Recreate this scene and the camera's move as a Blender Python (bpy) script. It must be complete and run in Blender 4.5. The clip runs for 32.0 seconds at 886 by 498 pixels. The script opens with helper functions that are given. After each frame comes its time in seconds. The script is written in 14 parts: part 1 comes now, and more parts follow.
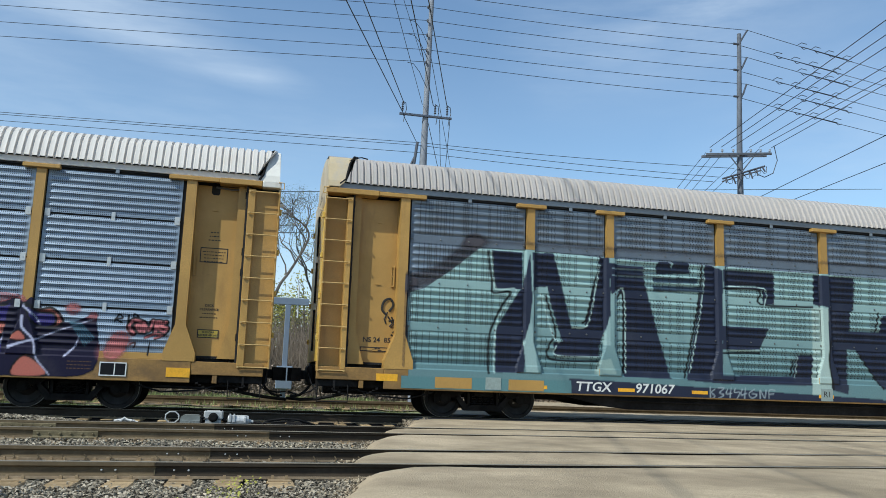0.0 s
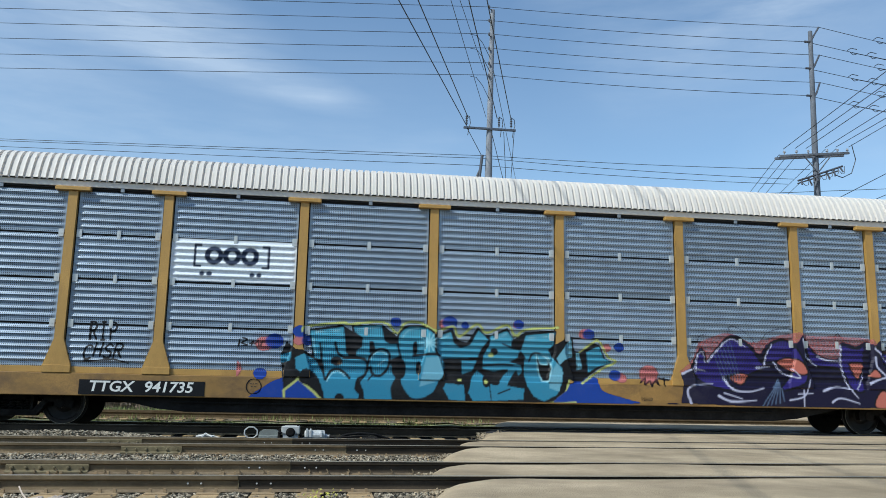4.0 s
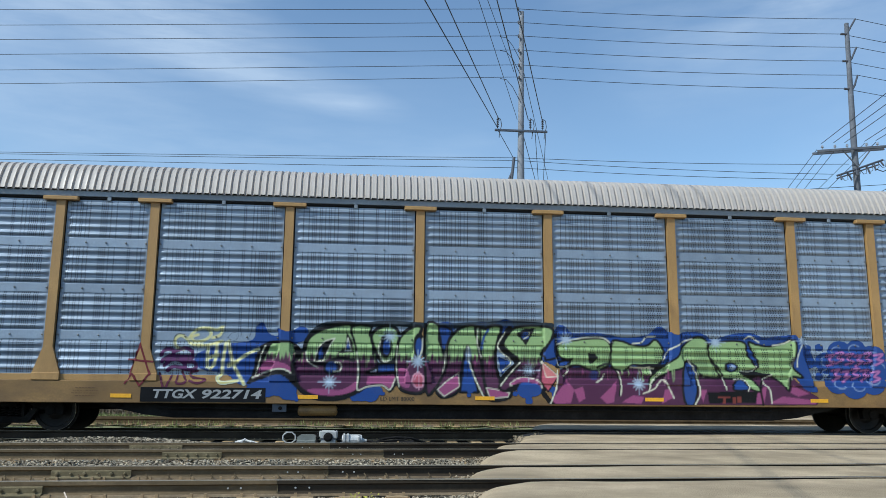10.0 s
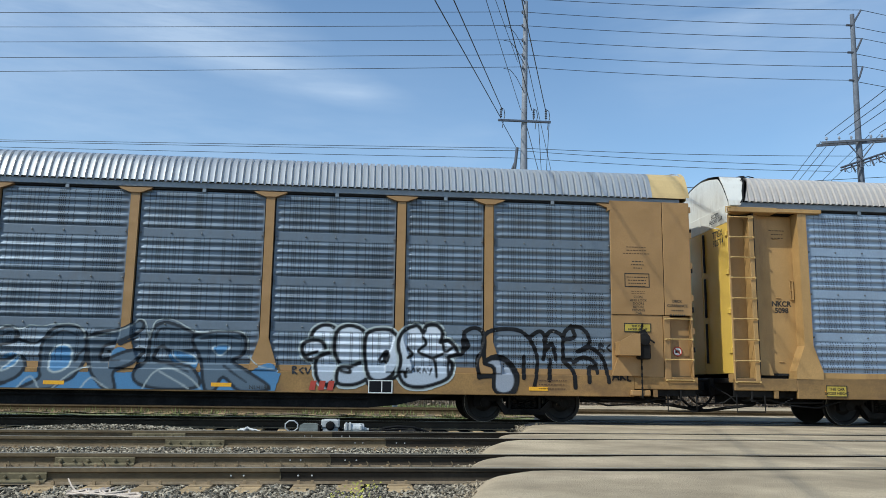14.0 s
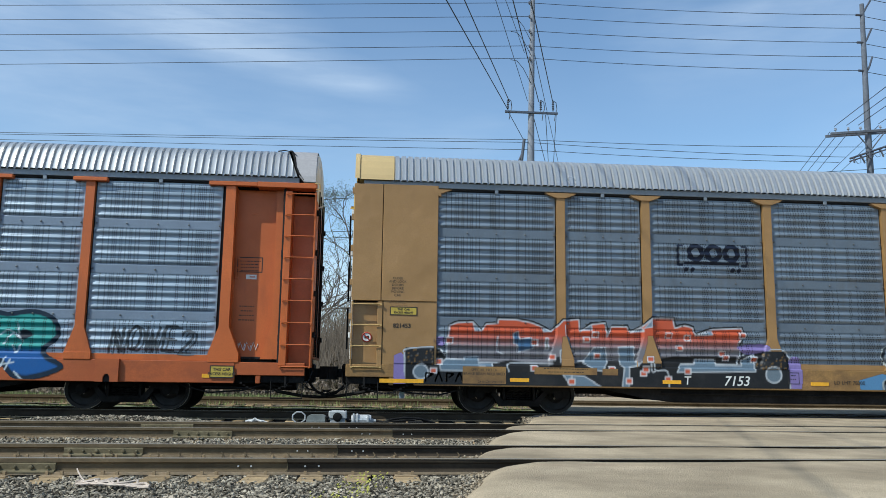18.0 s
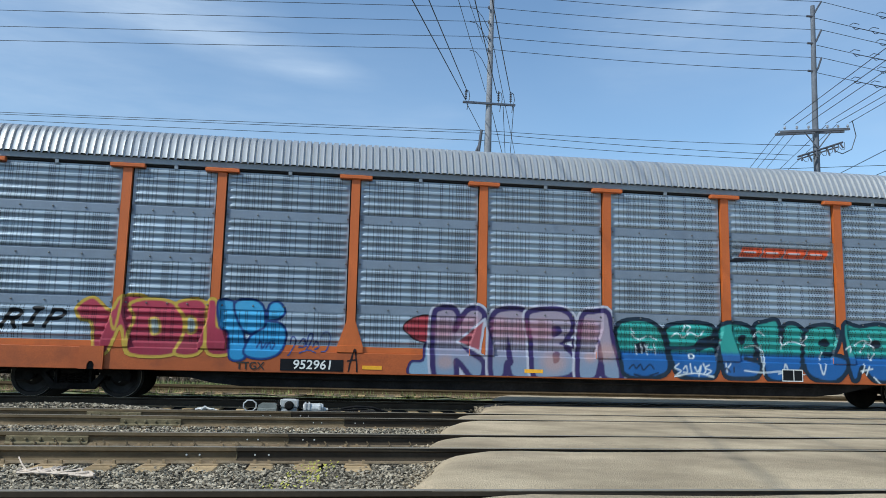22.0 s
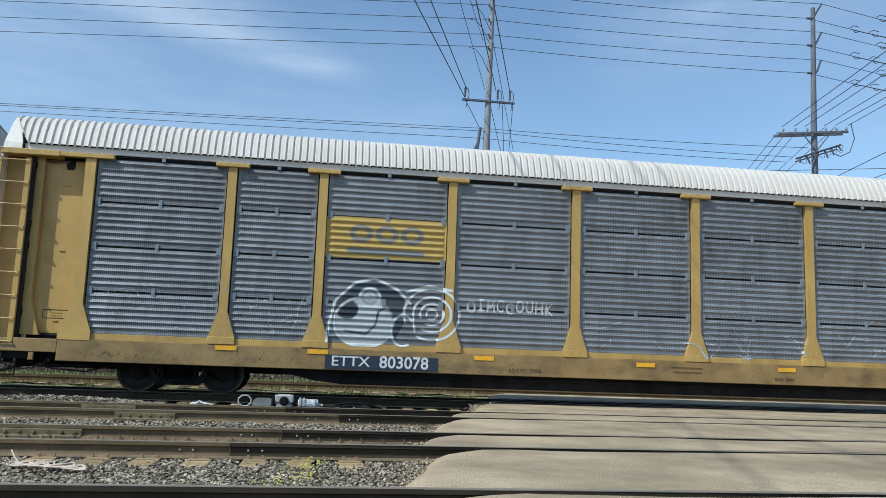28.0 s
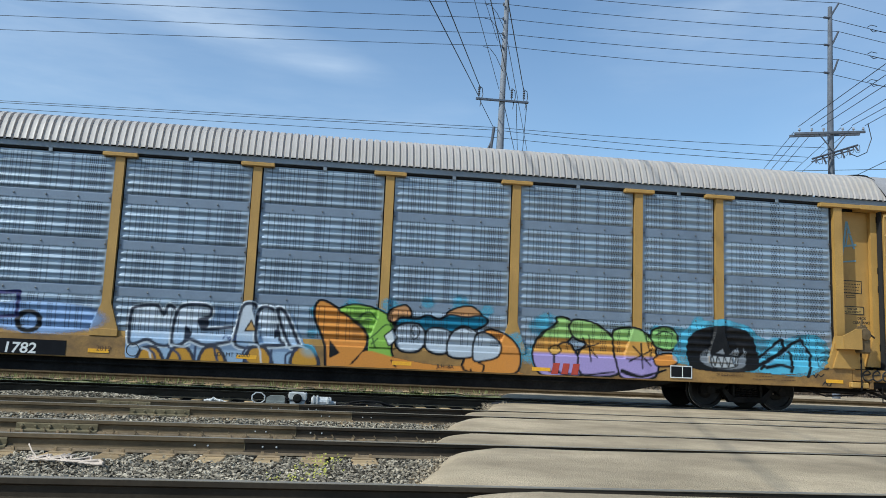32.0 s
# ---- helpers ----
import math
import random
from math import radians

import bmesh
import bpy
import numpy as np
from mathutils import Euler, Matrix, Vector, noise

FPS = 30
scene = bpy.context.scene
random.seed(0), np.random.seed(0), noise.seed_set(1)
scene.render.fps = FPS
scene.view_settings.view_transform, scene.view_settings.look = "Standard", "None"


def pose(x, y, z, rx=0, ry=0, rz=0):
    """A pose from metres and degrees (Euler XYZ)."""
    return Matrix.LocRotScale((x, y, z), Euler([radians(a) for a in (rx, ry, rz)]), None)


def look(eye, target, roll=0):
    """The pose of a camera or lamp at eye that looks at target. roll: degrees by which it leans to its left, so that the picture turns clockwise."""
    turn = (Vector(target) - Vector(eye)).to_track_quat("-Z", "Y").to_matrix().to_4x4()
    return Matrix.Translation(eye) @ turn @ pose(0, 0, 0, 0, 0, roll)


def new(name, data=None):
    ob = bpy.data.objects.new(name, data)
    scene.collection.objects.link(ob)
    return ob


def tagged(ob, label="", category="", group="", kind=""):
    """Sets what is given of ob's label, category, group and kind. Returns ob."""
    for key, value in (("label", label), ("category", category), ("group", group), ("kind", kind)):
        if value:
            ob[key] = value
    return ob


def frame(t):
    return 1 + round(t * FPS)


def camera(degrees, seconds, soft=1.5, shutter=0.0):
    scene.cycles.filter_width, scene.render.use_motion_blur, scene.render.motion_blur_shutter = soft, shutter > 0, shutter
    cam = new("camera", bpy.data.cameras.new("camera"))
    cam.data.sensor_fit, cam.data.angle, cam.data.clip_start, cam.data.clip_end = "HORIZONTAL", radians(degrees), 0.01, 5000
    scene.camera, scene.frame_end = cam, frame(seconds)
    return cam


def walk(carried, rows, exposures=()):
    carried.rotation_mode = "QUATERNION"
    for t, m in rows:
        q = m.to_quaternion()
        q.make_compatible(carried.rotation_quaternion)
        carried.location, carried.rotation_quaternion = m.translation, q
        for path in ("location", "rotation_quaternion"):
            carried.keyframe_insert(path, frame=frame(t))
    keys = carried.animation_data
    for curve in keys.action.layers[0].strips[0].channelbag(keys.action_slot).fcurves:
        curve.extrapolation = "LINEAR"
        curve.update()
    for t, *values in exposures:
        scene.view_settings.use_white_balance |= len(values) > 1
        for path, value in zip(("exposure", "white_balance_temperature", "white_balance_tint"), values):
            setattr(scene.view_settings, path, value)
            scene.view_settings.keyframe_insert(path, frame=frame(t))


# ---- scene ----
cam = camera(57.05, 32.0, 0.85)
EYE = (0.0, 0.0, 0.79)

# seconds, yaw, pitch, roll of the hand-held camera, and how far it sways aside and up round one spot
AIMS = [
    (0.0, -12.75, 9.19, 1.95, 0.033, 0.027), (0.5, -12.54, 9.28, 2.07, 0.034, 0.027), (1.0, -12.51, 9.88, 2.24, 0.034, 0.026),
    (1.5, -12.20, 9.87, 2.53, 0.033, 0.024), (2.0, -12.03, 9.84, 2.81, 0.029, 0.027), (2.5, -11.79, 10.05, 2.92, 0.018, 0.019),
    (3.0, -11.60, 10.14, 2.50, 0.023, 0.026), (3.5, -11.14, 10.11, 1.40, -0.002, 0.009), (4.0, -7.97, 10.01, 1.12, -0.011, 0.006),
    (4.5, -7.04, 10.00, 1.00, -0.013, 0.016), (6.5, -6.33, 9.69, 1.20, -0.005, 0.010), (7.0, -6.09, 9.68, 1.23, -0.013, 0.011),
    (7.5, -5.77, 9.58, 1.08, -0.029, 0.010), (8.0, -3.26, 10.21, 1.54, -0.032, 0.017), (8.5, -2.57, 10.19, 1.66, -0.028, 0.002),
    (9.0, -2.67, 10.25, 1.51, -0.013, 0.010), (9.5, -5.45, 10.27, 0.58, -0.000, 0.002), (10.0, -5.57, 10.23, 0.45, -0.006, 0.000),
    (10.5, -5.38, 10.20, 0.78, -0.004, 0.005), (11.0, -5.34, 10.12, 0.71, -0.008, -0.003), (11.5, -5.15, 10.09, 0.78, -0.016, -0.003),
    (12.0, -5.09, 9.88, 0.88, -0.022, -0.007), (12.5, -5.00, 9.70, 0.68, -0.014, -0.006), (13.0, -4.99, 9.58, 0.62, -0.007, -0.002),
    (13.5, -5.15, 9.56, 0.67, -0.012, -0.008), (14.0, -5.41, 9.54, 0.77, -0.014, -0.007), (14.5, -5.29, 9.53, 0.94, -0.011, -0.007),
    (16.5, -5.64, 9.31, 0.79, -0.015, 0.002), (17.0, -5.35, 9.35, 0.42, -0.019, -0.006), (17.5, -5.14, 9.30, 0.55, -0.016, -0.018),
    (18.0, -4.91, 8.97, 0.79, -0.005, -0.012), (18.5, -5.44, 8.76, 0.88, -0.004, -0.013), (19.0, -6.46, 8.64, 0.71, -0.011, -0.009),
    (19.5, -6.26, 8.65, 0.68, -0.008, -0.008), (20.0, -6.17, 8.66, 0.78, 0.002, -0.005), (20.5, -7.82, 8.62, 0.66, 0.013, -0.012),
    (21.0, -8.36, 8.53, 0.88, 0.017, -0.011), (21.5, -8.16, 8.41, 1.10, 0.011, -0.007), (22.0, -8.07, 8.29, 1.27, 0.005, -0.009),
    (22.5, -7.85, 8.08, 1.45, 0.000, -0.013), (23.0, -7.76, 8.01, 1.67, -0.001, -0.016), (23.5, -7.52, 7.99, 1.78, -0.003, -0.011),
    (24.0, -7.35, 7.96, 1.71, -0.007, -0.010), (24.5, -7.09, 8.05, 1.79, -0.003, -0.006), (25.0, -6.88, 8.04, 1.94, 0.010, -0.002),
    (25.5, -7.89, 8.11, 1.74, 0.008, -0.003), (27.5, -8.28, 8.04, 1.77, 0.022, -0.001), (28.0, -8.25, 8.09, 2.00, 0.018, 0.000),
    (28.5, -8.15, 8.15, 2.23, 0.002, 0.002), (29.0, -7.98, 8.25, 2.33, 0.011, -0.001), (29.5, -7.80, 8.24, 2.43, 0.011, -0.004),
    (30.0, -7.56, 8.21, 2.55, 0.008, -0.005), (30.5, -7.39, 8.14, 2.66, 0.003, -0.008), (31.0, -7.32, 8.10, 2.58, 0.005, -0.011),
    (31.5, -7.28, 8.06, 2.45, 0.009, -0.013), (32.0, -7.34, 8.01, 2.40, 0.004, -0.012),
]
# how far the train has rolled along its track, in metres
TRAIN_RUN = [
    (0.0, 0.10), (1.0, 4.32), (2.0, 8.66), (3.0, 13.06), (4.0, 17.50), (4.5, 19.74), (6.5, 28.79), (7.0, 31.11), (8.0, 35.79), (9.0, 40.49), (10.0, 45.26), (11.0, 50.09), (12.0, 54.98), (13.0, 59.88), (14.0, 64.81), (14.5, 67.28), (16.5, 77.19), (17.0, 79.68), (18.0, 84.69), (19.0, 89.73), (20.0, 94.77), (21.0, 99.82), (22.0, 104.92), (23.0, 110.04), (24.0, 115.17), (25.0, 120.31), (25.5, 122.90), (27.5, 133.23), (28.0, 135.84), (29.0, 141.10), (30.0, 146.39), (31.0, 151.70), (32.0, 156.90),
]


def aim(yaw, pitch, roll, aside, up):
    a, b = radians(yaw), radians(pitch)
    ahead = Vector((-math.sin(a) * math.cos(b), math.cos(a) * math.cos(b), math.sin(b)))
    eye = Vector(EYE) + Vector((aside, 0, up))
    return look(eye, eye + ahead * 20, roll)


walk(cam, [(row[0], aim(*row[1:])) for row in AIMS], [(0.0, 0.0, 6020, 2.0), (3.0, 0.0, 6020, 2.0), (8.0, 0.0, 5900, 2.0), (32.0, 0.0, 5900, 2.0)])

# ---- light ----
SUN_WAY = Vector((1.0, 0.62, -1.25)).normalized()
SUN_ELEVATION = math.asin(-SUN_WAY.z)
world = bpy.data.worlds.new("sky")
scene.world = world
world.use_nodes = True
wt = world.node_tree
sky = wt.nodes.new("ShaderNodeTexSky")
sky.sky_type, sky.sun_disc = "NISHITA", False
sky.sun_elevation, sky.sun_rotation = SUN_ELEVATION, math.atan2(-SUN_WAY.x, -SUN_WAY.y)
sky.air_density, sky.dust_density, sky.ozone_density = 1.0, 0.4, 1.0
wt.links.new(sky.outputs[0], wt.nodes["Background"].inputs[0])
wt.nodes["Background"].inputs[1].default_value = 0.155
sun = new("sun", bpy.data.lights.new("sun", "SUN"))
sun.data.energy, sun.data.angle, sun.data.color = 4.0, radians(0.55), (1.0, 0.95, 0.86)
sun.matrix_world = look((-30, -30, 34), Vector((-30, -30, 34)) + SUN_WAY)

# ---- building tools ----
class Geo:
    """Vertices and faces of one mesh."""

    def __init__(self):
        self.v, self.f = [], []

    def add(self, verts, faces):
        n = len(self.v)
        self.v.extend(verts)
        self.f.extend([tuple(i + n for i in f) for f in faces])
        return self

    def box(self, x0, x1, y0, y1, z0, z1, c=0.0):
        """A block; c chamfers its upright and lying edges."""
        if c <= 0:
            p = [(x, y, z) for x in (x0, x1) for y in (y0, y1) for z in (z0, z1)]
            return self.add(p, [(0, 1, 3, 2), (4, 6, 7, 5), (0, 4, 5, 1), (2, 3, 7, 6), (0, 2, 6, 4), (1, 5, 7, 3)])
        lo, hi = (x0, y0, z0), (x1, y1, z1)
        p, index = [], {}
        for sx in (0, 1):
            for sy in (0, 1):
                for sz in (0, 1):
                    s = (sx, sy, sz)
                    for k in range(3):
                        q = [(hi[a] - c if s[a] else lo[a] + c) for a in range(3)]
                        q[k] = hi[k] if s[k] else lo[k]
                        index[s, k] = len(p)
                        p.append(tuple(q))
        faces = []
        for k in range(3):
            a, b = [i for i in range(3) if i != k]
            for side in (0, 1):
                ring = []
                for u, w in ((0, 0), (1, 0), (1, 1), (0, 1)):
                    s = [0, 0, 0]
                    s[k], s[a], s[b] = side, u, w
                    ring.append(index[tuple(s), k])
                faces.append(tuple(ring))
            for u in (0, 1):
                for w in (0, 1):
                    s0, s1 = [0, 0, 0], [0, 0, 0]
                    s0[a] = s1[a] = u
                    s0[b] = s1[b] = w
                    s0[k], s1[k] = 0, 1
                    s0, s1 = tuple(s0), tuple(s1)
                    faces.append((index[s0, a], index[s1, a], index[s1, b], index[s0, b]))
        for sx in (0, 1):
            for sy in (0, 1):
                for sz in (0, 1):
                    faces.append(tuple(index[(sx, sy, sz), k] for k in range(3)))
        return self.add(p, faces)

    def prism(self, outline, a0, a1, axis="y"):
        """An outline in the two other axes, pulled from a0 to a1 along the axis."""
        n = len(outline)
        put = {"x": lambda u, w, a: (a, u, w), "y": lambda u, w, a: (u, a, w), "z": lambda u, w, a: (u, w, a)}[axis]
        p = [put(u, w, a) for a in (a0, a1) for u, w in outline]
        return self.add(p, [tuple(range(n)), tuple(range(2 * n - 1, n - 1, -1))] + [(i, (i + 1) % n, n + (i + 1) % n, n + i) for i in range(n)])

    def tube(self, points, r, n=6, r1=None):
        """A round bar along points, from radius r to r1, with closed ends."""
        pts = [Vector(p) for p in points]
        r1 = r if r1 is None else r1
        p, m = [], len(pts)
        side = None
        for i, c in enumerate(pts):
            d = (pts[min(i + 1, m - 1)] - pts[max(i - 1, 0)]).normalized()
            if side is None:
                side = d.cross(Vector((0, 0, 1)) if abs(d.z) < 0.9 else Vector((1, 0, 0))).normalized()
            else:
                side = (side - d * side.dot(d)).normalized()
            other = d.cross(side)
            rr = r + (r1 - r) * i / max(m - 1, 1)
            for k in range(n):
                a = 2 * math.pi * k / n
                p.append(tuple(c + (side * math.cos(a) + other * math.sin(a)) * rr))
        faces = [(i * n + k, i * n + (k + 1) % n, (i + 1) * n + (k + 1) % n, (i + 1) * n + k) for i in range(m - 1) for k in range(n)]
        faces += [tuple(range(n))[::-1], tuple(range((m - 1) * n, m * n))]
        return self.add(p, faces)

    def turned(self, profile, centre, axis="y", n=24, caps=True):
        """A body turned round an axis through centre; the profile holds (radius, along)."""
        p, m = [], len(profile)
        for r, a in profile:
            for k in range(n):
                t = 2 * math.pi * k / n
                u, w = r * math.cos(t), r * math.sin(t)
                q = {"x": (a, u, w), "y": (u, a, w), "z": (u, w, a)}[axis]
                p.append(tuple(q[i] + centre[i] for i in range(3)))
        faces = [(i * n + k, i * n + (k + 1) % n, (i + 1) * n + (k + 1) % n, (i + 1) * n + k) for i in range(m - 1) for k in range(n)]
        if caps:
            faces += [tuple(range(n))[::-1], tuple(range((m - 1) * n, m * n))]
        return self.add(p, faces)

    def grid(self, rows):
        """A sheet through rows of points, all of one length."""
        n, w = len(rows), len(rows[0])
        return self.add([tuple(q) for row in rows for q in row],
                        [(i * w + j, i * w + j + 1, (i + 1) * w + j + 1, (i + 1) * w + j) for i in range(n - 1) for j in range(w - 1)])

    def mesh(self, name, material, smooth=False):
        me = bpy.data.meshes.new(name)
        me.from_pydata(self.v, [], self.f)
        bm = bmesh.new()
        bm.from_mesh(me)
        if len(self.f) < 60000:
            bmesh.ops.recalc_face_normals(bm, faces=bm.faces)
        bm.to_mesh(me)
        bm.free()
        me.materials.append(material)
        if smooth:
            me.shade_smooth()
            me.set_sharp_from_angle(angle=radians(40))
        return me


def part(name, geo, material, parent=None, label="", at=None, smooth=False):
    """One mesh object; under parent where it is given. geo may be a Geo or a mesh to share."""
    me = geo.mesh(name, material, smooth) if isinstance(geo, Geo) else geo
    ob = new(name, me)
    if at:
        ob.location = at
    if parent:
        ob.parent = parent
    if label:
        tagged(ob, label)
    return ob


def thing(name, label, category, at=(0, 0, 0), group="", kind=""):
    ob = new(name)
    ob.empty_display_size = 0.2
    ob.location = at
    return tagged(ob, label, category, group, kind)


# ---- materials ----
def nodes_of(name):
    m = bpy.data.materials.new(name)
    m.use_nodes = True
    t = m.node_tree
    return m, t, t.nodes["Principled BSDF"], t.links.new


def put(node, **values):
    for key, value in values.items():
        node.inputs[key.replace("_", " ")].default_value = value
    return node


def noise_tex(t, link, coord, scale, detail=4.0, rough=0.55, stretch=None):
    n = t.nodes.new("ShaderNodeTexNoise")
    put(n, Scale=scale, Detail=detail, Roughness=rough)
    if stretch:
        mp = t.nodes.new("ShaderNodeMapping")
        mp.inputs["Scale"].default_value = stretch
        link(coord, mp.inputs[0])
        coord = mp.outputs[0]
    link(coord, n.inputs["Vector"])
    return n.outputs["Fac"]


def remap(t, link, value, a, b, c=0.0, d=1.0):
    r = t.nodes.new("ShaderNodeMapRange")
    for i, x in enumerate((a, b, c, d)):
        r.inputs[i + 1].default_value = x
    link(value, r.inputs[0])
    return r.outputs[0]


def math_node(t, link, op, a, b=None, c=None):
    n = t.nodes.new("ShaderNodeMath")
    n.operation = op
    for i, x in enumerate((a, b, c)):
        if x is None:
            continue
        if isinstance(x, (int, float)):
            n.inputs[i].default_value = x
        else:
            link(x, n.inputs[i])
    return n.outputs[0]


def mix_colour(t, link, fac, a, b, blend="MIX"):
    n = t.nodes.new("ShaderNodeMix")
    n.data_type, n.blend_type = "RGBA", blend
    for i, x in ((0, fac), (6, a), (7, b)):
        if isinstance(x, (int, float)):
            n.inputs[i].default_value = x
        elif isinstance(x, tuple):
            n.inputs[i].default_value = (*x[:3], 1)
        else:
            link(x, n.inputs[i])
    return n.outputs[2]


def surface(name, colour, rough=0.6, metal=0.0, var=0.25, fine=30.0, coarse=1.3, bump=0.15, relief=0.004, stain=None,
            stain_amount=0.4, streak=None, random_tint=0.0, holes=None, wave=0.0, gloss=0.5):
    """A painted, rusty, dusty or earthen surface: grain and blotches, stains with a shape of their own, and fine relief."""
    m, t, p, link = nodes_of(name)
    co = t.nodes.new("ShaderNodeTexCoord").outputs["Object"]
    a = noise_tex(t, link, co, fine)
    b = noise_tex(t, link, co, coarse, 5.0, 0.6)
    col = mix_colour(t, link, remap(t, link, a, 0.3, 0.7), tuple(c * (1 - var * 0.6) for c in colour), tuple(min(1, c * (1 + var * 0.5)) for c in colour))
    col = mix_colour(t, link, remap(t, link, b, 0.35, 0.65, 0, 1), col, tuple(c * (1 - var) for c in colour))
    if stain:
        s = noise_tex(t, link, co, coarse * 2.6, 8.0, 0.7, streak)
        col = mix_colour(t, link, remap(t, link, s, 0.62 - 0.25 * stain_amount, 0.78, 0, min(1, stain_amount * 1.6)), col, stain)
    if random_tint:
        info = t.nodes.new("ShaderNodeObjectInfo").outputs["Random"]
        g = remap(t, link, info, 0, 1, 1 - random_tint, 1 + random_tint * 0.6)
        mul = t.nodes.new("ShaderNodeVectorMath")
        mul.operation = "SCALE"
        link(col, mul.inputs[0])
        link(g, mul.inputs["Scale"])
        col = mul.outputs[0]
    if holes:
        px, pz, radius, columns = holes
        zone = t.nodes.new("ShaderNodeAttribute")
        zone.attribute_name = "punched"
        punched = math_node(t, link, "MULTIPLY", hole_mask(t, link, co, px, pz, radius, columns), zone.outputs["Fac"])
        col = mix_colour(t, link, punched, col, (0.012, 0.013, 0.016))
    link(col, p.inputs["Base Color"])
    put(p, Metallic=metal, Specular_IOR_Level=gloss)
    link(remap(t, link, b, 0.3, 0.7, max(0.05, rough - 0.12), min(1, rough + 0.12)), p.inputs["Roughness"])
    bp = t.nodes.new("ShaderNodeBump")
    put(bp, Strength=bump, Distance=relief)
    link(a, bp.inputs["Height"])
    if wave:
        dent = t.nodes.new("ShaderNodeBump")
        put(dent, Strength=0.6, Distance=wave)
        link(noise_tex(t, link, co, 1.6, 2.0, 0.5), dent.inputs["Height"])
        link(dent.outputs[0], bp.inputs["Normal"])
    link(bp.outputs[0], p.inputs["Normal"])
    return m


def hole_mask(t, link, co, px, pz, radius, columns):
    """1 inside small punched holes on a grid; columns < 1 keeps only some columns of them."""
    sep = t.nodes.new("ShaderNodeSeparateXYZ")
    link(co, sep.inputs[0])
    u = math_node(t, link, "DIVIDE", sep.outputs[0], px)
    w = math_node(t, link, "DIVIDE", sep.outputs[2], pz)
    du = math_node(t, link, "MULTIPLY", math_node(t, link, "SUBTRACT", math_node(t, link, "FRACT", u), 0.5), px)
    dw = math_node(t, link, "MULTIPLY", math_node(t, link, "SUBTRACT", math_node(t, link, "FRACT", w), 0.5), pz * 0.55)
    d2 = math_node(t, link, "ADD", math_node(t, link, "MULTIPLY", du, du), math_node(t, link, "MULTIPLY", dw, dw))
    inside = math_node(t, link, "LESS_THAN", d2, radius * radius)
    if columns < 1:
        white = t.nodes.new("ShaderNodeTexWhiteNoise")
        white.noise_dimensions = "1D"
        link(math_node(t, link, "FLOOR", u), white.inputs["W"])
        inside = math_node(t, link, "MULTIPLY", inside, math_node(t, link, "LESS_THAN", white.outputs["Value"], columns))
    return inside


def plain(name, colour, rough=0.5, metal=0.0):
    m, t, p, link = nodes_of(name)
    put(p, Base_Color=(*colour, 1), Roughness=rough, Metallic=metal)
    co = t.nodes.new("ShaderNodeTexCoord").outputs["Object"]
    a = noise_tex(t, link, co, 14.0, 6.0, 0.65)
    link(mix_colour(t, link, remap(t, link, a, 0.3, 0.75), tuple(c * 0.78 for c in colour), tuple(min(1, c * 1.1) for c in colour)), p.inputs["Base Color"])
    return m


YELLOW = surface("yellow_paint", (0.465, 0.268, 0.068), 0.5, 0, 0.22, 40, 0.9, 0.08, 0.003, (0.17, 0.085, 0.03), 0.35, (1, 1, 0.25), 0.06)
BUFF = surface("weathered_yellow_paint", (0.425, 0.252, 0.092), 0.5, 0, 0.22, 40, 0.9, 0.08, 0.003, (0.17, 0.09, 0.04), 0.4, (1, 1, 0.25), 0.06)
TAN = surface("faded_yellow_paint", (0.345, 0.195, 0.072), 0.45, 0, 0.16, 30, 0.7, 0.08, 0.003, (0.25, 0.14, 0.06), 0.22, (1, 1, 0.3), 0.04, None, 0.07)
ORANGE = surface("orange_paint", (0.54, 0.125, 0.022), 0.45, 0, 0.2, 40, 0.9, 0.08, 0.003, (0.16, 0.04, 0.015), 0.3, (1, 1, 0.25), 0.06)
OLIVE = surface("dull_yellow_paint", (0.535, 0.342, 0.10), 0.5, 0, 0.22, 40, 0.9, 0.08, 0.003, (0.15, 0.09, 0.035), 0.35, (1, 1, 0.25), 0.06)
SILL_YELLOW = surface("stained_yellow_sill", (0.37, 0.205, 0.055), 0.6, 0, 0.35, 30, 0.7, 0.1, 0.003, (0.075, 0.045, 0.026), 0.7, (0.6, 1, 1.0), 0.06)
SILL_TAN = surface("stained_tan_sill", (0.34, 0.19, 0.06), 0.6, 0, 0.35, 30, 0.7, 0.1, 0.003, (0.09, 0.05, 0.028), 0.65, (0.6, 1, 1.0), 0.06)
SILL_BUFF = surface("rust_stained_sill", (0.30, 0.175, 0.06), 0.6, 0, 0.35, 30, 0.6, 0.1, 0.003, (0.085, 0.05, 0.028), 0.75, (0.4, 1, 1.0), 0.06)
SILL_ORANGE = surface("stained_orange_sill", (0.44, 0.10, 0.02), 0.55, 0, 0.25, 30, 0.7, 0.1, 0.003, (0.13, 0.035, 0.015), 0.4, (0.6, 1, 1.0), 0.06)
SILL_OLIVE = surface("grimy_olive_sill", (0.35, 0.225, 0.085), 0.65, 0, 0.35, 30, 0.8, 0.1, 0.003, (0.07, 0.05, 0.03), 0.62, (0.5, 1, 1.0), 0.06)
GALV = surface("galvanized_panel", (0.305, 0.372, 0.475), 0.48, 0.25, 0.22, 25, 0.8, 0.06, 0.002, (0.20, 0.19, 0.18), 0.3, (1, 1, 0.2), 0.14, (0.040, 0.050, 0.0098, 0.45))
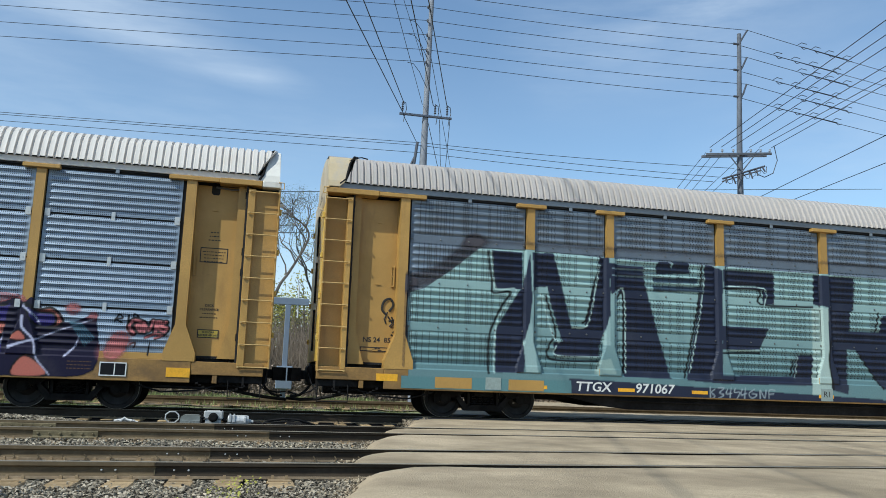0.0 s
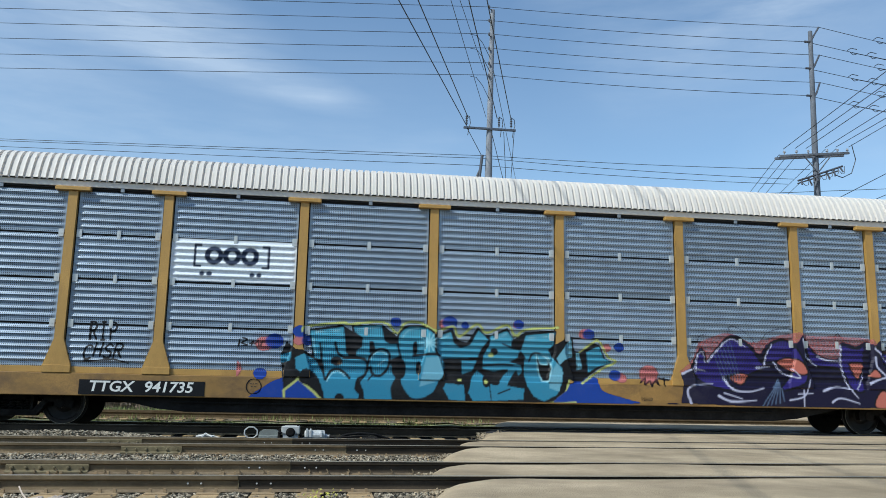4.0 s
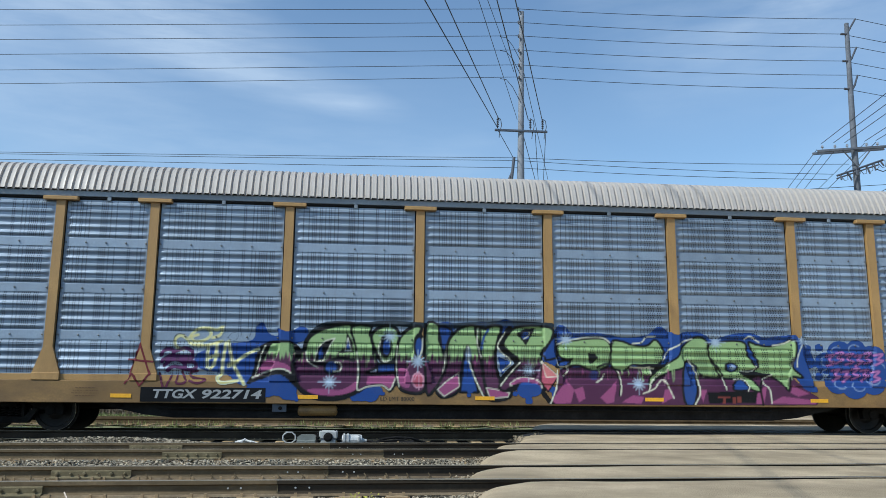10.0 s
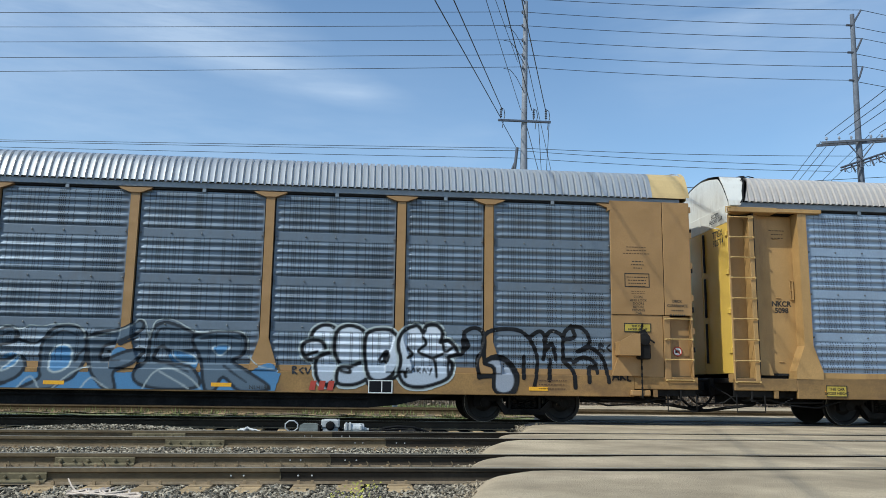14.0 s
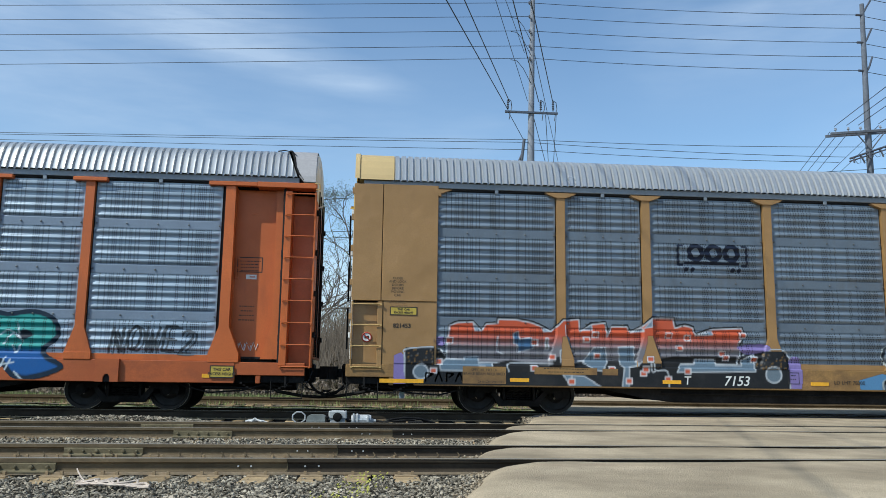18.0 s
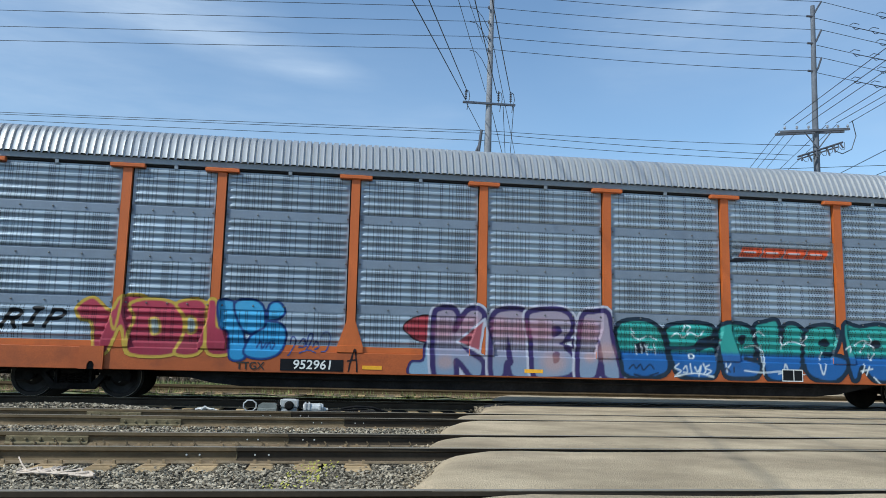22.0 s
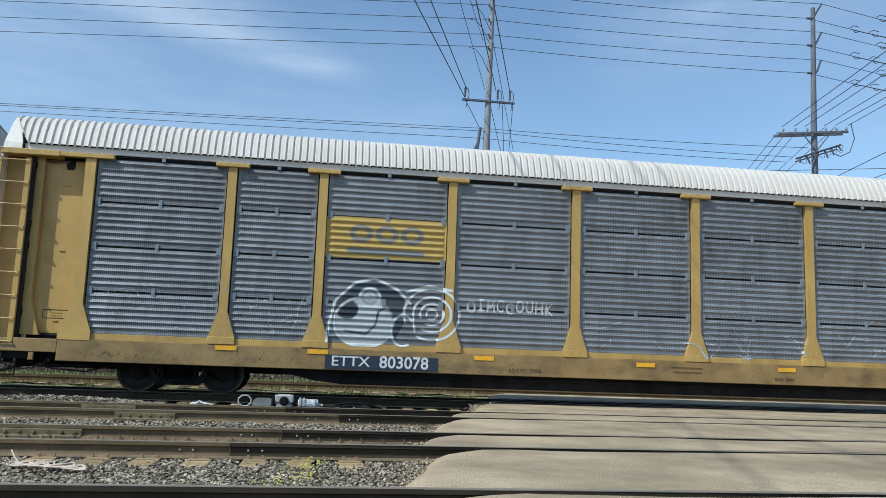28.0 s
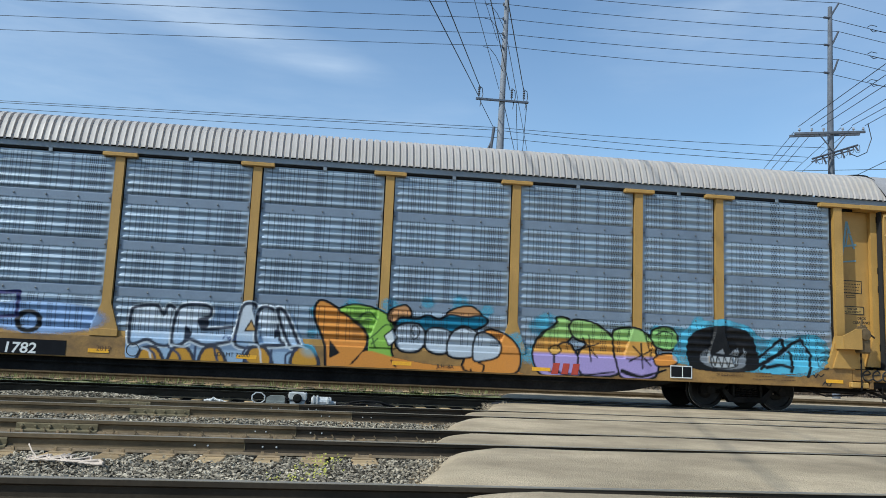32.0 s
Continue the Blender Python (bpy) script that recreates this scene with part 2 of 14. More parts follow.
GALV_FINE = surface("perforated_panel", (0.315, 0.39, 0.49), 0.48, 0.25, 0.2, 25, 0.8, 0.06, 0.002, (0.19, 0.18, 0.17), 0.3, (1, 1, 0.2), 0.14, (0.040, 0.042, 0.0075, 1.0))
GALV_DULL = surface("dull_galvanized_panel", (0.198, 0.243, 0.30), 0.5, 0.25, 0.22, 25, 0.8, 0.06, 0.002, (0.135, 0.115, 0.095), 0.4, (1, 1, 0.4), 0.12, (0.040, 0.050, 0.0098, 0.45), 0.05)
GALV_PALE = surface("pale_galvanized_panel", (0.335, 0.408, 0.495), 0.48, 0.25, 0.22, 25, 0.8, 0.06, 0.002, (0.24, 0.225, 0.21), 0.3, (1, 1, 0.2), 0.12, (0.040, 0.050, 0.0098, 0.45))
LAP_PALE = surface("darker_lap_of_pale_panel", (0.21, 0.255, 0.325), 0.5, 0.25, 0.2, 25, 0.8, 0.06, 0.002, (0.17, 0.165, 0.16), 0.3, (1, 1, 0.2))
LAP_DULL = surface("darker_lap_of_dull_panel", (0.15, 0.182, 0.225), 0.5, 0.25, 0.2, 25, 0.8, 0.06, 0.002, (0.115, 0.10, 0.085), 0.4, (1, 1, 0.4))
GALV_OLD = surface("weathered_perforated_panel", (0.28, 0.295, 0.32), 0.58, 0.2, 0.3, 25, 1.2, 0.06, 0.002, (0.11, 0.098, 0.085), 0.5, (1, 1, 0.2), 0.14, (0.040, 0.042, 0.0068, 1.0))
BAND = surface("galvanized_band", (0.23, 0.26, 0.30), 0.5, 0.25, 0.15, 30, 0.8, 0.05, 0.002)
ROOF_WHITE = surface("white_roof", (0.66, 0.615, 0.565), 0.5, 0, 0.1, 20, 0.6, 0.05, 0.002, (0.48, 0.38, 0.27), 0.18, (1, 0.3, 1))
ROOF_GREY = surface("dusty_roof", (0.48, 0.435, 0.40), 0.5, 0.08, 0.14, 20, 0.6, 0.05, 0.002, (0.33, 0.27, 0.21), 0.25, (1, 0.3, 1))
ROOF_SILVER = surface("bright_galvanized_roof", (0.50, 0.505, 0.51), 0.36, 0.5, 0.12, 20, 0.6, 0.05, 0.002, (0.35, 0.3, 0.25), 0.15, (1, 0.3, 1))
PALE_END = surface("faded_cream_end", (0.60, 0.48, 0.30), 0.5, 0, 0.2, 20, 0.9, 0.06, 0.002, (0.33, 0.32, 0.33), 0.5, (1, 1, 0.5))
GREY_END = surface("grey_end_plate", (0.40, 0.375, 0.37), 0.5, 0.1, 0.2, 20, 0.9, 0.06, 0.002, (0.25, 0.2, 0.17), 0.4, (1, 1, 0.5))
DUSTY_END = surface("dusty_pale_end", (0.52, 0.47, 0.42), 0.5, 0.05, 0.18, 20, 0.9, 0.06, 0.002, (0.28, 0.22, 0.17), 0.4, (1, 1, 0.4))
WHITE_END = surface("white_end_paint", (0.72, 0.69, 0.63), 0.5, 0, 0.12, 20, 0.9, 0.06, 0.002, (0.30, 0.22, 0.15), 0.4, (1, 1, 0.3))
BLACK = surface("black_grime", (0.018, 0.0165, 0.016), 0.75, 0.0, 0.5, 18, 2.0, 0.3, 0.01, gloss=0.15)
# steel and dust tones lowered to paint in the shade under the cars
TRUCK = surface("dusty_cast_steel", (0.013, 0.0115, 0.011), 0.75, 0.1, 0.5, 22, 3.0, 0.3, 0.006, (0.035, 0.026, 0.021), 0.3, gloss=0.15)
WHEEL = surface("wheel_steel", (0.018, 0.016, 0.0155), 0.6, 0.4, 0.4, 18, 4.0, 0.1)
TREAD = surface("polished_tread", (0.32, 0.30, 0.28), 0.3, 0.9, 0.15, 18, 4.0, 0.05)
# near-black for gaps and hollows: their shade is put into the colour
HOLLOW_SHADE = plain("hollow_shade", (0.014, 0.014, 0.015), 0.9)
RUNG = surface("rung_paint", (0.55, 0.36, 0.13), 0.45, 0, 0.15)
BOLT = plain("bolt_steel", (0.16, 0.16, 0.16), 0.4, 0.6)
CLIP = surface("galvanized_clip", (0.55, 0.56, 0.56), 0.4, 0.4, 0.1)
GABLE = surface("bright_yellow_gable", (0.66, 0.42, 0.07), 0.45, 0, 0.12, 30, 0.8, 0.05, 0.002, (0.3, 0.2, 0.1), 0.2)
BRAKE = surface("dusty_brake_iron", (0.15, 0.10, 0.045), 0.7, 0.1, 0.3, 30, 2, 0.1, 0.003, (0.05, 0.04, 0.03), 0.5)
DIMTEXT = plain("grey_brown_lettering", (0.16, 0.12, 0.08), 0.6)
CREAM = surface("pale_yellow_cap", (0.58, 0.415, 0.19), 0.45, 0, 0.12, 30, 0.8, 0.05, 0.002)
REFLECTOR = plain("yellow_reflector", (0.85, 0.42, 0.02), 0.35)
RAIL = surface("dusty_brown_rail", (0.175, 0.132, 0.082), 0.8, 0.05, 0.3, 30, 3, 0.15, 0.003, (0.04, 0.032, 0.026), 0.45, (0.2, 1, 1), gloss=0.05)
RAILDARK = surface("dark_rail", (0.055, 0.043, 0.031), 0.65, 0.1, 0.35, 30, 2, 0.12, 0.003, (0.07, 0.05, 0.035), 0.3, (0.25, 1, 1), gloss=0.15)
RAILFOOT = surface("dusty_rail_foot", (0.40, 0.30, 0.195), 0.85, 0.0, 0.4, 25, 2.5, 0.3, 0.004, (0.09, 0.065, 0.045), 0.45, (0.4, 1, 1), gloss=0.05)
LICHEN = surface("brown_lichened_steel", (0.20, 0.165, 0.10), 0.85, 0.0, 0.35, 30, 4, 0.3, 0.004, (0.05, 0.045, 0.03), 0.4, gloss=0.05)
RAILHEAD = surface("worn_railhead", (0.38, 0.325, 0.25), 0.45, 0.4, 0.25, 60, 3, 0.05, 0.001, (0.12, 0.09, 0.07), 0.4, (0.1, 1, 1))
TIE = surface("weathered_tie", (0.52, 0.37, 0.205), 0.85, 0, 0.4, 16, 3, 0.4, 0.008, (0.07, 0.05, 0.04), 0.4, (3, 0.3, 1), 0.3, gloss=0.05)
PLATE = surface("dusty_plate", (0.38, 0.28, 0.17), 0.8, 0.1, 0.35, 40, 5, 0.2, 0.003, gloss=0.05)
# bed darker than its loose stones, painting the shade between them
BALLAST = surface("grey_ballast", (0.115, 0.097, 0.074), 0.9, 0, 0.7, 34, 1.0, 1.0, 0.03, (0.10, 0.08, 0.06), 0.4, gloss=0.05)
DARKBALLAST = surface("near_black_ballast", (0.021, 0.019, 0.018), 0.85, 0, 0.6, 30, 1.0, 0.8, 0.02, (0.07, 0.06, 0.05), 0.3, gloss=0.05)
EARTH = surface("dry_earth", (0.20, 0.155, 0.11), 0.95, 0, 0.35, 9, 0.4, 0.6, 0.03, (0.10, 0.11, 0.045), 0.5, gloss=0.05)
GRASSY = surface("sparse_grass_ground", (0.29, 0.285, 0.15), 0.95, 0, 0.5, 14, 0.9, 0.8, 0.04, (0.15, 0.18, 0.06), 0.5, gloss=0.05)
ASPHALT = surface("sun_bleached_asphalt", (0.54, 0.425, 0.285), 0.92, 0, 0.46, 85, 0.7, 1.0, 0.011, (0.30, 0.24, 0.17), 0.4, gloss=0.05)
SHADE_PANEL = surface("train_shade_panel", (0.035, 0.036, 0.042), 0.6, 0, 0.35, 40, 1.2, 0.4, 0.006, (0.09, 0.08, 0.07), 0.25, gloss=0.05)
# the blue in both pole woods is haze put into the colour
POLEWOOD = surface("hazy_grey_pole_wood", (0.29, 0.305, 0.345), 0.85, 0, 0.35, 9, 0.9, 0.5, 0.01, (0.13, 0.11, 0.10), 0.4, (4, 4, 0.25))
DARKWOOD = surface("hazy_dark_pole_wood", (0.165, 0.18, 0.215), 0.85, 0, 0.35, 9, 0.9, 0.5, 0.01, (0.07, 0.06, 0.055), 0.4, (4, 4, 0.25))
WIRE = plain("black_wire", (0.03, 0.032, 0.036), 0.5, 0.2)
DULLINS = plain("grey_insulator", (0.36, 0.38, 0.43), 0.3)
PORCELAIN = plain("white_insulator", (0.75, 0.74, 0.72), 0.25)
DARKINS = plain("dark_insulator", (0.085, 0.09, 0.11), 0.35)
SILVER = surface("grey_machine_casting", (0.55, 0.55, 0.54), 0.5, 0.2, 0.25, 25, 4, 0.2, 0.004, (0.20, 0.18, 0.16), 0.4)
SLATEGREY = surface("grey_green_casting", (0.24, 0.255, 0.235), 0.55, 0.15, 0.3, 25, 4, 0.2, 0.004, (0.12, 0.11, 0.10), 0.4)
STEELBLUE = surface("blue_grey_steel", (0.22, 0.27, 0.34), 0.5, 0.1, 0.15)
DARKSTEEL = surface("dull_dark_steel", (0.10, 0.115, 0.15), 0.5, 0.2, 0.15)
STONE_MAT = surface("ballast_stone", (0.325, 0.275, 0.205), 0.9, 0, 0.4, 20, 3, 0.4, 0.004, gloss=0.05)
CRUMB = surface("asphalt_crumb", (0.40, 0.32, 0.22), 0.95, 0, 0.3, 30, 3, 0.3, 0.003, gloss=0.05)
ROPE = plain("pale_cord", (0.58, 0.47, 0.38), 0.9)
BARK = surface("bark", (0.18, 0.15, 0.13), 0.9, 0, 0.4, 14, 3, 0.5, 0.01)
TWIG = surface("dry_twigs", (0.27, 0.21, 0.155), 0.9, 0, 0.4, 3, 0.4, 0.1)
LEAF = surface("young_leaf", (0.13, 0.17, 0.045), 0.8, 0, 0.4, 5, 1.5, 0.1)
WILLOW = surface("willow_leaf", (0.42, 0.40, 0.06), 0.8, 0, 0.4, 5, 1.0, 0.1)
NEEDLE = surface("spruce_needles", (0.06, 0.085, 0.05), 0.85, 0, 0.4, 5, 1.0, 0.1)
BLADE = surface("grass_blade", (0.27, 0.31, 0.11), 0.85, 0, 0.5, 3, 0.8, 0.1)
CONCRETE = surface("pale_rubble", (0.62, 0.60, 0.57), 0.85, 0, 0.2)


def island_tint(material, low=0.55, high=1.35):
    """Varies a material's colour from one small piece of a mesh to the next."""
    t = material.node_tree
    p = t.nodes["Principled BSDF"]
    link = t.links.new
    old = p.inputs["Base Color"].links[0].from_socket
    r = t.nodes.new("ShaderNodeNewGeometry").outputs["Random Per Island"]
    mul = t.nodes.new("ShaderNodeVectorMath")
    mul.operation = "SCALE"
    link(old, mul.inputs[0])
    link(remap(t, link, r, 0, 1, low, high), mul.inputs["Scale"])
    link(mul.outputs[0], p.inputs["Base Color"])


island_tint(STONE_MAT, 0.18, 1.9)
island_tint(CRUMB, 0.5, 1.35)
for material_ in (TWIG, LEAF, WILLOW, NEEDLE, BLADE):
    island_tint(material_)

# ---- ground ----
SIDING_SKEW = ((2.0, 0.017), (5.1, 0.017), (7.5, 0.042), (13.3, 0.042), (18.5, 0.0))


def skewed(geo):
    """The sidings close in on the main line by a degree or two."""
    ys, ks = [q[0] for q in SIDING_SKEW], [q[1] for q in SIDING_SKEW]
    out = []
    for x, y, z in geo.v:
        k = float(np.interp(y, ys, ks)) if 2 < y < 18.5 else 0.0
        out.append((x, y + (x + 0.5) * k * (1 if abs(x) < 45 else 45 / abs(x)), z))
    geo.v = out
    return geo


rng = random.Random(7)


def sheet(name, x0, x1, y0, y1, z, material, step=1.0, rough=0.02, label="", category="ground"):
    g = Geo()
    nx, ny = max(2, int((x1 - x0) / step)), max(2, int((y1 - y0) / step))
    g.grid([[(x0 + (x1 - x0) * i / nx, y0 + (y1 - y0) * j / ny, z + rough * noise.noise((x0 + (x1 - x0) * i / nx * 1.3, y0 + (y1 - y0) * j / ny * 1.3, z)))
             for i in range(nx + 1)] for j in range(ny + 1)])
    return tagged(part(name, g, material, None, "", None, True), label, category, "", "structure")


far = Geo()
xs = [-4000, -1500, -500, -150, -60, 0, 60, 150, 500, 1500, 4000]
far.grid([[(x, y, -0.32) for x in xs] for y in (-2000, -300, -60, 0, 30, 60, 150, 500, 1500, 4500)])
tagged(part("ground", far, EARTH), "bare dry earth around the railway line", "ground", "", "structure")
sheet("ballast_bed", -60, 60, 2.2, 14.2, -0.115, BALLAST, 0.3, 0.05, "grey crushed-stone ballast under the tracks")
sheet("ballast_bed", -60, 60, 14.2, 21.4, -0.20, DARKBALLAST, 0.4, 0.05, "near-black ballast under the train")
sheet("grass_verge", -60, 60, 21.4, 24.2, -0.14, GRASSY, 0.4, 0.08, "sparse grassy verge between the tracks")
sheet("ballast_bed", -60, 60, 24.2, 27.4, -0.10, EARTH, 0.4, 0.06, "earthy bed of a disused track")
sheet("grass_verge", -80, 80, 27.4, 60, -0.20, GRASSY, 0.8, 0.15, "rough grass before the bushes")


# ---- tracks ----
def rail_geo(x0, x1, y, h=0.175):
    w = 0.035
    prof = [(-w, 0), (w, 0), (w, -0.03), (0.012, -0.042), (0.010, -h + 0.036), (0.066, -h + 0.016), (0.066, -h), (-0.066, -h), (-0.066, -h + 0.016), (-0.010, -h + 0.036), (-0.012, -0.042), (-w, -0.03)]
    g = Geo()
    n = 30
    g.grid([[(x0 + (x1 - x0) * i / n, y + u, q) for u, q in (*prof, prof[0])] for i in range(n + 1)])
    return g


def skew_y(x, y):
    return skewed(Geo().add([(x, y, 0)], [])).v[0][1]


def railway(label, yc, near_x=None, z=0.0, rust=False, joints=(), ties=True, dark={}, pitch=0.53, h=0.175):
    t = thing("railway_track", label, "railway track", (0, 0, z))
    t["kind"] = "structure"
    for s in (-1, 1):
        y = yc + s * 0.752
        cut = dark.get(s, 60)
        r = part("rail", skewed(rail_geo(-60, cut, y, h)), RAIL, t)
        if cut < 60:
            d = part("rail", skewed(rail_geo(cut + 0.008, 60, y, h)), RAILDARK, t, "darker length of rail past the joint")
            b = Geo()
            for k in (-0.42, -0.31, 0.16, 0.28):
                b.turned([(0.009, 0), (0.009, -0.010), (0.004, -0.012)], (cut + k, y - 0.010, -h * 0.5), "y", 7)
            tagged(part("bolt_ends", skewed(b), CONCRETE, d, "worn bolt ends in the web"), kind="stuff")
            part("joint_gap", skewed(Geo().box(cut, cut + 0.008, y - 0.02, y + 0.02, -h + 0.02, -0.004)), LICHEN, d)
        part("rail_foot", skewed(Geo().box(-40, 20, y - 0.071, y - 0.014, -h - 0.002, -h + 0.019)), RAILFOOT, r, "rust-coloured rail foot")
        part("rail_head", skewed(Geo().box(-60, 60, y - 0.03, y + 0.03, -0.002, 0.003)), RAIL if rust else RAILHEAD, r, "worn bright running surface")
        for js, jx in joints:
            if js == s:
                g = Geo()
                g.prism([(y - 0.033, -0.034), (y - 0.042, -0.045), (y - 0.040, -h + 0.04), (y - 0.075, -h + 0.024), (y - 0.075, -h + 0.012), (y - 0.02, -h + 0.02), (y - 0.01, -0.04)], jx - 0.39, jx + 0.39, "x")
                j = part("joint_bar", skewed(g), LICHEN, r, "bolted rail joint bar")
                b = Geo()
                for k in range(6):
                    big = 0.019 if k % 2 == 0 else 0.013
                    b.turned([(big, 0), (big, -0.024), (big * 0.5, -0.028)], (jx - 0.33 + k * 0.132, y - 0.040, -h * 0.52), "y", 6)
                part("bolts", skewed(b), LICHEN, j)
    if ties:
        def tie_mesh():
            g = Geo().box(-0.115, 0.115, -1.3, 1.3, -0.18, 0.0, 0.012)
            return g.mesh("tie", TIE)
        me = keep_static("tie", tie_mesh)
        def plate_mesh():
            g = Geo()
            for s in (-1, 1):
                g.box(-0.10, 0.10, s * 0.752 - 0.17, s * 0.752 + 0.17, 0.0, 0.014, 0.004)
                for a in (-0.06, 0.06):
                    for b in (-0.10, 0.10):
                        g.box(a - 0.012, a + 0.012, s * 0.752 + b - 0.012, s * 0.752 + b + 0.012, 0.012, 0.045)
            return g.mesh("tie_plate", PLATE)
        pm = keep_static("tie_plate", plate_mesh)
        x = near_x[0]
        while x < near_x[1]:
            o = part("tie", me, TIE, t, at=(x + rng.uniform(-0.03, 0.03), skew_y(x, yc) + rng.uniform(-0.06, 0.06), -h - 0.011))
            o.rotation_euler.z = rng.uniform(-0.02, 0.02)
            part("tie_plate", pm, PLATE, t, at=(x, skew_y(x, yc), -h - 0.013))
            TIE_SPOTS.append((x, yc))
            x += pitch + rng.uniform(-0.03, 0.03)
    return t


static_meshes = {}
TIE_SPOTS = []


def keep_static(key, make):
    if key not in static_meshes:
        static_meshes[key] = make()
    return static_meshes[key]


LIFT = 0.05     # the sidings lie a little higher than the main line
# both main rails take the dark colour, which paints in the train's shade
railway("main line track under the train, rails worn bright", 19.33, (-16, 4.5), dark={-1: -59, 1: -59})
railway("siding track with jointed brown rails on ties", 12.53, (-11, 2.6), LIFT, joints=((1, -3.10), (-1, -2.27)), dark={-1: 0.32, 1: -0.48}, h=0.14)
railway("siding track with jointed brown rails and spiked ties", 8.30, (-7.82, 0.6), LIFT, joints=((1, -2.73), (-1, -3.05)), dark={-1: -0.72, 1: -0.34}, pitch=0.43, h=0.13)
railway("nearest siding track with a dark worn rail", 4.25, (-5, 1.2), LIFT, dark={1: -9.0, -1: -9.0}, h=0.14)
railway("disused rusty track beyond the train", 25.75, (-22, 6), 0.10, True)

# rail anchors along the inner foot of the third track
g = Geo()
for k in range(34):
    x = -6.0 + 0.225 * k + rng.uniform(-0.03, 0.03)
    g.tube([(x, 8.96, -0.075), (x + 0.008, 8.965, -0.05), (x - 0.012, 8.97, -0.022)], 0.008, 5)
tagged(part("rail_anchors", skewed(g), RAIL), "small rusty clips along the foot of a rail", "rail clip", "", "stuff")

# ---- crossing road ----
STRIPS = ((-14.0, 3.44, -0.6), (3.57, 4.93, 0.55), (5.06, 7.49, 0.72), (7.62, 8.98, 1.10), (9.11, 11.72, 1.42), (11.85, 13.21, 2.05), (13.34, 17.86, 2.75), (17.88, 18.52, 3.66), (18.66, 20.0, 4.0),
          (20.14, 20.80, 4.4), (20.82, 24.94, 4.54), (25.08, 26.42, 5.4), (26.58, 75.0, 5.8))


def road_strip(y0, y1, left):
    """One stretch of the asphalt between two rails; its left edge is ragged and slopes down."""
    g = Geo()
    ny = max(5, min(40, int((y1 - y0) / 0.16)))
    us = [-0.34, -0.27, -0.2, -0.13, -0.07, -0.02, 0.05, 0.15, 0.3, 0.5, 0.8] + [0.8 + 0.22 * k for k in range(1, 48)] + [12, 16, 20, 26, 34]
    zs = [-0.25, -0.20, -0.13, -0.07, -0.03, -0.014, -0.006] + [-0.004] * (len(us) - 7)
    rows = []
    for j in range(ny + 1):
        f = j / ny
        y = y0 + (y1 - y0) * f
        edge = left + (y - y0) * 0.20 if y1 - y0 < 20 else left + (y - y0) * 0.2
        w = min(1.2, (y1 - y0) * 0.35)
        corner = max(0.0, 1 - (y1 - y) / w) ** 2 * min(0.42, 0.25 * (y1 - y0)) + max(0.0, 1 - (y - y0) / (w * 0.5)) ** 2 * 0.10
        edge += corner + 0.10 * noise.noise((y * 1.7, left, 0)) + 0.03 * noise.noise((y * 9, left, 3))
        up = float(np.interp(y, [13.4, 17.5], [LIFT, 0.0]))
        bite = {0: 1, ny: -1}.get(j, 0)
        rows.append([(edge + u, y + bite * (0.045 * abs(noise.noise(((edge + u) * 2.3, y, 8))) + 0.03 * abs(noise.noise(((edge + u) * 9.0, y, 2)))), z + up + 0.012 * noise.noise(((edge + u) * 0.6, y * 0.6, 5)) * (u > 0.1) - (0.012 if bite else 0)) for u, z in zip(us, zs)])
    rows.insert(0, [(x, y - 0.002, z - 0.15) for x, y, z in rows[0]])
    rows.append([(x, y + 0.002, z - 0.15) for x, y, z in rows[-1]])
    g.grid(rows)
    return g


road = thing("road", "sun-bleached patched asphalt of a level crossing", "road")
road["kind"] = "structure"
for y0, y1, left in STRIPS:
    # strips below the train are coloured dark to deepen its cast shadow
    dark_panel = 17.87 < y0 and y1 < 20.81
    part("crossing_panel" if dark_panel else "asphalt_strip", skewed(road_strip(y0, y1, left)), SHADE_PANEL if dark_panel else ASPHALT, road, "panels by the main rails, darkened to deepen the train's shadow" if dark_panel else "", smooth=True)
g = Geo()
for y, x in ((3.498, 1.6), (5.002, 1.7), (7.548, 2.0), (9.052, 2.3), (11.778, 2.9), (13.282, 3.6), (18.578, 5.4), (20.082, 5.8)):
    g.box(x, 45, y - 0.075, y + 0.075, -0.10, -0.045 + (LIFT if y < 14 else 0))
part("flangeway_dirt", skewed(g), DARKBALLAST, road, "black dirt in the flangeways")


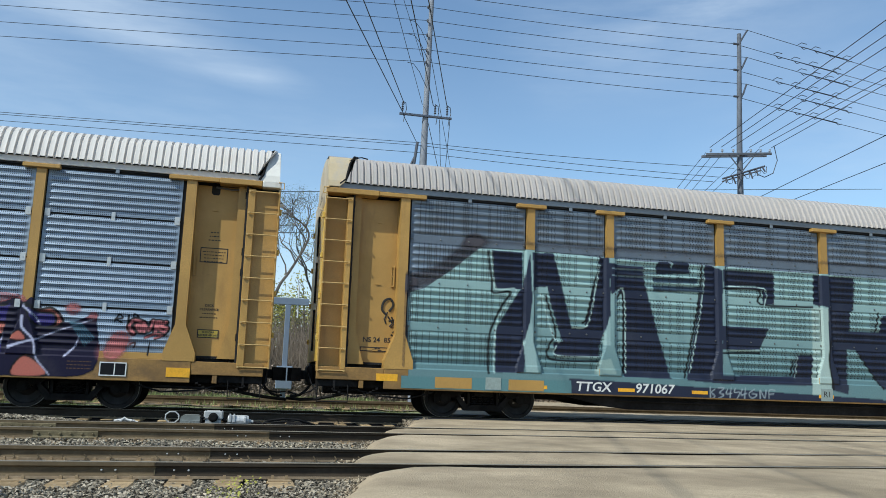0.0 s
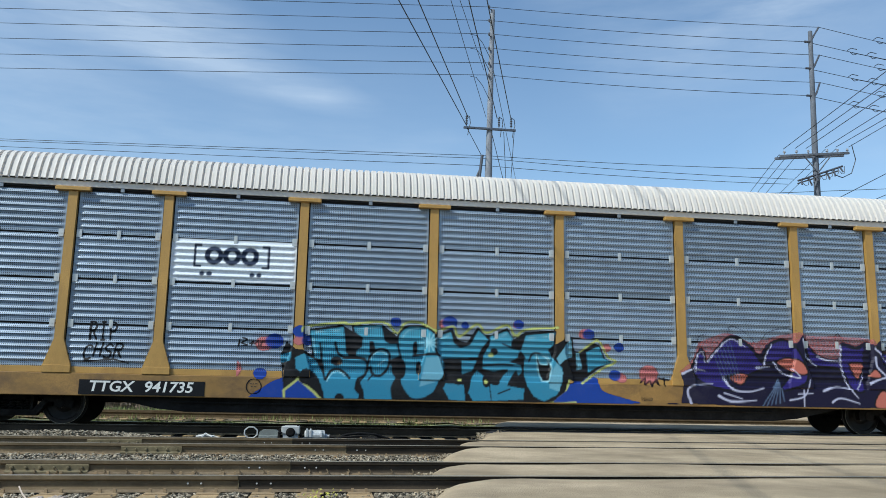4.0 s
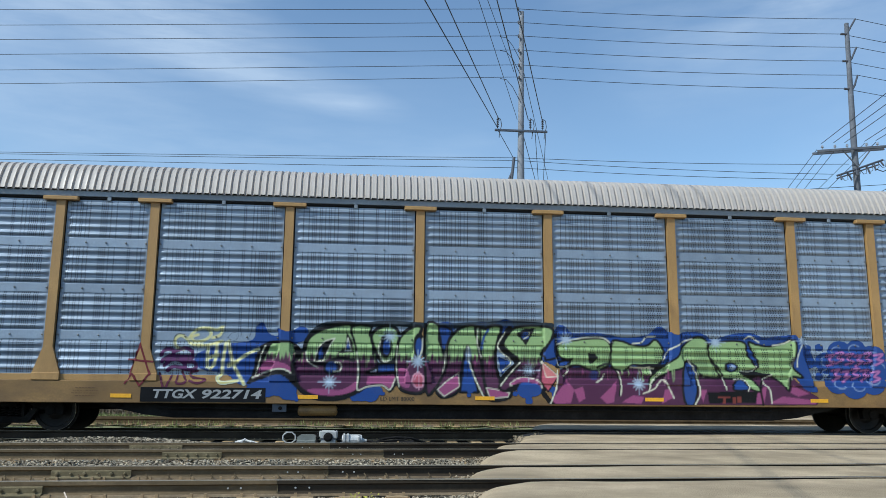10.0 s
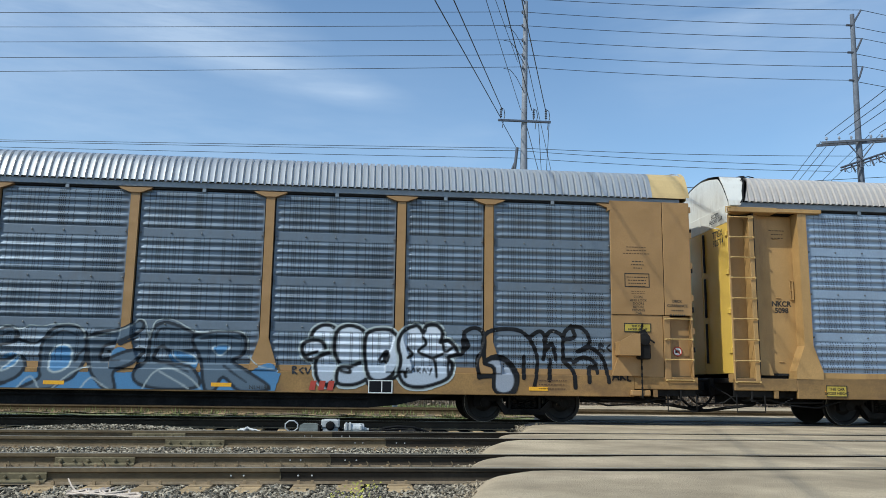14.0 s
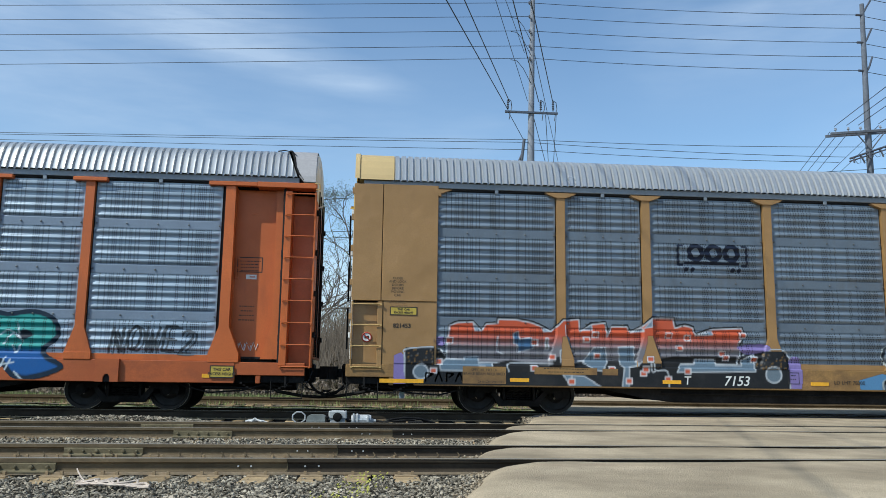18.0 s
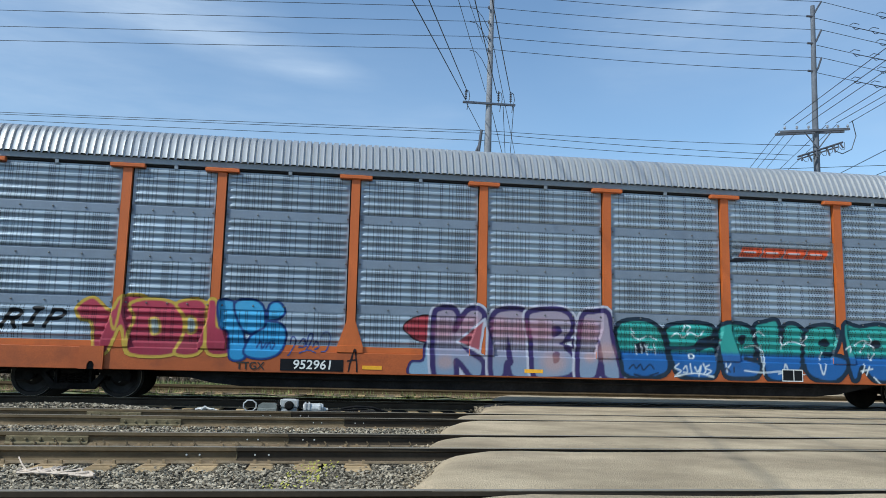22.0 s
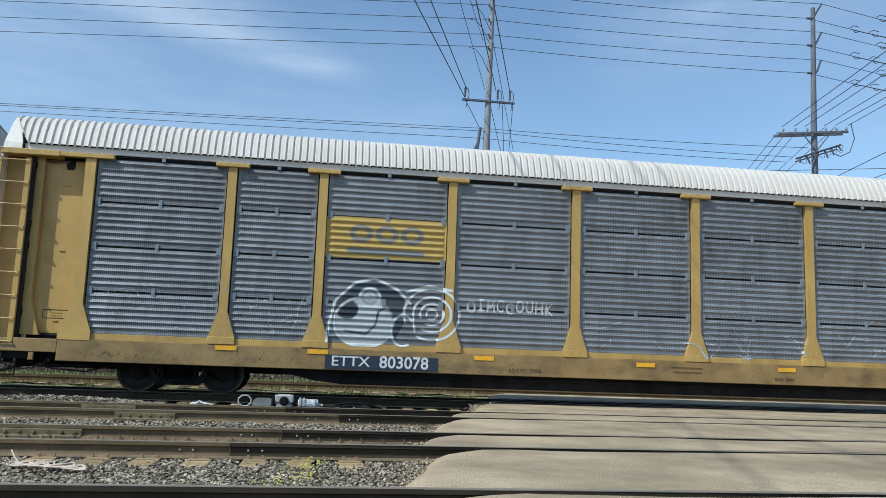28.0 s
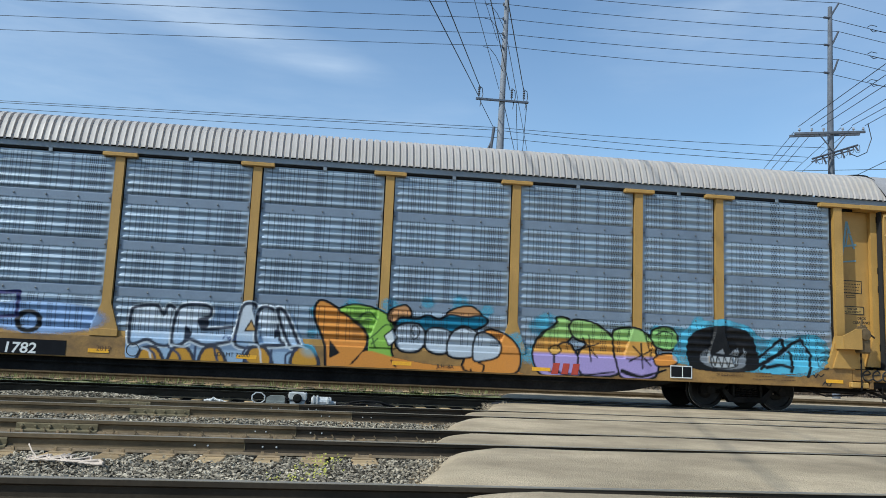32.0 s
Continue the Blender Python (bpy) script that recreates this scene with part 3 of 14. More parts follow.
# ---- loose stones ----
def stones(name, label, area, count, size, z, material, mound=None):
    g = Geo()
    x0, x1, y0, y1 = area
    for _ in range(count):
        x, y = rng.uniform(x0, x1), rng.uniform(y0, y1)
        if x > 0.55 + (y - 4.5) * 0.2:
            continue
        if y > y1 - 0.42 and y1 == 7.45 and rng.random() < 0.93 and any(abs(x - tx) < 0.125 for tx, ty in TIE_SPOTS if ty == 8.30):
            continue
        r = size * rng.uniform(0.45, 1.3)
        zz = z + (mound(x, y) if mound else 0.0) + rng.uniform(-0.3, 0.6) * r
        rot = Euler((rng.gauss(0, 0.45), rng.gauss(0, 0.45), rng.uniform(0, 6))).to_matrix()
        flat = Vector((rng.uniform(0.7, 1.3), rng.uniform(0.6, 1.0), rng.uniform(0.3, 0.65))) * r
        p = []
        for q in ((1, 0, 0), (-1, 0, 0), (0, 1, 0), (0, -1, 0), (0, 0, 1), (0, 0, -1), (0.6, 0.6, 0.6), (-0.6, -0.6, 0.6)):
            w = rot @ Vector((q[0] * flat.x * rng.uniform(0.7, 1.1), q[1] * flat.y * rng.uniform(0.7, 1.1), q[2] * flat.z * rng.uniform(0.7, 1.1)))
            p.append((x + w.x, y + w.y, zz + w.z))
        g.add(p, [(0, 2, 6), (2, 4, 6), (4, 0, 6), (2, 1, 4), (1, 3, 7), (3, 4, 7), (4, 1, 7), (3, 0, 4), (2, 0, 5), (1, 2, 5), (3, 1, 5), (0, 3, 5)])
    return tagged(part(name, skewed(g), material), label, "ballast", "", "stuff")


stones("ballast_stones", "loose grey ballast stones before the rails", (-5.0, 1.2, 5.1, 7.45), 30000, 0.0185, -0.098, STONE_MAT)
stones("ballast_stones", "loose grey ballast stones between the rails", (-7.5, 1.8, 9.15, 11.7), 15000, 0.024, -0.095, STONE_MAT)
stones("ballast_stones", "loose grey ballast stones inside a siding", (-7.5, 1.8, 7.65, 9.0), 5000, 0.024, -0.10, STONE_MAT)
stones("ballast_stones", "dark ballast stones inside a siding", (-9.0, 2.4, 11.9, 13.2), 4000, 0.026, -0.10, STONE_MAT)
stones("gravel_mound", "low mound of grey gravel beside a rail", (-6.9, -2.0, 14.0, 15.4), 8000, 0.027, -0.15, STONE_MAT,
       lambda x, y: 0.20 * max(0.0, 1 - ((x + 4.3) / 2.5) ** 2) * max(0.0, 1 - ((y - 14.6) / 0.8) ** 2))
stones("gravel_mound", "small grey gravel spill at the crossing's edge", (0.9, 2.9, 14.0, 15.2), 1500, 0.024, -0.12, STONE_MAT)

g = Geo()
for y0, y1, left in STRIPS[1:8]:
    for _ in range(int(240 * (y1 - y0))):
        y = rng.uniform(y0 + 0.03, y1 - 0.03)
        x = left + (y - y0) * 0.20 + rng.gauss(-0.05, 0.12)
        q = rng.uniform(0.006, 0.02)
        z = -0.055 + max(0.0, min(0.05, (x - left - (y - y0) * 0.2) * 0.4))
        p = [(x + q * a * rng.uniform(0.6, 1.2), y + q * b * rng.uniform(0.6, 1.2), z + q * c * rng.uniform(0.5, 1.0)) for a, b, c in ((1, 0, 0), (-1, 0, 0), (0, 1, 0), (0, -1, 0), (0, 0, 1), (0, 0, -1))]
        g.add(p, [(0, 2, 4), (2, 1, 4), (1, 3, 4), (3, 0, 4), (2, 0, 5), (1, 2, 5), (3, 1, 5), (0, 3, 5)])
tagged(part("asphalt_crumbs", skewed(g), CRUMB), "loose tan crumbs along the crossing's broken edge", "gravel", "", "stuff")

# grass tufts beyond the train
g = Geo()
for _ in range(24000):
    x, y = rng.uniform(-18, 5.0), rng.choice((rng.uniform(22.5, 25.0), rng.uniform(27, 35), rng.uniform(27, 35)))
    if noise.noise((x * 0.6, y * 0.8, 0)) < -0.15:
        continue
    h, a = (rng.uniform(0.02, 0.07) if y < 24.6 else rng.uniform(0.06, 0.24)), rng.uniform(0, 6.3)
    dx, dy = math.cos(a) * 0.02, math.sin(a) * 0.02
    lx, ly = rng.uniform(-0.07, 0.07), rng.uniform(-0.07, 0.07)
    g.add([(x - dx, y - dy, -0.16), (x + dx, y + dy, -0.16), (x + lx, y + ly, -0.14 + h)], [(0, 1, 2)])
tagged(part("grass_tufts", g, BLADE), "sparse green and straw-coloured grass blades", "grass", "", "stuff")

# yellow weeds in the near ballast
g = Geo()
for cx, cy in ((-0.10, 6.25), (0.04, 7.15), (-0.08, 6.6), (0.0, 6.9), (-0.28, 5.9)):
    for _ in range(28):
        x, y, s = cx + rng.gauss(0, 0.09), cy + rng.gauss(0, 0.12), rng.uniform(0.005, 0.012)
        z = -0.09 + rng.uniform(0, 0.05)
        g.add([(x - s, y, z), (x + s, y, z + s), (x, y + s, z + s * 1.5)], [(0, 1, 2)])
tagged(part("yellow_weeds", g, WILLOW), "tiny yellow-green weeds among the stones", "weed", "", "stuff")

# ---- trackside machine ----
m = thing("switch_lock_machine", "grey cast trackside switch mechanism with a ring handle beside the rails", "railway device", (-1.33, 15.9, -0.02))
ring = [(0.125 * math.cos(a), 0, 0.02 + 0.105 * math.sin(a)) for a in [math.pi / 8 + k * math.pi / 4 for k in range(9)]]
part("ring_handle", Geo().tube(ring, 0.014, 7), SILVER, m)
part("flat_case", Geo().prism([(0.14, -0.14), (0.16, 0.04), (0.22, 0.075), (0.46, 0.075), (0.50, 0.05), (0.50, -0.14)], -0.12, 0.12).box(0.15, 0.50, -0.14, -0.118, -0.14, -0.02, 0.005).box(0.30, 0.34, -0.15, -0.118, -0.10, -0.04, 0.008), SLATEGREY, m)
part("strap", Geo().box(0.51, 0.545, -0.15, 0.15, -0.12, 0.10, 0.01), BLACK, m, "black strap")
mid = part("motor_case", Geo().box(0.56, 0.90, -0.15, 0.15, 0.0, 0.155, 0.02).box(0.59, 0.87, -0.13, 0.13, -0.12, 0.0, 0.01), SILVER, m)
part("round_cover", Geo().turned([(0.085, 0), (0.085, -0.04), (0.05, -0.06), (0.02, -0.06)], (0.73, -0.15, 0.04), "y", 16), BLACK, mid, "dark round cover")
box_ = part("cable_box", Geo().turned([(0.03, 0.0), (0.085, 0.01), (0.095, 0.05), (0.095, 0.34), (0.085, 0.38), (0.03, 0.39)], (0.98, -0.02, -0.01), "x", 14).box(0.95, 1.36, -0.10, 0.10, -0.14, -0.06, 0.015), SILVER, m)
for bx in (1.03, 1.10, 1.30):
    part("bolt_lug", Geo().box(bx - 0.022, bx + 0.022, -0.13, -0.05, -0.05, 0.09 if bx < 1.2 else 0.05, 0.008).turned([(0.016, 0.0), (0.016, 0.03)], (bx, -0.09, 0.08 if bx < 1.2 else 0.05), "z", 8), SILVER, box_)
part("cable_gland", Geo().turned([(0.045, 0.0), (0.045, 0.04), (0.03, 0.05), (0.03, 0.09)], (1.36, -0.02, -0.03), "x", 10), SILVER, box_)
for bx in (0.60, 0.86):
    part("lid_bolt", Geo().turned([(0.018, 0.0), (0.018, 0.02)], (bx, -0.12, 0.155), "z", 6), BLACK, mid)
part("link", Geo().box(0.50, 0.58, -0.16, -0.05, 0.02, 0.05, 0.006), BLACK, m)
part("link", Geo().box(0.88, 0.95, -0.12, 0.0, -0.02, 0.03, 0.006), BLACK, m)
part("low_lever", Geo().tube([(1.45, -0.02, -0.04), (1.62, -0.1, -0.05), (1.9, -0.15, -0.02), (2.2, -0.12, 0.0)], 0.018, 6).box(2.05, 2.35, -0.2, -0.1, -0.10, -0.02, 0.02), BLACK, m)
part("cable", Geo().tube([(1.42, 0, -0.02), (1.62, -0.1, -0.06), (1.75, -0.05, 0.0), (2.0, 0.0, 0.03), (2.3, 0.1, 0.01), (2.6, 0.2, -0.08)], 0.025, 7), BLACK, m)
tagged(part("pale_rag", Geo().tube([(-2.25, 15.4, -0.06), (-2.1, 15.42, -0.03), (-1.98, 15.4, -0.04), (-1.85, 15.38, -0.07)], 0.022, 7, 0.012).tube([(-2.14, 15.3, -0.06), (-2.07, 15.36, 0.0), (-2.02, 15.33, -0.03), (-1.95, 15.3, -0.05)], 0.024, 6, 0.012).tube([(-2.2, 15.36, -0.05), (-2.05, 15.36, -0.03), (-1.9, 15.34, -0.05)], 0.03, 5, 0.016), CONCRETE),
       "pale crumpled rag lying on the ballast", "rag")

# pale cords lying in the ballast
cords = thing("frayed_rope", "tangle of pale frayed rope lying on the stones", "rope", (-1.95, 6.62, -0.075))
for k in range(6):
    q, pts = rng.uniform(0, 6.3), []
    for i in range(18):
        u = i / 17
        loop_ = 0.10 * math.sin(math.pi * u)
        pts.append((-0.30 + 0.62 * u + loop_ * math.cos(q + 8 * u), 0.10 - 0.24 * u * u + loop_ * math.sin(q + 8 * u) + rng.uniform(-0.012, 0.012), 0.012 + 0.02 * math.sin(math.pi * u) + 0.012 * math.sin(q + 9 * u)))
    part("strand", Geo().tube(pts, 0.008, 5), ROPE, cords)
part("strand", Geo().tube([(-0.22, 0.12, 0.0), (-0.30, 0.2, 0.05), (-0.38, 0.35, 0.09)], 0.006, 5), ROPE, cords)


# ---- poles and wires ----
def wire(points, r, sag=0.0):
    """A hanging wire through points, with sag between them."""
    out = []
    for i in range(len(points) - 1):
        a, b = Vector(points[i]), Vector(points[i + 1])
        n = 10
        for k in range(n + (i == len(points) - 2)):
            u = k / n
            p = a.lerp(b, u)
            p.z -= sag * 4 * u * (1 - u)
            out.append(tuple(p))
    return Geo().tube(out, r, 5)


def on(a, b, k):
    """The point k times as far from a as b is."""
    return tuple(a[i] + (b[i] - a[i]) * k for i in range(3))


UPPER = (((-20.87, 39.5, 19.38), (7.0, 36.0, 19.14), (22.18, 33.0, 18.01), (30.25, 34.13, 17.61)), ((-20.78, 39.5, 18.56), (7.0, 36.0, 18.45), (21.41, 33.0, 17.23), (30.25, 34.18, 16.83)),
         ((-20.69, 39.5, 17.81), (7.0, 36.0, 17.76), (22.12, 33.0, 16.62), (30.05, 33.98, 16.22)), ((-20.6, 39.5, 17.04), (7.0, 36.0, 17.04), (21.39, 33.0, 15.92), (30.19, 34.19, 15.52)),
         ((-20.5, 39.5, 16.24), (7.0, 36.0, 16.29), (22.06, 33.0, 15.27), (30.07, 34.08, 14.87)), ((-20.41, 39.5, 15.53), (7.0, 36.0, 15.68), (21.36, 33.0, 14.59), (30.19, 34.27, 14.19)))
LOWER = (((-20.01, 39.5, 12.17), (7.0, 36.0, 11.71), (21.3, 33.0, 11.06)), ((-20.0, 39.5, 12.09), (7.0, 36.0, 11.58), (20.48, 33.0, 10.57)), ((-19.97, 39.5, 11.83), (7.0, 36.0, 11.23), (20.19, 33.0, 10.32)))

p1 = thing("utility_pole", "tall weathered grey wooden pole with a steel crossarm behind the train", "utility pole", (7.12, 36.0, 0))
part("shaft", Geo().tube([(-0.10, 0, -0.5), (-0.03, 0, 10.6), (0.0, 0, 13.0), (0.10, 0, 19.0)], 0.205, 14, 0.105), POLEWOOD, p1, smooth=True)
part("crossarm", Geo().box(-1.26, 1.22, -0.20, -0.10, 12.92, 13.02, 0.01), DARKSTEEL, p1)
for x in (-1.12, 0.42, 1.0):
    g = Geo()
    for k in range(5):
        g.turned([(0.03, 0.0), (0.06, 0.02), (0.06, 0.04), (0.03, 0.06)], (x, -0.15, 13.12 + 0.085 * k), "z", 8)
    g.tube([(x, -0.15, 13.05), (x, -0.15, 13.6)], 0.02, 5)
    part("insulator", g, DARKINS, p1)
    g = Geo().tube([(x, -0.15, 13.58), (x + 0.14, -0.15, 13.5), (x + 0.18, -0.15, 13.2), (x + 0.1, -0.15, 12.9), (x + 0.06, -0.15, 12.6)], 0.018, 5)
    part("jumper", g, WIRE, p1)
for k, w in enumerate(UPPER):
    z = w[1][2]
    g = Geo().turned([(0.03, 0.0), (0.05, 0.05), (0.05, 0.12), (0.02, 0.16)], (-0.1, -0.16, z - 0.16), "z", 8)
    g.tube([(-0.1, -0.16, z - 0.14), (0.05, -0.05, z - 0.2)], 0.02, 5)
    part("pin_insulator", g, DARKINS, p1)
for z in (17.6, 16.9, 15.5):
    part("jumper", Geo().tube([(-1.0, -0.15, z), (-0.7, -0.15, z - 0.04), (-0.4, -0.15, z - 0.4), (-0.05, -0.15, z - 1.1)], 0.015, 5), WIRE, p1)
part("cable_arrester", Geo().tube([(-0.5, -0.1, 10.4), (-0.35, -0.1, 11.7)], 0.07, 8).tube([(-0.62, -0.1, 10.6), (-0.45, -0.1, 11.0)], 0.05, 8), DARKINS, p1)

p2 = thing("utility_pole", "grey weathered wooden power pole with white insulators on a crossarm", "utility pole", (21.6, 33.0, 0))
part("shaft", Geo().tube([(-0.05, 0, -0.5), (0, 0, 12.0), (0.13, 0, 17.76)], 0.17, 14, 0.095), DARKWOOD, p2, smooth=True)
arm = Matrix.Rotation(radians(-6), 3, "Y")
g = Geo()
for y in (-0.24, 0.16):
    g.box(-1.86, 1.56, y, y + 0.09, -0.055, 0.055, 0.01)
g.v = [tuple(arm @ Vector(q)) for q in g.v]
part("crossarm", g, DARKWOOD, p2, at=(0, 0, 11.735))
for k, x in enumerate((-1.62, -1.03, -0.46, 0.46, 0.98, 1.46)):
    z = 11.735 + 0.06 + x * math.tan(radians(6)) * 0.9
    g = Geo().turned([(0.02, 0.0), (0.03, 0.05), (0.062, 0.07), (0.062, 0.095), (0.04, 0.12), (0.052, 0.14), (0.03, 0.17)], (x, -0.2, z), "z", 10)
    part("insulator", g, DULLINS, p2)
g = Geo().tube([(0, -0.15, 10.9), (-0.75, -0.2, 11.7)], 0.03, 5).tube([(0, -0.15, 10.9), (0.75, -0.2, 11.85)], 0.03, 5)
part("brace", g, DARKWOOD, p2)
g = Geo().tube([(-1.1, -0.3, 10.42), (1.1, -0.3, 11.22)], 0.05, 6).tube([(-1.0, -0.1, 10.35), (1.0, -0.1, 11.05)], 0.035, 6)
for x in (-0.95, -0.6, -0.2, 0.3, 0.65, 0.95):
    g.tube([(x, -0.3, 10.84 + x * 0.37), (x + 0.04 + 0.08 * math.sin(9 * x), -0.4, 10.48 + x * 0.37 + 0.1 * math.cos(7 * x))], 0.038, 7)
part("switch_arm", g, DARKINS, p2)
g = Geo()
for k in range(7):
    x = -0.95 + 0.3 * k
    z = 10.78 + 0.36 * x
    g.tube([(x, -0.3, z), (x + 0.12, -0.42, z - 0.26), (x + 0.30, -0.36, z - 0.20 + 0.05 * (k % 3)), (x + 0.34, -0.3, z + 0.14)], 0.013, 5)
part("jumper_loops", g, WIRE, p2, "black looped jumper wires")
part("jumper", Geo().tube([(1.7, -0.2, 12.3), (1.85, -0.2, 11.6), (1.6, -0.2, 10.95), (1.1, -0.25, 10.7), (0.7, -0.3, 10.8)], 0.02, 5), WIRE, p2)
for k, w in enumerate(UPPER):
    x, z = w[2][0] - 21.6, w[2][2]
    if k % 2 == 0:
        g = Geo().tube([(0.10, -0.05, z - 0.75), (0.25, -0.05, z - 0.5)], 0.05, 8).tube([(0.25, -0.05, z - 0.5), (x, 0, z)], 0.045, 8)
    else:
        g = Geo().tube([(0.1, -0.05, z - 0.02), (x, 0, z)], 0.055, 8)
    part("standoff_insulator", g, DARKINS, p2)


def line(name, label, geo):
    return tagged(part(name, geo, WIRE), label, "overhead wire", "overhead wires")


for w in UPPER:
    a = on(w[1], w[0], 2.2)
    end = on(w[2], w[3], 2.5)
    line("overhead_wire", "thin black power line strung between poles", wire([a, w[1], w[2], end], 0.0135, 0.12))
    # spacer gear hung on the wire
    g = Geo()
    u0, u1 = (0.42, 0.78) if UPPER.index(w) % 2 == 0 else (0.30, 0.72)
    pa, pb = Vector(on(w[2], w[3], u0)), Vector(on(w[2], w[3], u1))
    g.tube([tuple(pa + Vector((0, 0, -0.06))), tuple(pb + Vector((0, 0, -0.06)))], 0.018, 6)
    for u in (0.0, 0.3, 0.6, 1.0):
        q = pa.lerp(pb, u)
        g.tube([tuple(q + Vector((-0.25, 0, 0.03))), tuple(q + Vector((-0.05, 0, 0.16))), tuple(q + Vector((0.25, 0, 0.12)))], 0.017, 5)
        g.tube([tuple(q + Vector((-0.1, 0, -0.05))), tuple(q + Vector((0.05, 0, -0.17))), tuple(q + Vector((0.25, 0, -0.1)))], 0.017, 5)
    tagged(part("line_disconnector", g, WIRE), "black switch gear clamped on a power line", "line switch", "line switches")
for w in LOWER:
    line("overhead_wire", "thin black cable strung low between poles", wire([on(w[1], w[0], 2.2), w[1], w[2]], 0.0125, 0.10))
for z, rise in ((10.78, 0.09), (8.87, 0.07), (8.50, 0.06)):
    line("overhead_wire", "thin dark wire strung low beyond the train", Geo().tube([(-40, 45.0, z - 40 * rise), (0, 45.0, z), (40, 45.0, z + 40 * rise)], 0.018, 5))
for a, b in (((6.02, 36.0, 13.12), (1.6, 23.23, 12.82)), ((6.1, 36.0, 13.5), (2.3, 23.9, 13.2)), ((7.48, 36.0, 13.56), (3.97, 23.85, 13.26)), ((8.14, 36.0, 13.59), (4.57, 23.85, 13.29))):
    line("overhead_wire", "thick black cable running along the road", wire([a, on(a, b, 3.4)], 0.020, 0.0))
for a, b in (((6.95, 36.0, 13.57), (3.39, 23.93, 13.27)), ((6.81, 36.0, 15.93), (4.37, 28.42, 15.63))):
    line("overhead_wire", "thin cable running along the road", wire([a, on(a, b, 3.6)], 0.012, 0.0))
for a, b in (((6.02, 35.85, 12.95), (6.74, 35.9, 11.66)), ((7.8, 36.0, 12.92), (9.37, 42.61, 12.42)), ((8.3, 36.0, 12.94), (9.66, 42.64, 12.44)), ((7.21, 36.0, 12.89), (9.2, 42.52, 12.39)), ((7.22, 36.0, 16.23), (12.73, 54.63, 15.73))):
    line("overhead_wire", "thin cable running away from the crossing", wire([a, on(a, b, 1.0 if b[1] < 36.0 else 5.0)], 0.016, 0.0))
for a, b in (((20.06, 33.0, 11.95), (17.62, 19.81, 11.75)), ((20.64, 33.0, 12.02), (18.48, 20.8, 11.82)), ((21.17, 33.0, 12.05), (19.2, 21.64, 11.85)), ((22.12, 33.0, 12.15), (20.51, 23.16, 11.95)),
             ((22.66, 33.0, 12.21), (21.4, 24.18, 12.01)), ((23.29, 33.0, 12.25), (21.93, 24.8, 12.05)), ((21.71, 31.09, 9.5), (19.96, 22.68, 9.3)), ((23.34, 30.34, 9.5), (22.34, 25.45, 9.3))):
    first = on(a, b, (33.0 - a[1]) / (b[1] - a[1]))
    line("overhead_wire", "black power line running along the road", wire([first, on(a, b, 3.2)], 0.0145, 0.0))
part("low_crossarm", Geo().box(-0.6, 2.6, -0.08, 0.06, 9.38, 9.54, 0.01), DARKWOOD, p2)
for a, b in (((19.85, 33.0, 11.69), (20.68, 36.96, 11.09)), ((20.26, 33.0, 11.68), (21.16, 37.24, 11.08)), ((20.64, 33.0, 11.63), (21.46, 36.87, 11.03)), ((22.12, 33.0, 12.07), (23.24, 38.78, 11.47)), ((22.65, 33.0, 12.13), (23.8, 38.81, 11.53))):
    line("overhead_wire", "black power line running away from the crossing", wire([a, on(a, b, 7.0)], 0.013, 0.0))


# ---- plants and things beyond the train ----
def branching(g, p, d, length, r, depth, tips, spread=0.55, up=0.12):
    q = p + d * length
    mid = p.lerp(q, 0.5) + Vector((rng.gauss(0, 1), rng.gauss(0, 1), rng.gauss(0, 0.5))) * length * 0.06
    g.tube([tuple(p), tuple(mid), tuple(q)], r, 5 if depth > 2 else 4, r * 0.66)
    if depth == 0:
        tips.append(q)
        return
    if depth < 3:
        tips.append(mid)
    for _ in range(2 if rng.random() < 0.5 else 3):
        e = (d + Vector((rng.gauss(0, 1), rng.gauss(0, 1), rng.gauss(0, 0.7))) * spread + Vector((0, 0, up))).normalized()
        branching(g, q, e, length * rng.uniform(0.62, 0.86), r * 0.62, depth - 1, tips, spread, up)


def leaves(tips, per, spread, size, down=0.0):
    g = Geo()
    for c in tips:
        for _ in range(per):
            p = c + Vector((rng.gauss(0, spread), rng.gauss(0, spread), rng.gauss(0, spread) - down * rng.random()))
            a, b = Vector((rng.gauss(0, 1), rng.gauss(0, 1), rng.gauss(0, 1))).normalized() * size, Vector((rng.gauss(0, 1), rng.gauss(0, 1), rng.gauss(0, 1))).normalized() * size * 0.6
            g.add([tuple(p - a), tuple(p + b), tuple(p + a), tuple(p - b)], [(0, 1, 2, 3)])
    return g


def tree(label, at, height, lean, leaf, per, depth=6, spread=0.5):
    t = thing("tree", label, "tree", at)
    g, tips = Geo(), []
    branching(g, Vector((0, 0, -0.3)), Vector((lean, 0, 1)).normalized(), height * 0.30, height * 0.022, depth, tips, spread)
    part("trunk", g, BARK, t)
    if per:
        part("crown", leaves(tips, per, 0.22, 0.045), leaf, t, "sparse young leaves")
    return t


def curve(pts, closed=False, n=4):
    """A smooth line through the points, in two or three dimensions."""
    if len(pts) < 3:
        return pts
    m = len(pts)
    out = []
    for i in range(m if closed else m - 1):
        q = [pts[(i + d) % m] if closed else pts[min(max(i + d, 0), m - 1)] for d in (-1, 0, 1, 2)]
        for k in range(n):
            u = k / n
            out.append(tuple(0.5 * (2 * b + (c - a) * u + (2 * a - 5 * b + 4 * c - d) * u * u + (3 * b - a - 3 * c + d) * u ** 3) for a, b, c, d in zip(*q)))
    return out if closed else out + [pts[-1]]


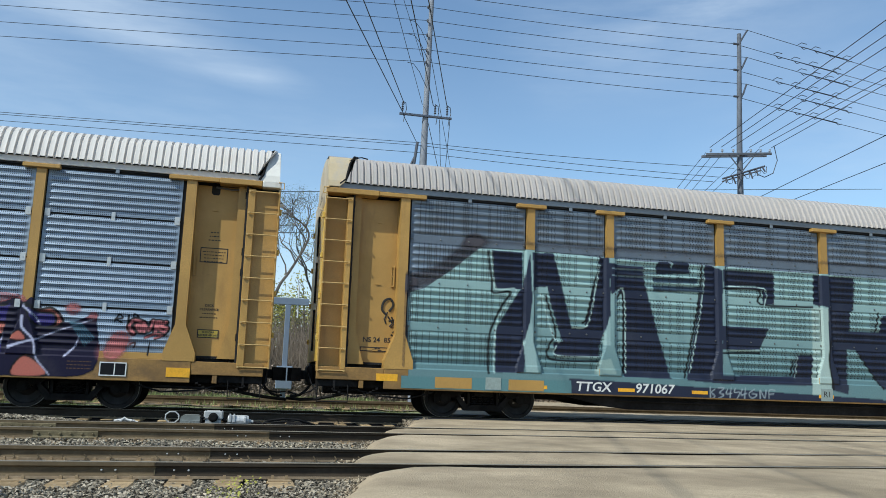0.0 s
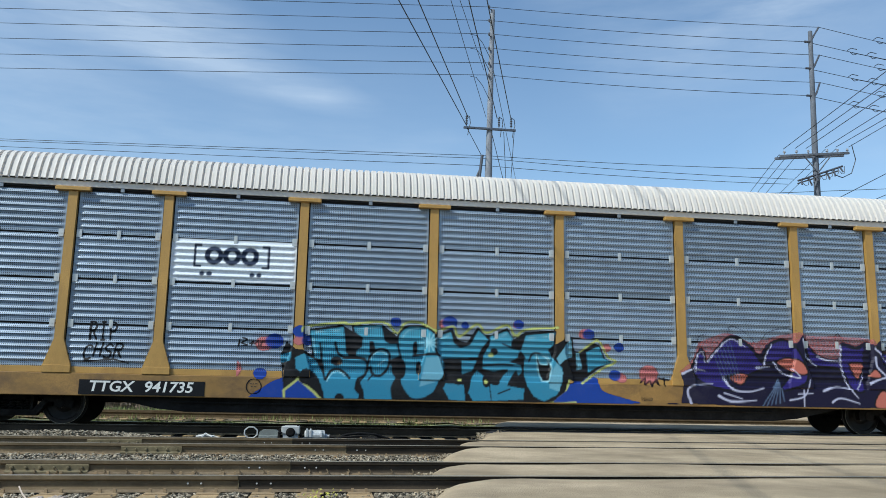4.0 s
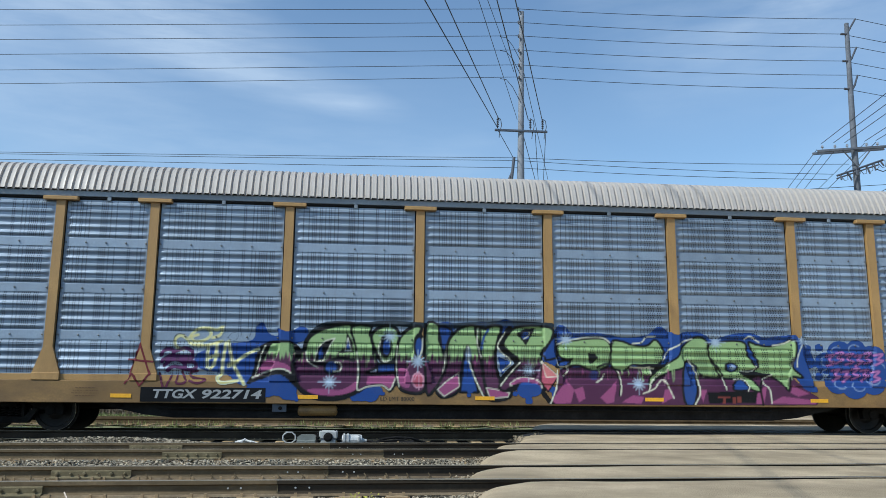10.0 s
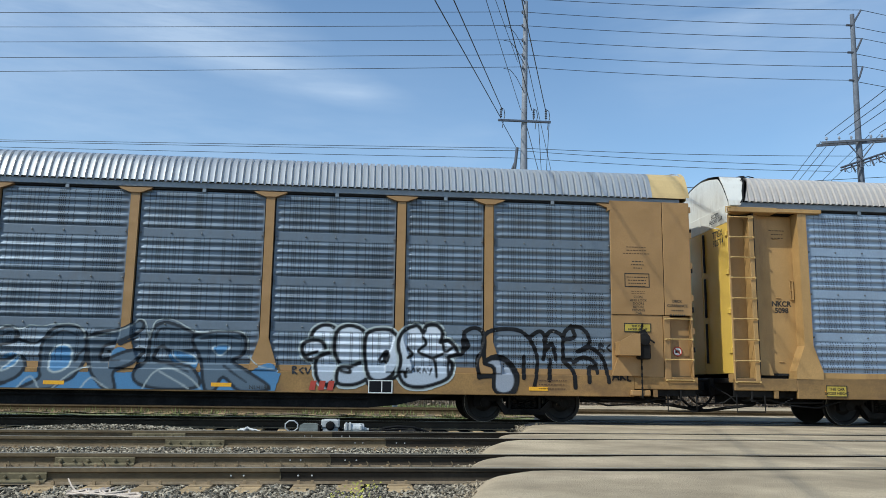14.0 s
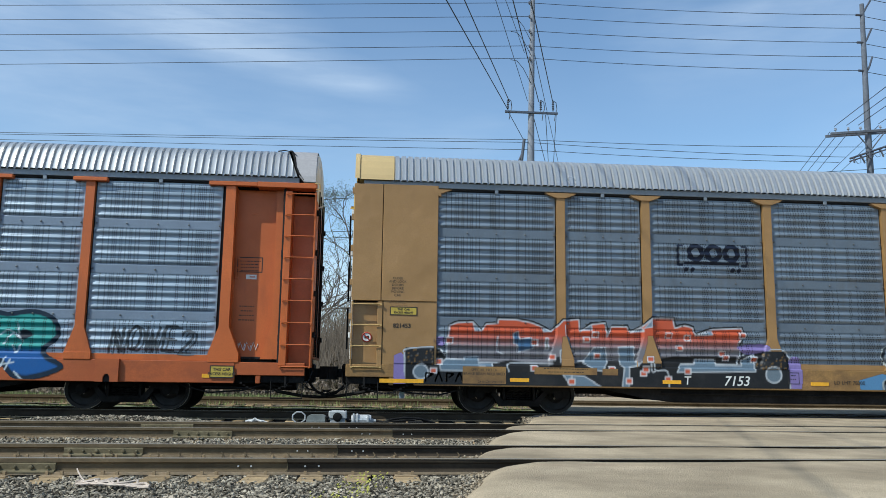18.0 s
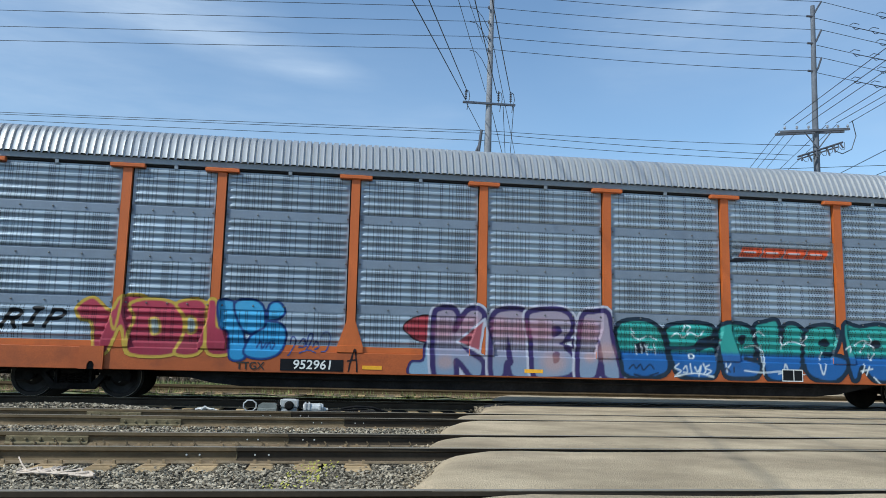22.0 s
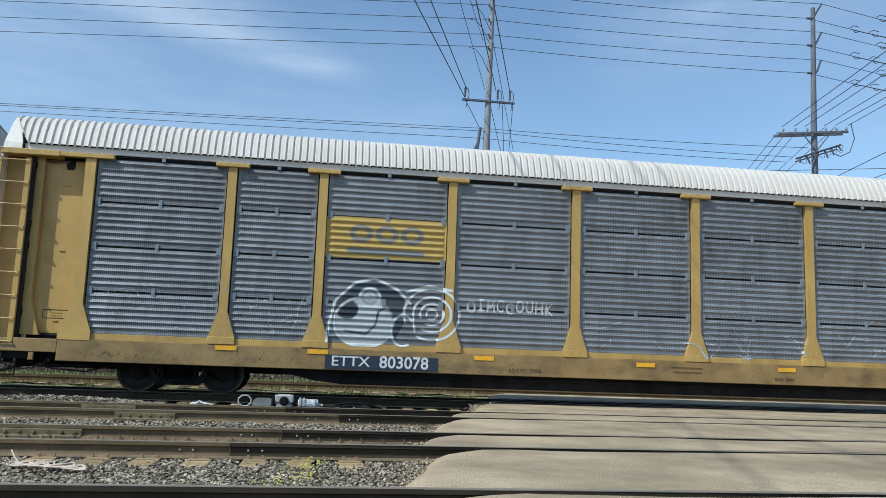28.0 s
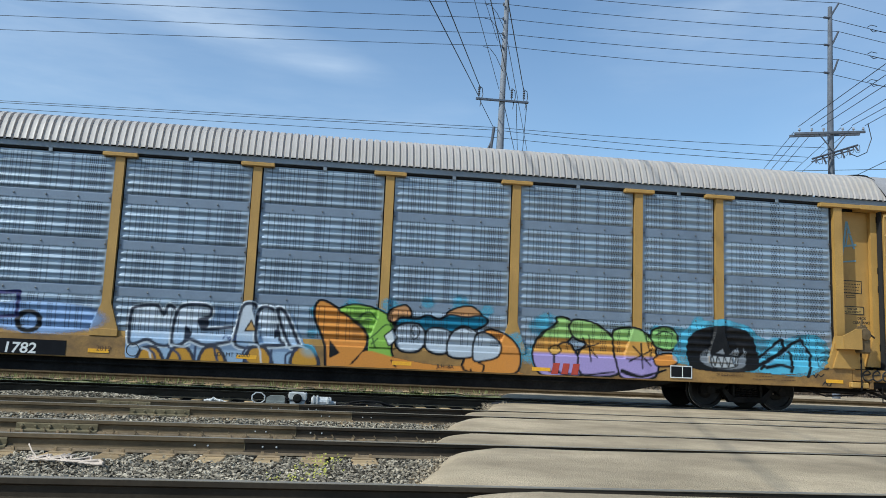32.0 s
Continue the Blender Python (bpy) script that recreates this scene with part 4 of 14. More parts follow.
def bent_tree(label, trunk, r, limbs, depth, per):
    """A tree along a bent trunk: limbs leave it at the given shares of its length, each (share, way, length)."""
    t = thing("tree", label, "tree", (trunk[0][0], trunk[0][1], 0))
    base = Vector((trunk[0][0], trunk[0][1], 0))
    pts = [Vector(q) - base for q in trunk]
    g, tips = Geo(), []
    g.tube([tuple(q) for q in curve([tuple(q) for q in pts])], r, 7, r * 0.3)
    for share, way, length in limbs:
        k = share * (len(pts) - 1)
        a = min(int(k), len(pts) - 2)
        branching(g, pts[a].lerp(pts[a + 1], k - a), Vector(way).normalized(), length, r * 0.42, depth, tips, 0.55, 0.10)
    part("trunk", g, BARK, t)
    if per:
        part("crown", leaves(tips, per, 0.16, 0.030), LEAF, t, "sparse first leaves")
    return t


bent_tree("bare tree with a crooked dark trunk and fine twigs", ((0.2, 40, -0.3), (0.55, 40, 3.0), (0.95, 40, 4.9), (1.5, 40, 5.85), (2.25, 40, 7.35), (2.15, 40, 8.05), (1.5, 40, 8.5)), 0.10,
          ((0.30, (-0.5, 0.3, 1), 1.3), (0.45, (-0.35, 0, 1), 1.25), (0.55, (-0.7, 0.2, 0.9), 1.2), (0.66, (-0.6, -0.2, 0.8), 0.95), (0.78, (0.1, 0.3, 1), 0.7), (0.85, (-0.8, 0, 0.6), 0.75), (0.95, (-0.5, 0.2, 0.6), 0.6), (1.0, (-0.7, 0.1, 0.3), 0.6)), 5, 2)
bent_tree("bare forked tree with a hazy crown of twigs", ((-0.9, 41, -0.3), (-1.0, 41, 3.0), (-1.15, 41, 5.6), (-1.2, 41, 7.4), (-1.5, 41, 8.6)), 0.085,
          ((0.45, (-0.7, 0.1, 0.8), 1.2), (0.55, (0.6, 0.2, 1), 1.1), (0.66, (-0.8, 0.3, 0.7), 1.1), (0.78, (0.3, -0.2, 1), 0.8), (0.88, (-0.4, 0.3, 1), 0.7), (1.0, (-0.2, 0, 1), 0.6)), 5, 3)
tree("slender tree in young leaf behind the train", (3.6, 44.0, 0), 9.0, 0.05, WILLOW, 6)
tree("bare thin tree among the bushes", (-3.9, 42.0, 0), 7.5, -0.05, LEAF, 2, 6)
tree("bare thin tree among the bushes", (-6.2, 43.0, 0), 8.2, 0.05, LEAF, 2, 6)
tree("bare thin tree among the bushes", (12.6, 46.0, 0), 7.5, 0.05, LEAF, 2, 5)

t = thing("willow_tree", "yellow-green weeping willow in first leaf", "tree", (3.4, 60.0, 0))
g, tips = Geo(), []
branching(g, Vector((0, 0, -0.3)), Vector((0, 0, 1)), 2.4, 0.22, 5, tips, 0.7)
part("trunk", g, BARK, t)
part("crown", leaves(tips, 60, 0.6, 0.10, 1.6), WILLOW, t, "yellow-green hanging leaves")

t = thing("spruce_tree", "dark green spruce with drooping boughs", "tree", (7.75, 47.0, 0))
part("trunk", Geo().tube([(0, 0, -0.3), (0, 0, 10.5)], 0.17, 8, 0.02), BARK, t)
g = Geo()
for k in range(95):
    z = 1.6 + 8.7 * k / 95
    reach = (10.8 - z) * 0.30 * rng.uniform(0.75, 1.1)
    a = k * 2.4
    d = Vector((math.cos(a), math.sin(a), 0))
    for i in range(34):
        u = rng.uniform(0.15, 1)
        p = Vector((0, 0, z)) + d * reach * u + Vector((rng.gauss(0, 0.10), rng.gauss(0, 0.10), -0.30 * u * u + rng.gauss(0, 0.06)))
        e = Vector((rng.gauss(0, 0.10), rng.gauss(0, 0.10), -rng.uniform(0.03, 0.14)))
        s = d.cross(Vector((0, 0, 1))) * 0.022
        g.add([tuple(p - s), tuple(p + s), tuple(p + e + d * 0.10)], [(0, 1, 2)])
part("boughs", g, NEEDLE, t, "drooping dark green needles")

g = Geo()
for _ in range(22000):
    x, y = rng.uniform(-22, 34), rng.uniform(37.5, 46)
    h = rng.uniform(1.6, 6.0) * (0.8 + 0.4 * noise.noise((x * 0.35, 0, 2)))
    lx, ly = rng.gauss(0, 0.75), rng.gauss(0, 0.4)
    w = rng.uniform(0.008, 0.022)
    g.add([(x - w, y, -0.3), (x + w, y, -0.3), (x + lx * 0.4 + w * 0.7, y + ly * 0.4, h * 0.6), (x + lx * 0.4 - w * 0.7, y + ly * 0.4, h * 0.6), (x + lx, y + ly, h)], [(0, 1, 2, 3), (3, 2, 4)])
    for _k in range(2):
        u = rng.uniform(0.2, 0.7)
        g.add([(x + lx * 0.4 * u, y, h * 0.6 * u), (x + lx * 0.4 * u + 0.02, y, h * 0.6 * u), (x + rng.gauss(0, 0.8), y + 0.1, h * rng.uniform(0.5, 1.0))], [(0, 1, 2)])
tagged(part("bare_brush", g, TWIG), "dense thicket of bare brown brush beside the line", "brush", "", "stuff")
g = leaves([Vector((rng.uniform(-34, 44), rng.uniform(36.5, 40), rng.uniform(-0.2, 1.0))) for _ in range(5200)], 5, 0.30, 0.09)
tagged(part("dead_undergrowth", g, TWIG), "tangled dead stalks and leaf litter under the brush", "undergrowth", "", "stuff")
g = leaves([Vector((rng.uniform(-34, 44), rng.uniform(41, 46), rng.uniform(0, 4.2))) for _ in range(4200)], 5, 0.45, 0.07)
tagged(part("green_brush", g, LEAF), "bushes in their first pale green leaf", "brush", "", "stuff")
# dim woods farther off close the view low down
g = Geo()
for k in range(5200):
    x = rng.uniform(-150, 190)
    y = rng.uniform(85, 120)
    h = rng.uniform(1.0, 5.0) * (0.8 + 0.5 * noise.noise((x * 0.06, 4, 0)))
    s = rng.uniform(0.4, 1.1)
    p = Vector((x, y, h))
    a, b = Vector((rng.gauss(0, 1), rng.gauss(0, 1), rng.gauss(0, 1))).normalized() * s, Vector((rng.gauss(0, 1), rng.gauss(0, 1), rng.gauss(0, 1))).normalized() * s
    g.add([tuple(p - a), tuple(p + b), tuple(p + a), tuple(p - b)], [(0, 1, 2, 3)])
tagged(part("far_woods", g, TWIG), "brown leafless woods in the distance", "woods", "", "stuff")

t = thing("steel_signal_post", "blue-grey steel post with a T-shaped crosspiece", "signal post", (1.15, 30.0, 0))
part("post", Geo().box(-0.09, 0.09, -0.09, 0.09, -0.3, 3.35, 0.01), STEELBLUE, t)
part("crosspiece", Geo().box(-0.72, 0.74, -0.08, 0.08, 3.35, 3.6, 0.015), STEELBLUE, t)
part("control_box", Geo().box(-0.28, 0.28, -0.3, 0.05, 0.35, 1.15, 0.02), STEELBLUE, t)
part("rod", Geo().tube([(0.35, 0, 2.9), (0.35, 0, 4.1)], 0.03, 6), PORCELAIN, t)

# thin high cloud, far behind everything
m_, t_, p_, link_ = nodes_of("thin_cloud")
co_ = t_.nodes.new("ShaderNodeTexCoord").outputs["Object"]
big_ = noise_tex(t_, link_, co_, 0.0011, 3.0, 0.5, (1.0, 1.0, 2.0))
fib_ = noise_tex(t_, link_, co_, 0.006, 8.0, 0.62, (0.40, 1.0, 2.4))
veil_ = math_node(t_, link_, "MULTIPLY", remap(t_, link_, big_, 0.46, 0.75, 0.0, 0.55), remap(t_, link_, fib_, 0.30, 0.75))


def streak(x, z, half, thick, tilt):
    """1 at the middle of a long thin cloud, 0 at its rim."""
    mp = t_.nodes.new("ShaderNodeMapping")
    mp.vector_type = "TEXTURE"
    mp.inputs["Location"].default_value = (x, 2480, z)
    mp.inputs["Rotation"].default_value = (0, radians(tilt), 0)
    mp.inputs["Scale"].default_value = (half, 3000, thick)
    link_(co_, mp.inputs[0])
    ln = t_.nodes.new("ShaderNodeVectorMath")
    ln.operation = "LENGTH"
    link_(mp.outputs[0], ln.inputs[0])
    return remap(t_, link_, ln.outputs["Value"], 0.1, 1.0, 1.0, 0.0)


al_ = veil_
# the low wide streak paints horizon haze; the broad faint veil lightens the sky
for x_, z_, h_, k_, r_, o_ in ((-310, 985, 420, 95, 9, 0.9), (-620, 1130, 520, 170, 10, 0.85), (-1150, 1150, 900, 520, 8, 0.85), (-950, 720, 600, 260, 6, 0.35), (-40, 915, 210, 62, 6, 0.5), (250, 190, 1700, 260, 0, 2.2), (1300, 1100, 700, 330, -14, 0.55), (1750, 800, 600, 260, -10, 0.6), (-100, 820, 900, 420, 4, 0.28)):
    al_ = math_node(t_, link_, "ADD", al_, math_node(t_, link_, "MULTIPLY", math_node(t_, link_, "MULTIPLY", streak(x_, z_, h_, k_, r_), remap(t_, link_, fib_, 0.20, 0.72, 0.3, 1.0)), o_ * 0.8))
al_ = math_node(t_, link_, "MINIMUM", al_, 0.85)
em_ = t_.nodes.new("ShaderNodeEmission")
em_.inputs[0].default_value = (0.80, 0.87, 1.0, 1)
em_.inputs[1].default_value = 0.95
tr_ = t_.nodes.new("ShaderNodeBsdfTransparent")
mx_ = t_.nodes.new("ShaderNodeMixShader")
link_(math_node(t_, link_, "MULTIPLY", al_, 0.55), mx_.inputs[0])
link_(tr_.outputs[0], mx_.inputs[1])
link_(em_.outputs[0], mx_.inputs[2])
link_(mx_.outputs[0], t_.nodes["Material Output"].inputs[0])
g = Geo()
g.grid([[(2500 * math.sin(radians(a)), 2500 * math.cos(radians(a)), z) for a in range(-40, 61, 5)] for z in (60, 700, 1400, 2200)])
tagged(part("cloud_backdrop", g, m_), "thin streaks of high white cloud, with pale haze painted low down", "sky", "", "structure")

# ---- the train ----
TRACK_Y = 19.33
SIDE = -1.53            # outer face of the posts, from the car's middle
SKIN = -1.445           # face of the side panels
POSTS = (-9.2, -7.23, -4.34, -1.45, 1.45, 4.34, 7.23, 9.2)
DOOR = 12.14            # middle of the door posts
END = 13.95             # left end of the body
END_RIGHT = 14.05       # right end of the body where it is open to the side
ROOF_ARCH = ((-1.525, 5.10), (-1.49, 5.22), (-1.42, 5.39), (-1.34, 5.555), (-1.25, 5.67), (-1.10, 5.755), (-0.80, 5.83), (-0.45, 5.90), (0.0, 5.93))
ROOF_ARCH = ROOF_ARCH + tuple((-y, z) for y, z in ROOF_ARCH[-2::-1])

HOOD_ARCH = ((-1.53, 4.99), (-1.50, 5.12), (-1.38, 5.32), (-1.22, 5.56), (-1.04, 5.76), (-0.98, 5.79), (-0.7, 5.85), (-0.4, 5.90), (0.0, 5.93))
HOOD_ARCH = HOOD_ARCH + tuple((-y, z) for y, z in HOOD_ARCH[-2::-1])

SHEETS_B = ((1.19, 1.91), (1.91, 2.90), (2.90, 3.89), (3.89, 4.92))       # sheets of the panels with broad ribs
SHEETS_F = ((1.19, 2.09), (2.09, 3.04), (3.04, 3.99), (3.99, 4.94))       # sheets of the finely perforated panels


def rib_broad(z, z0, z1):
    """How far a broad-ribbed sheet stands out at the height z."""
    lap = 0.20 if z0 > 1.3 else 0.06
    if z < z0 + lap:
        return 0.012 if z0 > 1.3 else 0.0
    n = max(1, round((z1 - z0 - lap) / 0.157))
    u = ((z - z0 - lap) / (z1 - z0 - lap) * n) % 1.0
    return 0.046 * float(np.interp(u, (0.0, 0.10, 0.30, 0.52, 0.74, 1.0), (0.0, 0.0, 1.0, 1.0, 0.0, 0.0)))


def rib_fine(z, z0, z1):
    """How far a perforated sheet stands out at the height z: narrow ridges on a flat sheet."""
    if z < z0 + 0.05 or z > z1 - 0.05:
        return 0.0
    n = 6
    u = ((z - z0 - 0.07) / (z1 - z0 - 0.12) * n) % 1.0
    return 0.035 * float(np.interp(u, (0.18, 0.40, 0.56, 0.80), (0.0, 1.0, 1.0, 0.0)))


def skin_at(fine, z):
    for z0, z1 in (SHEETS_F if fine else SHEETS_B):
        if z0 <= z < z1:
            return (rib_fine if fine else rib_broad)(z, z0, z1)
    return 0.0


def sheet_rows(fine, z0, z1):
    """Heights at which one sheet is sampled."""
    top = z1 - (0.045 if fine else 0.004)
    n = max(8, int((top - z0) / 0.0185))
    return [z0 + (top - z0) * i / n for i in range(n + 1)]


panel_meshes = {}


def panel_mesh(fine, w, z0, z1, material):
    key = fine, round(w, 3), z0, material.name
    if key not in panel_meshes:
        g = Geo()
        top = z1 - (0.045 if fine else 0.004)
        xs = [0.0, 0.03, 0.075, 0.13, w - 0.13, w - 0.075, w - 0.03, w]
        hold = [0.0, 0.0, 0.75, 1.0, 1.0, 0.75, 0.0, 0.0]
        rows = []
        for z in sheet_rows(fine, z0, z1):
            d = (rib_fine if fine else rib_broad)(z, z0, z1)
            lap = (not fine) and z0 > 1.3 and z < z0 + 0.20
            rows.append([(x - w / 2, -d * (1 if lap and 0 < j < 7 else h), z) for j, (x, h) in enumerate(zip(xs, hold))])
        g.grid(rows)
        back = [(x, 0.02, z) for x in (-w / 2, w / 2) for z in (z0, top)]
        g.add(back, [(0, 1, 3, 2)])
        me = g.mesh("side_panel", material, True)
        me.attributes.new("punched", "FLOAT", "POINT").data.foreach_set(
            "value", [0.0 if (not fine and z0 > 1.3 and v.co.z < z0 + 0.205) or abs(v.co.x) > w / 2 - 0.05 else 1.0 for v in me.vertices])
        panel_meshes[key] = me
        # on two skins the lap takes a darker tone than the ribs
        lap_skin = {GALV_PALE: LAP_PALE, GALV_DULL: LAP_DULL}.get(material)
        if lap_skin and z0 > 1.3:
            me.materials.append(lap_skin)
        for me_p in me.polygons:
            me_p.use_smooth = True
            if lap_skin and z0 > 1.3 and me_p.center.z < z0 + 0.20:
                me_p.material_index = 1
    return panel_meshes[key]


def bay_edges():
    cuts = (-DOOR, *POSTS, DOOR)
    return [(a + (0.14 if i == 0 else 0.122), b - (0.14 if i == len(cuts) - 2 else 0.122)) for i, (a, b) in enumerate(zip(cuts, cuts[1:]))]


def post_geo(flare=True):
    g = Geo()
    w = 0.094
    g.prism([(-w, 4.9), (w, 4.9), (w, 1.75), (0.27, 1.22), (0.27, 1.06), (-0.27, 1.06), (-0.27, 1.22), (-w, 1.75)], SIDE, SKIN + 0.02)
    return g


shared = {}


def keep(key, make):
    if key not in shared:
        shared[key] = make()
    return shared[key]


def roof_geo(x0, x1, pitch=0.1524, depth=0.052, trims=(None, None)):
    """The corrugated arch of the roof between x0 and x1; each trim (eave, crest) cuts that end on the slant."""
    g = Geo()
    rows = []
    n = max(1, round((x1 - x0) / pitch))
    for i in range(n):
        for u, d in ((0.0, 0.0), (0.12, 0.0), (0.32, 1.0), (0.62, 0.92), (0.88, 1.0), (0.96, 0.0)):
            rows.append((x0 + (i + u) * (x1 - x0) / n, d * depth))
    rows.append((x1, 0.0))
    cen = Vector((0, 4.3))
    ring = []
    for y, z in ROOF_ARCH:
        out = (Vector((y, z)) - cen).normalized()
        rise = min(1.0, max(0.0, (z - 5.1) / 0.75))
        lo = x0 if trims[0] is None else -(trims[0][0] + (trims[0][1] - trims[0][0]) * rise)
        hi = x1 if trims[1] is None else trims[1][0] + (trims[1][1] - trims[1][0]) * rise
        ring.append((y, z, out.x, out.y, lo, hi))
    g.grid([[(min(max(x, lo), hi), y + ox * d, z + oz * d) for y, z, ox, oz, lo, hi in ring] for x, d in rows])
    return g


def arch_geo(x0s, x1s, lift=0.0, arch=ROOF_ARCH):
    """A smooth strip of the arch whose ends run from x0s[k] to x1s[k] along it."""
    g = Geo()
    cen = Vector((0, 4.3))
    lo, hi = [], []
    for k, (y, z) in enumerate(arch):
        o = (Vector((y, z)) - cen).normalized() * lift
        lo.append((x0s[k], y + o.x, z + o.y))
        hi.append((x1s[k], y + o.x, z + o.y))
    g.grid([lo, hi])
    return g


def wheelset(parent, x):
    def make():
        g = Geo()
        g.turned([(0.08, -0.9), (0.08, 0.9)], (0, 0, 0), "y", 12)
        for s in (-1, 1):
            prof = [(0.10, s * 0.66), (0.30, s * 0.685), (0.35, s * 0.68), (0.465, s * 0.68), (0.465, s * 0.708), (0.44, s * 0.718), (0.435, s * 0.81),
                    (0.36, s * 0.815), (0.345, s * 0.78), (0.20, s * 0.745), (0.14, s * 0.79), (0.08, s * 0.79)]
            g.turned(prof, (0, 0, 0), "y", 36)
        return g.mesh("wheelset", WHEEL, True)

    w = part("wheelset", keep("wheelset", make), WHEEL, parent, at=(x, 0, 0.44))

    def make_rim():
        g = Geo()
        for s in (-1, 1):
            g.turned([(0.432, s * 0.8155), (0.436, s * 0.8155), (0.436, s * 0.712), (0.432, s * 0.712)], (0, 0, 0), "y", 36, False)
            for k in range(3):
                a = 2 * math.pi * k / 3
                g.box(0.10 * math.cos(a) - 0.02, 0.10 * math.cos(a) + 0.02, s * 0.79, s * 0.80, 0.10 * math.sin(a) - 0.02, 0.10 * math.sin(a) + 0.02)
        return g.mesh("tread", TREAD, True)

    return w, keep("rim", make_rim)


ROLLING = []


def truck(car, x):
    """A three-piece freight truck: two side frames, bolster, springs and two wheelsets."""
    def frame_mesh(s):
        g = Geo()
        y0, y1 = s * 0.93, s * 1.08
        top = [(-1.16, 0.50), (-1.10, 0.60), (-0.62, 0.62), (-0.40, 0.74), (0.40, 0.74), (0.62, 0.62), (1.10, 0.60), (1.16, 0.50)]
        g.prism(top + [(1.14, 0.34), (0.98, 0.36), (0.92, 0.46), (0.62, 0.46), (0.44, 0.58), (-0.44, 0.58), (-0.62, 0.46), (-0.92, 0.46), (-0.98, 0.36), (-1.14, 0.34)], y0, y1)
        g.prism([(-0.66, 0.48), (-0.56, 0.50), (-0.36, 0.30), (0.36, 0.30), (0.56, 0.50), (0.66, 0.48), (0.44, 0.17), (-0.44, 0.17)], y0, y1)
        for q in (-0.37, 0.31):
            g.box(q, q + 0.06, y0, y1, 0.28, 0.60, 0.01)
        return g.mesh("side_frame", TRUCK, True)

    def cap_mesh(s):
        return Geo().turned([(0.11, 0), (0.11, s * 0.05), (0.06, s * 0.06)], (0, s * 1.05, 0.44), "y", 14).mesh("bearing_cap", TRUCK, True)

    def spring_mesh():
        pts = [(0.055 * math.cos(a), 0.055 * math.sin(a), 0.30 + 0.26 * a / 31.0) for a in np.linspace(0, 31, 40)]
        return Geo().tube(pts, 0.016, 4).mesh("spring", TRUCK)

    def bolster_mesh():
        g = Geo()
        g.box(-0.22, 0.22, -1.12, 1.12, 0.50, 0.66, 0.02)
        g.box(-0.30, 0.30, -0.40, 0.40, 0.60, 0.74, 0.02)
        return g.mesh("truck", TRUCK)

    t = part("truck", keep("bolster", bolster_mesh), TRUCK, car, "dusty black cast steel truck", (x, 0, 0), True)
    for s in (-1, 1):
        part("side_frame", keep(("frame", s), lambda: frame_mesh(s)), TRUCK, t)
        for q in (-0.89, 0.89):
            part("bearing_cap", keep(("cap", s), lambda: cap_mesh(s)), TRUCK, t, at=(q, 0, 0))
    for q in (-0.22, -0.07, 0.08, 0.23):
        part("spring", keep("spring", spring_mesh), TRUCK, t, at=(q, -1.0, 0))
    part("friction_liner", keep("liner", lambda: Geo().box(-0.40, 0.40, -0.92, -0.90, 0.18, 0.60).mesh("friction_liner", BLACK)), BLACK, t)
    for q in (-0.62, 0.62):
        part("brake_beam", keep("beam", lambda: Geo().box(-0.05, 0.05, -0.85, 0.85, 0.36, 0.44, 0.01).mesh("brake_beam", TRUCK)), TRUCK, t, at=(q, 0, 0))
    for q in (-0.89, 0.89):
        w, rim = wheelset(t, q)
        ROLLING.append(w)
        if len(w.data.materials) < 2:
            add_rim(w.data, rim)
    return t


def add_rim(me, rim):
    """Joins the bright tread to the wheelset's mesh as its second material."""
    me.materials.append(TREAD)
    bm = bmesh.new()
    bm.from_mesh(me)
    n = len(bm.faces)
    bm.from_mesh(rim)
    bm.faces.ensure_lookup_table()
    for f in bm.faces[n:]:
        f.material_index = 1
    bm.to_mesh(me)
    bm.free()


def flip(geo, s):
    """Mirrors a Geo to the other end of the car where s is -1."""
    if s < 0:
        geo.v = [(-x, y, z) for x, y, z in geo.v]
    return geo


def ladder(parent, s, x0, x1, z0, z1, count, material, yb=SIDE + 0.20):
    """A ladder in a recess between x0 and x1 (measured towards the end s); rungs are sub-parts."""
    g = Geo()
    g.box(x0, x0 + (0.11 if s < 0 else 0.15), SIDE, yb, z0, z1, 0.008)
    g.box(x1 - 0.035, x1, SIDE, yb, z0, z1, 0.008)
    g.box(x0, x1, yb, yb + 0.02, z0, z1)
    g.box(x0, x1, SIDE, yb, z0 - 0.03, z0)
    lad = part("ladder", flip(g, s), material, parent)
    def rung():
        q = Geo().tube([(-0.5, 0.02, 0), (-0.49, -0.03, 0), (0.49, -0.03, 0), (0.5, 0.02, 0)], 0.013, 6)
        for e in (-0.47, 0.47):
            q.box(e - 0.03, e + 0.03, -0.045, -0.02, -0.02, 0.02)
        return q.mesh("rung", material if material is ORANGE else RUNG, True)
    me = keep(("rung", material.name), rung)
    for i in range(count):
        r = part("rung", me, RUNG, lad, at=(s * (x0 + x1) / 2, SIDE - 0.0, z0 - 0.02 + (z1 - 0.04 - z0) * i / (count - 1)))
        r.scale.x = x1 - x0 - 0.02
    return lad


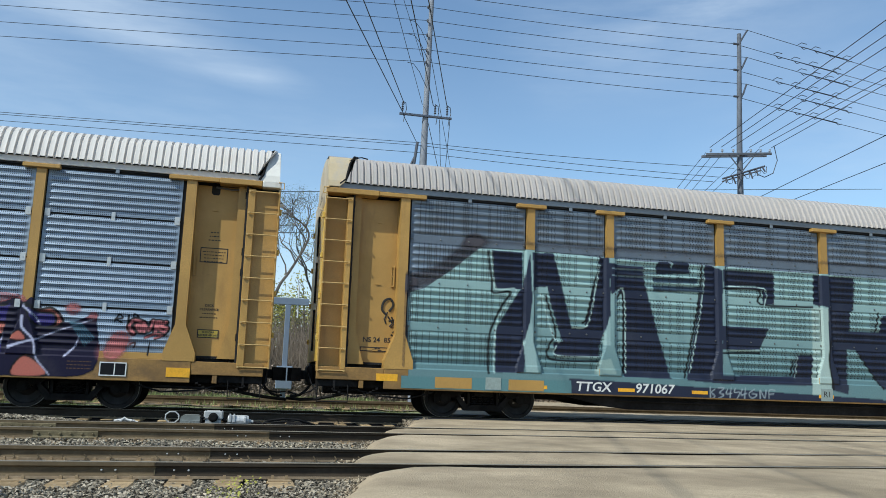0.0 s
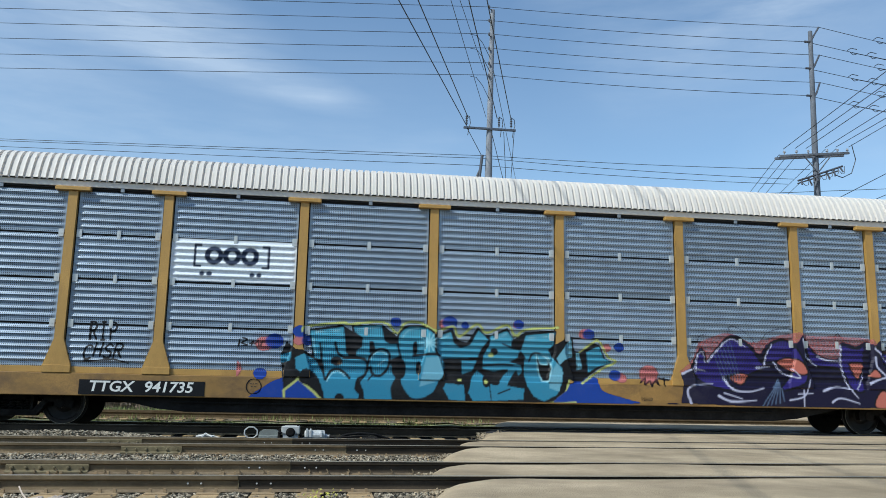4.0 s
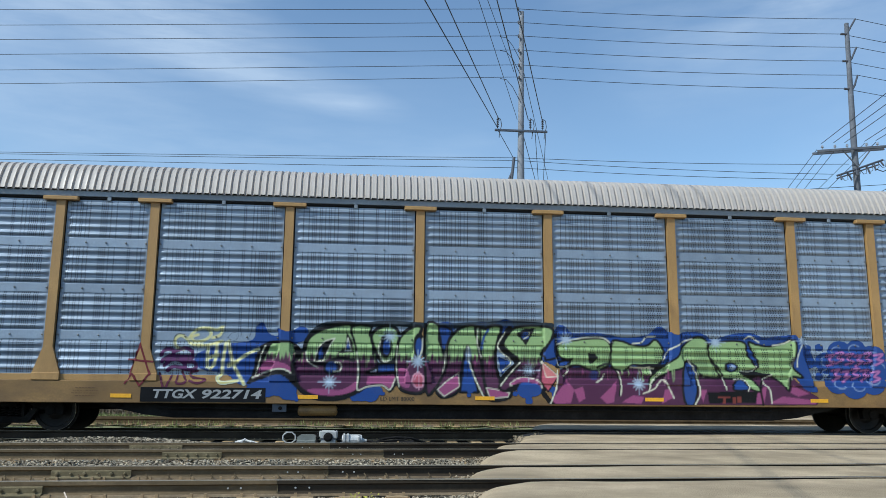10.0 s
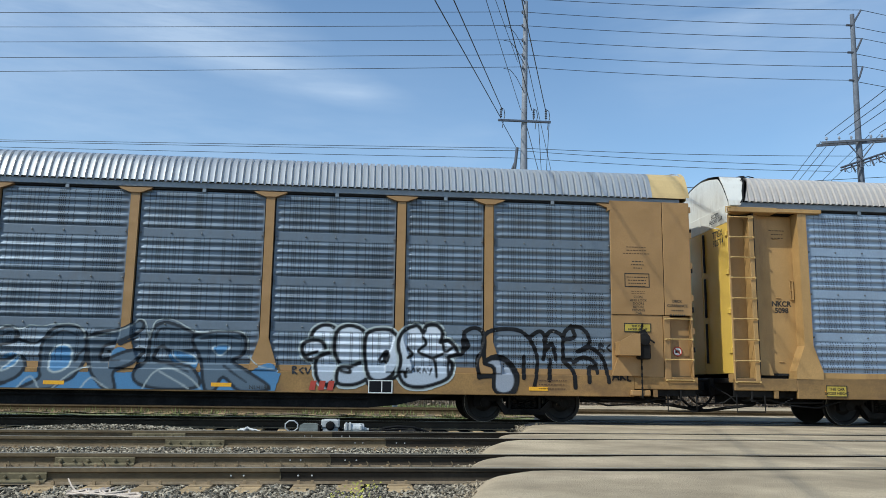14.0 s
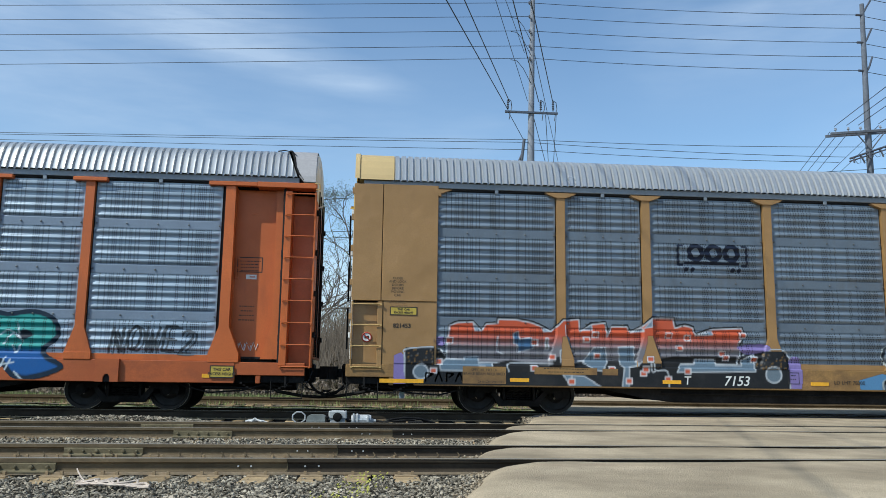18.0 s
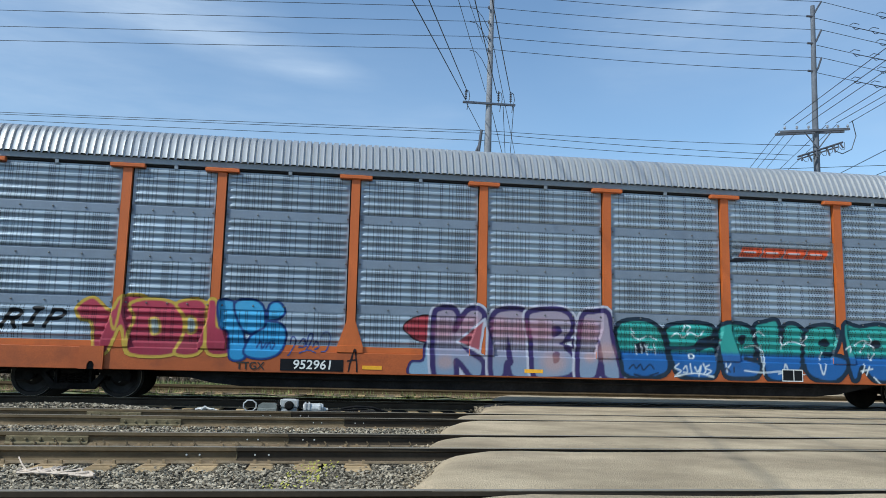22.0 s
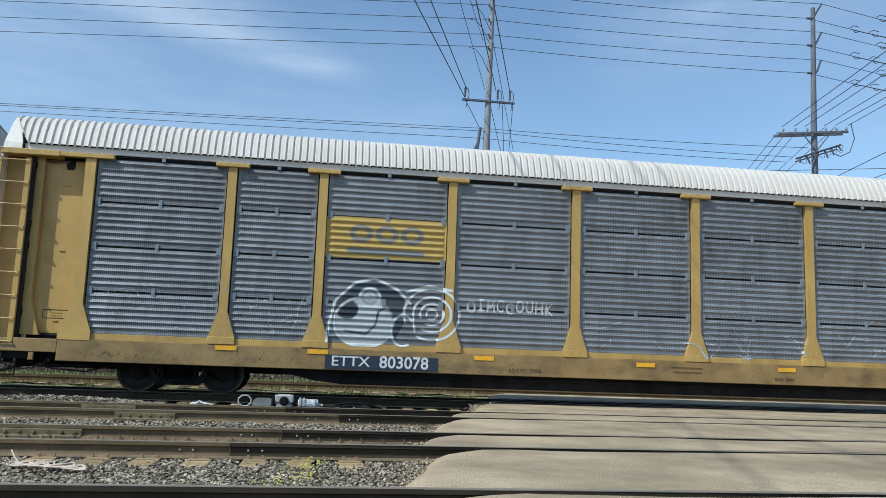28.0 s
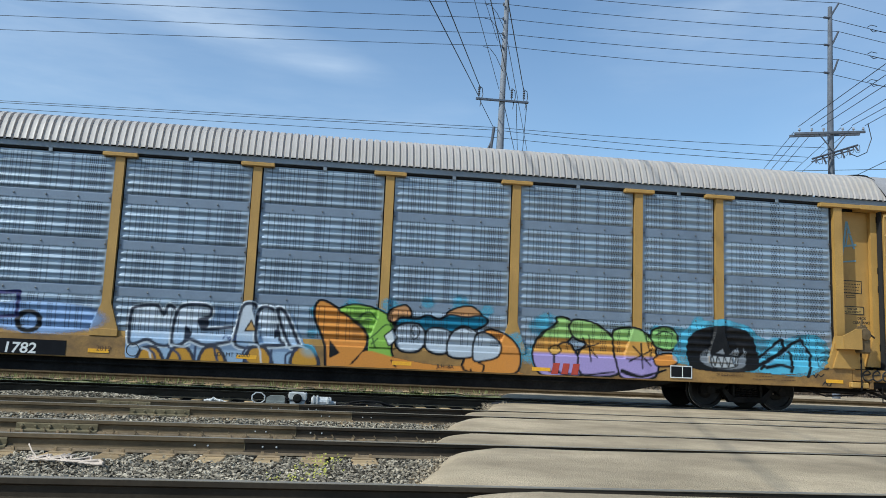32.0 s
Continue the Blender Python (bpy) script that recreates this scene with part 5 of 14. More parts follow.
def end_recessed(car, s, paint, end_paint, open_top, roof, right_end):
    """A car end with a recessed side door, a ladder bay and a peaked roof hood."""
    door_y = SIDE + 0.34
    last = END - 0.02 if s < 0 else right_end
    o = 0.0 if s < 0 else 0.05
    door = part("door", flip(Geo().box(12.18 + o, 13.12 + o, door_y - 0.012, door_y + 0.04, 1.12, 4.86, 0.008), s), paint, car)
    tall = 3.74 if open_top and paint is OLIVE and s < 0 else 2.87
    h = Geo().box(12.27 + o, 12.30 + o, door_y - 0.06, door_y - 0.03, tall, tall + 0.47, 0.005)
    h.box(12.33 + o, 12.345 + o, door_y - 0.03, door_y - 0.012, tall, tall + 0.47, 0.003)
    for z in (tall, tall + 0.22, tall + 0.44):
        h.box(12.265 + o, 12.345 + o, door_y - 0.045, door_y - 0.012, z, z + 0.03)
    part("door_handle", flip(h, s), paint, door)
    for z in (4.30, 2.90, 1.42):
        part("door_lug", flip(Geo().box(12.58 + o, 12.70 + o, door_y - 0.035, door_y - 0.012, z, z + 0.022, 0.004), s), paint, door)
    # slot and notch are dark plates that paint the shade of openings
    part("door_bottom_gap", flip(Geo().box(12.30 + o, 12.98 + o, door_y - 0.016, door_y - 0.008, 1.12, 1.17), s), HOLLOW_SHADE, door, "dark slot under the door")
    if open_top:
        part("door_notch", flip(Geo().prism([(12.53 + o, 4.86), (12.53 + o, 4.70), (12.57 + o, 4.66), (12.68 + o, 4.66), (12.71 + o, 4.70), (12.71 + o, 4.86)], door_y - 0.018, door_y - 0.004), s), HOLLOW_SHADE, door, "dark notch")
        part("door_rod", flip(Geo().tube([(12.62 + o, door_y - 0.06, 4.83), (12.95 + o, door_y - 0.05, 4.80), (13.25 + o, door_y - 0.12, 4.81)], 0.022, 6), s), BOLT, door, "grey latch rod")
    g = Geo()
    g.prism([(13.11 + o, 4.86), (13.27 + o, 4.86), (13.27 + o, 1.12), (12.90 + o, 1.12), (12.97 + o, 1.35), (13.11 + o, 1.85)], door_y - 0.14, door_y - 0.02)
    part("door_jamb", flip(g, s), paint, car)
    for z in (1.5, 2.9, 3.35, 4.6):
        part("jamb_hinge", flip(Geo().box(13.255 + o, 13.30 + o, door_y - 0.16, door_y - 0.12, z, z + 0.16, 0.006), s), BLACK, car)
    part("hinge_gap", flip(Geo().box(13.275 + o, 13.315 + o, SIDE + 0.06, SIDE + 0.36, 1.05, 4.86), s), HOLLOW_SHADE, car, "dark hinge gap")
    ladder(car, s, 13.32 + o, last, 0.98, 4.80, 9, paint, SIDE + (0.30 if s < 0 else 0.14 if open_top else 0.52))
    # door post with its flared foot
    g = Geo()
    g.prism([(12.03 + o, 4.88), (12.24 + o, 4.88), (12.24 + o, 1.80), (12.47 + o, 1.22), (12.47 + o, 1.04), (11.83 + o, 1.04), (11.83 + o, 1.22), (12.03 + o, 1.80)], SIDE - 0.004, SKIN + 0.3)
    part("door_post", flip(g, s), paint, car)
    # header beam in lengths
    g = Geo().box(11.66 + o, 12.75, SIDE - 0.05, SKIN, 4.875, 4.965, 0.01)
    part("header", flip(g, s), paint, car)
    white_block = open_top and paint in (YELLOW, BUFF)
    g = Geo().box(12.752, last - (0.40 if white_block else 0.0), SIDE - 0.055, SIDE + 0.3, 4.86, 4.98, 0.012)
    part("header", flip(g, s), paint, car)
    if white_block:
        part("header", flip(Geo().box(last - 0.398, last, SIDE - 0.05, SIDE + 0.3, 4.85, 4.985, 0.012), s), WHITE_END, car, "white header block")
    hook = [(last - 0.05, SIDE - 0.06, 4.97), (last + 0.06, SIDE - 0.05, 4.97), (last + 0.07, SIDE - 0.05, 4.84), (last - 0.02, SIDE - 0.06, 4.83)]
    part("corner_grab", flip(Geo().tube(hook, 0.013, 5), s), RUNG, car)
    # inner bulkhead behind the recess, its shade painted near-black, and the end doors
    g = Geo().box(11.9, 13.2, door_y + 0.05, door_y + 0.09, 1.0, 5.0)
    part("bulkhead", flip(g, s), HOLLOW_SHADE, car)
    end_doors(car, s, end_paint, paint, 1.24 if s < 0 else 1.12, HOOD_ARCH, last)
    # hood: the last stretch of the roof, cut on the slant, with a torn black gap before the ribs
    m = len(HOOD_ARCH)
    lean = [1 - abs(k - (m - 1) / 2) / ((m - 1) / 2) for k in range(m)]
    tear = random.Random(int(abs(car.location.x) * 7) + s)
    if open_top:
        x0s = [last - 0.44 + 0.30 * min(1.0, q * 1.35) + tear.uniform(-0.02, 0.02) for q in lean]
    else:
        x0s = [last - 0.30 - 0.52 * (q ** 0.8) + tear.uniform(-0.025, 0.025) for q in lean]
    x1s = [last - 0.03 - 0.04 * q for q in lean]
    lift = 0.01 if open_top else 0.055
    side_paint = end_paint if s < 0 or end_paint is WHITE_END and open_top else DUSTY_END if roof is ROOF_GREY and paint in (YELLOW, BUFF) and end_paint is WHITE_END else GREY_END
    top_paint = end_paint if open_top else GREY_END
    cuts = ((0, 5), (4, m - 4), (m - 5, m))
    for (a, b), look_ in zip(cuts, (side_paint, top_paint, side_paint)):
        g = arch_geo(x0s[a:b], x1s[a:b], lift, HOOD_ARCH[a:b])
        inner = arch_geo(x0s[a:b], x1s[a:b], lift - 0.03, HOOD_ARCH[a:b])
        g.add(inner.v, inner.f)
        part("roof_hood", flip(g, s), look_, car)
    # dark sheet under the hood paints the shade in the gap before it
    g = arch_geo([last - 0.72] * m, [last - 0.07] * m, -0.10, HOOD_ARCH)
    part("roof_end_shadow_box", flip(g, s), HOLLOW_SHADE, car)
    # curled dark rim along the slanted cut
    pts = [(x0s[k] - 0.012 + tear.uniform(-0.012, 0.012), y * 1.012, z + lift + 0.012 + tear.uniform(-0.012, 0.016)) for k, (y, z) in enumerate(HOOD_ARCH)]
    part("roof_rim", flip(Geo().tube(pts, 0.026, 6), s), BLACK, car, "curled torn black rim")
    # bent-up flap of the last ribs
    if not open_top:
        flap = [(last - 0.95, -0.98, 5.845), (last - 0.80, -1.02, 5.86), (last - 0.62, -1.12, 5.80), (last - 0.50, -1.22, 5.70)]
        part("torn_edge", flip(Geo().tube(flap, 0.016, 5, 0.008), s), BLACK, car)


def end_doors(car, s, paint, low_paint, reach, arch=HOOD_ARCH, last=END):
    """The pair of tall doors that close the end, pale above and body-coloured below, with grab irons and hinges."""
    for side in (-1, 1):
        ys = sorted((side * 0.012, side * (reach + 0.25)))
        split = 4.30 if paint is GABLE else 4.62
        d = part("end_door", flip(Geo().box(last - 0.04, last + 0.01, ys[0], ys[1], split, 5.02, 0.01), s), paint, car)
        part("lower_sheet", flip(Geo().box(last - 0.04, last + 0.008, ys[0], ys[1], 1.15, split - 0.005, 0.008), s), WHITE_END if low_paint is OLIVE and s < 0 else GABLE if low_paint in (YELLOW, BUFF) and s < 0 else low_paint, d)
        if low_paint is OLIVE and s < 0:
            part("number_panel", flip(Geo().box(last + 0.004, last + 0.012, ys[0], ys[1], 4.02, split - 0.005), s), OLIVE, d, "yellow number panel")
        if low_paint is ORANGE:
            for q in (0.35, 0.85):
                part("lock_bar", flip(Geo().box(last + 0.008, last + 0.035, side * q - 0.03, side * q + 0.03, 1.2, 4.95, 0.006), s), BLACK, d)
        for y, z in ((-0.95, 4.52), (-0.42, 4.66)):
            pts = [(last, y - 0.16, z), (last + 0.09, y - 0.16, z + 0.02), (last + 0.09, y + 0.16, z + 0.10), (last, y + 0.16, z + 0.08)]
            if side < 0:
                part("grab_iron", flip(Geo().tube(pts, 0.013, 5), s), paint, d)
        for z in (1.6, 2.5, 3.4, 4.3):
            part("hinge", flip(Geo().box(last, last + 0.05, side * (reach + 0.2) - 0.06, side * (reach + 0.2) + 0.05, z, z + 0.12, 0.008), s), GABLE if low_paint in (YELLOW, BUFF) else WHITE_END if low_paint is WHITE_END else BLACK, d)
    g = Geo()
    g.prism([(y * 0.985, z - 0.012) for y, z in arch], last - 0.05, last - 0.035, "x")
    part("end_gable", flip(g, s), paint, car)


def end_flush(car, s, paint, brake):
    """A car end closed by flush yellow sheets and a smooth roof cap, with a short ladder."""
    last = END - 0.10
    g = Geo().box(11.98, 13.20, SIDE, SIDE + 0.05, 2.42, 5.03, 0.008)
    part("end_sheet", flip(g, s), paint, car)
    g = Geo().box(13.215, last, SIDE, SIDE + 0.05, 2.42, 5.03, 0.008)
    part("end_sheet", flip(g, s), paint, car)
    part("end_sheet", flip(Geo().box(11.98, 13.16, SIDE + 0.02, SIDE + 0.07, 1.04, 2.415, 0.008), s), paint, car)
    part("seam", flip(Geo().box(13.2, 13.215, SIDE + 0.02, SIDE + 0.04, 1.04, 5.03), s), BLACK, car)
    ladder(car, s, 13.17, last, 1.0, 2.40, 4, paint, SIDE + 0.16)
    g = Geo()
    g.prism([(11.68, 4.95), (12.1, 4.95), (12.1, 4.86), (11.92, 4.78), (11.92, 4.86)], SIDE - 0.004, SKIN)
    part("corner_gusset", flip(g, s), paint, car)
    m = len(ROOF_ARCH)
    g = arch_geo([12.98] * m, [last - 0.08] * m, 0.045)
    part("roof_cap", flip(g, s), CREAM, car, "pale yellow smooth roof cap")
    g = arch_geo([last - 0.10] * m, [last] * m, 0.075)
    part("roof_cap_rim", flip(g, s), CREAM, car)
    # the right end's lower sheets are browner: its shade put into the colour
    end_doors(car, s, GABLE if s < 0 else CREAM, WHITE_END if s < 0 else SILL_TAN, 1.25, ROOF_ARCH, last)
    if s < 0:
        for k in range(4):
            bars_end = Geo()
            for q in range(3):
                bars_end.box(last + 0.011, last + 0.013, -1.18 + 0.16 * q, -1.06 + 0.16 * q, 4.86 - 0.1 * k, 4.91 - 0.1 * k)
            tagged(part("stencil_text", flip(bars_end, s), DIMTEXT, car), kind="stuff")
    for z in (2.0, 2.75, 3.5, 4.2, 4.8):
        part("hinge", flip(Geo().box(last - 0.02, last + 0.05, SIDE + 0.01, SIDE + 0.08, z, z + 0.14, 0.01), s), paint, car)
    if brake:
        hand_brake(car, s, paint)


def hand_brake(car, s, paint):
    """A hand-brake housing on a bracket, with its black gear case and hanging chain."""
    g = Geo()
    g.prism([(12.05, 1.50), (12.52, 1.50), (12.52, 1.98), (12.40, 1.98), (12.05, 1.80)], SIDE - 0.30, SIDE - 0.26)
    g.box(12.05, 12.52, SIDE - 0.28, SIDE + 0.02, 1.50, 1.53, 0.005)
    g.box(12.04, 12.08, SIDE - 0.28, SIDE + 0.02, 1.50, 1.80, 0.005)
    g.prism([(11.95, 1.06), (12.75, 1.06), (12.70, 1.30), (12.55, 1.50), (12.10, 1.50)], SIDE - 0.05, SIDE + 0.03)
    b = part("brake_bracket", flip(g, s), paint, car)
    g = Geo()
    g.turned([(0.02, -0.30), (0.13, -0.28), (0.15, -0.22), (0.15, -0.12), (0.10, -0.10)], (12.63, SIDE, 1.86), "y", 18)
    g.box(12.50, 12.78, SIDE - 0.24, SIDE - 0.02, 1.42, 1.76, 0.03)
    g.prism([(12.52, 1.78), (12.74, 1.78), (12.72, 1.98), (12.66, 2.08), (12.56, 2.04)], SIDE - 0.22, SIDE - 0.04)
    g.tube([(12.60, SIDE - 0.15, 2.05), (12.62, SIDE - 0.17, 2.22)], 0.022, 6)
    part("gear_case", flip(g, s), BRAKE if paint is YELLOW else BLACK, b, "grimy gear case")
    g = Geo()
    for k in range(12):
        z = 1.46 - 0.075 * k
        g.box(12.60 - (0.02 if k % 2 else 0.012), 12.60 + (0.02 if k % 2 else 0.012), SIDE - 0.13, SIDE - 0.10, z - 0.05, z + 0.04, 0.008)
    part("chain", flip(g, s), BLACK, b, "black chain")
    part("brake_wheel_lever", flip(Geo().tube([(12.62, SIDE - 0.26, 1.95), (12.85, SIDE - 0.27, 1.78)], 0.02, 6), s), BLACK, b)
    g = Geo().box(12.36, 12.80, SIDE - 0.10, SIDE + 0.1, 0.62, 0.75, 0.02)
    part("chain_bracket", flip(g, s), paint, b)


def coupler(car, s):
    g = Geo()
    g.box(END - 0.7, END + 0.02, -0.33, 0.33, 0.66, 1.02, 0.03)
    g.box(END - 0.05, END + 0.10, -0.42, 0.42, 0.62, 1.06, 0.04)
    g.box(END, END + 0.42, -0.11, 0.11, 0.75, 0.95, 0.02)
    g.prism([(END + 0.22, -0.24), (END + 0.44, -0.26), (END + 0.40, -0.05), (END + 0.52, 0.02), (END + 0.50, 0.18), (END + 0.30, 0.22), (END + 0.20, 0.12)], 0.70, 1.0, "z")
    part("coupler", flip(g, s), BLACK, car, "grimy black coupler")
    pts = [(END - 0.05, -0.3, 0.72), (END + 0.08, -0.34, 0.52), (END + 0.22, -0.34, 0.40), (END + 0.36, -0.32, 0.36), (END + 0.44, -0.3, 0.38)]
    part("air_hose", flip(Geo().tube(pts, 0.03, 7), s), BLACK, car)
    # uncoupling lever and corner step
    g = Geo().tube([(END + 0.06, -0.1, 0.98), (END + 0.07, -0.6, 0.84), (END + 0.05, -1.35, 0.66), (END - 0.05, -1.45, 0.52)], 0.015, 5)
    part("uncoupling_lever", flip(g, s), BLACK, car)
    g = Geo().tube([(END - 0.06, SIDE + 0.04, 0.66), (END - 0.06, SIDE + 0.04, 0.30), (END - 0.72, SIDE + 0.04, 0.30), (END - 0.72, SIDE + 0.04, 0.66)], 0.018, 6)
    part("corner_step", flip(g, s), BLACK, car)


def end_gear(car, s, seed):
    """Hoses, chain, steps and pipes that hang below a car's end."""
    q = random.Random(seed)
    hose = [(END - 1.0, -0.9, 0.62), (END - 0.6, -1.05, 0.46), (END - 0.1, -0.9, 0.36), (END + 0.25, -0.6, 0.30), (END + 0.5, -0.35, 0.30)]
    part("brake_hose", flip(Geo().tube([(x + q.uniform(-0.04, 0.04), y, z + q.uniform(-0.03, 0.03)) for x, y, z in hose], 0.036, 8), s), BLACK, car)
    part("signal_cable", flip(Geo().tube([(END - 0.2, -1.2, 0.70), (END + 0.05, -1.1, 0.50), (END + 0.3, -0.9, 0.42 + q.uniform(-0.05, 0.05)), (END + 0.5, -0.7, 0.47)], 0.018, 6), s), BLACK, car)
    g = Geo()
    for k in range(15):
        u = k / 14
        x, z = END - 1.35 + 0.95 * u, 0.60 - 0.16 * math.sin(math.pi * u) - 0.03 * u
        g.box(x - 0.028, x + 0.028, SIDE + 0.03, SIDE + (0.07 if k % 2 else 0.045), z - (0.012 if k % 2 else 0.022), z + (0.012 if k % 2 else 0.022), 0.006)
    part("chain", flip(g, s), BLACK, car)
    part("train_pipe", flip(Geo().tube([(END - 2.2, SIDE + 0.2, 0.52), (END - 1.2, SIDE + 0.18, 0.50), (END - 0.9, SIDE + 0.25, 0.56), (END - 0.3, SIDE + 0.3, 0.55)], 0.022, 6), s), BLACK, car)
    for x in (END - 0.42,):
        part("step_hanger", flip(Geo().box(x - 0.022, x + 0.022, SIDE + 0.03, SIDE + 0.06, 0.52, 0.80, 0.006), s), BLACK, car)
    part("retainer_valve", flip(Geo().box(END - 0.55, END - 0.40, SIDE + 0.25, SIDE + 0.40, 0.55, 0.74, 0.02), s), BLACK, car)
    part("dirt_collector", flip(Geo().turned([(0.06, 0), (0.07, 0.03), (0.05, 0.12)], (END - 0.75, SIDE + 0.35, 0.56), "z", 10), s), BLACK, car)
    part("grimy_headstock", flip(Geo().box(END - 0.95, END - 0.03, SIDE + 0.10, SIDE + 0.16, 0.62, 1.03, 0.01), s), BLACK, car)
    for z in (3.0, 1.9, 4.1):
        part("lock_rod", flip(Geo().box(END - 0.01, END + 0.03, SIDE + 1.30, SIDE + 1.36, z - 0.5, z + 0.45, 0.006), s), BLACK, car)


def side_sill(car, paint, spots):
    g = Geo().box(-12.46, 12.46, SIDE + 0.005, SIDE + 0.09, 0.60, 1.06, 0.012)
    sill = part("side_sill", g, paint, car)
    for s in (-1, 1):
        part("end_sill", flip(Geo().box(12.462, END - 0.02, SIDE + 0.012, SIDE + 0.09, 0.77, 1.045, 0.012).box(12.9, 13.0, SIDE + 0.02, SIDE + 0.09, 0.60, 0.77, 0.01), s), paint, car)
    def plate():
        return Geo().box(-0.21, 0.21, SIDE - 0.006, SIDE + 0.01, 0.71, 0.79).mesh("reflector", REFLECTOR)
    me = keep("reflector", plate)
    for x in spots:
        part("reflector", me, REFLECTOR, sill, "yellow reflector strip", (x, 0, 0))
    # arched jacking brackets over the trucks
    if paint is SILL_ORANGE:
        for x in (-9.62, 9.85):
            arch = [(x - 0.24, 0.60), (x - 0.24, 1.075), (x + 0.24, 1.075), (x + 0.24, 0.60), (x + 0.07, 0.60), (x + 0.07, 0.70), (x + 0.03, 0.76), (x - 0.03, 0.76), (x - 0.07, 0.70), (x - 0.07, 0.60)]
            part("jacking_pad", Geo().prism(arch, SIDE - 0.07, SIDE + 0.02), paint, sill)
            part("jacking_hole", Geo().box(x - 0.07, x + 0.07, SIDE - 0.01, SIDE + 0.004, 0.60, 0.76), HOLLOW_SHADE, sill)
    return sill


def underframe(car):
    g = Geo()
    g.prism([(-8.3, 0.60), (-7.2, 0.36), (-6.6, 0.30), (6.6, 0.30), (7.2, 0.36), (8.3, 0.60)], -1.30, -1.24)
    g.prism([(-8.3, 0.60), (-7.2, 0.36), (-6.6, 0.30), (6.6, 0.30), (7.2, 0.36), (8.3, 0.60)], 1.24, 1.30)
    part("fish_belly_sill", g, BLACK, car, "black fish-belly underframe girder")
    g = Geo()
    g.box(-END + 0.3, END - 0.3, -0.25, 0.25, 0.45, 0.95, 0.02)
    g.box(-END + 0.05, END - 0.05, -1.43, 1.43, 0.95, 1.05)
    for x in np.arange(-12.5, 12.6, 1.0):
        g.box(x - 0.06, x + 0.06, -1.40, 1.40, 0.74, 0.95)
    part("deck", g, BLACK, car)
    g = Geo()
    g.tube([(-6.9, -1.34, 0.5), (-3.4, -1.36, 0.48), (-1.2, -1.36, 0.52), (2.8, -1.34, 0.5), (6.6, -1.34, 0.5)], 0.025, 6)
    part("brake_pipe", g, BLACK, car)
    for e in (-1, 1):
        g = Geo().box(e * 12.6 - 0.5, e * 12.6 + 0.5, -1.2, 1.2, 0.60, 0.95, 0.02)
        g.tube([(e * 13.2, -1.3, 0.62), (e * 12.6, -1.34, 0.45), (e * 11.9, -1.34, 0.40), (e * 11.3, -1.3, 0.56)], 0.02, 6)
        part("brake_rigging", g, BLACK, car)


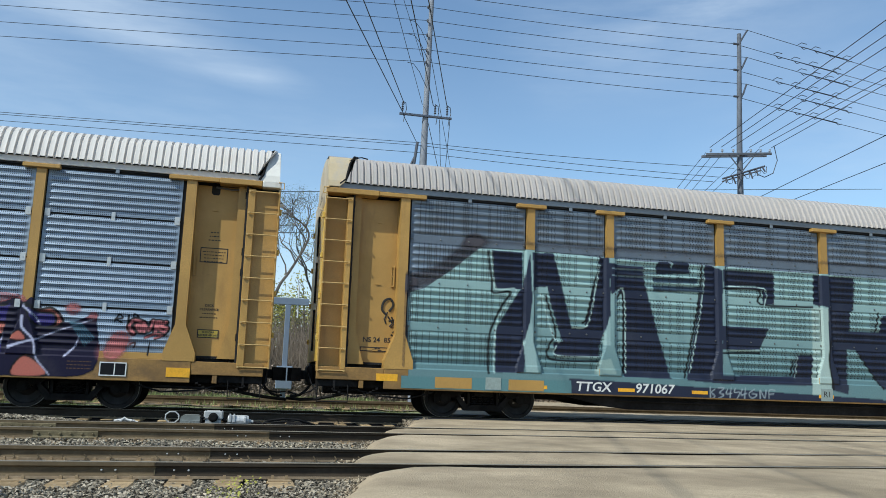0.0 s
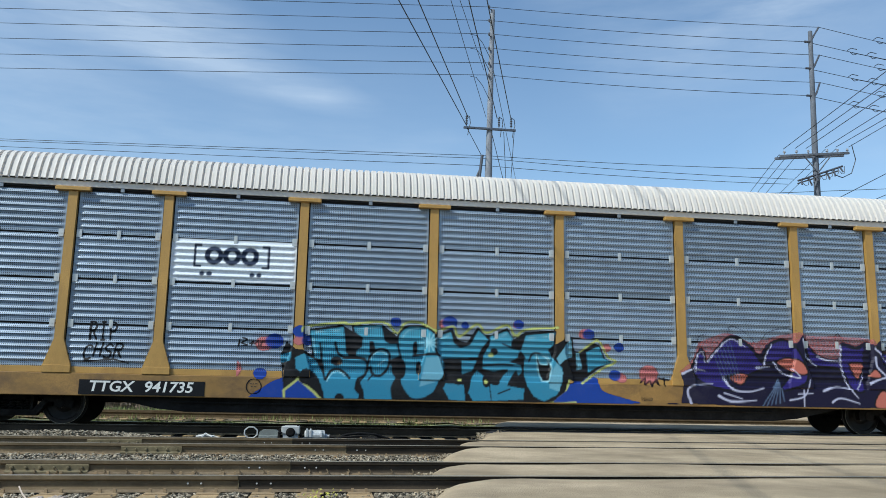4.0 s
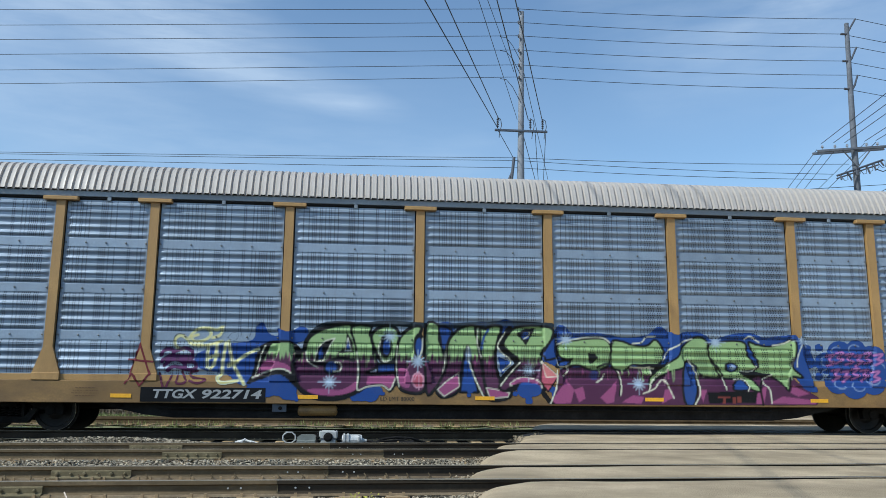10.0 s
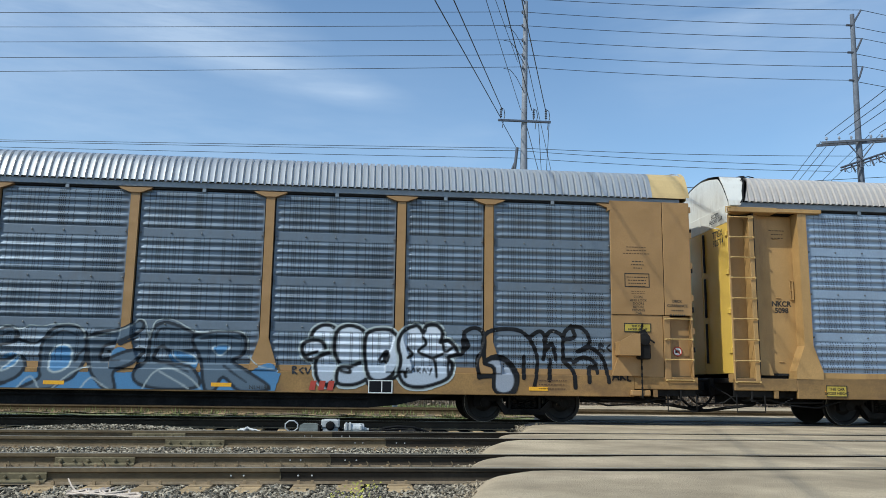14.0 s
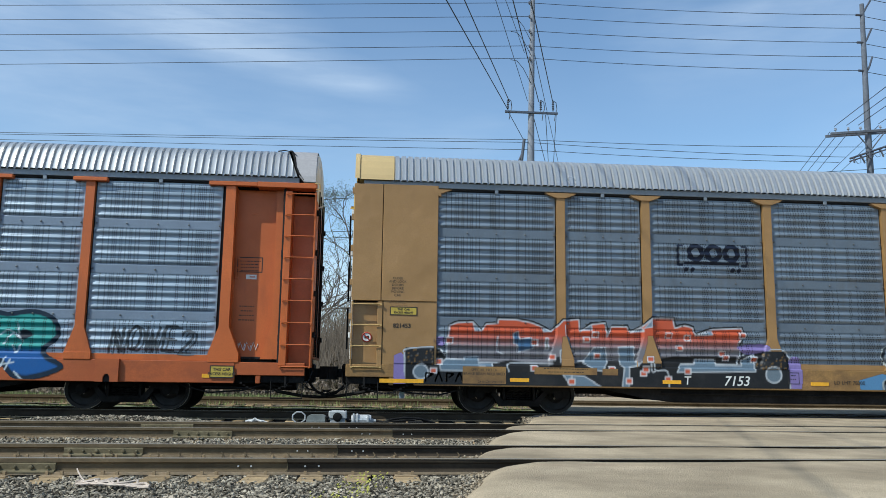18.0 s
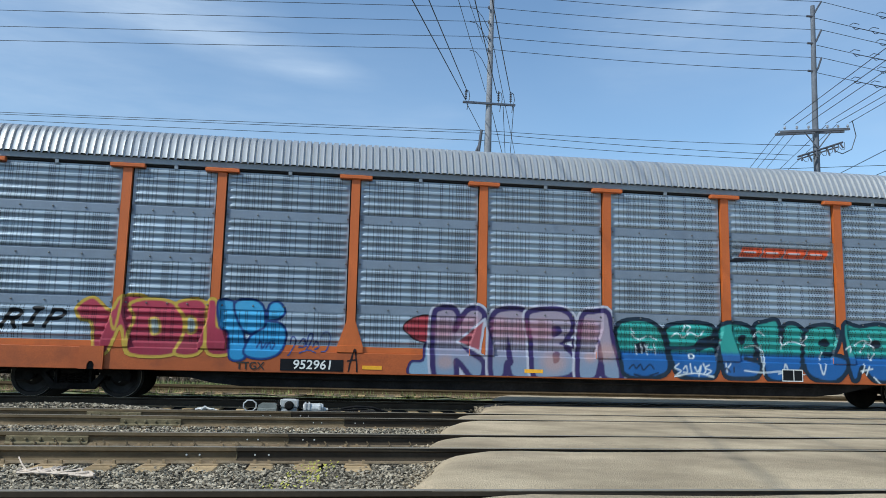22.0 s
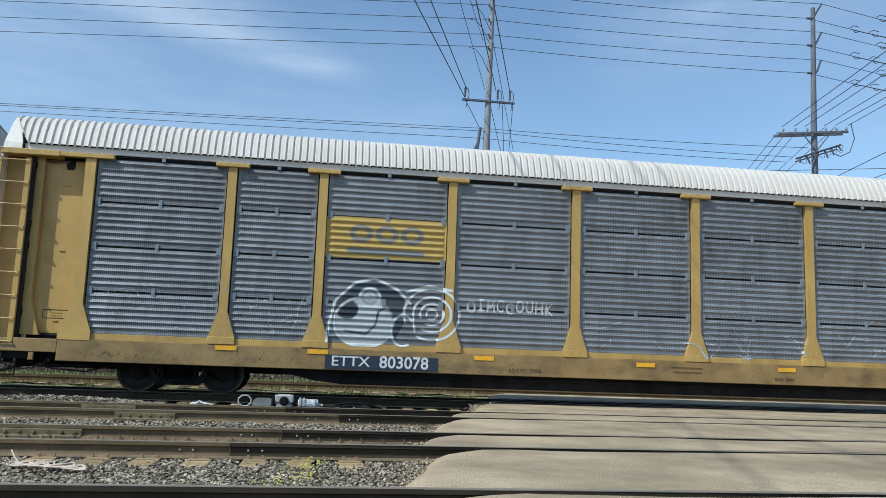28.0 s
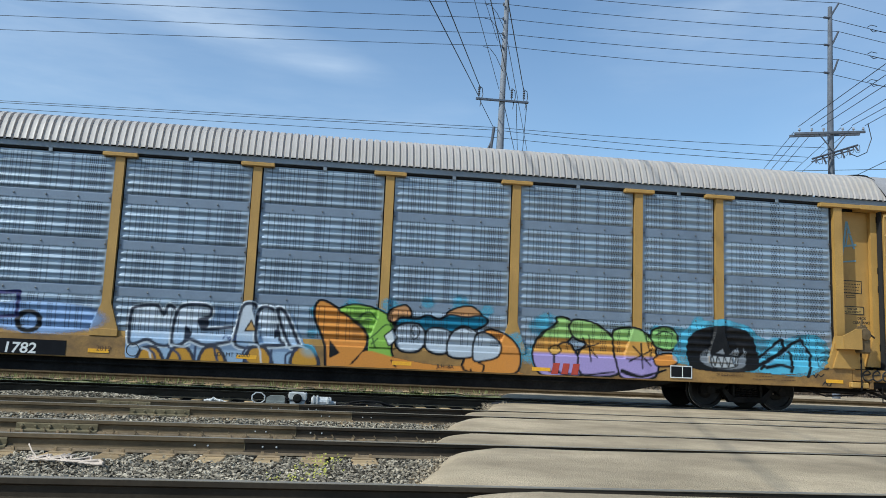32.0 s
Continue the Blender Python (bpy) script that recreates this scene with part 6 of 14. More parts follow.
def autorack(name_label, cx, paint, fine, skin, roof, roof_pitch, left, right, end_paint, reflectors=(), extra=(), right_end=END_RIGHT):
    """An enclosed autorack car; left and right are 'deep', 'notched', 'flush' or 'brake'."""
    car = thing("autorack_car", name_label, "railway car", (cx, TRACK_Y, 0), "cars of the train")
    side_sill(car, {"orange_paint": SILL_ORANGE, "dull_yellow_paint": SILL_OLIVE, "faded_yellow_paint": SILL_TAN, "weathered_yellow_paint": SILL_BUFF}.get(paint.name, SILL_YELLOW),
              reflectors)
    underframe(car)
    for x in (-10.08, 10.08):
        truck(car, x)
        end_gear(car, 1 if x > 0 else -1, int(abs(cx) * 10 + x))
    sheets = SHEETS_F if fine else SHEETS_B
    for a, b in bay_edges():
        for z0, z1 in sheets:
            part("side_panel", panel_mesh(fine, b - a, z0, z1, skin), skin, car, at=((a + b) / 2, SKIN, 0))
    # the joints behind the sheets, and clips or bolts along them
    # the dark backing paints the shadow line in the slits beside the posts
    part("panel_backing", Geo().box(-DOOR, DOOR, SKIN + 0.03, SKIN + 0.05, 1.04, 4.98), HOLLOW_SHADE, car)
    if fine:
        def clip_mesh(m):
            return Geo().box(-0.055, 0.055, -0.025, 0.0, -0.085, 0.085, 0.006).box(-0.015, 0.015, -0.032, -0.024, -0.015, 0.015).mesh("clip", m)
        for a, b in bay_edges():
            for z0, z1 in sheets[1:]:
                for x in (a + 0.06, (a + b) / 2, b - 0.06):
                    c = part("clip", keep(("clip", skin.name), lambda: clip_mesh(BAND if skin is GALV_OLD else CLIP)), CLIP, car, at=(x, SKIN - 0.002, z0 - 0.015))
                    if x == (a + b) / 2:
                        c.scale = (0.7, 1, 1.1)
    else:
        g = Geo()
        for a, b in bay_edges():
            for z0, z1 in sheets[1:]:
                for k in range(5):
                    x = a + 0.03 + (b - a - 0.06) * k / 4
                    g.turned([(0.020, 0.0), (0.020, -0.014), (0.010, -0.02)], (x, SKIN - 0.022, z0 + 0.09), "y", 8)
        tagged(part("panel_bolts", keep("bolts", lambda: g.mesh("panel_bolts", BOLT)), BOLT, car), kind="stuff")
    me = keep(("post", paint.name), lambda: post_geo().mesh("post", paint))
    foot = keep(("foot", paint.name), lambda: Geo().box(-0.28, 0.28, SIDE - 0.012, SIDE + 0.02, 1.06, 1.21, 0.006).mesh("post_foot", paint))
    cap = keep(("cap", paint.name), lambda: Geo().box(-0.36, 0.36, SIDE - 0.06, SKIN, 4.88, 4.965, 0.012).mesh("post_bracket", paint))
    cap2 = keep(("cap2", paint.name), lambda: Geo().prism([(-0.36, 4.95), (0.36, 4.95), (0.30, 4.91), (0.11, 4.84), (-0.11, 4.84), (-0.30, 4.91)], SIDE - 0.03, SKIN).mesh("post_bracket", paint))
    for x in POSTS:
        p = part("post", me, paint, car, at=(x, 0, 0))
        part("post_bracket", cap2 if left == "flush" else cap, paint, p)
        part("post_foot", foot, paint, p)
    for a, b in bay_edges():
        part("rocker_band", keep(("rocker", paint.name, round(b - a, 3)), lambda: Geo().box(-(b - a) / 2, (b - a) / 2, SKIN - 0.03, SKIN + 0.02, 1.06, 1.185, 0.006).mesh("rocker_band", paint)), paint, car, at=((a + b) / 2, 0, 0))
    # eave rail with its stiffeners, and the roof
    part("eave_rail", Geo().box(-END + 0.3, END - 0.3, SKIN - 0.055, SKIN + 0.03, 4.985, 5.11, 0.006), ROOF_WHITE if roof is ROOF_WHITE else BAND, car)
    part("eave_gap", Geo().box(-END + 0.3, END - 0.3, SKIN - 0.012, SKIN + 0.02, 4.945, 4.984), HOLLOW_SHADE, car, "dark gap under the eave")
    g = Geo()
    for a, b in bay_edges():
        g.box((a + b) / 2 - 0.04, (a + b) / 2 + 0.04, SKIN - 0.05, SKIN - 0.02, 4.9, 5.0, 0.006)
    tagged(part("eave_clips", keep("eave_clips", lambda: g.mesh("eave_clips", BAND)), BAND, car), kind="stuff")
    ends = [13.0 if e in ("flush", "brake") else reach - 0.08 for e, reach in ((left, END), (right, right_end))]
    cut = {"notched": (-0.52, -0.10), "deep": (-0.44, -0.72)}
    trims = [tuple(reach + q for q in cut[e]) if e in cut else None for e, reach in ((left, END), (right, right_end))]
    part("roof", roof_geo(-ends[0], ends[1], roof_pitch, 0.052, trims).mesh("roof", roof, True), roof, car)
    part("far_side", keep(("far", skin.name), lambda: Geo().box(-END + 0.05, END - 0.05, 1.44, 1.50, 0.60, 5.05, 0.01).mesh("far_side", skin)), skin, car)
    for s, e in ((-1, left), (1, right)):
        if e in ("flush", "brake"):
            end_flush(car, s, paint, e == "brake")
        else:
            end_recessed(car, s, paint, end_paint, e == "notched", roof, right_end)
        coupler(car, s)
    if "brake" in extra:
        hand_brake(car, 1, paint)
    return car


CARS = {}
CARS["A"] = autorack("yellow autorack car with grey panels and huge mint block letters", 15.20, YELLOW, False, GALV_DULL, ROOF_GREY, 0.1524, "deep", "deep", PALE_END, (-8.91, -6.75, -4.86, -1.4, 1.9, 5.0, 8.3, 12.0))
CARS["B"] = autorack("yellow autorack car with white roof and cyan and purple graffiti", -13.77, YELLOW, True, GALV_FINE, ROOF_WHITE, 0.1524, "notched", "notched", WHITE_END)
CARS["C"] = autorack("yellow autorack car with a green and plum graffiti band", -42.59, BUFF, False, GALV, ROOF_GREY, 0.1524, "deep", "deep", WHITE_END, (-11.6, -7.65, -3.8, 0.0, 3.79, 7.63, 11.6), right_end=13.97)
CARS["D"] = autorack("pale yellow autorack car with flush ends and bubble-letter graffiti", -71.30, TAN, False, GALV_DULL, ROOF_SILVER, 0.1524, "flush", "brake", TAN, (-10.15, -6.73, -3.3, 0.1, 3.5, 6.9, 10.3))
CARS["E"] = autorack("orange autorack car with grey panels and many-coloured graffiti names", -100.03, ORANGE, False, GALV_PALE, ROOF_SILVER, 0.1524, "deep", "deep", WHITE_END, (-3.85, -0.27, 12.0))
CARS["F"] = autorack("old dull yellow autorack car with weathered grey panels", -128.71, OLIVE, True, GALV_OLD, ROOF_WHITE, 0.1524, "notched", "notched", WHITE_END)
CARS["G"] = autorack("yellow autorack car with dusty roof and bright rounded graffiti", -157.30, YELLOW, False, GALV_PALE, ROOF_GREY, 0.1524, "deep", "deep", GREY_END, (-12.0, -8.0, -4.4, -1.4, 1.9, 5.0, 8.3, 12.0), ("brake",), 13.90)

# the first car is of another make: its posts stand a little farther apart
for bay_part in CARS["A"].children:
    kind_ = bay_part.name.split(".")[0]
    if kind_ in ("post", "side_panel", "rocker_band", "panel_bolts", "eave_clips"):
        bay_part.location.x += 0.012 * (bay_part.location.x + END)
        if kind_ != "post":
            bay_part.scale.x = 1.012

# ---- painted pictures, lettering and signs on the cars ----
def tone(r, g, b):
    """A linear colour from screen values of 0 to 255."""
    return tuple((c / 255 / 12.92 if c < 10.3 else ((c / 255 + 0.055) / 1.055) ** 2.4) for c in (r, g, b))


def spray_material():
    m, t, p, link = nodes_of("spray_paint")
    col = t.nodes.new("ShaderNodeAttribute")
    col.attribute_name = "tint"
    zone = t.nodes.new("ShaderNodeAttribute")
    zone.attribute_name = "punched"
    co = t.nodes.new("ShaderNodeTexCoord").outputs["Object"]
    a = noise_tex(t, link, co, 30.0)
    b = noise_tex(t, link, co, 1.4, 6.0, 0.65)
    c = mix_colour(t, link, remap(t, link, a, 0.3, 0.7, 0.0, 0.16), col.outputs["Color"], (0.03, 0.03, 0.03))
    c = mix_colour(t, link, remap(t, link, b, 0.5, 0.8, 0.0, 0.12), c, (0.20, 0.19, 0.18))
    wide = math_node(t, link, "MULTIPLY", hole_mask(t, link, co, 0.040, 0.050, 0.0098, 0.45), math_node(t, link, "LESS_THAN", math_node(t, link, "ABSOLUTE", math_node(t, link, "SUBTRACT", zone.outputs["Fac"], 1.0)), 0.3))
    fine = math_node(t, link, "MULTIPLY", hole_mask(t, link, co, 0.040, 0.042, 0.0078, 1.0), math_node(t, link, "GREATER_THAN", zone.outputs["Fac"], 1.7))
    c = mix_colour(t, link, math_node(t, link, "ADD", wide, fine), c, (0.012, 0.013, 0.016))
    link(c, p.inputs["Base Color"])
    put(p, Roughness=0.5, Specular_IOR_Level=0.22)
    clear = t.nodes.new("ShaderNodeBsdfTransparent")
    mix = t.nodes.new("ShaderNodeMixShader")
    edge = math_node(t, link, "ADD", col.outputs["Alpha"], remap(t, link, a, 0.2, 0.8, -0.10, 0.10))
    link(remap(t, link, edge, 0.30, 0.62), mix.inputs[0])
    link(clear.outputs[0], mix.inputs[1])
    link(p.outputs[0], mix.inputs[2])
    link(mix.outputs[0], t.nodes["Material Output"].inputs[0])
    return m


SPRAY = spray_material()
CELL = 0.0125


class Canvas:
    """A raster in the plane of a car's side, in metres along and up, on which shapes are painted."""

    def __init__(self, x0, x1, z0, z1):
        self.x0, self.z0 = x0, z0
        self.nx, self.nz = int((x1 - x0) / CELL) + 2, int((z1 - z0) / CELL) + 2
        self.rgb, self.a = np.zeros((self.nz, self.nx, 3)), np.zeros((self.nz, self.nx))

    def window(self, x0, x1, z0, z1):
        i0, i1 = max(0, int((x0 - self.x0) / CELL) - 1), min(self.nx, int((x1 - self.x0) / CELL) + 3)
        k0, k1 = max(0, int((z0 - self.z0) / CELL) - 1), min(self.nz, int((z1 - self.z0) / CELL) + 3)
        if i1 <= i0 or k1 <= k0:
            return None
        xs, zs = np.meshgrid(self.x0 + np.arange(i0, i1) * CELL, self.z0 + np.arange(k0, k1) * CELL)
        return (slice(k0, k1), slice(i0, i1)), xs, zs

    def lay(self, where, cover, colour, xs=None, zs=None):
        c = colour(xs, zs) if callable(colour) else np.array(colour)
        cover = np.clip(cover, 0, 1)
        old = self.a[where]
        out = cover + old * (1 - cover)
        w = np.where(out > 1e-6, cover / np.maximum(out, 1e-6), 0)[..., None]
        self.rgb[where] = self.rgb[where] * (1 - w) + c * w
        self.a[where] = out

    def poly(self, pts, colour, opacity=1.0, bare=False):
        px, pz = [p[0] for p in pts], [p[1] for p in pts]
        win = self.window(min(px), max(px), min(pz), max(pz))
        if not win:
            return
        where, xs, zs = win
        ins = np.zeros(xs.shape, bool)
        for (ax, az), (bx, bz) in zip(pts, pts[1:] + pts[:1]):
            if az == bz:
                continue
            ins ^= ((az > zs) != (bz > zs)) & (xs < (bx - ax) * (zs - az) / (bz - az) + ax)
        if bare:
            self.a[where] *= ~ins
        else:
            self.lay(where, ins * opacity, colour, xs, zs)

    def stroke(self, pts, width, colour, opacity=1.0, soft=0.012, end_width=None):
        end_width = width if end_width is None else end_width
        px, pz = [p[0] for p in pts], [p[1] for p in pts]
        w = max(width, end_width)
        win = self.window(min(px) - w, max(px) + w, min(pz) - w, max(pz) + w)
        if not win:
            return
        where, xs, zs = win
        best = np.full(xs.shape, -9.0)
        n = max(1, len(pts) - 1)
        for i, ((ax, az), (bx, bz)) in enumerate(zip(pts, pts[1:])):
            dx, dz = bx - ax, bz - az
            u = np.clip(((xs - ax) * dx + (zs - az) * dz) / max(dx * dx + dz * dz, 1e-9), 0, 1)
            half = (width + (end_width - width) * (i + u) / n) / 2
            best = np.maximum(best, half - np.hypot(xs - ax - u * dx, zs - az - u * dz))
        self.lay(where, (best / soft + 0.5) * opacity if opacity >= 1 else np.clip(best / soft + 0.5, 0, 1) * opacity, colour, xs, zs)

    def blob(self, x, z, rx, rz, colour, opacity=1.0, soft=0.15):
        win = self.window(x - rx * 1.3, x + rx * 1.3, z - rz * 1.3, z + rz * 1.3)
        if win:
            where, xs, zs = win
            d = np.hypot((xs - x) / rx, (zs - z) / rz)
            self.lay(where, np.clip((1 - d) / soft + 0.5, 0, 1) * opacity, colour, xs, zs)

    def ring(self, x, z, rx, rz, width, colour, a0=0.0, a1=360.0, opacity=1.0):
        pts = [(x + rx * math.cos(radians(a)), z + rz * math.sin(radians(a))) for a in np.linspace(a0, a1, 22)]
        self.stroke(pts, width, colour, opacity)


def fade(low, high, z_mid, soft, ragged=0.05):
    """A colour that turns from low to high at the height z_mid, with a ragged border."""
    lo, hi = np.array(low), np.array(high)

    def colour(xs, zs):
        edge = z_mid + ragged * np.sin(xs * 23) * np.sin(xs * 57 + 1.3)
        u = np.clip((zs - edge) / soft + 0.5, 0, 1)[..., None]
        return lo * (1 - u) + hi * u
    return colour


def arc(x, z, rx, rz, a0, a1, n=9):
    return [(x + rx * math.cos(radians(a)), z + rz * math.sin(radians(a))) for a in np.linspace(a0, a1, n)]


def area(cv, pts, fill, edge=None, width=0.05, rounded=True, glow=None):
    """A filled shape with an outline, and a pale line round that."""
    line = curve(pts, True) if rounded else pts
    if glow is not None:
        cv.stroke(line + line[:1], width * 1.9, glow)
    cv.poly(line, fill)
    if edge is not None:
        cv.stroke(line + line[:1], width, edge)


def cell_box(cv, x, z, r, colour):
    box = [(x - r, z - r * 0.8), (x + r, z - r * 0.8), (x + r, z + r * 0.8), (x - r, z + r * 0.8)]
    cv.poly(box, colour)
    cv.stroke(box + box[:1], 0.024, tone(200, 202, 206))


# letters as strokes in a box one wide and one high
LETTERS = {
    "A": [[(0, 0), (0.5, 1), (1, 0)], [(0.2, 0.36), (0.8, 0.36)]],
    "B": [[(0.08, 0), (0.08, 1)], [(0.08, 1)] + arc(0.5, 0.75, 0.42, 0.25, 90, -90) + [(0.08, 0.5)], [(0.08, 0.5)] + arc(0.52, 0.25, 0.46, 0.25, 90, -90) + [(0.08, 0)]],
    "C": [arc(0.55, 0.5, 0.52, 0.5, 50, 310, 14)],
    "D": [[(0.1, 0), (0.1, 1)] + arc(0.4, 0.5, 0.58, 0.5, 90, -90, 12) + [(0.1, 0)]],
    "E": [[(1, 1), (0.1, 1), (0.1, 0), (1, 0)], [(0.1, 0.5), (0.8, 0.5)]],
    "F": [[(1, 1), (0.1, 1), (0.1, 0)], [(0.1, 0.52), (0.8, 0.52)]],
    "H": [[(0.08, 0), (0.08, 1)], [(0.92, 0), (0.92, 1)], [(0.08, 0.5), (0.92, 0.5)]],
    "I": [[(0.5, 0), (0.5, 1)], [(0.2, 1), (0.8, 1)], [(0.2, 0), (0.8, 0)]],
    "K": [[(0.08, 0), (0.08, 1)], [(0.95, 1), (0.12, 0.45), (1, 0)]],
    "L": [[(0.1, 1), (0.1, 0), (0.95, 0)]],
    "M": [[(0, 0), (0.1, 1), (0.5, 0.3), (0.9, 1), (1, 0)]],
    "N": [[(0.06, 0), (0.06, 1), (0.94, 0), (0.94, 1)]],
    "O": [arc(0.5, 0.5, 0.5, 0.5, 0, 360, 18)],
    "P": [[(0.1, 0), (0.1, 1)] + arc(0.5, 0.74, 0.45, 0.26, 90, -90) + [(0.1, 0.48)]],
    "R": [[(0.1, 0), (0.1, 1)] + arc(0.5, 0.75, 0.42, 0.25, 90, -90) + [(0.1, 0.5)], [(0.45, 0.5), (1, 0)]],
    "S": [arc(0.52, 0.74, 0.44, 0.26, 30, 250, 10) + arc(0.48, 0.26, 0.46, 0.26, 75, -150, 12)],
    "T": [[(0, 1), (1, 1)], [(0.5, 1), (0.5, 0)]],
    "U": [[(0.05, 1), (0.05, 0.35)] + arc(0.5, 0.35, 0.45, 0.35, 180, 360) + [(0.95, 0.35), (0.95, 1)]],
    "V": [[(0, 1), (0.5, 0), (1, 1)]],
    "W": [[(0, 1), (0.25, 0), (0.5, 0.7), (0.75, 0), (1, 1)]],
    "X": [[(0, 0), (1, 1)], [(0, 1), (1, 0)]],
    "Y": [[(0, 1), (0.5, 0.5), (1, 1)], [(0.5, 0.5), (0.5, 0)]],
    "2": [arc(0.5, 0.72, 0.45, 0.28, 160, -40, 8) + [(0.05, 0), (1, 0)]],
    "8": [arc(0.5, 0.76, 0.36, 0.24, 0, 360, 12), arc(0.5, 0.26, 0.45, 0.26, 0, 360, 12)],
    "4": [[(0.75, 0), (0.75, 1), (0, 0.3), (1, 0.3)]],
    "5": [[(0.9, 1), (0.15, 1), (0.12, 0.55)] + arc(0.48, 0.3, 0.46, 0.3, 120, -140, 9)],
    "G": [arc(0.55, 0.5, 0.5, 0.5, 50, 330, 14) + [(1, 0.45), (0.6, 0.45)]],
    " ": [],
}


def word(cv, text, x0, x1, z0, z1, layers, gap=0.12, slant=0.0, wave=0.0, seed=1):
    """Letters side by side between x0 and x1; each layer is (stroke width, colour, shift along, shift up)."""
    r = random.Random(seed)
    step = (x1 - x0) / len(text)
    shapes = []
    for i, ch in enumerate(text):
        up, tall = wave * r.uniform(-1, 1), 1 + wave * r.uniform(-0.6, 0.6)
        strokes = []
        for s in LETTERS[ch]:
            strokes.append([(x0 + step * (i + gap / 2 + u * (1 - gap)) + slant * w * (z1 - z0), z0 + up + w * (z1 - z0) * tall) for u, w in s])
        shapes.append(strokes)
    for strokes in shapes:
        for width, colour, sx, sz in layers:
            for s in strokes:
                cv.stroke([(x + sx, z + sz) for x, z in s], width, colour)


def skin_rows(fine):
    """Heights at which a side is sampled, the same as on the panels."""
    rows = list(np.arange(0.612, 1.06, 0.024)) + [1.06, 1.064, 1.09, 1.12, 1.15, 1.185]
    for z0, z1 in (SHEETS_F if fine else SHEETS_B):
        rows += sheet_rows(fine, z0, z1)
    return np.array(rows)


def coat(car, fine, cv, label, name="graffiti", cell=0.024, holes=True, wider=0.0, moved=0.0):
    """Lays the canvas on the car's side as a skin that follows posts, ribs and sill; wider and moved tell how the car's bays are stretched and shifted."""
    col = np.dstack([cv.rgb * cv.a[..., None], cv.a])
    col = (col[:-1, :-1] + col[1:, :-1] + col[:-1, 1:] + col[1:, 1:]) / 4
    x_end, z_end = cv.x0 + (col.shape[1] - 1) * CELL, cv.z0 + (col.shape[0] - 1) * CELL
    xs = np.arange(cv.x0, x_end, cell)
    zs = skin_rows(fine)
    zs = zs[(zs >= cv.z0) & (zs <= z_end)]
    ix, iz = ((xs + wider * (xs + END) + moved - cv.x0) / CELL).astype(int), ((zs - cv.z0) / CELL).astype(int)
    c = col[np.clip(iz, 0, col.shape[0] - 1)][:, np.clip(ix, 0, col.shape[1] - 1)]
    X, Z = np.meshgrid(xs, zs)
    rib = np.array([skin_at(fine, z) for z in zs])
    lap = np.array([(not fine) and any(z0 > 1.3 and z0 <= z < z0 + 0.20 for z0, z1 in SHEETS_B) for z in zs])
    hold = np.zeros(len(xs))
    in_bay = np.zeros(len(xs), bool)
    for a, b in bay_edges():
        m = (xs >= a) & (xs <= b)
        in_bay |= m
        hold[m] = np.interp(xs[m], [a, a + 0.03, a + 0.075, a + 0.13, b - 0.13, b - 0.075, b - 0.03, b], [0, 0, 0.75, 1, 1, 0.75, 0, 0])
    Y = SKIN - 0.006 - rib[:, None] * np.where(lap[:, None], 1.0, hold[None, :])
    punched = np.full(X.shape, 2.0 if fine else 1.0)
    punched[lap] = 0
    punched *= holes
    low = Z <= 1.187
    Y = np.where(low, SKIN - 0.036, Y)
    reach = np.interp(zs, [1.06, 1.22, 1.75, 1.76], [0.27, 0.27, 0.094, 0.094])
    for p in POSTS:
        m = np.abs(X - p) <= reach[:, None] + cell * 0.98
        Y = np.where(m, np.where(Z < 1.215, SIDE - 0.018, SIDE - 0.006), Y)
        punched[m] = 0
    m = np.abs(X) > DOOR - 0.12
    Y = np.where(m, SIDE - 0.008, Y)
    punched[m | low] = 0
    Y = np.where(Z <= 1.062, SIDE - 0.003, Y)
    nz, nx = X.shape
    k = np.arange(nz * nx).reshape(nz, nx)
    alpha = c[..., 3]
    live = np.maximum.reduce([alpha[:-1, :-1], alpha[1:, :-1], alpha[:-1, 1:], alpha[1:, 1:]]) > 0.18
    quads = np.stack([k[:-1, :-1], k[:-1, 1:], k[1:, 1:], k[1:, :-1]], -1)[live]
    used = np.unique(quads)
    remap_i = np.full(nz * nx, -1)
    remap_i[used] = np.arange(len(used))
    verts = np.stack([X, Y, Z], -1).reshape(-1, 3)[used]
    me = bpy.data.meshes.new(name)
    me.from_pydata(verts.tolist(), [], remap_i[quads].tolist())
    rgb = c[..., :3] / np.maximum(alpha[..., None], 1e-4)
    flat = np.concatenate([np.clip(rgb, 0, 1), alpha[..., None]], -1).reshape(-1, 4)[used]
    at = me.color_attributes.new("tint", "FLOAT_COLOR", "POINT")
    at.data.foreach_set("color", flat.ravel())
    pa = me.attributes.new("punched", "FLOAT", "POINT")
    pa.data.foreach_set("value", punched.ravel()[used])
    me.materials.append(SPRAY)
    me.shade_smooth()
    return part(name, me, SPRAY, car, label)


def text_mesh(text, size, material, bold=0.0, slant=0.0, wide=1.0):
    cu = bpy.data.curves.new("lettering", "FONT")
    cu.body, cu.size, cu.offset, cu.shear, cu.resolution_u = text, size, bold, slant, 3
    cu.align_x, cu.align_y = "CENTER", "CENTER"
    ob = bpy.data.objects.new("lettering", cu)
    me = bpy.data.meshes.new_from_object(ob)
    bpy.data.objects.remove(ob)
    me.transform(Matrix(((wide, 0, 0, 0), (0, 0, 1, 0), (0, 1, 0, 0), (0, 0, 0, 1))))
    me.materials.clear()
    me.materials.append(material)
    return me


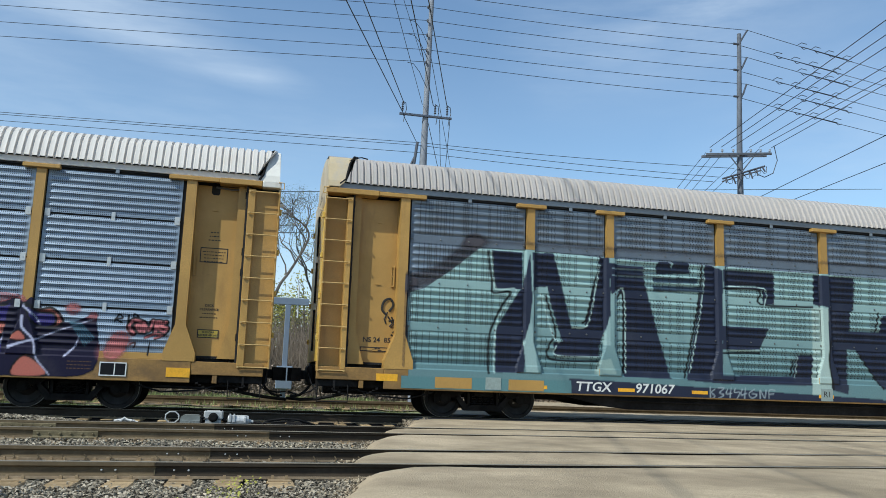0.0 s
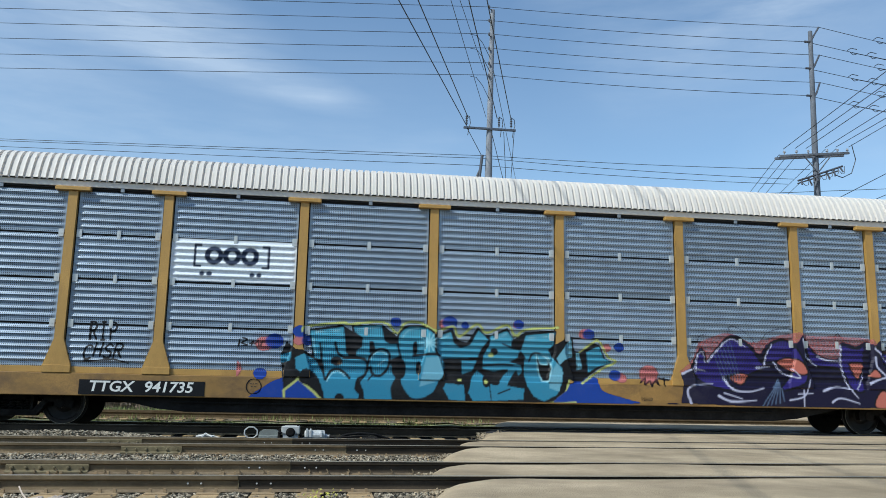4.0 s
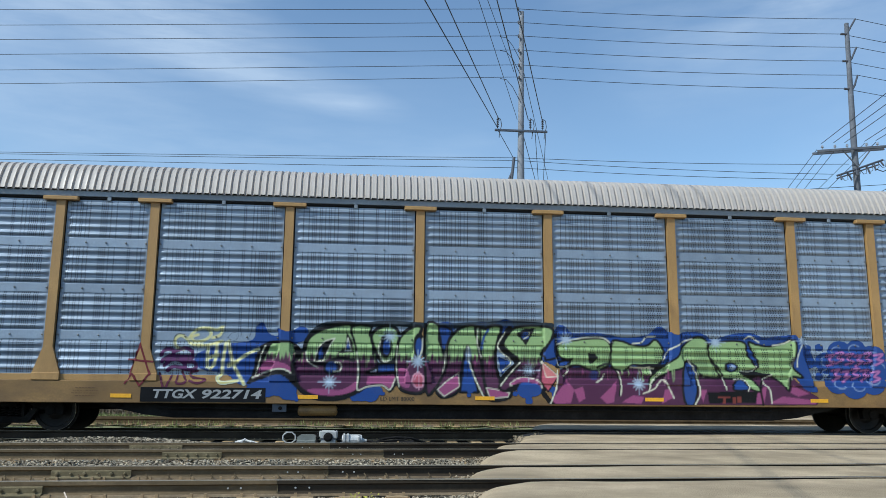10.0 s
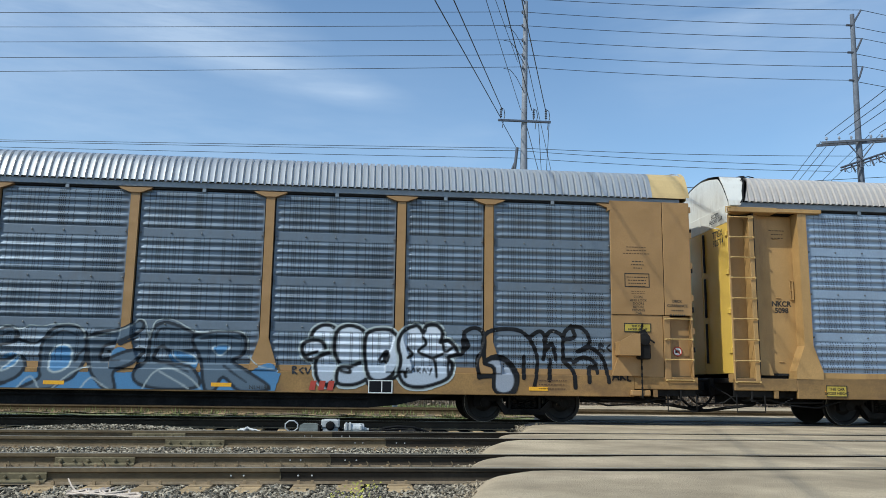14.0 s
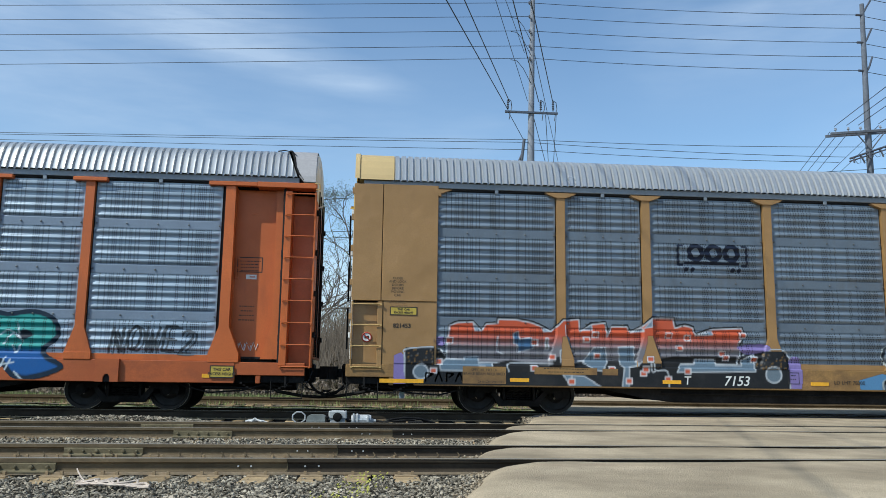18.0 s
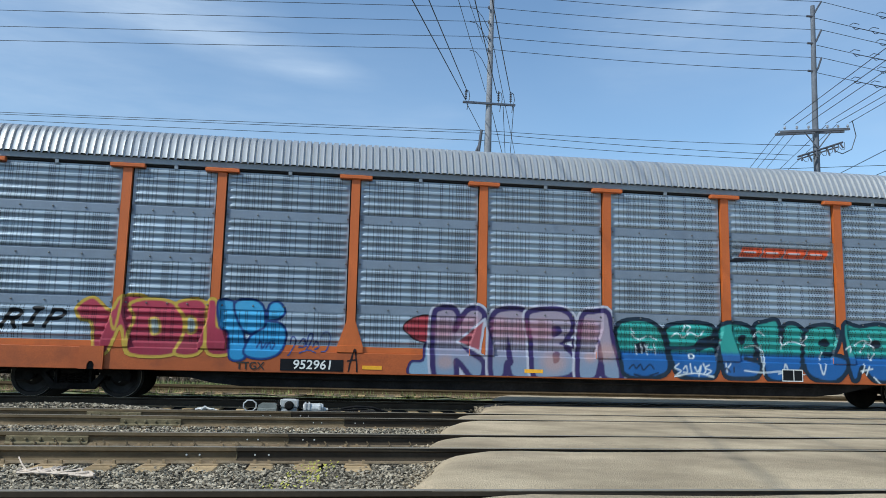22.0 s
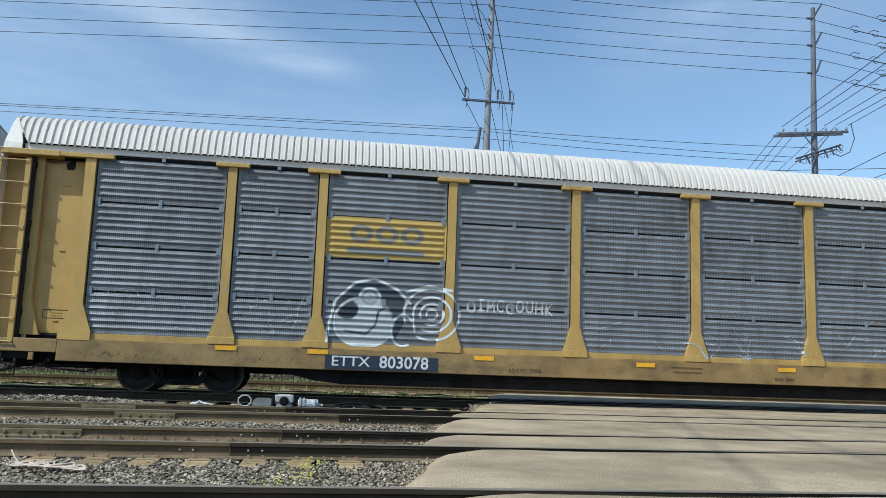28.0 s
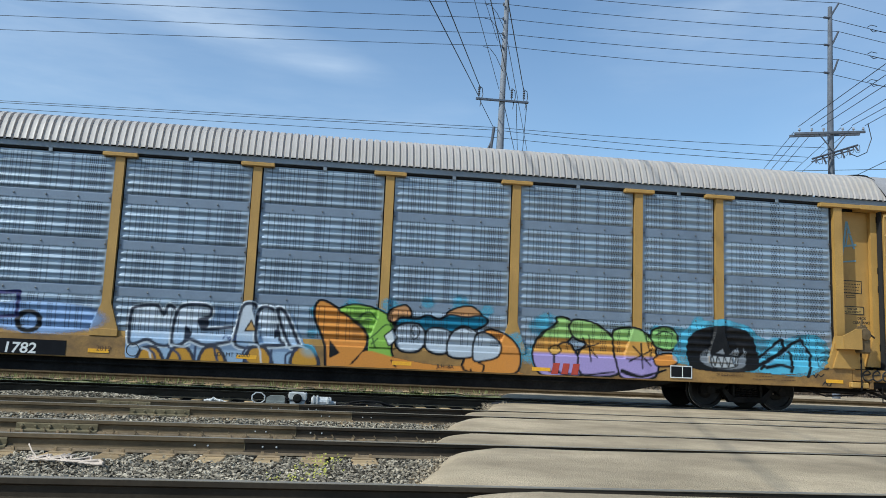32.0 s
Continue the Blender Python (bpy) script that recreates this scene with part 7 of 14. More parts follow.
INK = plain("black_lettering", (0.02, 0.018, 0.016), 0.6)
DIMINK = plain("brown_lettering", (0.10, 0.05, 0.02), 0.6)
GREYINK = plain("worn_lettering", (0.30, 0.31, 0.32), 0.6)
WHITEINK = plain("white_lettering", (0.72, 0.72, 0.70), 0.5)
REDINK = plain("red_lettering", (0.42, 0.05, 0.03), 0.5)
BLACKPLATE = surface("black_lettering_panel", (0.014, 0.015, 0.018), 0.8, 0, 0.3, 30, 1.2, 0.05, 0.002, gloss=0.1)
NAVYPLATE = plain("navy_lettering_panel", (0.02, 0.03, 0.055), 0.5)
SIGNYELLOW = plain("yellow_sign", (0.50, 0.36, 0.05), 0.5)
BARE_TEAL = plain("chalky_teal_plate", (0.28, 0.34, 0.32), 0.6)


def letter_meshes(me):
    """The separate letters of a text mesh."""
    root = list(range(len(me.vertices)))

    def find(i):
        while root[i] != i:
            root[i] = root[root[i]]
            i = root[i]
        return i
    for e in me.edges:
        root[find(e.vertices[0])] = find(e.vertices[1])
    groups = {}
    for f in me.polygons:
        groups.setdefault(find(f.vertices[0]), []).append(list(f.vertices))
    out = []
    for faces in groups.values():
        used = sorted({i for f in faces for i in f})
        back = {i: k for k, i in enumerate(used)}
        q = bpy.data.meshes.new("letter")
        q.from_pydata([me.vertices[i].co[:] for i in used], [], [[back[i] for i in f] for f in faces])
        q.materials.append(me.materials[0])
        out.append(q)
    bpy.data.meshes.remove(me)
    return out


def lettering(car, text, x, z, size, material, y, bold=0.0, slant=0.0, wide=1.0, name="lettering"):
    me = text_mesh(text, size, material, bold, slant, wide)
    if size < 0.19:
        return tagged(part(name, me, material, car, at=(x, y, z)), kind="stuff")
    for letter_me in letter_meshes(me):
        part("letter", letter_me, material, car, at=(x, y, z))


def end_lettering(car, text, y, z, size, material):
    """Letters on the car's left end wall."""
    for letter_me in letter_meshes(text_mesh(text, size, material, 0.004, 0.0, 0.9)):
        ob = part("letter", letter_me, material, car, at=(-END - 0.042, y, z))
        ob.rotation_euler.z = radians(-90)


def bars(car, x, z, w, rows, row_h, material, y, seed=1, name="stencil_text"):
    """Lines of unreadable stencilled text as short bars."""
    r = random.Random(seed)
    g = Geo()
    for k in range(rows):
        zz = z - k * row_h
        half = w / 2 * r.uniform(0.6, 1.0)
        q = x - half
        while q < x + half:
            e = min(q + r.uniform(0.02, 0.07), x + half)
            g.add([(q, y, zz), (e, y, zz), (e, y, zz + row_h * 0.26), (q, y, zz + row_h * 0.26)], [(0, 1, 2, 3)])
            q = e + 0.018
    return tagged(part(name, g, material, car), kind="stuff")


def outline(car, x0, x1, z0, z1, y, material, w=0.018, name="stencil_frame"):
    g = Geo()
    for a, b, c, d in ((x0, x1, z0, z0 + w), (x0, x1, z1 - w, z1), (x0, x0 + w, z0 + w, z1 - w), (x1 - w, x1, z0 + w, z1 - w)):
        g.add([(a, y, c), (b, y, c), (b, y, d), (a, y, d)], [(0, 1, 2, 3)])
    return part(name, g, material, car)


def height_sign(car, x, z, y, fill=None, w=0.5, h=0.26):
    """The small framed warning plate with two lines of text."""
    s = part("warning_plate", Geo().box(x - w / 2, x + w / 2, y - 0.006, y, z - h / 2, z + h / 2), fill or SIGNYELLOW, car)
    outline(s, x - w / 2, x + w / 2, z - h / 2, z + h / 2, y - 0.009, INK, 0.02, "plate_rim")
    lettering(s, "THIS CAR", x, z + h * 0.17, h * 0.33, INK, y - 0.009, 0.002)
    lettering(s, "EXCESS HEIGHT", x, z - h * 0.19, h * 0.31, INK, y - 0.009, 0.002)
    return s


def deck_note(car, x, z, y, rows, size=0.085):
    """The stencil on deck clearance, its figures as bars."""
    lettering(car, "DECK", x, z, size, INK, y, 0.002)
    lettering(car, "CLEARANCE", x, z - size * 1.2, size, INK, y, 0.002)
    bars(car, x, z - size * 2.6, 0.40, rows, size * 1.2, INK, y, 4)


def data_box(car, x, z, y, w=0.6, h=0.36, seed=2):
    b = outline(car, x - w / 2, x + w / 2, z - h / 2, z + h / 2, y, INK, 0.02, "data_box")
    bars(b, x, z + h / 2 - 0.10, w * 0.85, 4, 0.07, INK, y, seed)


def marks(car, x, z, size, count, material, y, seed=3, slant=0.2):
    """A reporting mark as plain bars of its size, one a letter."""
    g = Geo()
    for k in range(count):
        q = x + k * size * 0.95
        s = slant * size * 0.5
        for a, b in ((0.0, 0.62),):
            g.add([(q - s, y, z - size / 2), (q + size * b - s, y, z - size / 2), (q + size * b + s, y, z + size / 2), (q + s, y, z + size / 2)], [(0, 1, 2, 3)])
    return tagged(part("reporting_mark", g, material, car), kind="stuff")


SILL_Y = SIDE - 0.002


def sill_plate(car, x0, x1, material=None):
    return part("lettering_panel", Geo().box(x0, x1, SILL_Y - 0.004, SILL_Y + 0.01, 0.63, 0.93), material or BLACKPLATE, car)


def route_sign(car, x, z, y):
    """The black two-window inspection stencil with a white rim."""
    s = part("inspection_stencil", Geo().box(x - 0.26, x + 0.26, y - 0.004, y, z - 0.14, z + 0.14), BLACKPLATE, car)
    outline(s, x - 0.26, x + 0.26, z - 0.14, z + 0.14, y - 0.007, WHITEINK, 0.022, "stencil_rim")
    part("divider", Geo().box(x + 0.02, x + 0.04, y - 0.008, y - 0.005, z - 0.13, z + 0.13), WHITEINK, s)


def ban_sign(car, x, z, y):
    """A round red no-climbing sign."""
    s = part("ban_sign", Geo().turned([(0.11, 0.0), (0.11, -0.004)], (x, y, z), "y", 18), WHITEINK, car, "round red and white warning sign")
    pts = [(x + 0.10 * math.cos(a), y - 0.01, z + 0.10 * math.sin(a)) for a in np.linspace(0, 2 * math.pi, 17)]
    part("red_ring", Geo().tube(pts, 0.013, 4).tube([(x - 0.07, y - 0.01, z + 0.07), (x + 0.07, y - 0.01, z - 0.07)], 0.013, 4), REDINK, s)
    part("symbol", Geo().box(x - 0.05, x + 0.05, y - 0.008, y - 0.004, z - 0.03, z + 0.03), INK, s)


DOOR_FACE = SIDE + 0.34 - 0.016
K, W = tone(14, 14, 18), tone(225, 225, 228)
NAVY, TEAL, MINT = tone(38, 44, 64), tone(104, 134, 138), tone(150, 178, 177)


# car A: huge block letters in mint and dark navy
def paint_a(car):
    cv = Canvas(-12.1, 4.2, 0.62, 4.25)
    lo = fade(TEAL, MINT, 2.2, 2.0, 0.0)
    smoke = tone(74, 70, 76)
    for pts, wide, thick in (([(-11.9, 3.02), (-11.2, 3.25), (-10.4, 4.0)], 0.5, 0.5), ([(-10.5, 4.02), (-7, 4.06), (-2, 4.1), (3, 4.1)], 0.22, 0.45), ([(-11.95, 1.2), (-11.95, 2.9)], 0.4, 0.4)):
        cv.stroke(curve(pts), wide, smoke, thick, 0.25)
    # mint ground and navy letters
    area(cv, [(-11.91, 2.58), (-11.84, 2.76), (-11.54, 2.86), (-10.93, 3.31), (-10.28, 3.85), (-9.26, 3.89), (-7.35, 3.85), (-6.19, 3.81), (-4.68, 3.83), (-1.52, 3.81), (0.62, 3.8), (1.17, 3.77), (0.96, 0.59), (-8.03, 0.59), (-11.84, 0.87)], lo, None, 0.05, False)
    area(cv, [(-9.98, 3.83), (-9.24, 3.83), (-9.23, 2.97), (-9.85, 2.95), (-9.94, 3.21)], NAVY, None, 0.05, False)
    area(cv, [(-9.33, 2.89), (-9.23, 3), (-9.08, 3.84), (-9, 2.75), (-9.19, 1.06), (-9.85, 1.04), (-9.87, 1.8), (-9.83, 2.06)], NAVY, None, 0.05, False)
    area(cv, [(-9.02, 3.84), (-8.49, 3.87), (-8.32, 3.32), (-8.02, 2.15), (-7.7, 2.16), (-7.41, 3.24), (-7.33, 3.85), (-7.09, 3.83), (-7.06, 2.46), (-7.32, 1.76), (-7.32, 1.46), (-8.46, 1.45), (-8.46, 1.79), (-8.24, 1.8), (-8.53, 2.64), (-8.62, 3.06), (-8.9, 3.04), (-8.98, 2.85)], NAVY, None, 0.05, False)
    area(cv, [(-7.09, 3.72), (-6.19, 3.67), (-6.19, 3.42), (-5.83, 2.12), (-5.5, 1.04), (-6.7, 1.05), (-6.7, 2.95), (-6.92, 3.07), (-7.02, 2.97), (-7.06, 2.99)], NAVY, None, 0.05, False)
    area(cv, [(-4.56, 3.83), (-4.35, 3.82), (-4.1, 3.72), (-4.16, 0.98), (-5.1, 1.03), (-4.83, 2.3), (-4.63, 3.41)], NAVY, None, 0.05, False)
    area(cv, [(-4.1, 3.75), (-2.65, 3.75), (-2.65, 2.97), (-2.97, 2.95), (-2.99, 3.3), (-4.08, 3.28)], NAVY, None, 0.05, False)
    area(cv, [(-4.13, 2.36), (-2.83, 2.37), (-3.11, 1.81), (-4.14, 1.79)], NAVY, None, 0.05, False)
    area(cv, [(-4.16, 1.19), (-2.21, 1.21), (-2.09, 1.74), (-1.61, 1.76), (-1.67, 1.01), (-4.16, 0.98)], NAVY, None, 0.05, False)
    area(cv, [(-1.52, 3.78), (-1.13, 3.77), (-0.33, 3.77), (-0.37, 2.95), (-0.49, 2.86), (-1.55, 3.03)], NAVY, None, 0.05, False)
    area(cv, [(-1.16, 2.98), (-0.49, 2.86), (-0.52, 2.4), (0.34, 2.41), (0.46, 2.85), (1.11, 2.89), (0.98, 0.87), (0.35, 0.99), (-0.36, 1.92), (-0.62, 1.94), (-0.68, 0.82), (-1.26, 0.94)], NAVY, None, 0.05, False)
    area(cv, [(-0.64, 1.66), (-0.43, 1.86), (0.31, 0.85), (-0.68, 0.82)], lo, None, 0.05, False)
    area(cv, [(-1.59, 2.96), (-1.17, 2.94), (-1.19, 1.64), (-1.14, 0.8), (-1.72, 0.79), (-1.62, 1.62)], tone(170, 190, 184), None, 0.05, False)
    area(cv, [(-9.02, 2.36), (-8.96, 1.84), (-8.84, 1.08), (-9.13, 1.07), (-9.2, 1.7)], tone(150, 176, 176), None, 0.05, False)
    area(cv, [(-7.29, 1.76), (-7.08, 2.46), (-7.06, 1.77)], tone(150, 176, 176), None, 0.05, False)
    area(cv, [(-7.4, 1.39), (-7.06, 1.46), (-6.92, 1.12), (-7.45, 1.08)], tone(140, 164, 160), None, 0.05, False)
    area(cv, [(-8.09, 0.98), (0.97, 0.7), (0.94, 0.31), (-8.09, 0.52)], NAVY, None, 0.05, False)
    area(cv, [(-12.04, 0.9), (-8.04, 0.93), (-8.03, 0.52), (-12.03, 0.52)], tone(92, 130, 134), None, 0.05, False)
    cv.stroke(curve([(-10.07, 3.8), (-10.03, 3.47), (-9.96, 3.08), (-9.93, 2.85), (-9.52, 2.89), (-9.71, 2.58), (-9.9, 2.18), (-10.01, 1.79), (-10.01, 1.03)]), 0.05, K)
    cv.stroke(curve([(-8.67, 2.85), (-8.4, 2), (-8.53, 1.78), (-8.54, 1.4), (-7.34, 1.39)]), 0.05, K)
    cv.stroke(curve([(-7.42, 3.37), (-7.63, 2.43), (-7.74, 2.26)]), 0.05, K)
    cv.stroke(curve([(-4.64, 3.83), (-4.73, 2.99), (-4.99, 1.75), (-5.15, 1.08)]), 0.05, K)
    cv.stroke(curve([(-4.08, 3.28), (-3.07, 3.3), (-3.04, 2.95), (-1.56, 2.96)]), 0.05, K)
    cv.stroke(curve([(-4.12, 1.71), (-3.11, 1.75)]), 0.05, K)
    cv.stroke(curve([(-2.18, 1.6), (-2.27, 1.25)]), 0.05, K)
    cv.stroke(curve([(0.36, 2.9), (0.24, 2.44)]), 0.05, K)
    cv.stroke(curve([(-0.3, 1.84), (0.35, 0.99)]), 0.05, K)
    cv.stroke(curve([(-1.1, 2.2), (-1.19, 1.64), (-1.1, 0.94)]), 0.05, K)
    cv.stroke(curve([(-6.86, 2.92), (-6.72, 2.93), (-6.72, 1.15)]), 0.05, K)
    cv.stroke(curve([(-9.99, 3.8), (-9.94, 3.21), (-9.85, 2.93), (-9.37, 2.94), (-9.78, 2.32), (-9.87, 1.8), (-9.88, 1.04)]), 0.03, tone(196, 222, 218), 0.8)
    cv.stroke(curve([(-8.78, 2.89), (-8.49, 1.99), (-8.33, 1.79)]), 0.03, tone(196, 222, 218), 0.8)
    cv.stroke(curve([(-8.38, 1.71), (-8.38, 1.48), (-7.34, 1.48)]), 0.03, tone(196, 222, 218), 0.8)
    cv.stroke(curve([(-7.32, 3.65), (-7.55, 2.43), (-7.71, 2.16), (-8, 2.15)]), 0.03, tone(196, 222, 218), 0.8)
    cv.stroke(curve([(-4.57, 3.56), (-4.71, 2.58), (-5, 1.22)]), 0.03, tone(196, 222, 218), 0.8)
    cv.stroke(curve([(-4.05, 3.34), (-2.95, 3.35), (-2.94, 2.9)]), 0.03, tone(196, 222, 218), 0.8)
    cv.stroke(curve([(-4.05, 1.77), (-3.11, 1.81)]), 0.03, tone(196, 222, 218), 0.8)
    cv.stroke(curve([(-2.06, 1.71), (-2.14, 1.21)]), 0.03, tone(196, 222, 218), 0.8)
    cv.stroke(curve([(-6.92, 3), (-6.69, 3.01), (-6.66, 1.16)]), 0.03, tone(196, 222, 218), 0.8)
    cv.stroke(curve([(-7.02, 3.67), (-5.85, 3.69)]), 0.03, tone(30, 36, 52))
    cv.stroke(curve([(-7.02, 3.59), (-5.85, 3.61)]), 0.03, tone(120, 140, 150))
    cv.stroke(curve([(-7.02, 3.51), (-5.85, 3.53)]), 0.03, tone(30, 36, 52))
    cv.stroke(curve([(-7.02, 3.43), (-5.85, 3.45)]), 0.03, tone(120, 140, 150))
    area(cv, [(-5.8, 3.83), (-5.53, 3.85), (-5.44, 3.69), (-5.41, 3.86), (-4.99, 3.86), (-4.96, 3.59), (-5.35, 3.56), (-5.83, 3.53), (-5.89, 3.66)], tone(34, 42, 60), None, 0.05, False)
    area(cv, [(-5.94, 3.45), (-4.75, 3.49), (-4.75, 3.36), (-5.94, 3.32)], tone(52, 68, 84), None, 0.05, False)
    area(cv, [(-5.94, 3.25), (-4.6, 3.29), (-4.6, 3.16), (-5.94, 3.11)], tone(52, 68, 84), None, 0.05, False)
    cv.stroke(curve([(-4.5, 0.89), (-4.5, 0.62), (-4.38, 0.68), (-4.47, 0.76), (-4.38, 0.84)]), 0.022, tone(168, 180, 186), 0.9)
    cv.stroke(curve([(-4.29, 0.87), (-4.13, 0.87), (-4.26, 0.76), (-4.14, 0.71), (-4.29, 0.63)]), 0.022, tone(168, 180, 186), 0.9)
    cv.stroke(curve([(-4.04, 0.85), (-4.08, 0.74), (-3.93, 0.75)]), 0.022, tone(168, 180, 186), 0.9)
    cv.stroke(curve([(-3.95, 0.88), (-3.99, 0.61)]), 0.022, tone(168, 180, 186), 0.9)
    cv.stroke(curve([(-3.83, 0.88), (-3.86, 0.78), (-3.71, 0.78), (-3.81, 0.62)]), 0.022, tone(168, 180, 186), 0.9)
    cv.stroke(curve([(-3.65, 0.86), (-3.68, 0.73), (-3.53, 0.76)]), 0.022, tone(168, 180, 186), 0.9)
    cv.stroke(curve([(-3.56, 0.89), (-3.59, 0.62)]), 0.022, tone(168, 180, 186), 0.9)
    cv.stroke(curve([(-3.31, 0.87), (-3.47, 0.76), (-3.38, 0.66), (-3.25, 0.74), (-3.38, 0.76)]), 0.022, tone(168, 180, 186), 0.9)
    cv.stroke(curve([(-3.16, 0.66), (-3.16, 0.85), (-3.04, 0.67), (-3, 0.86)]), 0.022, tone(168, 180, 186), 0.9)
    cv.stroke(curve([(-2.92, 0.67), (-2.91, 0.86), (-2.75, 0.86)]), 0.022, tone(168, 180, 186), 0.9)
    cv.stroke(curve([(-2.91, 0.76), (-2.79, 0.77)]), 0.022, tone(168, 180, 186), 0.9)
    skin_ = coat(car, False, cv, "huge spray-painted block letters in mint and navy", "graffiti", 0.02, True, 0.012, 0.08)
    skin_.location.x, skin_.scale.x = 0.012 * END, 1.012
    lettering(car, "TTGX", -7.58, 0.79, 0.30, WHITEINK, SILL_Y - 0.006, 0.006, 0.15, 1.1)
    lettering(car, "971067", -6.04, 0.79, 0.30, WHITEINK, SILL_Y - 0.006, 0.006, 0.15, 1.1)
    for x in (-10.9, -9.2):
        part("bare_patch", Geo().box(x - 0.42, x + 0.42, SILL_Y - 0.006, SILL_Y, 0.66, 0.9), YELLOW, car)
    part("white_plate", Geo().box(-10.16, -9.80, SILL_Y - 0.012, SILL_Y, 0.66, 0.93), BARE_TEAL, car)
    part("white_plate", Geo().box(-1.55, -1.22, SILL_Y - 0.012, SILL_Y, 0.64, 0.94), BARE_TEAL, car)
    lettering(car, "R1", -1.38, 0.80, 0.20, INK, SILL_Y - 0.016)
    lettering(car, "NS 24  85", -12.61, 1.665, 0.155, INK, DOOR_FACE, 0.003)
    height_sign(car, -12.60, 1.46, DOOR_FACE, YELLOW, 0.76, 0.10)
    part("orange_patch", Geo().box(-12.63, -12.16, SILL_Y + 0.004, SILL_Y + 0.014, 0.775, 0.93), REFLECTOR, car, "orange reflector patch")
    g = Geo()
    g.tube([(x, DOOR_FACE, z) for x, z in curve([(-12.42, 2.24), (-12.52, 2.36), (-12.48, 2.54), (-12.34, 2.60), (-12.27, 2.46), (-12.36, 2.32)])], 0.03, 5)
    for p in ([(-12.40, 2.3), (-12.46, 2.14), (-12.42, 2.04)], [(-12.38, 2.20), (-12.28, 2.06), (-12.34, 1.98)], [(-12.30, 2.20), (-12.22, 2.02)], [(-12.36, 2.10), (-12.22, 2.14)],
              [(-12.20, 2.10), (-12.30, 1.96), (-12.16, 1.98), (-12.26, 1.84)], [(-12.14, 1.98), (-12.24, 1.86), (-12.10, 1.86), (-12.20, 1.74)], [(-12.30, 1.80), (-12.12, 1.70), (-12.06, 1.82)]):
        g.tube([(x, DOOR_FACE, z) for x, z in p], 0.018, 5)
    part("tag", g, INK, car, "black scrawled tag")


# car B: cyan letters with black edges, and a purple wild-style piece
def paint_b(car):
    cv = Canvas(-5.6, 12.03, 0.62, 2.7)
    cyan = fade(tone(56, 130, 162), tone(80, 158, 186), 1.5, 1.2, 0.0)
    blue, lime = tone(28, 62, 148), tone(184, 190, 112)
    ICE, pale, PINKISH, ORANGISH = tone(170, 220, 232), tone(112, 168, 190), tone(190, 112, 112), tone(186, 106, 92)
    dark, vio, LILACW, SLATE = tone(20, 15, 46), tone(46, 36, 112), tone(196, 196, 222), tone(92, 110, 140)
    # cyan letters
    for x, z, r in ((-5.06, 1.76, 0.19), (-5.74, 1.22, 0.26), (2.03, 2.17, 0.14), (2.55, 1.87, 0.11), (2.89, 1.2, 0.13), (3.53, 1.31, 0.24), (-1.19, 2.3, 0.12), (0.45, 2.32, 0.08), (-4.33, 1.84, 0.12),):
        cv.blob(x, z, r, r * 0.85, PINKISH, 0.7, 0.5)
    for x, z, r in ((-4.84, 1.82, 0.19), (-4.31, 2.04, 0.15), (-4.14, 1.85, 0.12), (-5.11, 1.13, 0.14), (-2.25, 2.31, 0.12), (-1.05, 2.33, 0.17), (0.51, 2.34, 0.12), (2.13, 2.16, 0.14), (2.84, 1.89, 0.12), (2.73, 1.26, 0.14), (-0.71, 2.28, 0.09),):
        cv.blob(x, z, r, r * 0.85, blue, 0.95, 0.25)
    area(cv, [(-5.25, 0.58), (-5.01, 0.85), (-4.7, 1.03), (-4.31, 1), (-3.85, 0.76), (-3.7, 0.62)], blue, None, 0.05, True)
    area(cv, [(1.32, 0.62), (1.62, 1.01), (1.87, 1.11), (2.12, 1.21), (2.31, 1.18), (2.42, 0.91), (2.96, 0.74), (3.22, 0.65)], blue, None, 0.05, True)
    cv.stroke(curve([(-4.26, 2.05), (-4.17, 2.16), (-3.39, 2.26), (-3.28, 2.23), (-2.53, 2.3), (-2.21, 2.06), (-2.05, 2.29), (-1.7, 2.31), (-1.36, 2.14), (-0.98, 2.25), (-0.83, 2.03), (-0.44, 2.32), (-0.22, 2.13), (0.24, 2.32), (0.44, 2.08), (0.67, 2.23), (1.4, 2.29)]), 0.05, lime, 1.0)
    cv.stroke(curve([(1.56, 1.4), (1.62, 1.11), (1.56, 0.92), (1.22, 0.62), (1.78, 0.64)]), 0.06, lime, 1.0)
    cv.stroke(curve([(1.92, 1.75), (2.25, 2), (2.4, 1.98), (2.57, 1.67), (2.76, 1.56), (2.48, 1.42), (2.2, 1.24), (1.95, 1.06)]), 0.045, lime, 1.0)
    area(cv, [(-4.7, 1.53), (-4.59, 1.82), (-4.38, 1.66), (-4.23, 1.65), (-4.03, 1.53), (-4.12, 2.1), (-3.42, 2.21), (-3.18, 2.07), (-3.22, 2.21), (-2.55, 2.25), (-2.22, 1.99), (-2.05, 2.23), (-1.71, 2.26), (-1.36, 2.07), (-0.99, 2.19), (-0.87, 1.96), (-0.66, 1.9), (-0.43, 2.25), (-0.21, 2.04), (0.24, 2.25), (0.41, 2.01), (0.66, 2.17), (1.36, 2.23), (1.33, 1.9), (1.59, 2.06), (1.75, 2.1), (1.78, 1.8), (1.92, 1.75), (2.24, 1.96), (2.38, 1.93), (2.51, 1.63), (2.67, 1.55), (2.43, 1.44), (2.22, 1.31), (1.94, 1.1), (1.63, 1.14), (1.55, 0.87), (1.25, 0.64), (-0.09, 0.61), (-2.32, 0.61), (-4.43, 0.55), (-4.57, 0.55)], K, None, 0.05, False)
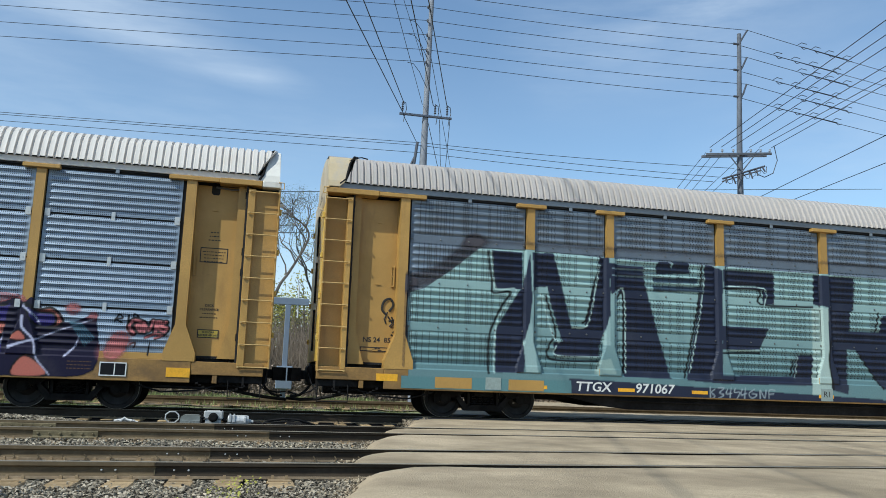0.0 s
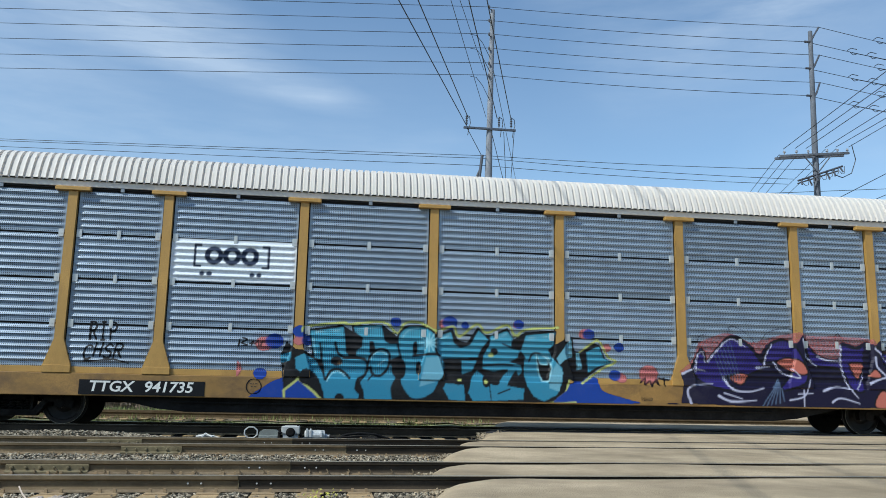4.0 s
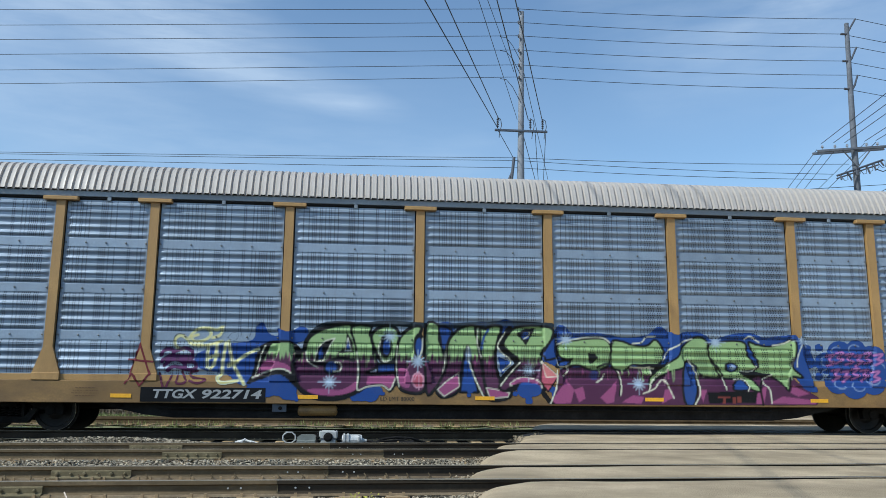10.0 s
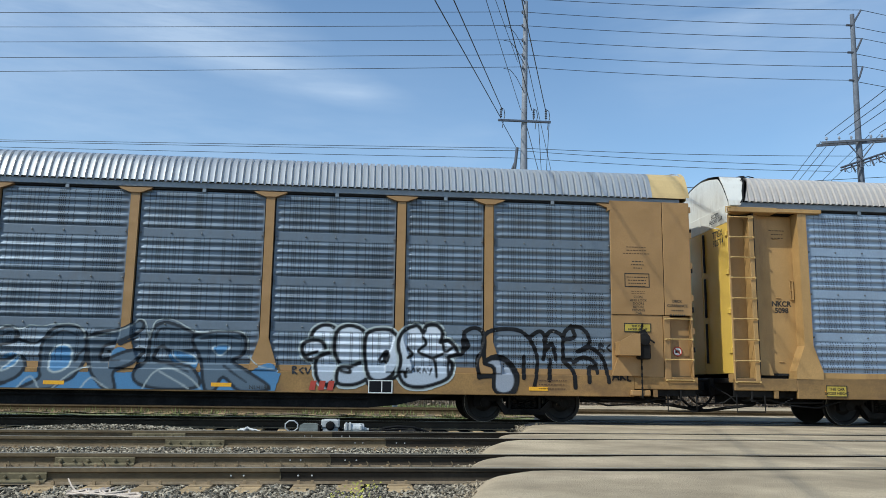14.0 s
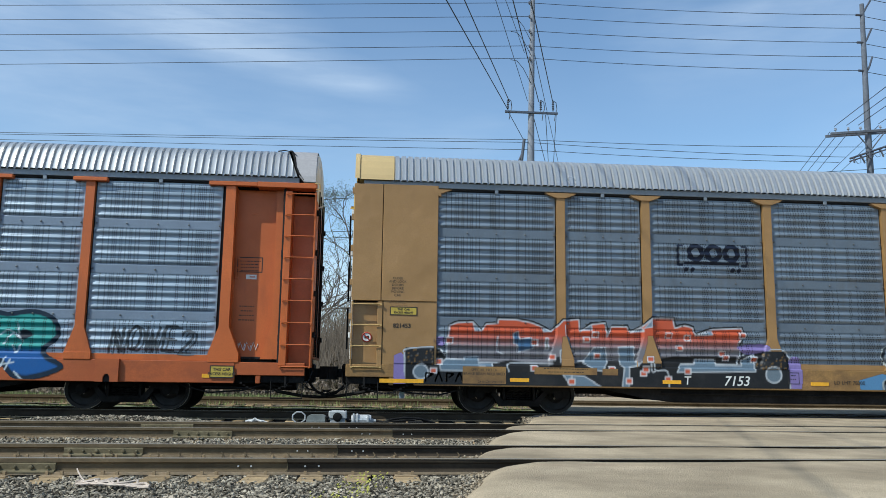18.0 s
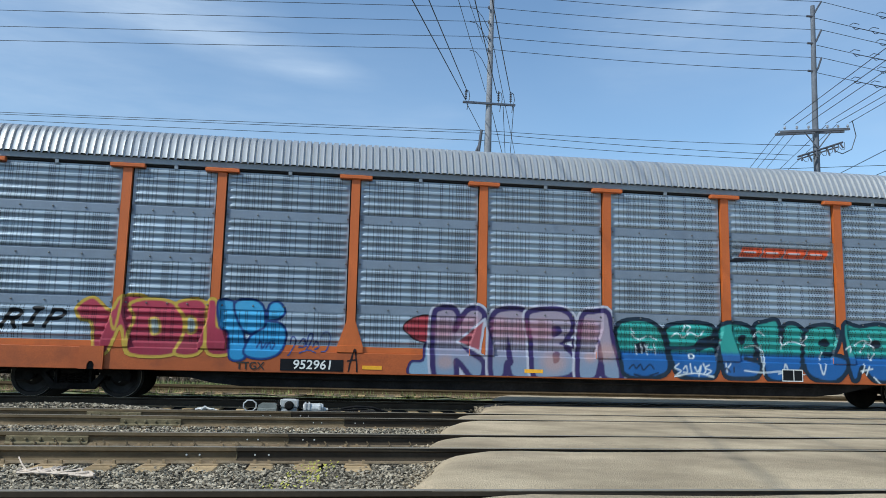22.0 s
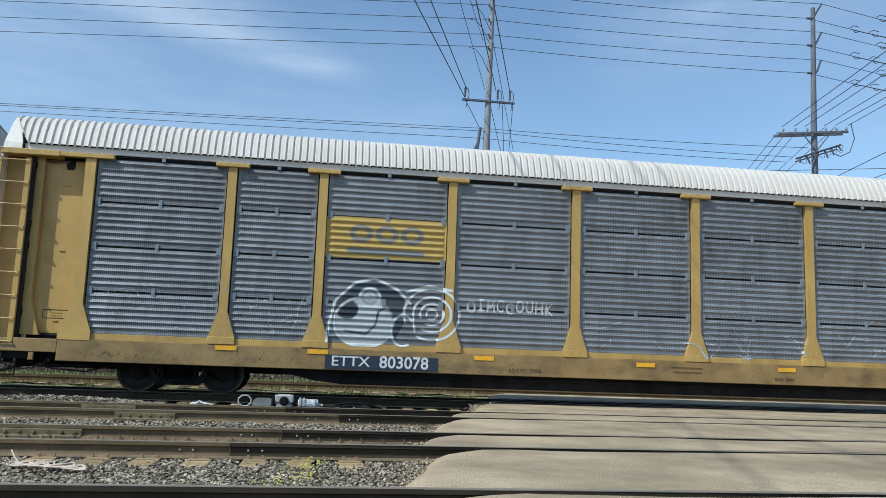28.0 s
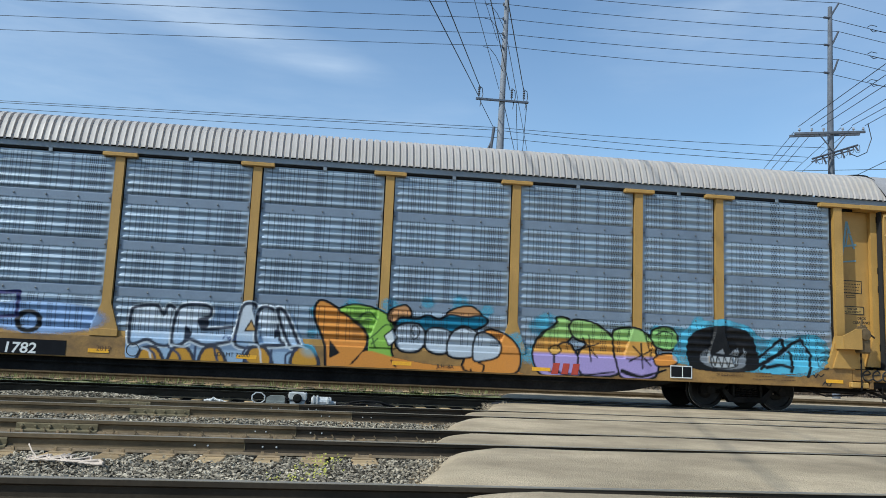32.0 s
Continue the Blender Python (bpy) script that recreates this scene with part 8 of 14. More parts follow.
    area(cv, [(-4.6, 0.78), (-4.47, 0.89), (-4.3, 1.04), (-3.79, 0.61), (-4.57, 0.56)], blue, lime, 0.05, False)
    area(cv, [(-4.7, 1.53), (-4.48, 1.6), (-4.49, 1.41), (-4.68, 1.37)], cyan, None, 0.05, False)
    area(cv, [(-4.09, 2.05), (-3.38, 2.17), (-3.31, 1.61), (-3.17, 1.48), (-2.95, 1.48), (-2.82, 1.38), (-2.85, 1.17), (-3.05, 0.97), (-3.08, 0.8), (-3, 0.72), (-3.03, 0.64), (-3.74, 0.62), (-3.82, 0.88), (-4.03, 1.18), (-4.26, 1.19), (-4.37, 1.26), (-4.39, 1.48), (-4.2, 1.57), (-3.96, 1.43), (-4.02, 1.68)], cyan, None, 0.05, False)
    area(cv, [(-3.38, 2.18), (-3.12, 1.96), (-2.97, 1.93), (-3, 1.74), (-3.12, 1.6), (-3.31, 1.6)], K, None, 0.05, False)
    area(cv, [(-3.99, 1.49), (-3.81, 1.45), (-3.76, 1.11)], K, None, 0.05, False)
    area(cv, [(-4.29, 1.14), (-4.15, 1.26), (-3.96, 1.16), (-3.83, 0.95), (-3.74, 0.59), (-4.01, 0.85), (-4.25, 0.97)], K, None, 0.06, True)
    cv.stroke(curve([(-3.87, 1.8), (-3.82, 1.44), (-3.75, 1.04)]), 0.045, K, 1.0)
    cv.stroke(curve([(-3.55, 1.82), (-3.48, 1.6), (-3.32, 1.5)]), 0.057, K, 1.0)
    cv.stroke(curve([(-3.72, 1.04), (-3.62, 1.22), (-3.46, 1.26), (-3.3, 1.16), (-3.22, 1.07)]), 0.057, K, 1.0)
    cv.stroke(curve([(-3.7, 1), (-3.59, 1.17), (-3.45, 1.21), (-3.32, 1.12)]), 0.023, ICE, 0.8)
    cv.stroke(curve([(-3.34, 1.5), (-3.06, 1.51), (-2.86, 1.43), (-2.87, 1.17), (-3.03, 1.05), (-3.08, 0.85)]), 0.068, K, 1.0)
    cv.blob(-3.51, 1.43, 0.124, 0.102, K, 1, 0.1)
    cv.blob(-3.44, 1.39, 0.045, 0.045, tone(110, 84, 60), 1, 0.1)
    cv.blob(-3.42, 0.65, 0.102, 0.09, K, 1, 0.1)
    area(cv, [(-3.17, 2.18), (-2.56, 2.23), (-2.49, 1.89), (-2.38, 1.82), (-2.18, 1.83), (-2.17, 1.56), (-2.34, 1.48), (-2.31, 1.2), (-2.21, 1.07), (-2.31, 0.91), (-2.31, 0.63), (-2.88, 0.63), (-2.92, 0.83), (-2.99, 0.99), (-2.88, 1.12), (-2.79, 1.29), (-2.89, 1.52), (-3.09, 1.55), (-3.08, 1.67), (-2.97, 1.74), (-2.96, 1.95), (-3.13, 2.06)], cyan, None, 0.05, False)
    area(cv, [(-2.55, 2.23), (-2.22, 1.98), (-2.22, 1.88), (-2.42, 1.84)], K, None, 0.05, False)
    area(cv, [(-2.8, 1.88), (-2.73, 1.88), (-2.67, 1.69), (-2.8, 1.61)], K, None, 0.05, False)
    cv.stroke(curve([(-2.83, 1.38), (-2.79, 1.54), (-2.68, 1.67), (-2.52, 1.71), (-2.38, 1.62), (-2.38, 1.37), (-2.49, 1.19), (-2.63, 1.13), (-2.74, 1.19), (-2.77, 1.32)]), 0.057, K, 1.0)
    cv.stroke(curve([(-2.78, 1.48), (-2.68, 1.62), (-2.54, 1.66), (-2.43, 1.59)]), 0.023, ICE, 0.8)
    cv.stroke(curve([(-2.82, 1.04), (-2.7, 1.18)]), 0.034, K, 1.0)
    area(cv, [(-2.2, 1.96), (-2.04, 2.19), (-1.77, 2.24), (-1.53, 2.18), (-1.38, 2.03), (-1.35, 1.67), (-1.18, 1.54), (-1.16, 1.26), (-1.26, 1.07), (-1.4, 0.79), (-1.66, 0.66), (-1.89, 0.67), (-2.06, 0.85), (-2.14, 1.07), (-2.05, 1.26), (-2.13, 1.56)], cyan, K, 0.045, True)
    area(cv, [(-1.58, 1.55), (-1.22, 1.58), (-1.18, 1.2), (-1.26, 1.07), (-1.71, 0.92)], pale, None, 0.05, False)
    cv.stroke(curve([(-2.36, 1.43), (-2.17, 1.51), (-2.06, 1.39), (-2.07, 1.16), (-2.21, 1.05), (-2.29, 0.88), (-2.26, 0.61)]), 0.079, K, 1.0)
    cv.blob(-1.81, 1.75, 0.057, 0.158, K, 1, 0.1)
    cv.blob(-1.73, 1.32, 0.057, 0.147, K, 1, 0.1)
    cv.stroke(curve([(-1.86, 1.58), (-1.43, 1.63), (-1.2, 1.6)]), 0.057, K, 1.0)
    area(cv, [(-1.32, 2.02), (-1.02, 2.13), (-0.97, 1.9), (-0.81, 1.77), (-0.59, 1.85), (-0.4, 2.18), (-0.18, 1.97), (-0.35, 1.77), (-0.42, 1.58), (-1.19, 1.54), (-1.32, 1.7)], cyan, None, 0.05, False)
    area(cv, [(-1.13, 1.01), (-0.73, 0.98), (-0.7, 0.63), (-1.05, 0.66), (-1.19, 0.89)], cyan, None, 0.05, False)
    area(cv, [(-0.79, 1.5), (-0.44, 1.51), (-0.54, 1.29), (-0.76, 1.21)], cyan, None, 0.05, False)
    area(cv, [(-0.43, 1.3), (-0.29, 1.19), (-0.17, 1.01), (-0.13, 0.65), (-0.52, 0.63), (-0.63, 0.8), (-0.55, 1.15)], cyan, None, 0.05, False)
    cv.blob(-0.85, 1.11, 0.09, 0.136, K, 1, 0.1)
    cv.blob(-0.82, 1.08, 0.045, 0.034, lime, 1, 0.1)
    area(cv, [(-0.15, 2.03), (0.24, 2.19), (0.37, 2.03), (0.34, 1.85), (0.53, 1.75), (0.48, 1.6), (0.3, 1.5), (0.55, 1.43), (0.59, 1.29), (0.4, 1.1), (0.23, 0.98), (0.62, 0.92), (0.6, 0.69), (-0.1, 0.65), (-0.15, 0.94), (-0.12, 1.12), (0.04, 1.26), (-0.17, 1.31), (-0.32, 1.35), (-0.29, 1.63), (-0.14, 1.88)], cyan, None, 0.05, False)
    area(cv, [(0.06, 1.32), (0.27, 1.33), (0.14, 1.18), (0.02, 0.99), (-0.15, 1.03), (-0.18, 1.19)], K, None, 0.06, True)
    area(cv, [(0.23, 1), (0.45, 1.34), (0.54, 1.11), (0.35, 0.96)], K, None, 0.05, False)
    cv.blob(-0.05, 1.72, 0.09, 0.079, K, 1, 0.1)
    cv.blob(-0.12, 1.64, 0.068, 0.045, lime, 1, 0.1)
    cv.stroke(curve([(0.15, 1.9), (0.34, 1.82), (0.51, 1.79)]), 0.045, K, 1.0)
    cv.stroke(curve([(-0.33, 1.4), (0.07, 1.44), (0.38, 1.43)]), 0.045, K, 1.0)
    cv.stroke(curve([(0.04, 0.8), (0.3, 0.91)]), 0.034, K, 1.0)
    cv.blob(-0.23, 1.07, 0.09, 0.136, K, 1, 0.1)
    cv.blob(-0.24, 1.05, 0.045, 0.034, lime, 1, 0.1)
    area(cv, [(0.68, 2.1), (1.34, 2.18), (1.31, 1.91), (1.18, 1.79), (1.31, 1.55), (1.5, 1.38), (1.49, 1.08), (1.36, 0.79), (1.07, 0.66), (0.84, 0.75), (0.68, 1), (0.62, 1.35), (0.66, 1.64), (0.55, 1.75), (0.63, 1.95)], cyan, None, 0.05, False)
    area(cv, [(1.22, 1.24), (1.36, 1.51), (1.51, 1.3), (1.42, 0.87), (1.19, 0.95)], pale, None, 0.05, False)
    area(cv, [(0.9, 1.7), (1.01, 1.47), (1.15, 1.45), (1.17, 1.59), (1.07, 1.64), (1.19, 1.62), (1.25, 1.38), (1.18, 1.09), (1.04, 1.09), (0.95, 1.31)], K, ICE, 0.023, False)
    cv.stroke(curve([(0.74, 1.52), (0.83, 1.7), (0.99, 1.7)]), 0.045, K, 1.0)
    area(cv, [(1.36, 1.6), (1.55, 1.86), (1.72, 2.06), (1.74, 1.65), (1.55, 1.57), (1.43, 1.45)], pale, None, 0.05, False)
    area(cv, [(1.82, 1.74), (1.9, 1.72), (1.97, 1.39), (1.85, 1.35)], pale, None, 0.05, False)
    area(cv, [(2.07, 1.76), (2.26, 1.86), (2.37, 1.89), (2.47, 1.63), (2.65, 1.54), (2.33, 1.44), (2.1, 1.3)], cyan, None, 0.05, False)
    cv.stroke(curve([(-4.03, 1.91), (-3.97, 1.57)]), 0.023, ICE, 0.8)
    cv.stroke(curve([(-3.98, 2.03), (-3.46, 2.1)]), 0.023, ICE, 0.8)
    cv.stroke(curve([(-3.08, 2.13), (-2.6, 2.18)]), 0.023, ICE, 0.8)
    cv.stroke(curve([(-2.1, 1.97), (-1.97, 2.13), (-1.75, 2.19)]), 0.023, ICE, 0.8)
    cv.stroke(curve([(-1.28, 1.96), (-1.06, 2.04)]), 0.023, ICE, 0.8)
    cv.stroke(curve([(-0.09, 1.98), (0.23, 2.12)]), 0.023, ICE, 0.8)
    cv.stroke(curve([(0.75, 2.03), (1.27, 2.11)]), 0.023, ICE, 0.8)
    cv.stroke(curve([(-2.61, 1.36), (-2.46, 1.48)]), 0.023, ICE, 0.8)
    for a in range(0, 180, 30):
        cv.stroke([(-1.51 - 0.2 * math.cos(radians(a)), 1.88 - 0.2 * math.sin(radians(a))), (-1.51 + 0.2 * math.cos(radians(a)), 1.88 + 0.2 * math.sin(radians(a)))], 0.03, ICE, 0.7)
    cv.stroke(curve([(-5.56, 1.86), (-5.59, 1.69)]), 0.025, K)
    cv.stroke(curve([(-5.52, 1.88), (-5.41, 1.84), (-5.53, 1.77), (-5.4, 1.72), (-5.53, 1.7)]), 0.025, K)
    cv.stroke(curve([(-5.36, 1.75), (-5.28, 1.8), (-5.33, 1.7)]), 0.025, K)
    cv.stroke(curve([(-5.25, 1.75), (-5.19, 1.8), (-5.16, 1.71)]), 0.025, K)
    cv.stroke(curve([(-5.12, 1.71), (-5.1, 1.8), (-5.04, 1.81)]), 0.025, K)
    cv.stroke(curve([(3.31, 1.1), (3.44, 1.21), (3.42, 1.06), (3.55, 1.16), (3.58, 1.03)]), 0.03, K)
    cv.stroke(curve([(3.6, 1.06), (3.71, 1.19), (3.76, 1.06), (3.68, 1.16)]), 0.03, K)
    cv.stroke(curve([(3.78, 1.21), (4, 1.19)]), 0.03, K)
    cv.stroke(curve([(3.89, 1.24), (3.89, 1.04)]), 0.03, K)
    # purple piece
    cv.poly(curve([(4.33, 1.46), (4.59, 1.68), (4.73, 2.03), (4.93, 2.14), (5.48, 2.30), (6.03, 2.10), (6.31, 2.16), (6.74, 2.28), (7.23, 2.36), (7.59, 2.30), (8.17, 2.31), (8.9, 2.28), (9.19, 2.18), (9.16, 1.59), (6.3, 1.38), (4.39, 1.33)], True), PINKISH, 0.46)
    area(cv, [(4.26, 0.68), (4.33, 1.08), (4.29, 1.33), (4.53, 1.49), (4.73, 1.87), (4.86, 1.93), (4.9, 1.62), (5.07, 1.83), (5.55, 2.26), (6.03, 2.05), (6.23, 1.83), (6.45, 2.07), (6.8, 2.21), (7.15, 2.11), (7.33, 2.3), (7.51, 2.05), (7.79, 1.82), (8.22, 1.78), (8.31, 2.15), (8.71, 2.09), (9.04, 2.18), (9.31, 1.73), (9.27, 0.67), (4.26, 0.68)], dark, None, 0.05, True)
    area(cv, [(4.59, 1.4), (4.73, 1.79), (4.88, 1.85), (4.93, 1.6), (5.13, 1.84), (5.55, 2.19), (5.96, 2.02), (6.21, 1.72), (6.3, 1.51), (5.74, 1.27), (5.61, 1.34), (5.33, 1.25), (5.6, 0.98), (4.93, 1.09)], vio, K, 0.05, True)
    area(cv, [(6.34, 1.64), (6.45, 1.97), (6.73, 2.15), (7.01, 2.13), (7.26, 1.8), (7.39, 1.41), (7.27, 1.15), (6.71, 1.01), (7, 1.4), (6.69, 1.65)], vio, K, 0.05, True)
    area(cv, [(7.38, 2.2), (7.52, 2.01), (7.79, 1.76), (8.26, 1.73), (8.33, 2.07), (8.71, 2.01), (9.04, 2.1), (9.1, 1.59), (8.84, 1.06), (8.53, 1.05), (8.28, 1.5), (7.71, 1.58), (7.51, 1.68)], vio, K, 0.05, True)
    area(cv, [(5.47, 1.27), (5.69, 1.37), (5.94, 1.32), (5.74, 1.11)], ORANGISH, K, 0.04, True)
    area(cv, [(6.66, 1.63), (6.93, 1.76), (7.26, 1.67), (7.39, 1.41), (7.14, 1.38)], ORANGISH, K, 0.04, True)
    area(cv, [(8.49, 1.64), (8.7, 1.69), (8.87, 1.64), (8.68, 1.29)], ORANGISH, K, 0.04, True)
    cv.stroke(curve([(4.66, 1.4), (4.71, 1.75), (4.85, 1.83), (4.89, 1.6)]), 0.05, LILACW, 0.95, 0.012, 0.02)
    cv.stroke(curve([(4.97, 1.63), (5.2, 1.89), (5.55, 2.16), (5.89, 1.99)]), 0.05, LILACW, 0.95, 0.012, 0.02)
    cv.stroke(curve([(5.33, 1.27), (5.52, 1.01), (5.9, 0.96), (6.29, 1.05)]), 0.06, LILACW, 0.95, 0.012, 0.02)
    cv.stroke(curve([(4.31, 1.33), (4.59, 1.44), (4.9, 1.4)]), 0.05, LILACW, 0.95, 0.012, 0.02)
    cv.stroke(curve([(4.5, 0.68), (4.42, 0.95), (4.59, 1.08), (5.06, 1.12)]), 0.06, LILACW, 0.95, 0.012, 0.02)
    cv.stroke(curve([(5.17, 0.85), (5.47, 0.73), (6.08, 0.76)]), 0.06, LILACW, 0.95, 0.012, 0.02)
    cv.stroke(curve([(5.3, 0.92), (5.74, 0.79)]), 0.03, LILACW, 0.95, 0.012, 0.02)
    cv.stroke(curve([(6.34, 1.58), (6.42, 1.84), (6.56, 2.04)]), 0.045, LILACW, 0.95, 0.012, 0.02)
    cv.stroke(curve([(6.58, 1.65), (6.78, 1.4), (7.2, 1.3), (7, 1.51)]), 0.04, LILACW, 0.95, 0.012, 0.02)
    cv.stroke(curve([(7.33, 2.2), (7.4, 1.81), (7.65, 1.58)]), 0.05, LILACW, 0.95, 0.012, 0.02)
    cv.stroke(curve([(7.69, 1.81), (7.93, 1.72), (8.29, 1.7)]), 0.05, LILACW, 0.95, 0.012, 0.02)
    cv.stroke(curve([(8.3, 2.07), (8.28, 1.57), (8.44, 1.11), (8.63, 0.86)]), 0.055, LILACW, 0.95, 0.012, 0.02)
    cv.stroke(curve([(8.87, 1.72), (8.8, 1.32), (8.64, 1.05)]), 0.045, LILACW, 0.95, 0.012, 0.02)
    cv.stroke(curve([(6.91, 0.78), (7.29, 0.89), (7.44, 1.26)]), 0.04, LILACW, 0.95, 0.012, 0.02)
    cv.stroke(curve([(7.76, 1.01), (8.12, 1.11), (8.5, 1.05)]), 0.045, LILACW, 0.95, 0.012, 0.02)
    cv.stroke(curve([(7.97, 0.75), (8.19, 0.85), (8.66, 0.73)]), 0.05, LILACW, 0.95, 0.012, 0.02)
    cv.stroke(curve([(7.27, 1.02), (7.26, 0.63)]), 0.025, LILACW, 0.95, 0.012, 0.02)
    cv.stroke(curve([(7.12, 0.93), (7.49, 0.95)]), 0.025, LILACW, 0.95, 0.012, 0.02)
    cv.stroke(curve([(6.16, 1.51), (6.47, 1.54)]), 0.06, LILACW, 0.95, 0.012, 0.02)
    cv.stroke(curve([(5.12, 1.81), (5.33, 1.2)]), 0.022, SLATE, 0.8)
    cv.stroke(curve([(5.2, 1.86), (5.42, 1.21)]), 0.022, SLATE, 0.8)
    cv.stroke(curve([(5.29, 1.92), (5.5, 1.21)]), 0.022, SLATE, 0.8)
    cv.stroke(curve([(5.37, 1.97), (5.58, 1.21)]), 0.022, SLATE, 0.8)
    cv.stroke(curve([(5.45, 2.03), (5.66, 1.21)]), 0.022, SLATE, 0.8)
    cv.stroke(curve([(5.53, 2.08), (5.74, 1.21)]), 0.022, SLATE, 0.8)
    cv.stroke(curve([(6.21, 0.61), (6.68, 1.26)]), 0.028, SLATE, 0.8)
    cv.stroke(curve([(6.33, 0.64), (6.68, 1.26)]), 0.028, SLATE, 0.8)
    cv.stroke(curve([(6.44, 0.67), (6.68, 1.26)]), 0.028, SLATE, 0.8)
    cv.stroke(curve([(6.55, 0.7), (6.68, 1.26)]), 0.028, SLATE, 0.8)
    cv.stroke(curve([(6.66, 0.72), (6.68, 1.26)]), 0.028, SLATE, 0.8)
    cv.stroke(curve([(6.77, 0.75), (6.68, 1.26)]), 0.028, SLATE, 0.8)
    cv.stroke(curve([(4.93, 1.6), (4.73, 2.11), (4.88, 2.24)]), 0.02, tone(70, 70, 84), 0.8)
    cv.stroke(curve([(5.48, 2.13), (5.55, 2.46), (5.96, 2.28), (6.24, 1.96)]), 0.02, tone(70, 70, 84), 0.8)
    cv.stroke(curve([(6.24, 2.03), (6.45, 2.32), (6.88, 2.45), (7.16, 2.39)]), 0.02, tone(70, 70, 84), 0.8)
    cv.stroke(curve([(7.37, 2.33), (7.42, 2.49), (7.59, 2.34)]), 0.02, tone(70, 70, 84), 0.8)
    cv.stroke(curve([(8.16, 2.23), (8.24, 2.36), (8.38, 2.23)]), 0.02, tone(70, 70, 84), 0.8)
    # its end
    area(cv, [(8.89, 2.08), (9.15, 2.09), (9.3, 2.2), (9.55, 1.93), (9.82, 1.76), (10.08, 1.75), (10.47, 1.9), (10.54, 1.8), (10.57, 0.79), (9.48, 0.64), (9.09, 0.65), (8.82, 0.96)], dark, None, 0.05, True)
    area(cv, [(9.06, 0.65), (9.2, 1.02), (9.43, 0.99), (9.71, 0.68)], ORANGISH, K, 0.04, True)
    area(cv, [(8.95, 1.36), (9.11, 1.54), (9.26, 1.35)], ORANGISH, K, 0.03, True)
    area(cv, [(9.15, 2.09), (9.41, 1.98), (9.7, 2), (9.9, 1.74), (9.67, 1.6), (9.43, 1.73)], ORANGISH, K, 0.05, True)
    area(cv, [(9.19, 2.05), (9.39, 1.93), (9.71, 1.9), (9.77, 1.7), (9.56, 1.62), (9.32, 1.73)], vio, K, 0.05, True)
    cv.stroke(curve([(8.96, 1.21), (9.19, 1.3), (9.42, 1.36)]), 0.06, LILACW, 0.95, 0.012, 0.02)
    cv.stroke(curve([(9.14, 1.82), (9.17, 1.59), (9.39, 1.36), (9.48, 1.01), (9.76, 0.68)]), 0.05, LILACW, 0.95, 0.012, 0.02)
    cv.stroke(curve([(9.42, 1.36), (9.83, 1.56), (10.48, 1.82)]), 0.03, LILACW, 0.95, 0.012, 0.02)
    cv.stroke(curve([(10, 1.06), (10.18, 1.27), (10.23, 1.45)]), 0.04, LILACW, 0.95, 0.012, 0.02)
    cv.stroke(curve([(9.15, 2.02), (9.37, 1.83), (9.48, 1.67)]), 0.04, LILACW, 0.95, 0.012, 0.02)
    cv.stroke(curve([(10.03, 1.77), (10.36, 1.28)]), 0.03, tone(80, 120, 140), 0.8)
    cv.stroke(curve([(10.08, 1.76), (10.4, 1.32)]), 0.03, tone(80, 120, 140), 0.8)
    cv.stroke(curve([(10.13, 1.75), (10.44, 1.36)]), 0.03, tone(80, 120, 140), 0.8)
    cv.stroke(curve([(10.19, 1.74), (10.48, 1.4)]), 0.03, tone(80, 120, 140), 0.8)
    cv.stroke(curve([(10.24, 1.73), (10.52, 1.44)]), 0.03, tone(80, 120, 140), 0.8)
    for x, z, r in ((10.07, 2.02, 0.19), (11.03, 1.44, 0.26), (10.9, 1.18, 0.26), (10.47, 1.9, 0.12),):
        cv.blob(x, z, r, r * 0.85, PINKISH, 0.5, 0.8)
    cv.stroke(curve([(11.27, 1.58), (11.18, 1.71), (11.26, 1.84), (11.39, 1.82)]), 0.13, K)
    cv.stroke(curve([(11.37, 1.64), (11.31, 1.74), (11.42, 1.72), (11.4, 1.62)]), 0.13, K)
    cv.stroke(curve([(11.48, 1.62), (11.45, 1.8), (11.56, 1.65), (11.64, 1.84)]), 0.13, K)
    cv.stroke(curve([(11.7, 1.61), (11.7, 1.81), (11.8, 1.82), (11.73, 1.71), (11.84, 1.64)]), 0.13, K)
    cv.stroke(curve([(11.89, 1.83), (11.81, 1.74), (11.92, 1.7), (11.84, 1.59)]), 0.13, K)
    cv.stroke(curve([(11.27, 1.58), (11.18, 1.71), (11.26, 1.84), (11.39, 1.82)]), 0.05, tone(206, 120, 122))
    cv.stroke(curve([(11.37, 1.64), (11.31, 1.74), (11.42, 1.72), (11.4, 1.62)]), 0.05, tone(206, 120, 122))
    cv.stroke(curve([(11.48, 1.62), (11.45, 1.8), (11.56, 1.65), (11.64, 1.84)]), 0.05, tone(206, 120, 122))
    cv.stroke(curve([(11.7, 1.61), (11.7, 1.81), (11.8, 1.82), (11.73, 1.71), (11.84, 1.64)]), 0.05, tone(206, 120, 122))
    cv.stroke(curve([(11.89, 1.83), (11.81, 1.74), (11.92, 1.7), (11.84, 1.59)]), 0.05, tone(206, 120, 122))
    cv.stroke(curve([(11.5, 1.49), (11.7, 1.58), (11.87, 1.57), (11.7, 1.48)]), 0.06, K)
    cv.stroke(curve([(11.5, 1.49), (11.7, 1.57), (11.84, 1.55), (11.68, 1.49)]), 0.03, tone(206, 120, 122))
    cv.stroke(curve([(10.88, 1.79), (10.96, 1.95), (11.04, 1.88), (10.91, 1.85), (11.04, 1.78)]), 0.03, K)
    cv.stroke(curve([(11.15, 1.94), (11.15, 1.81)]), 0.03, K)
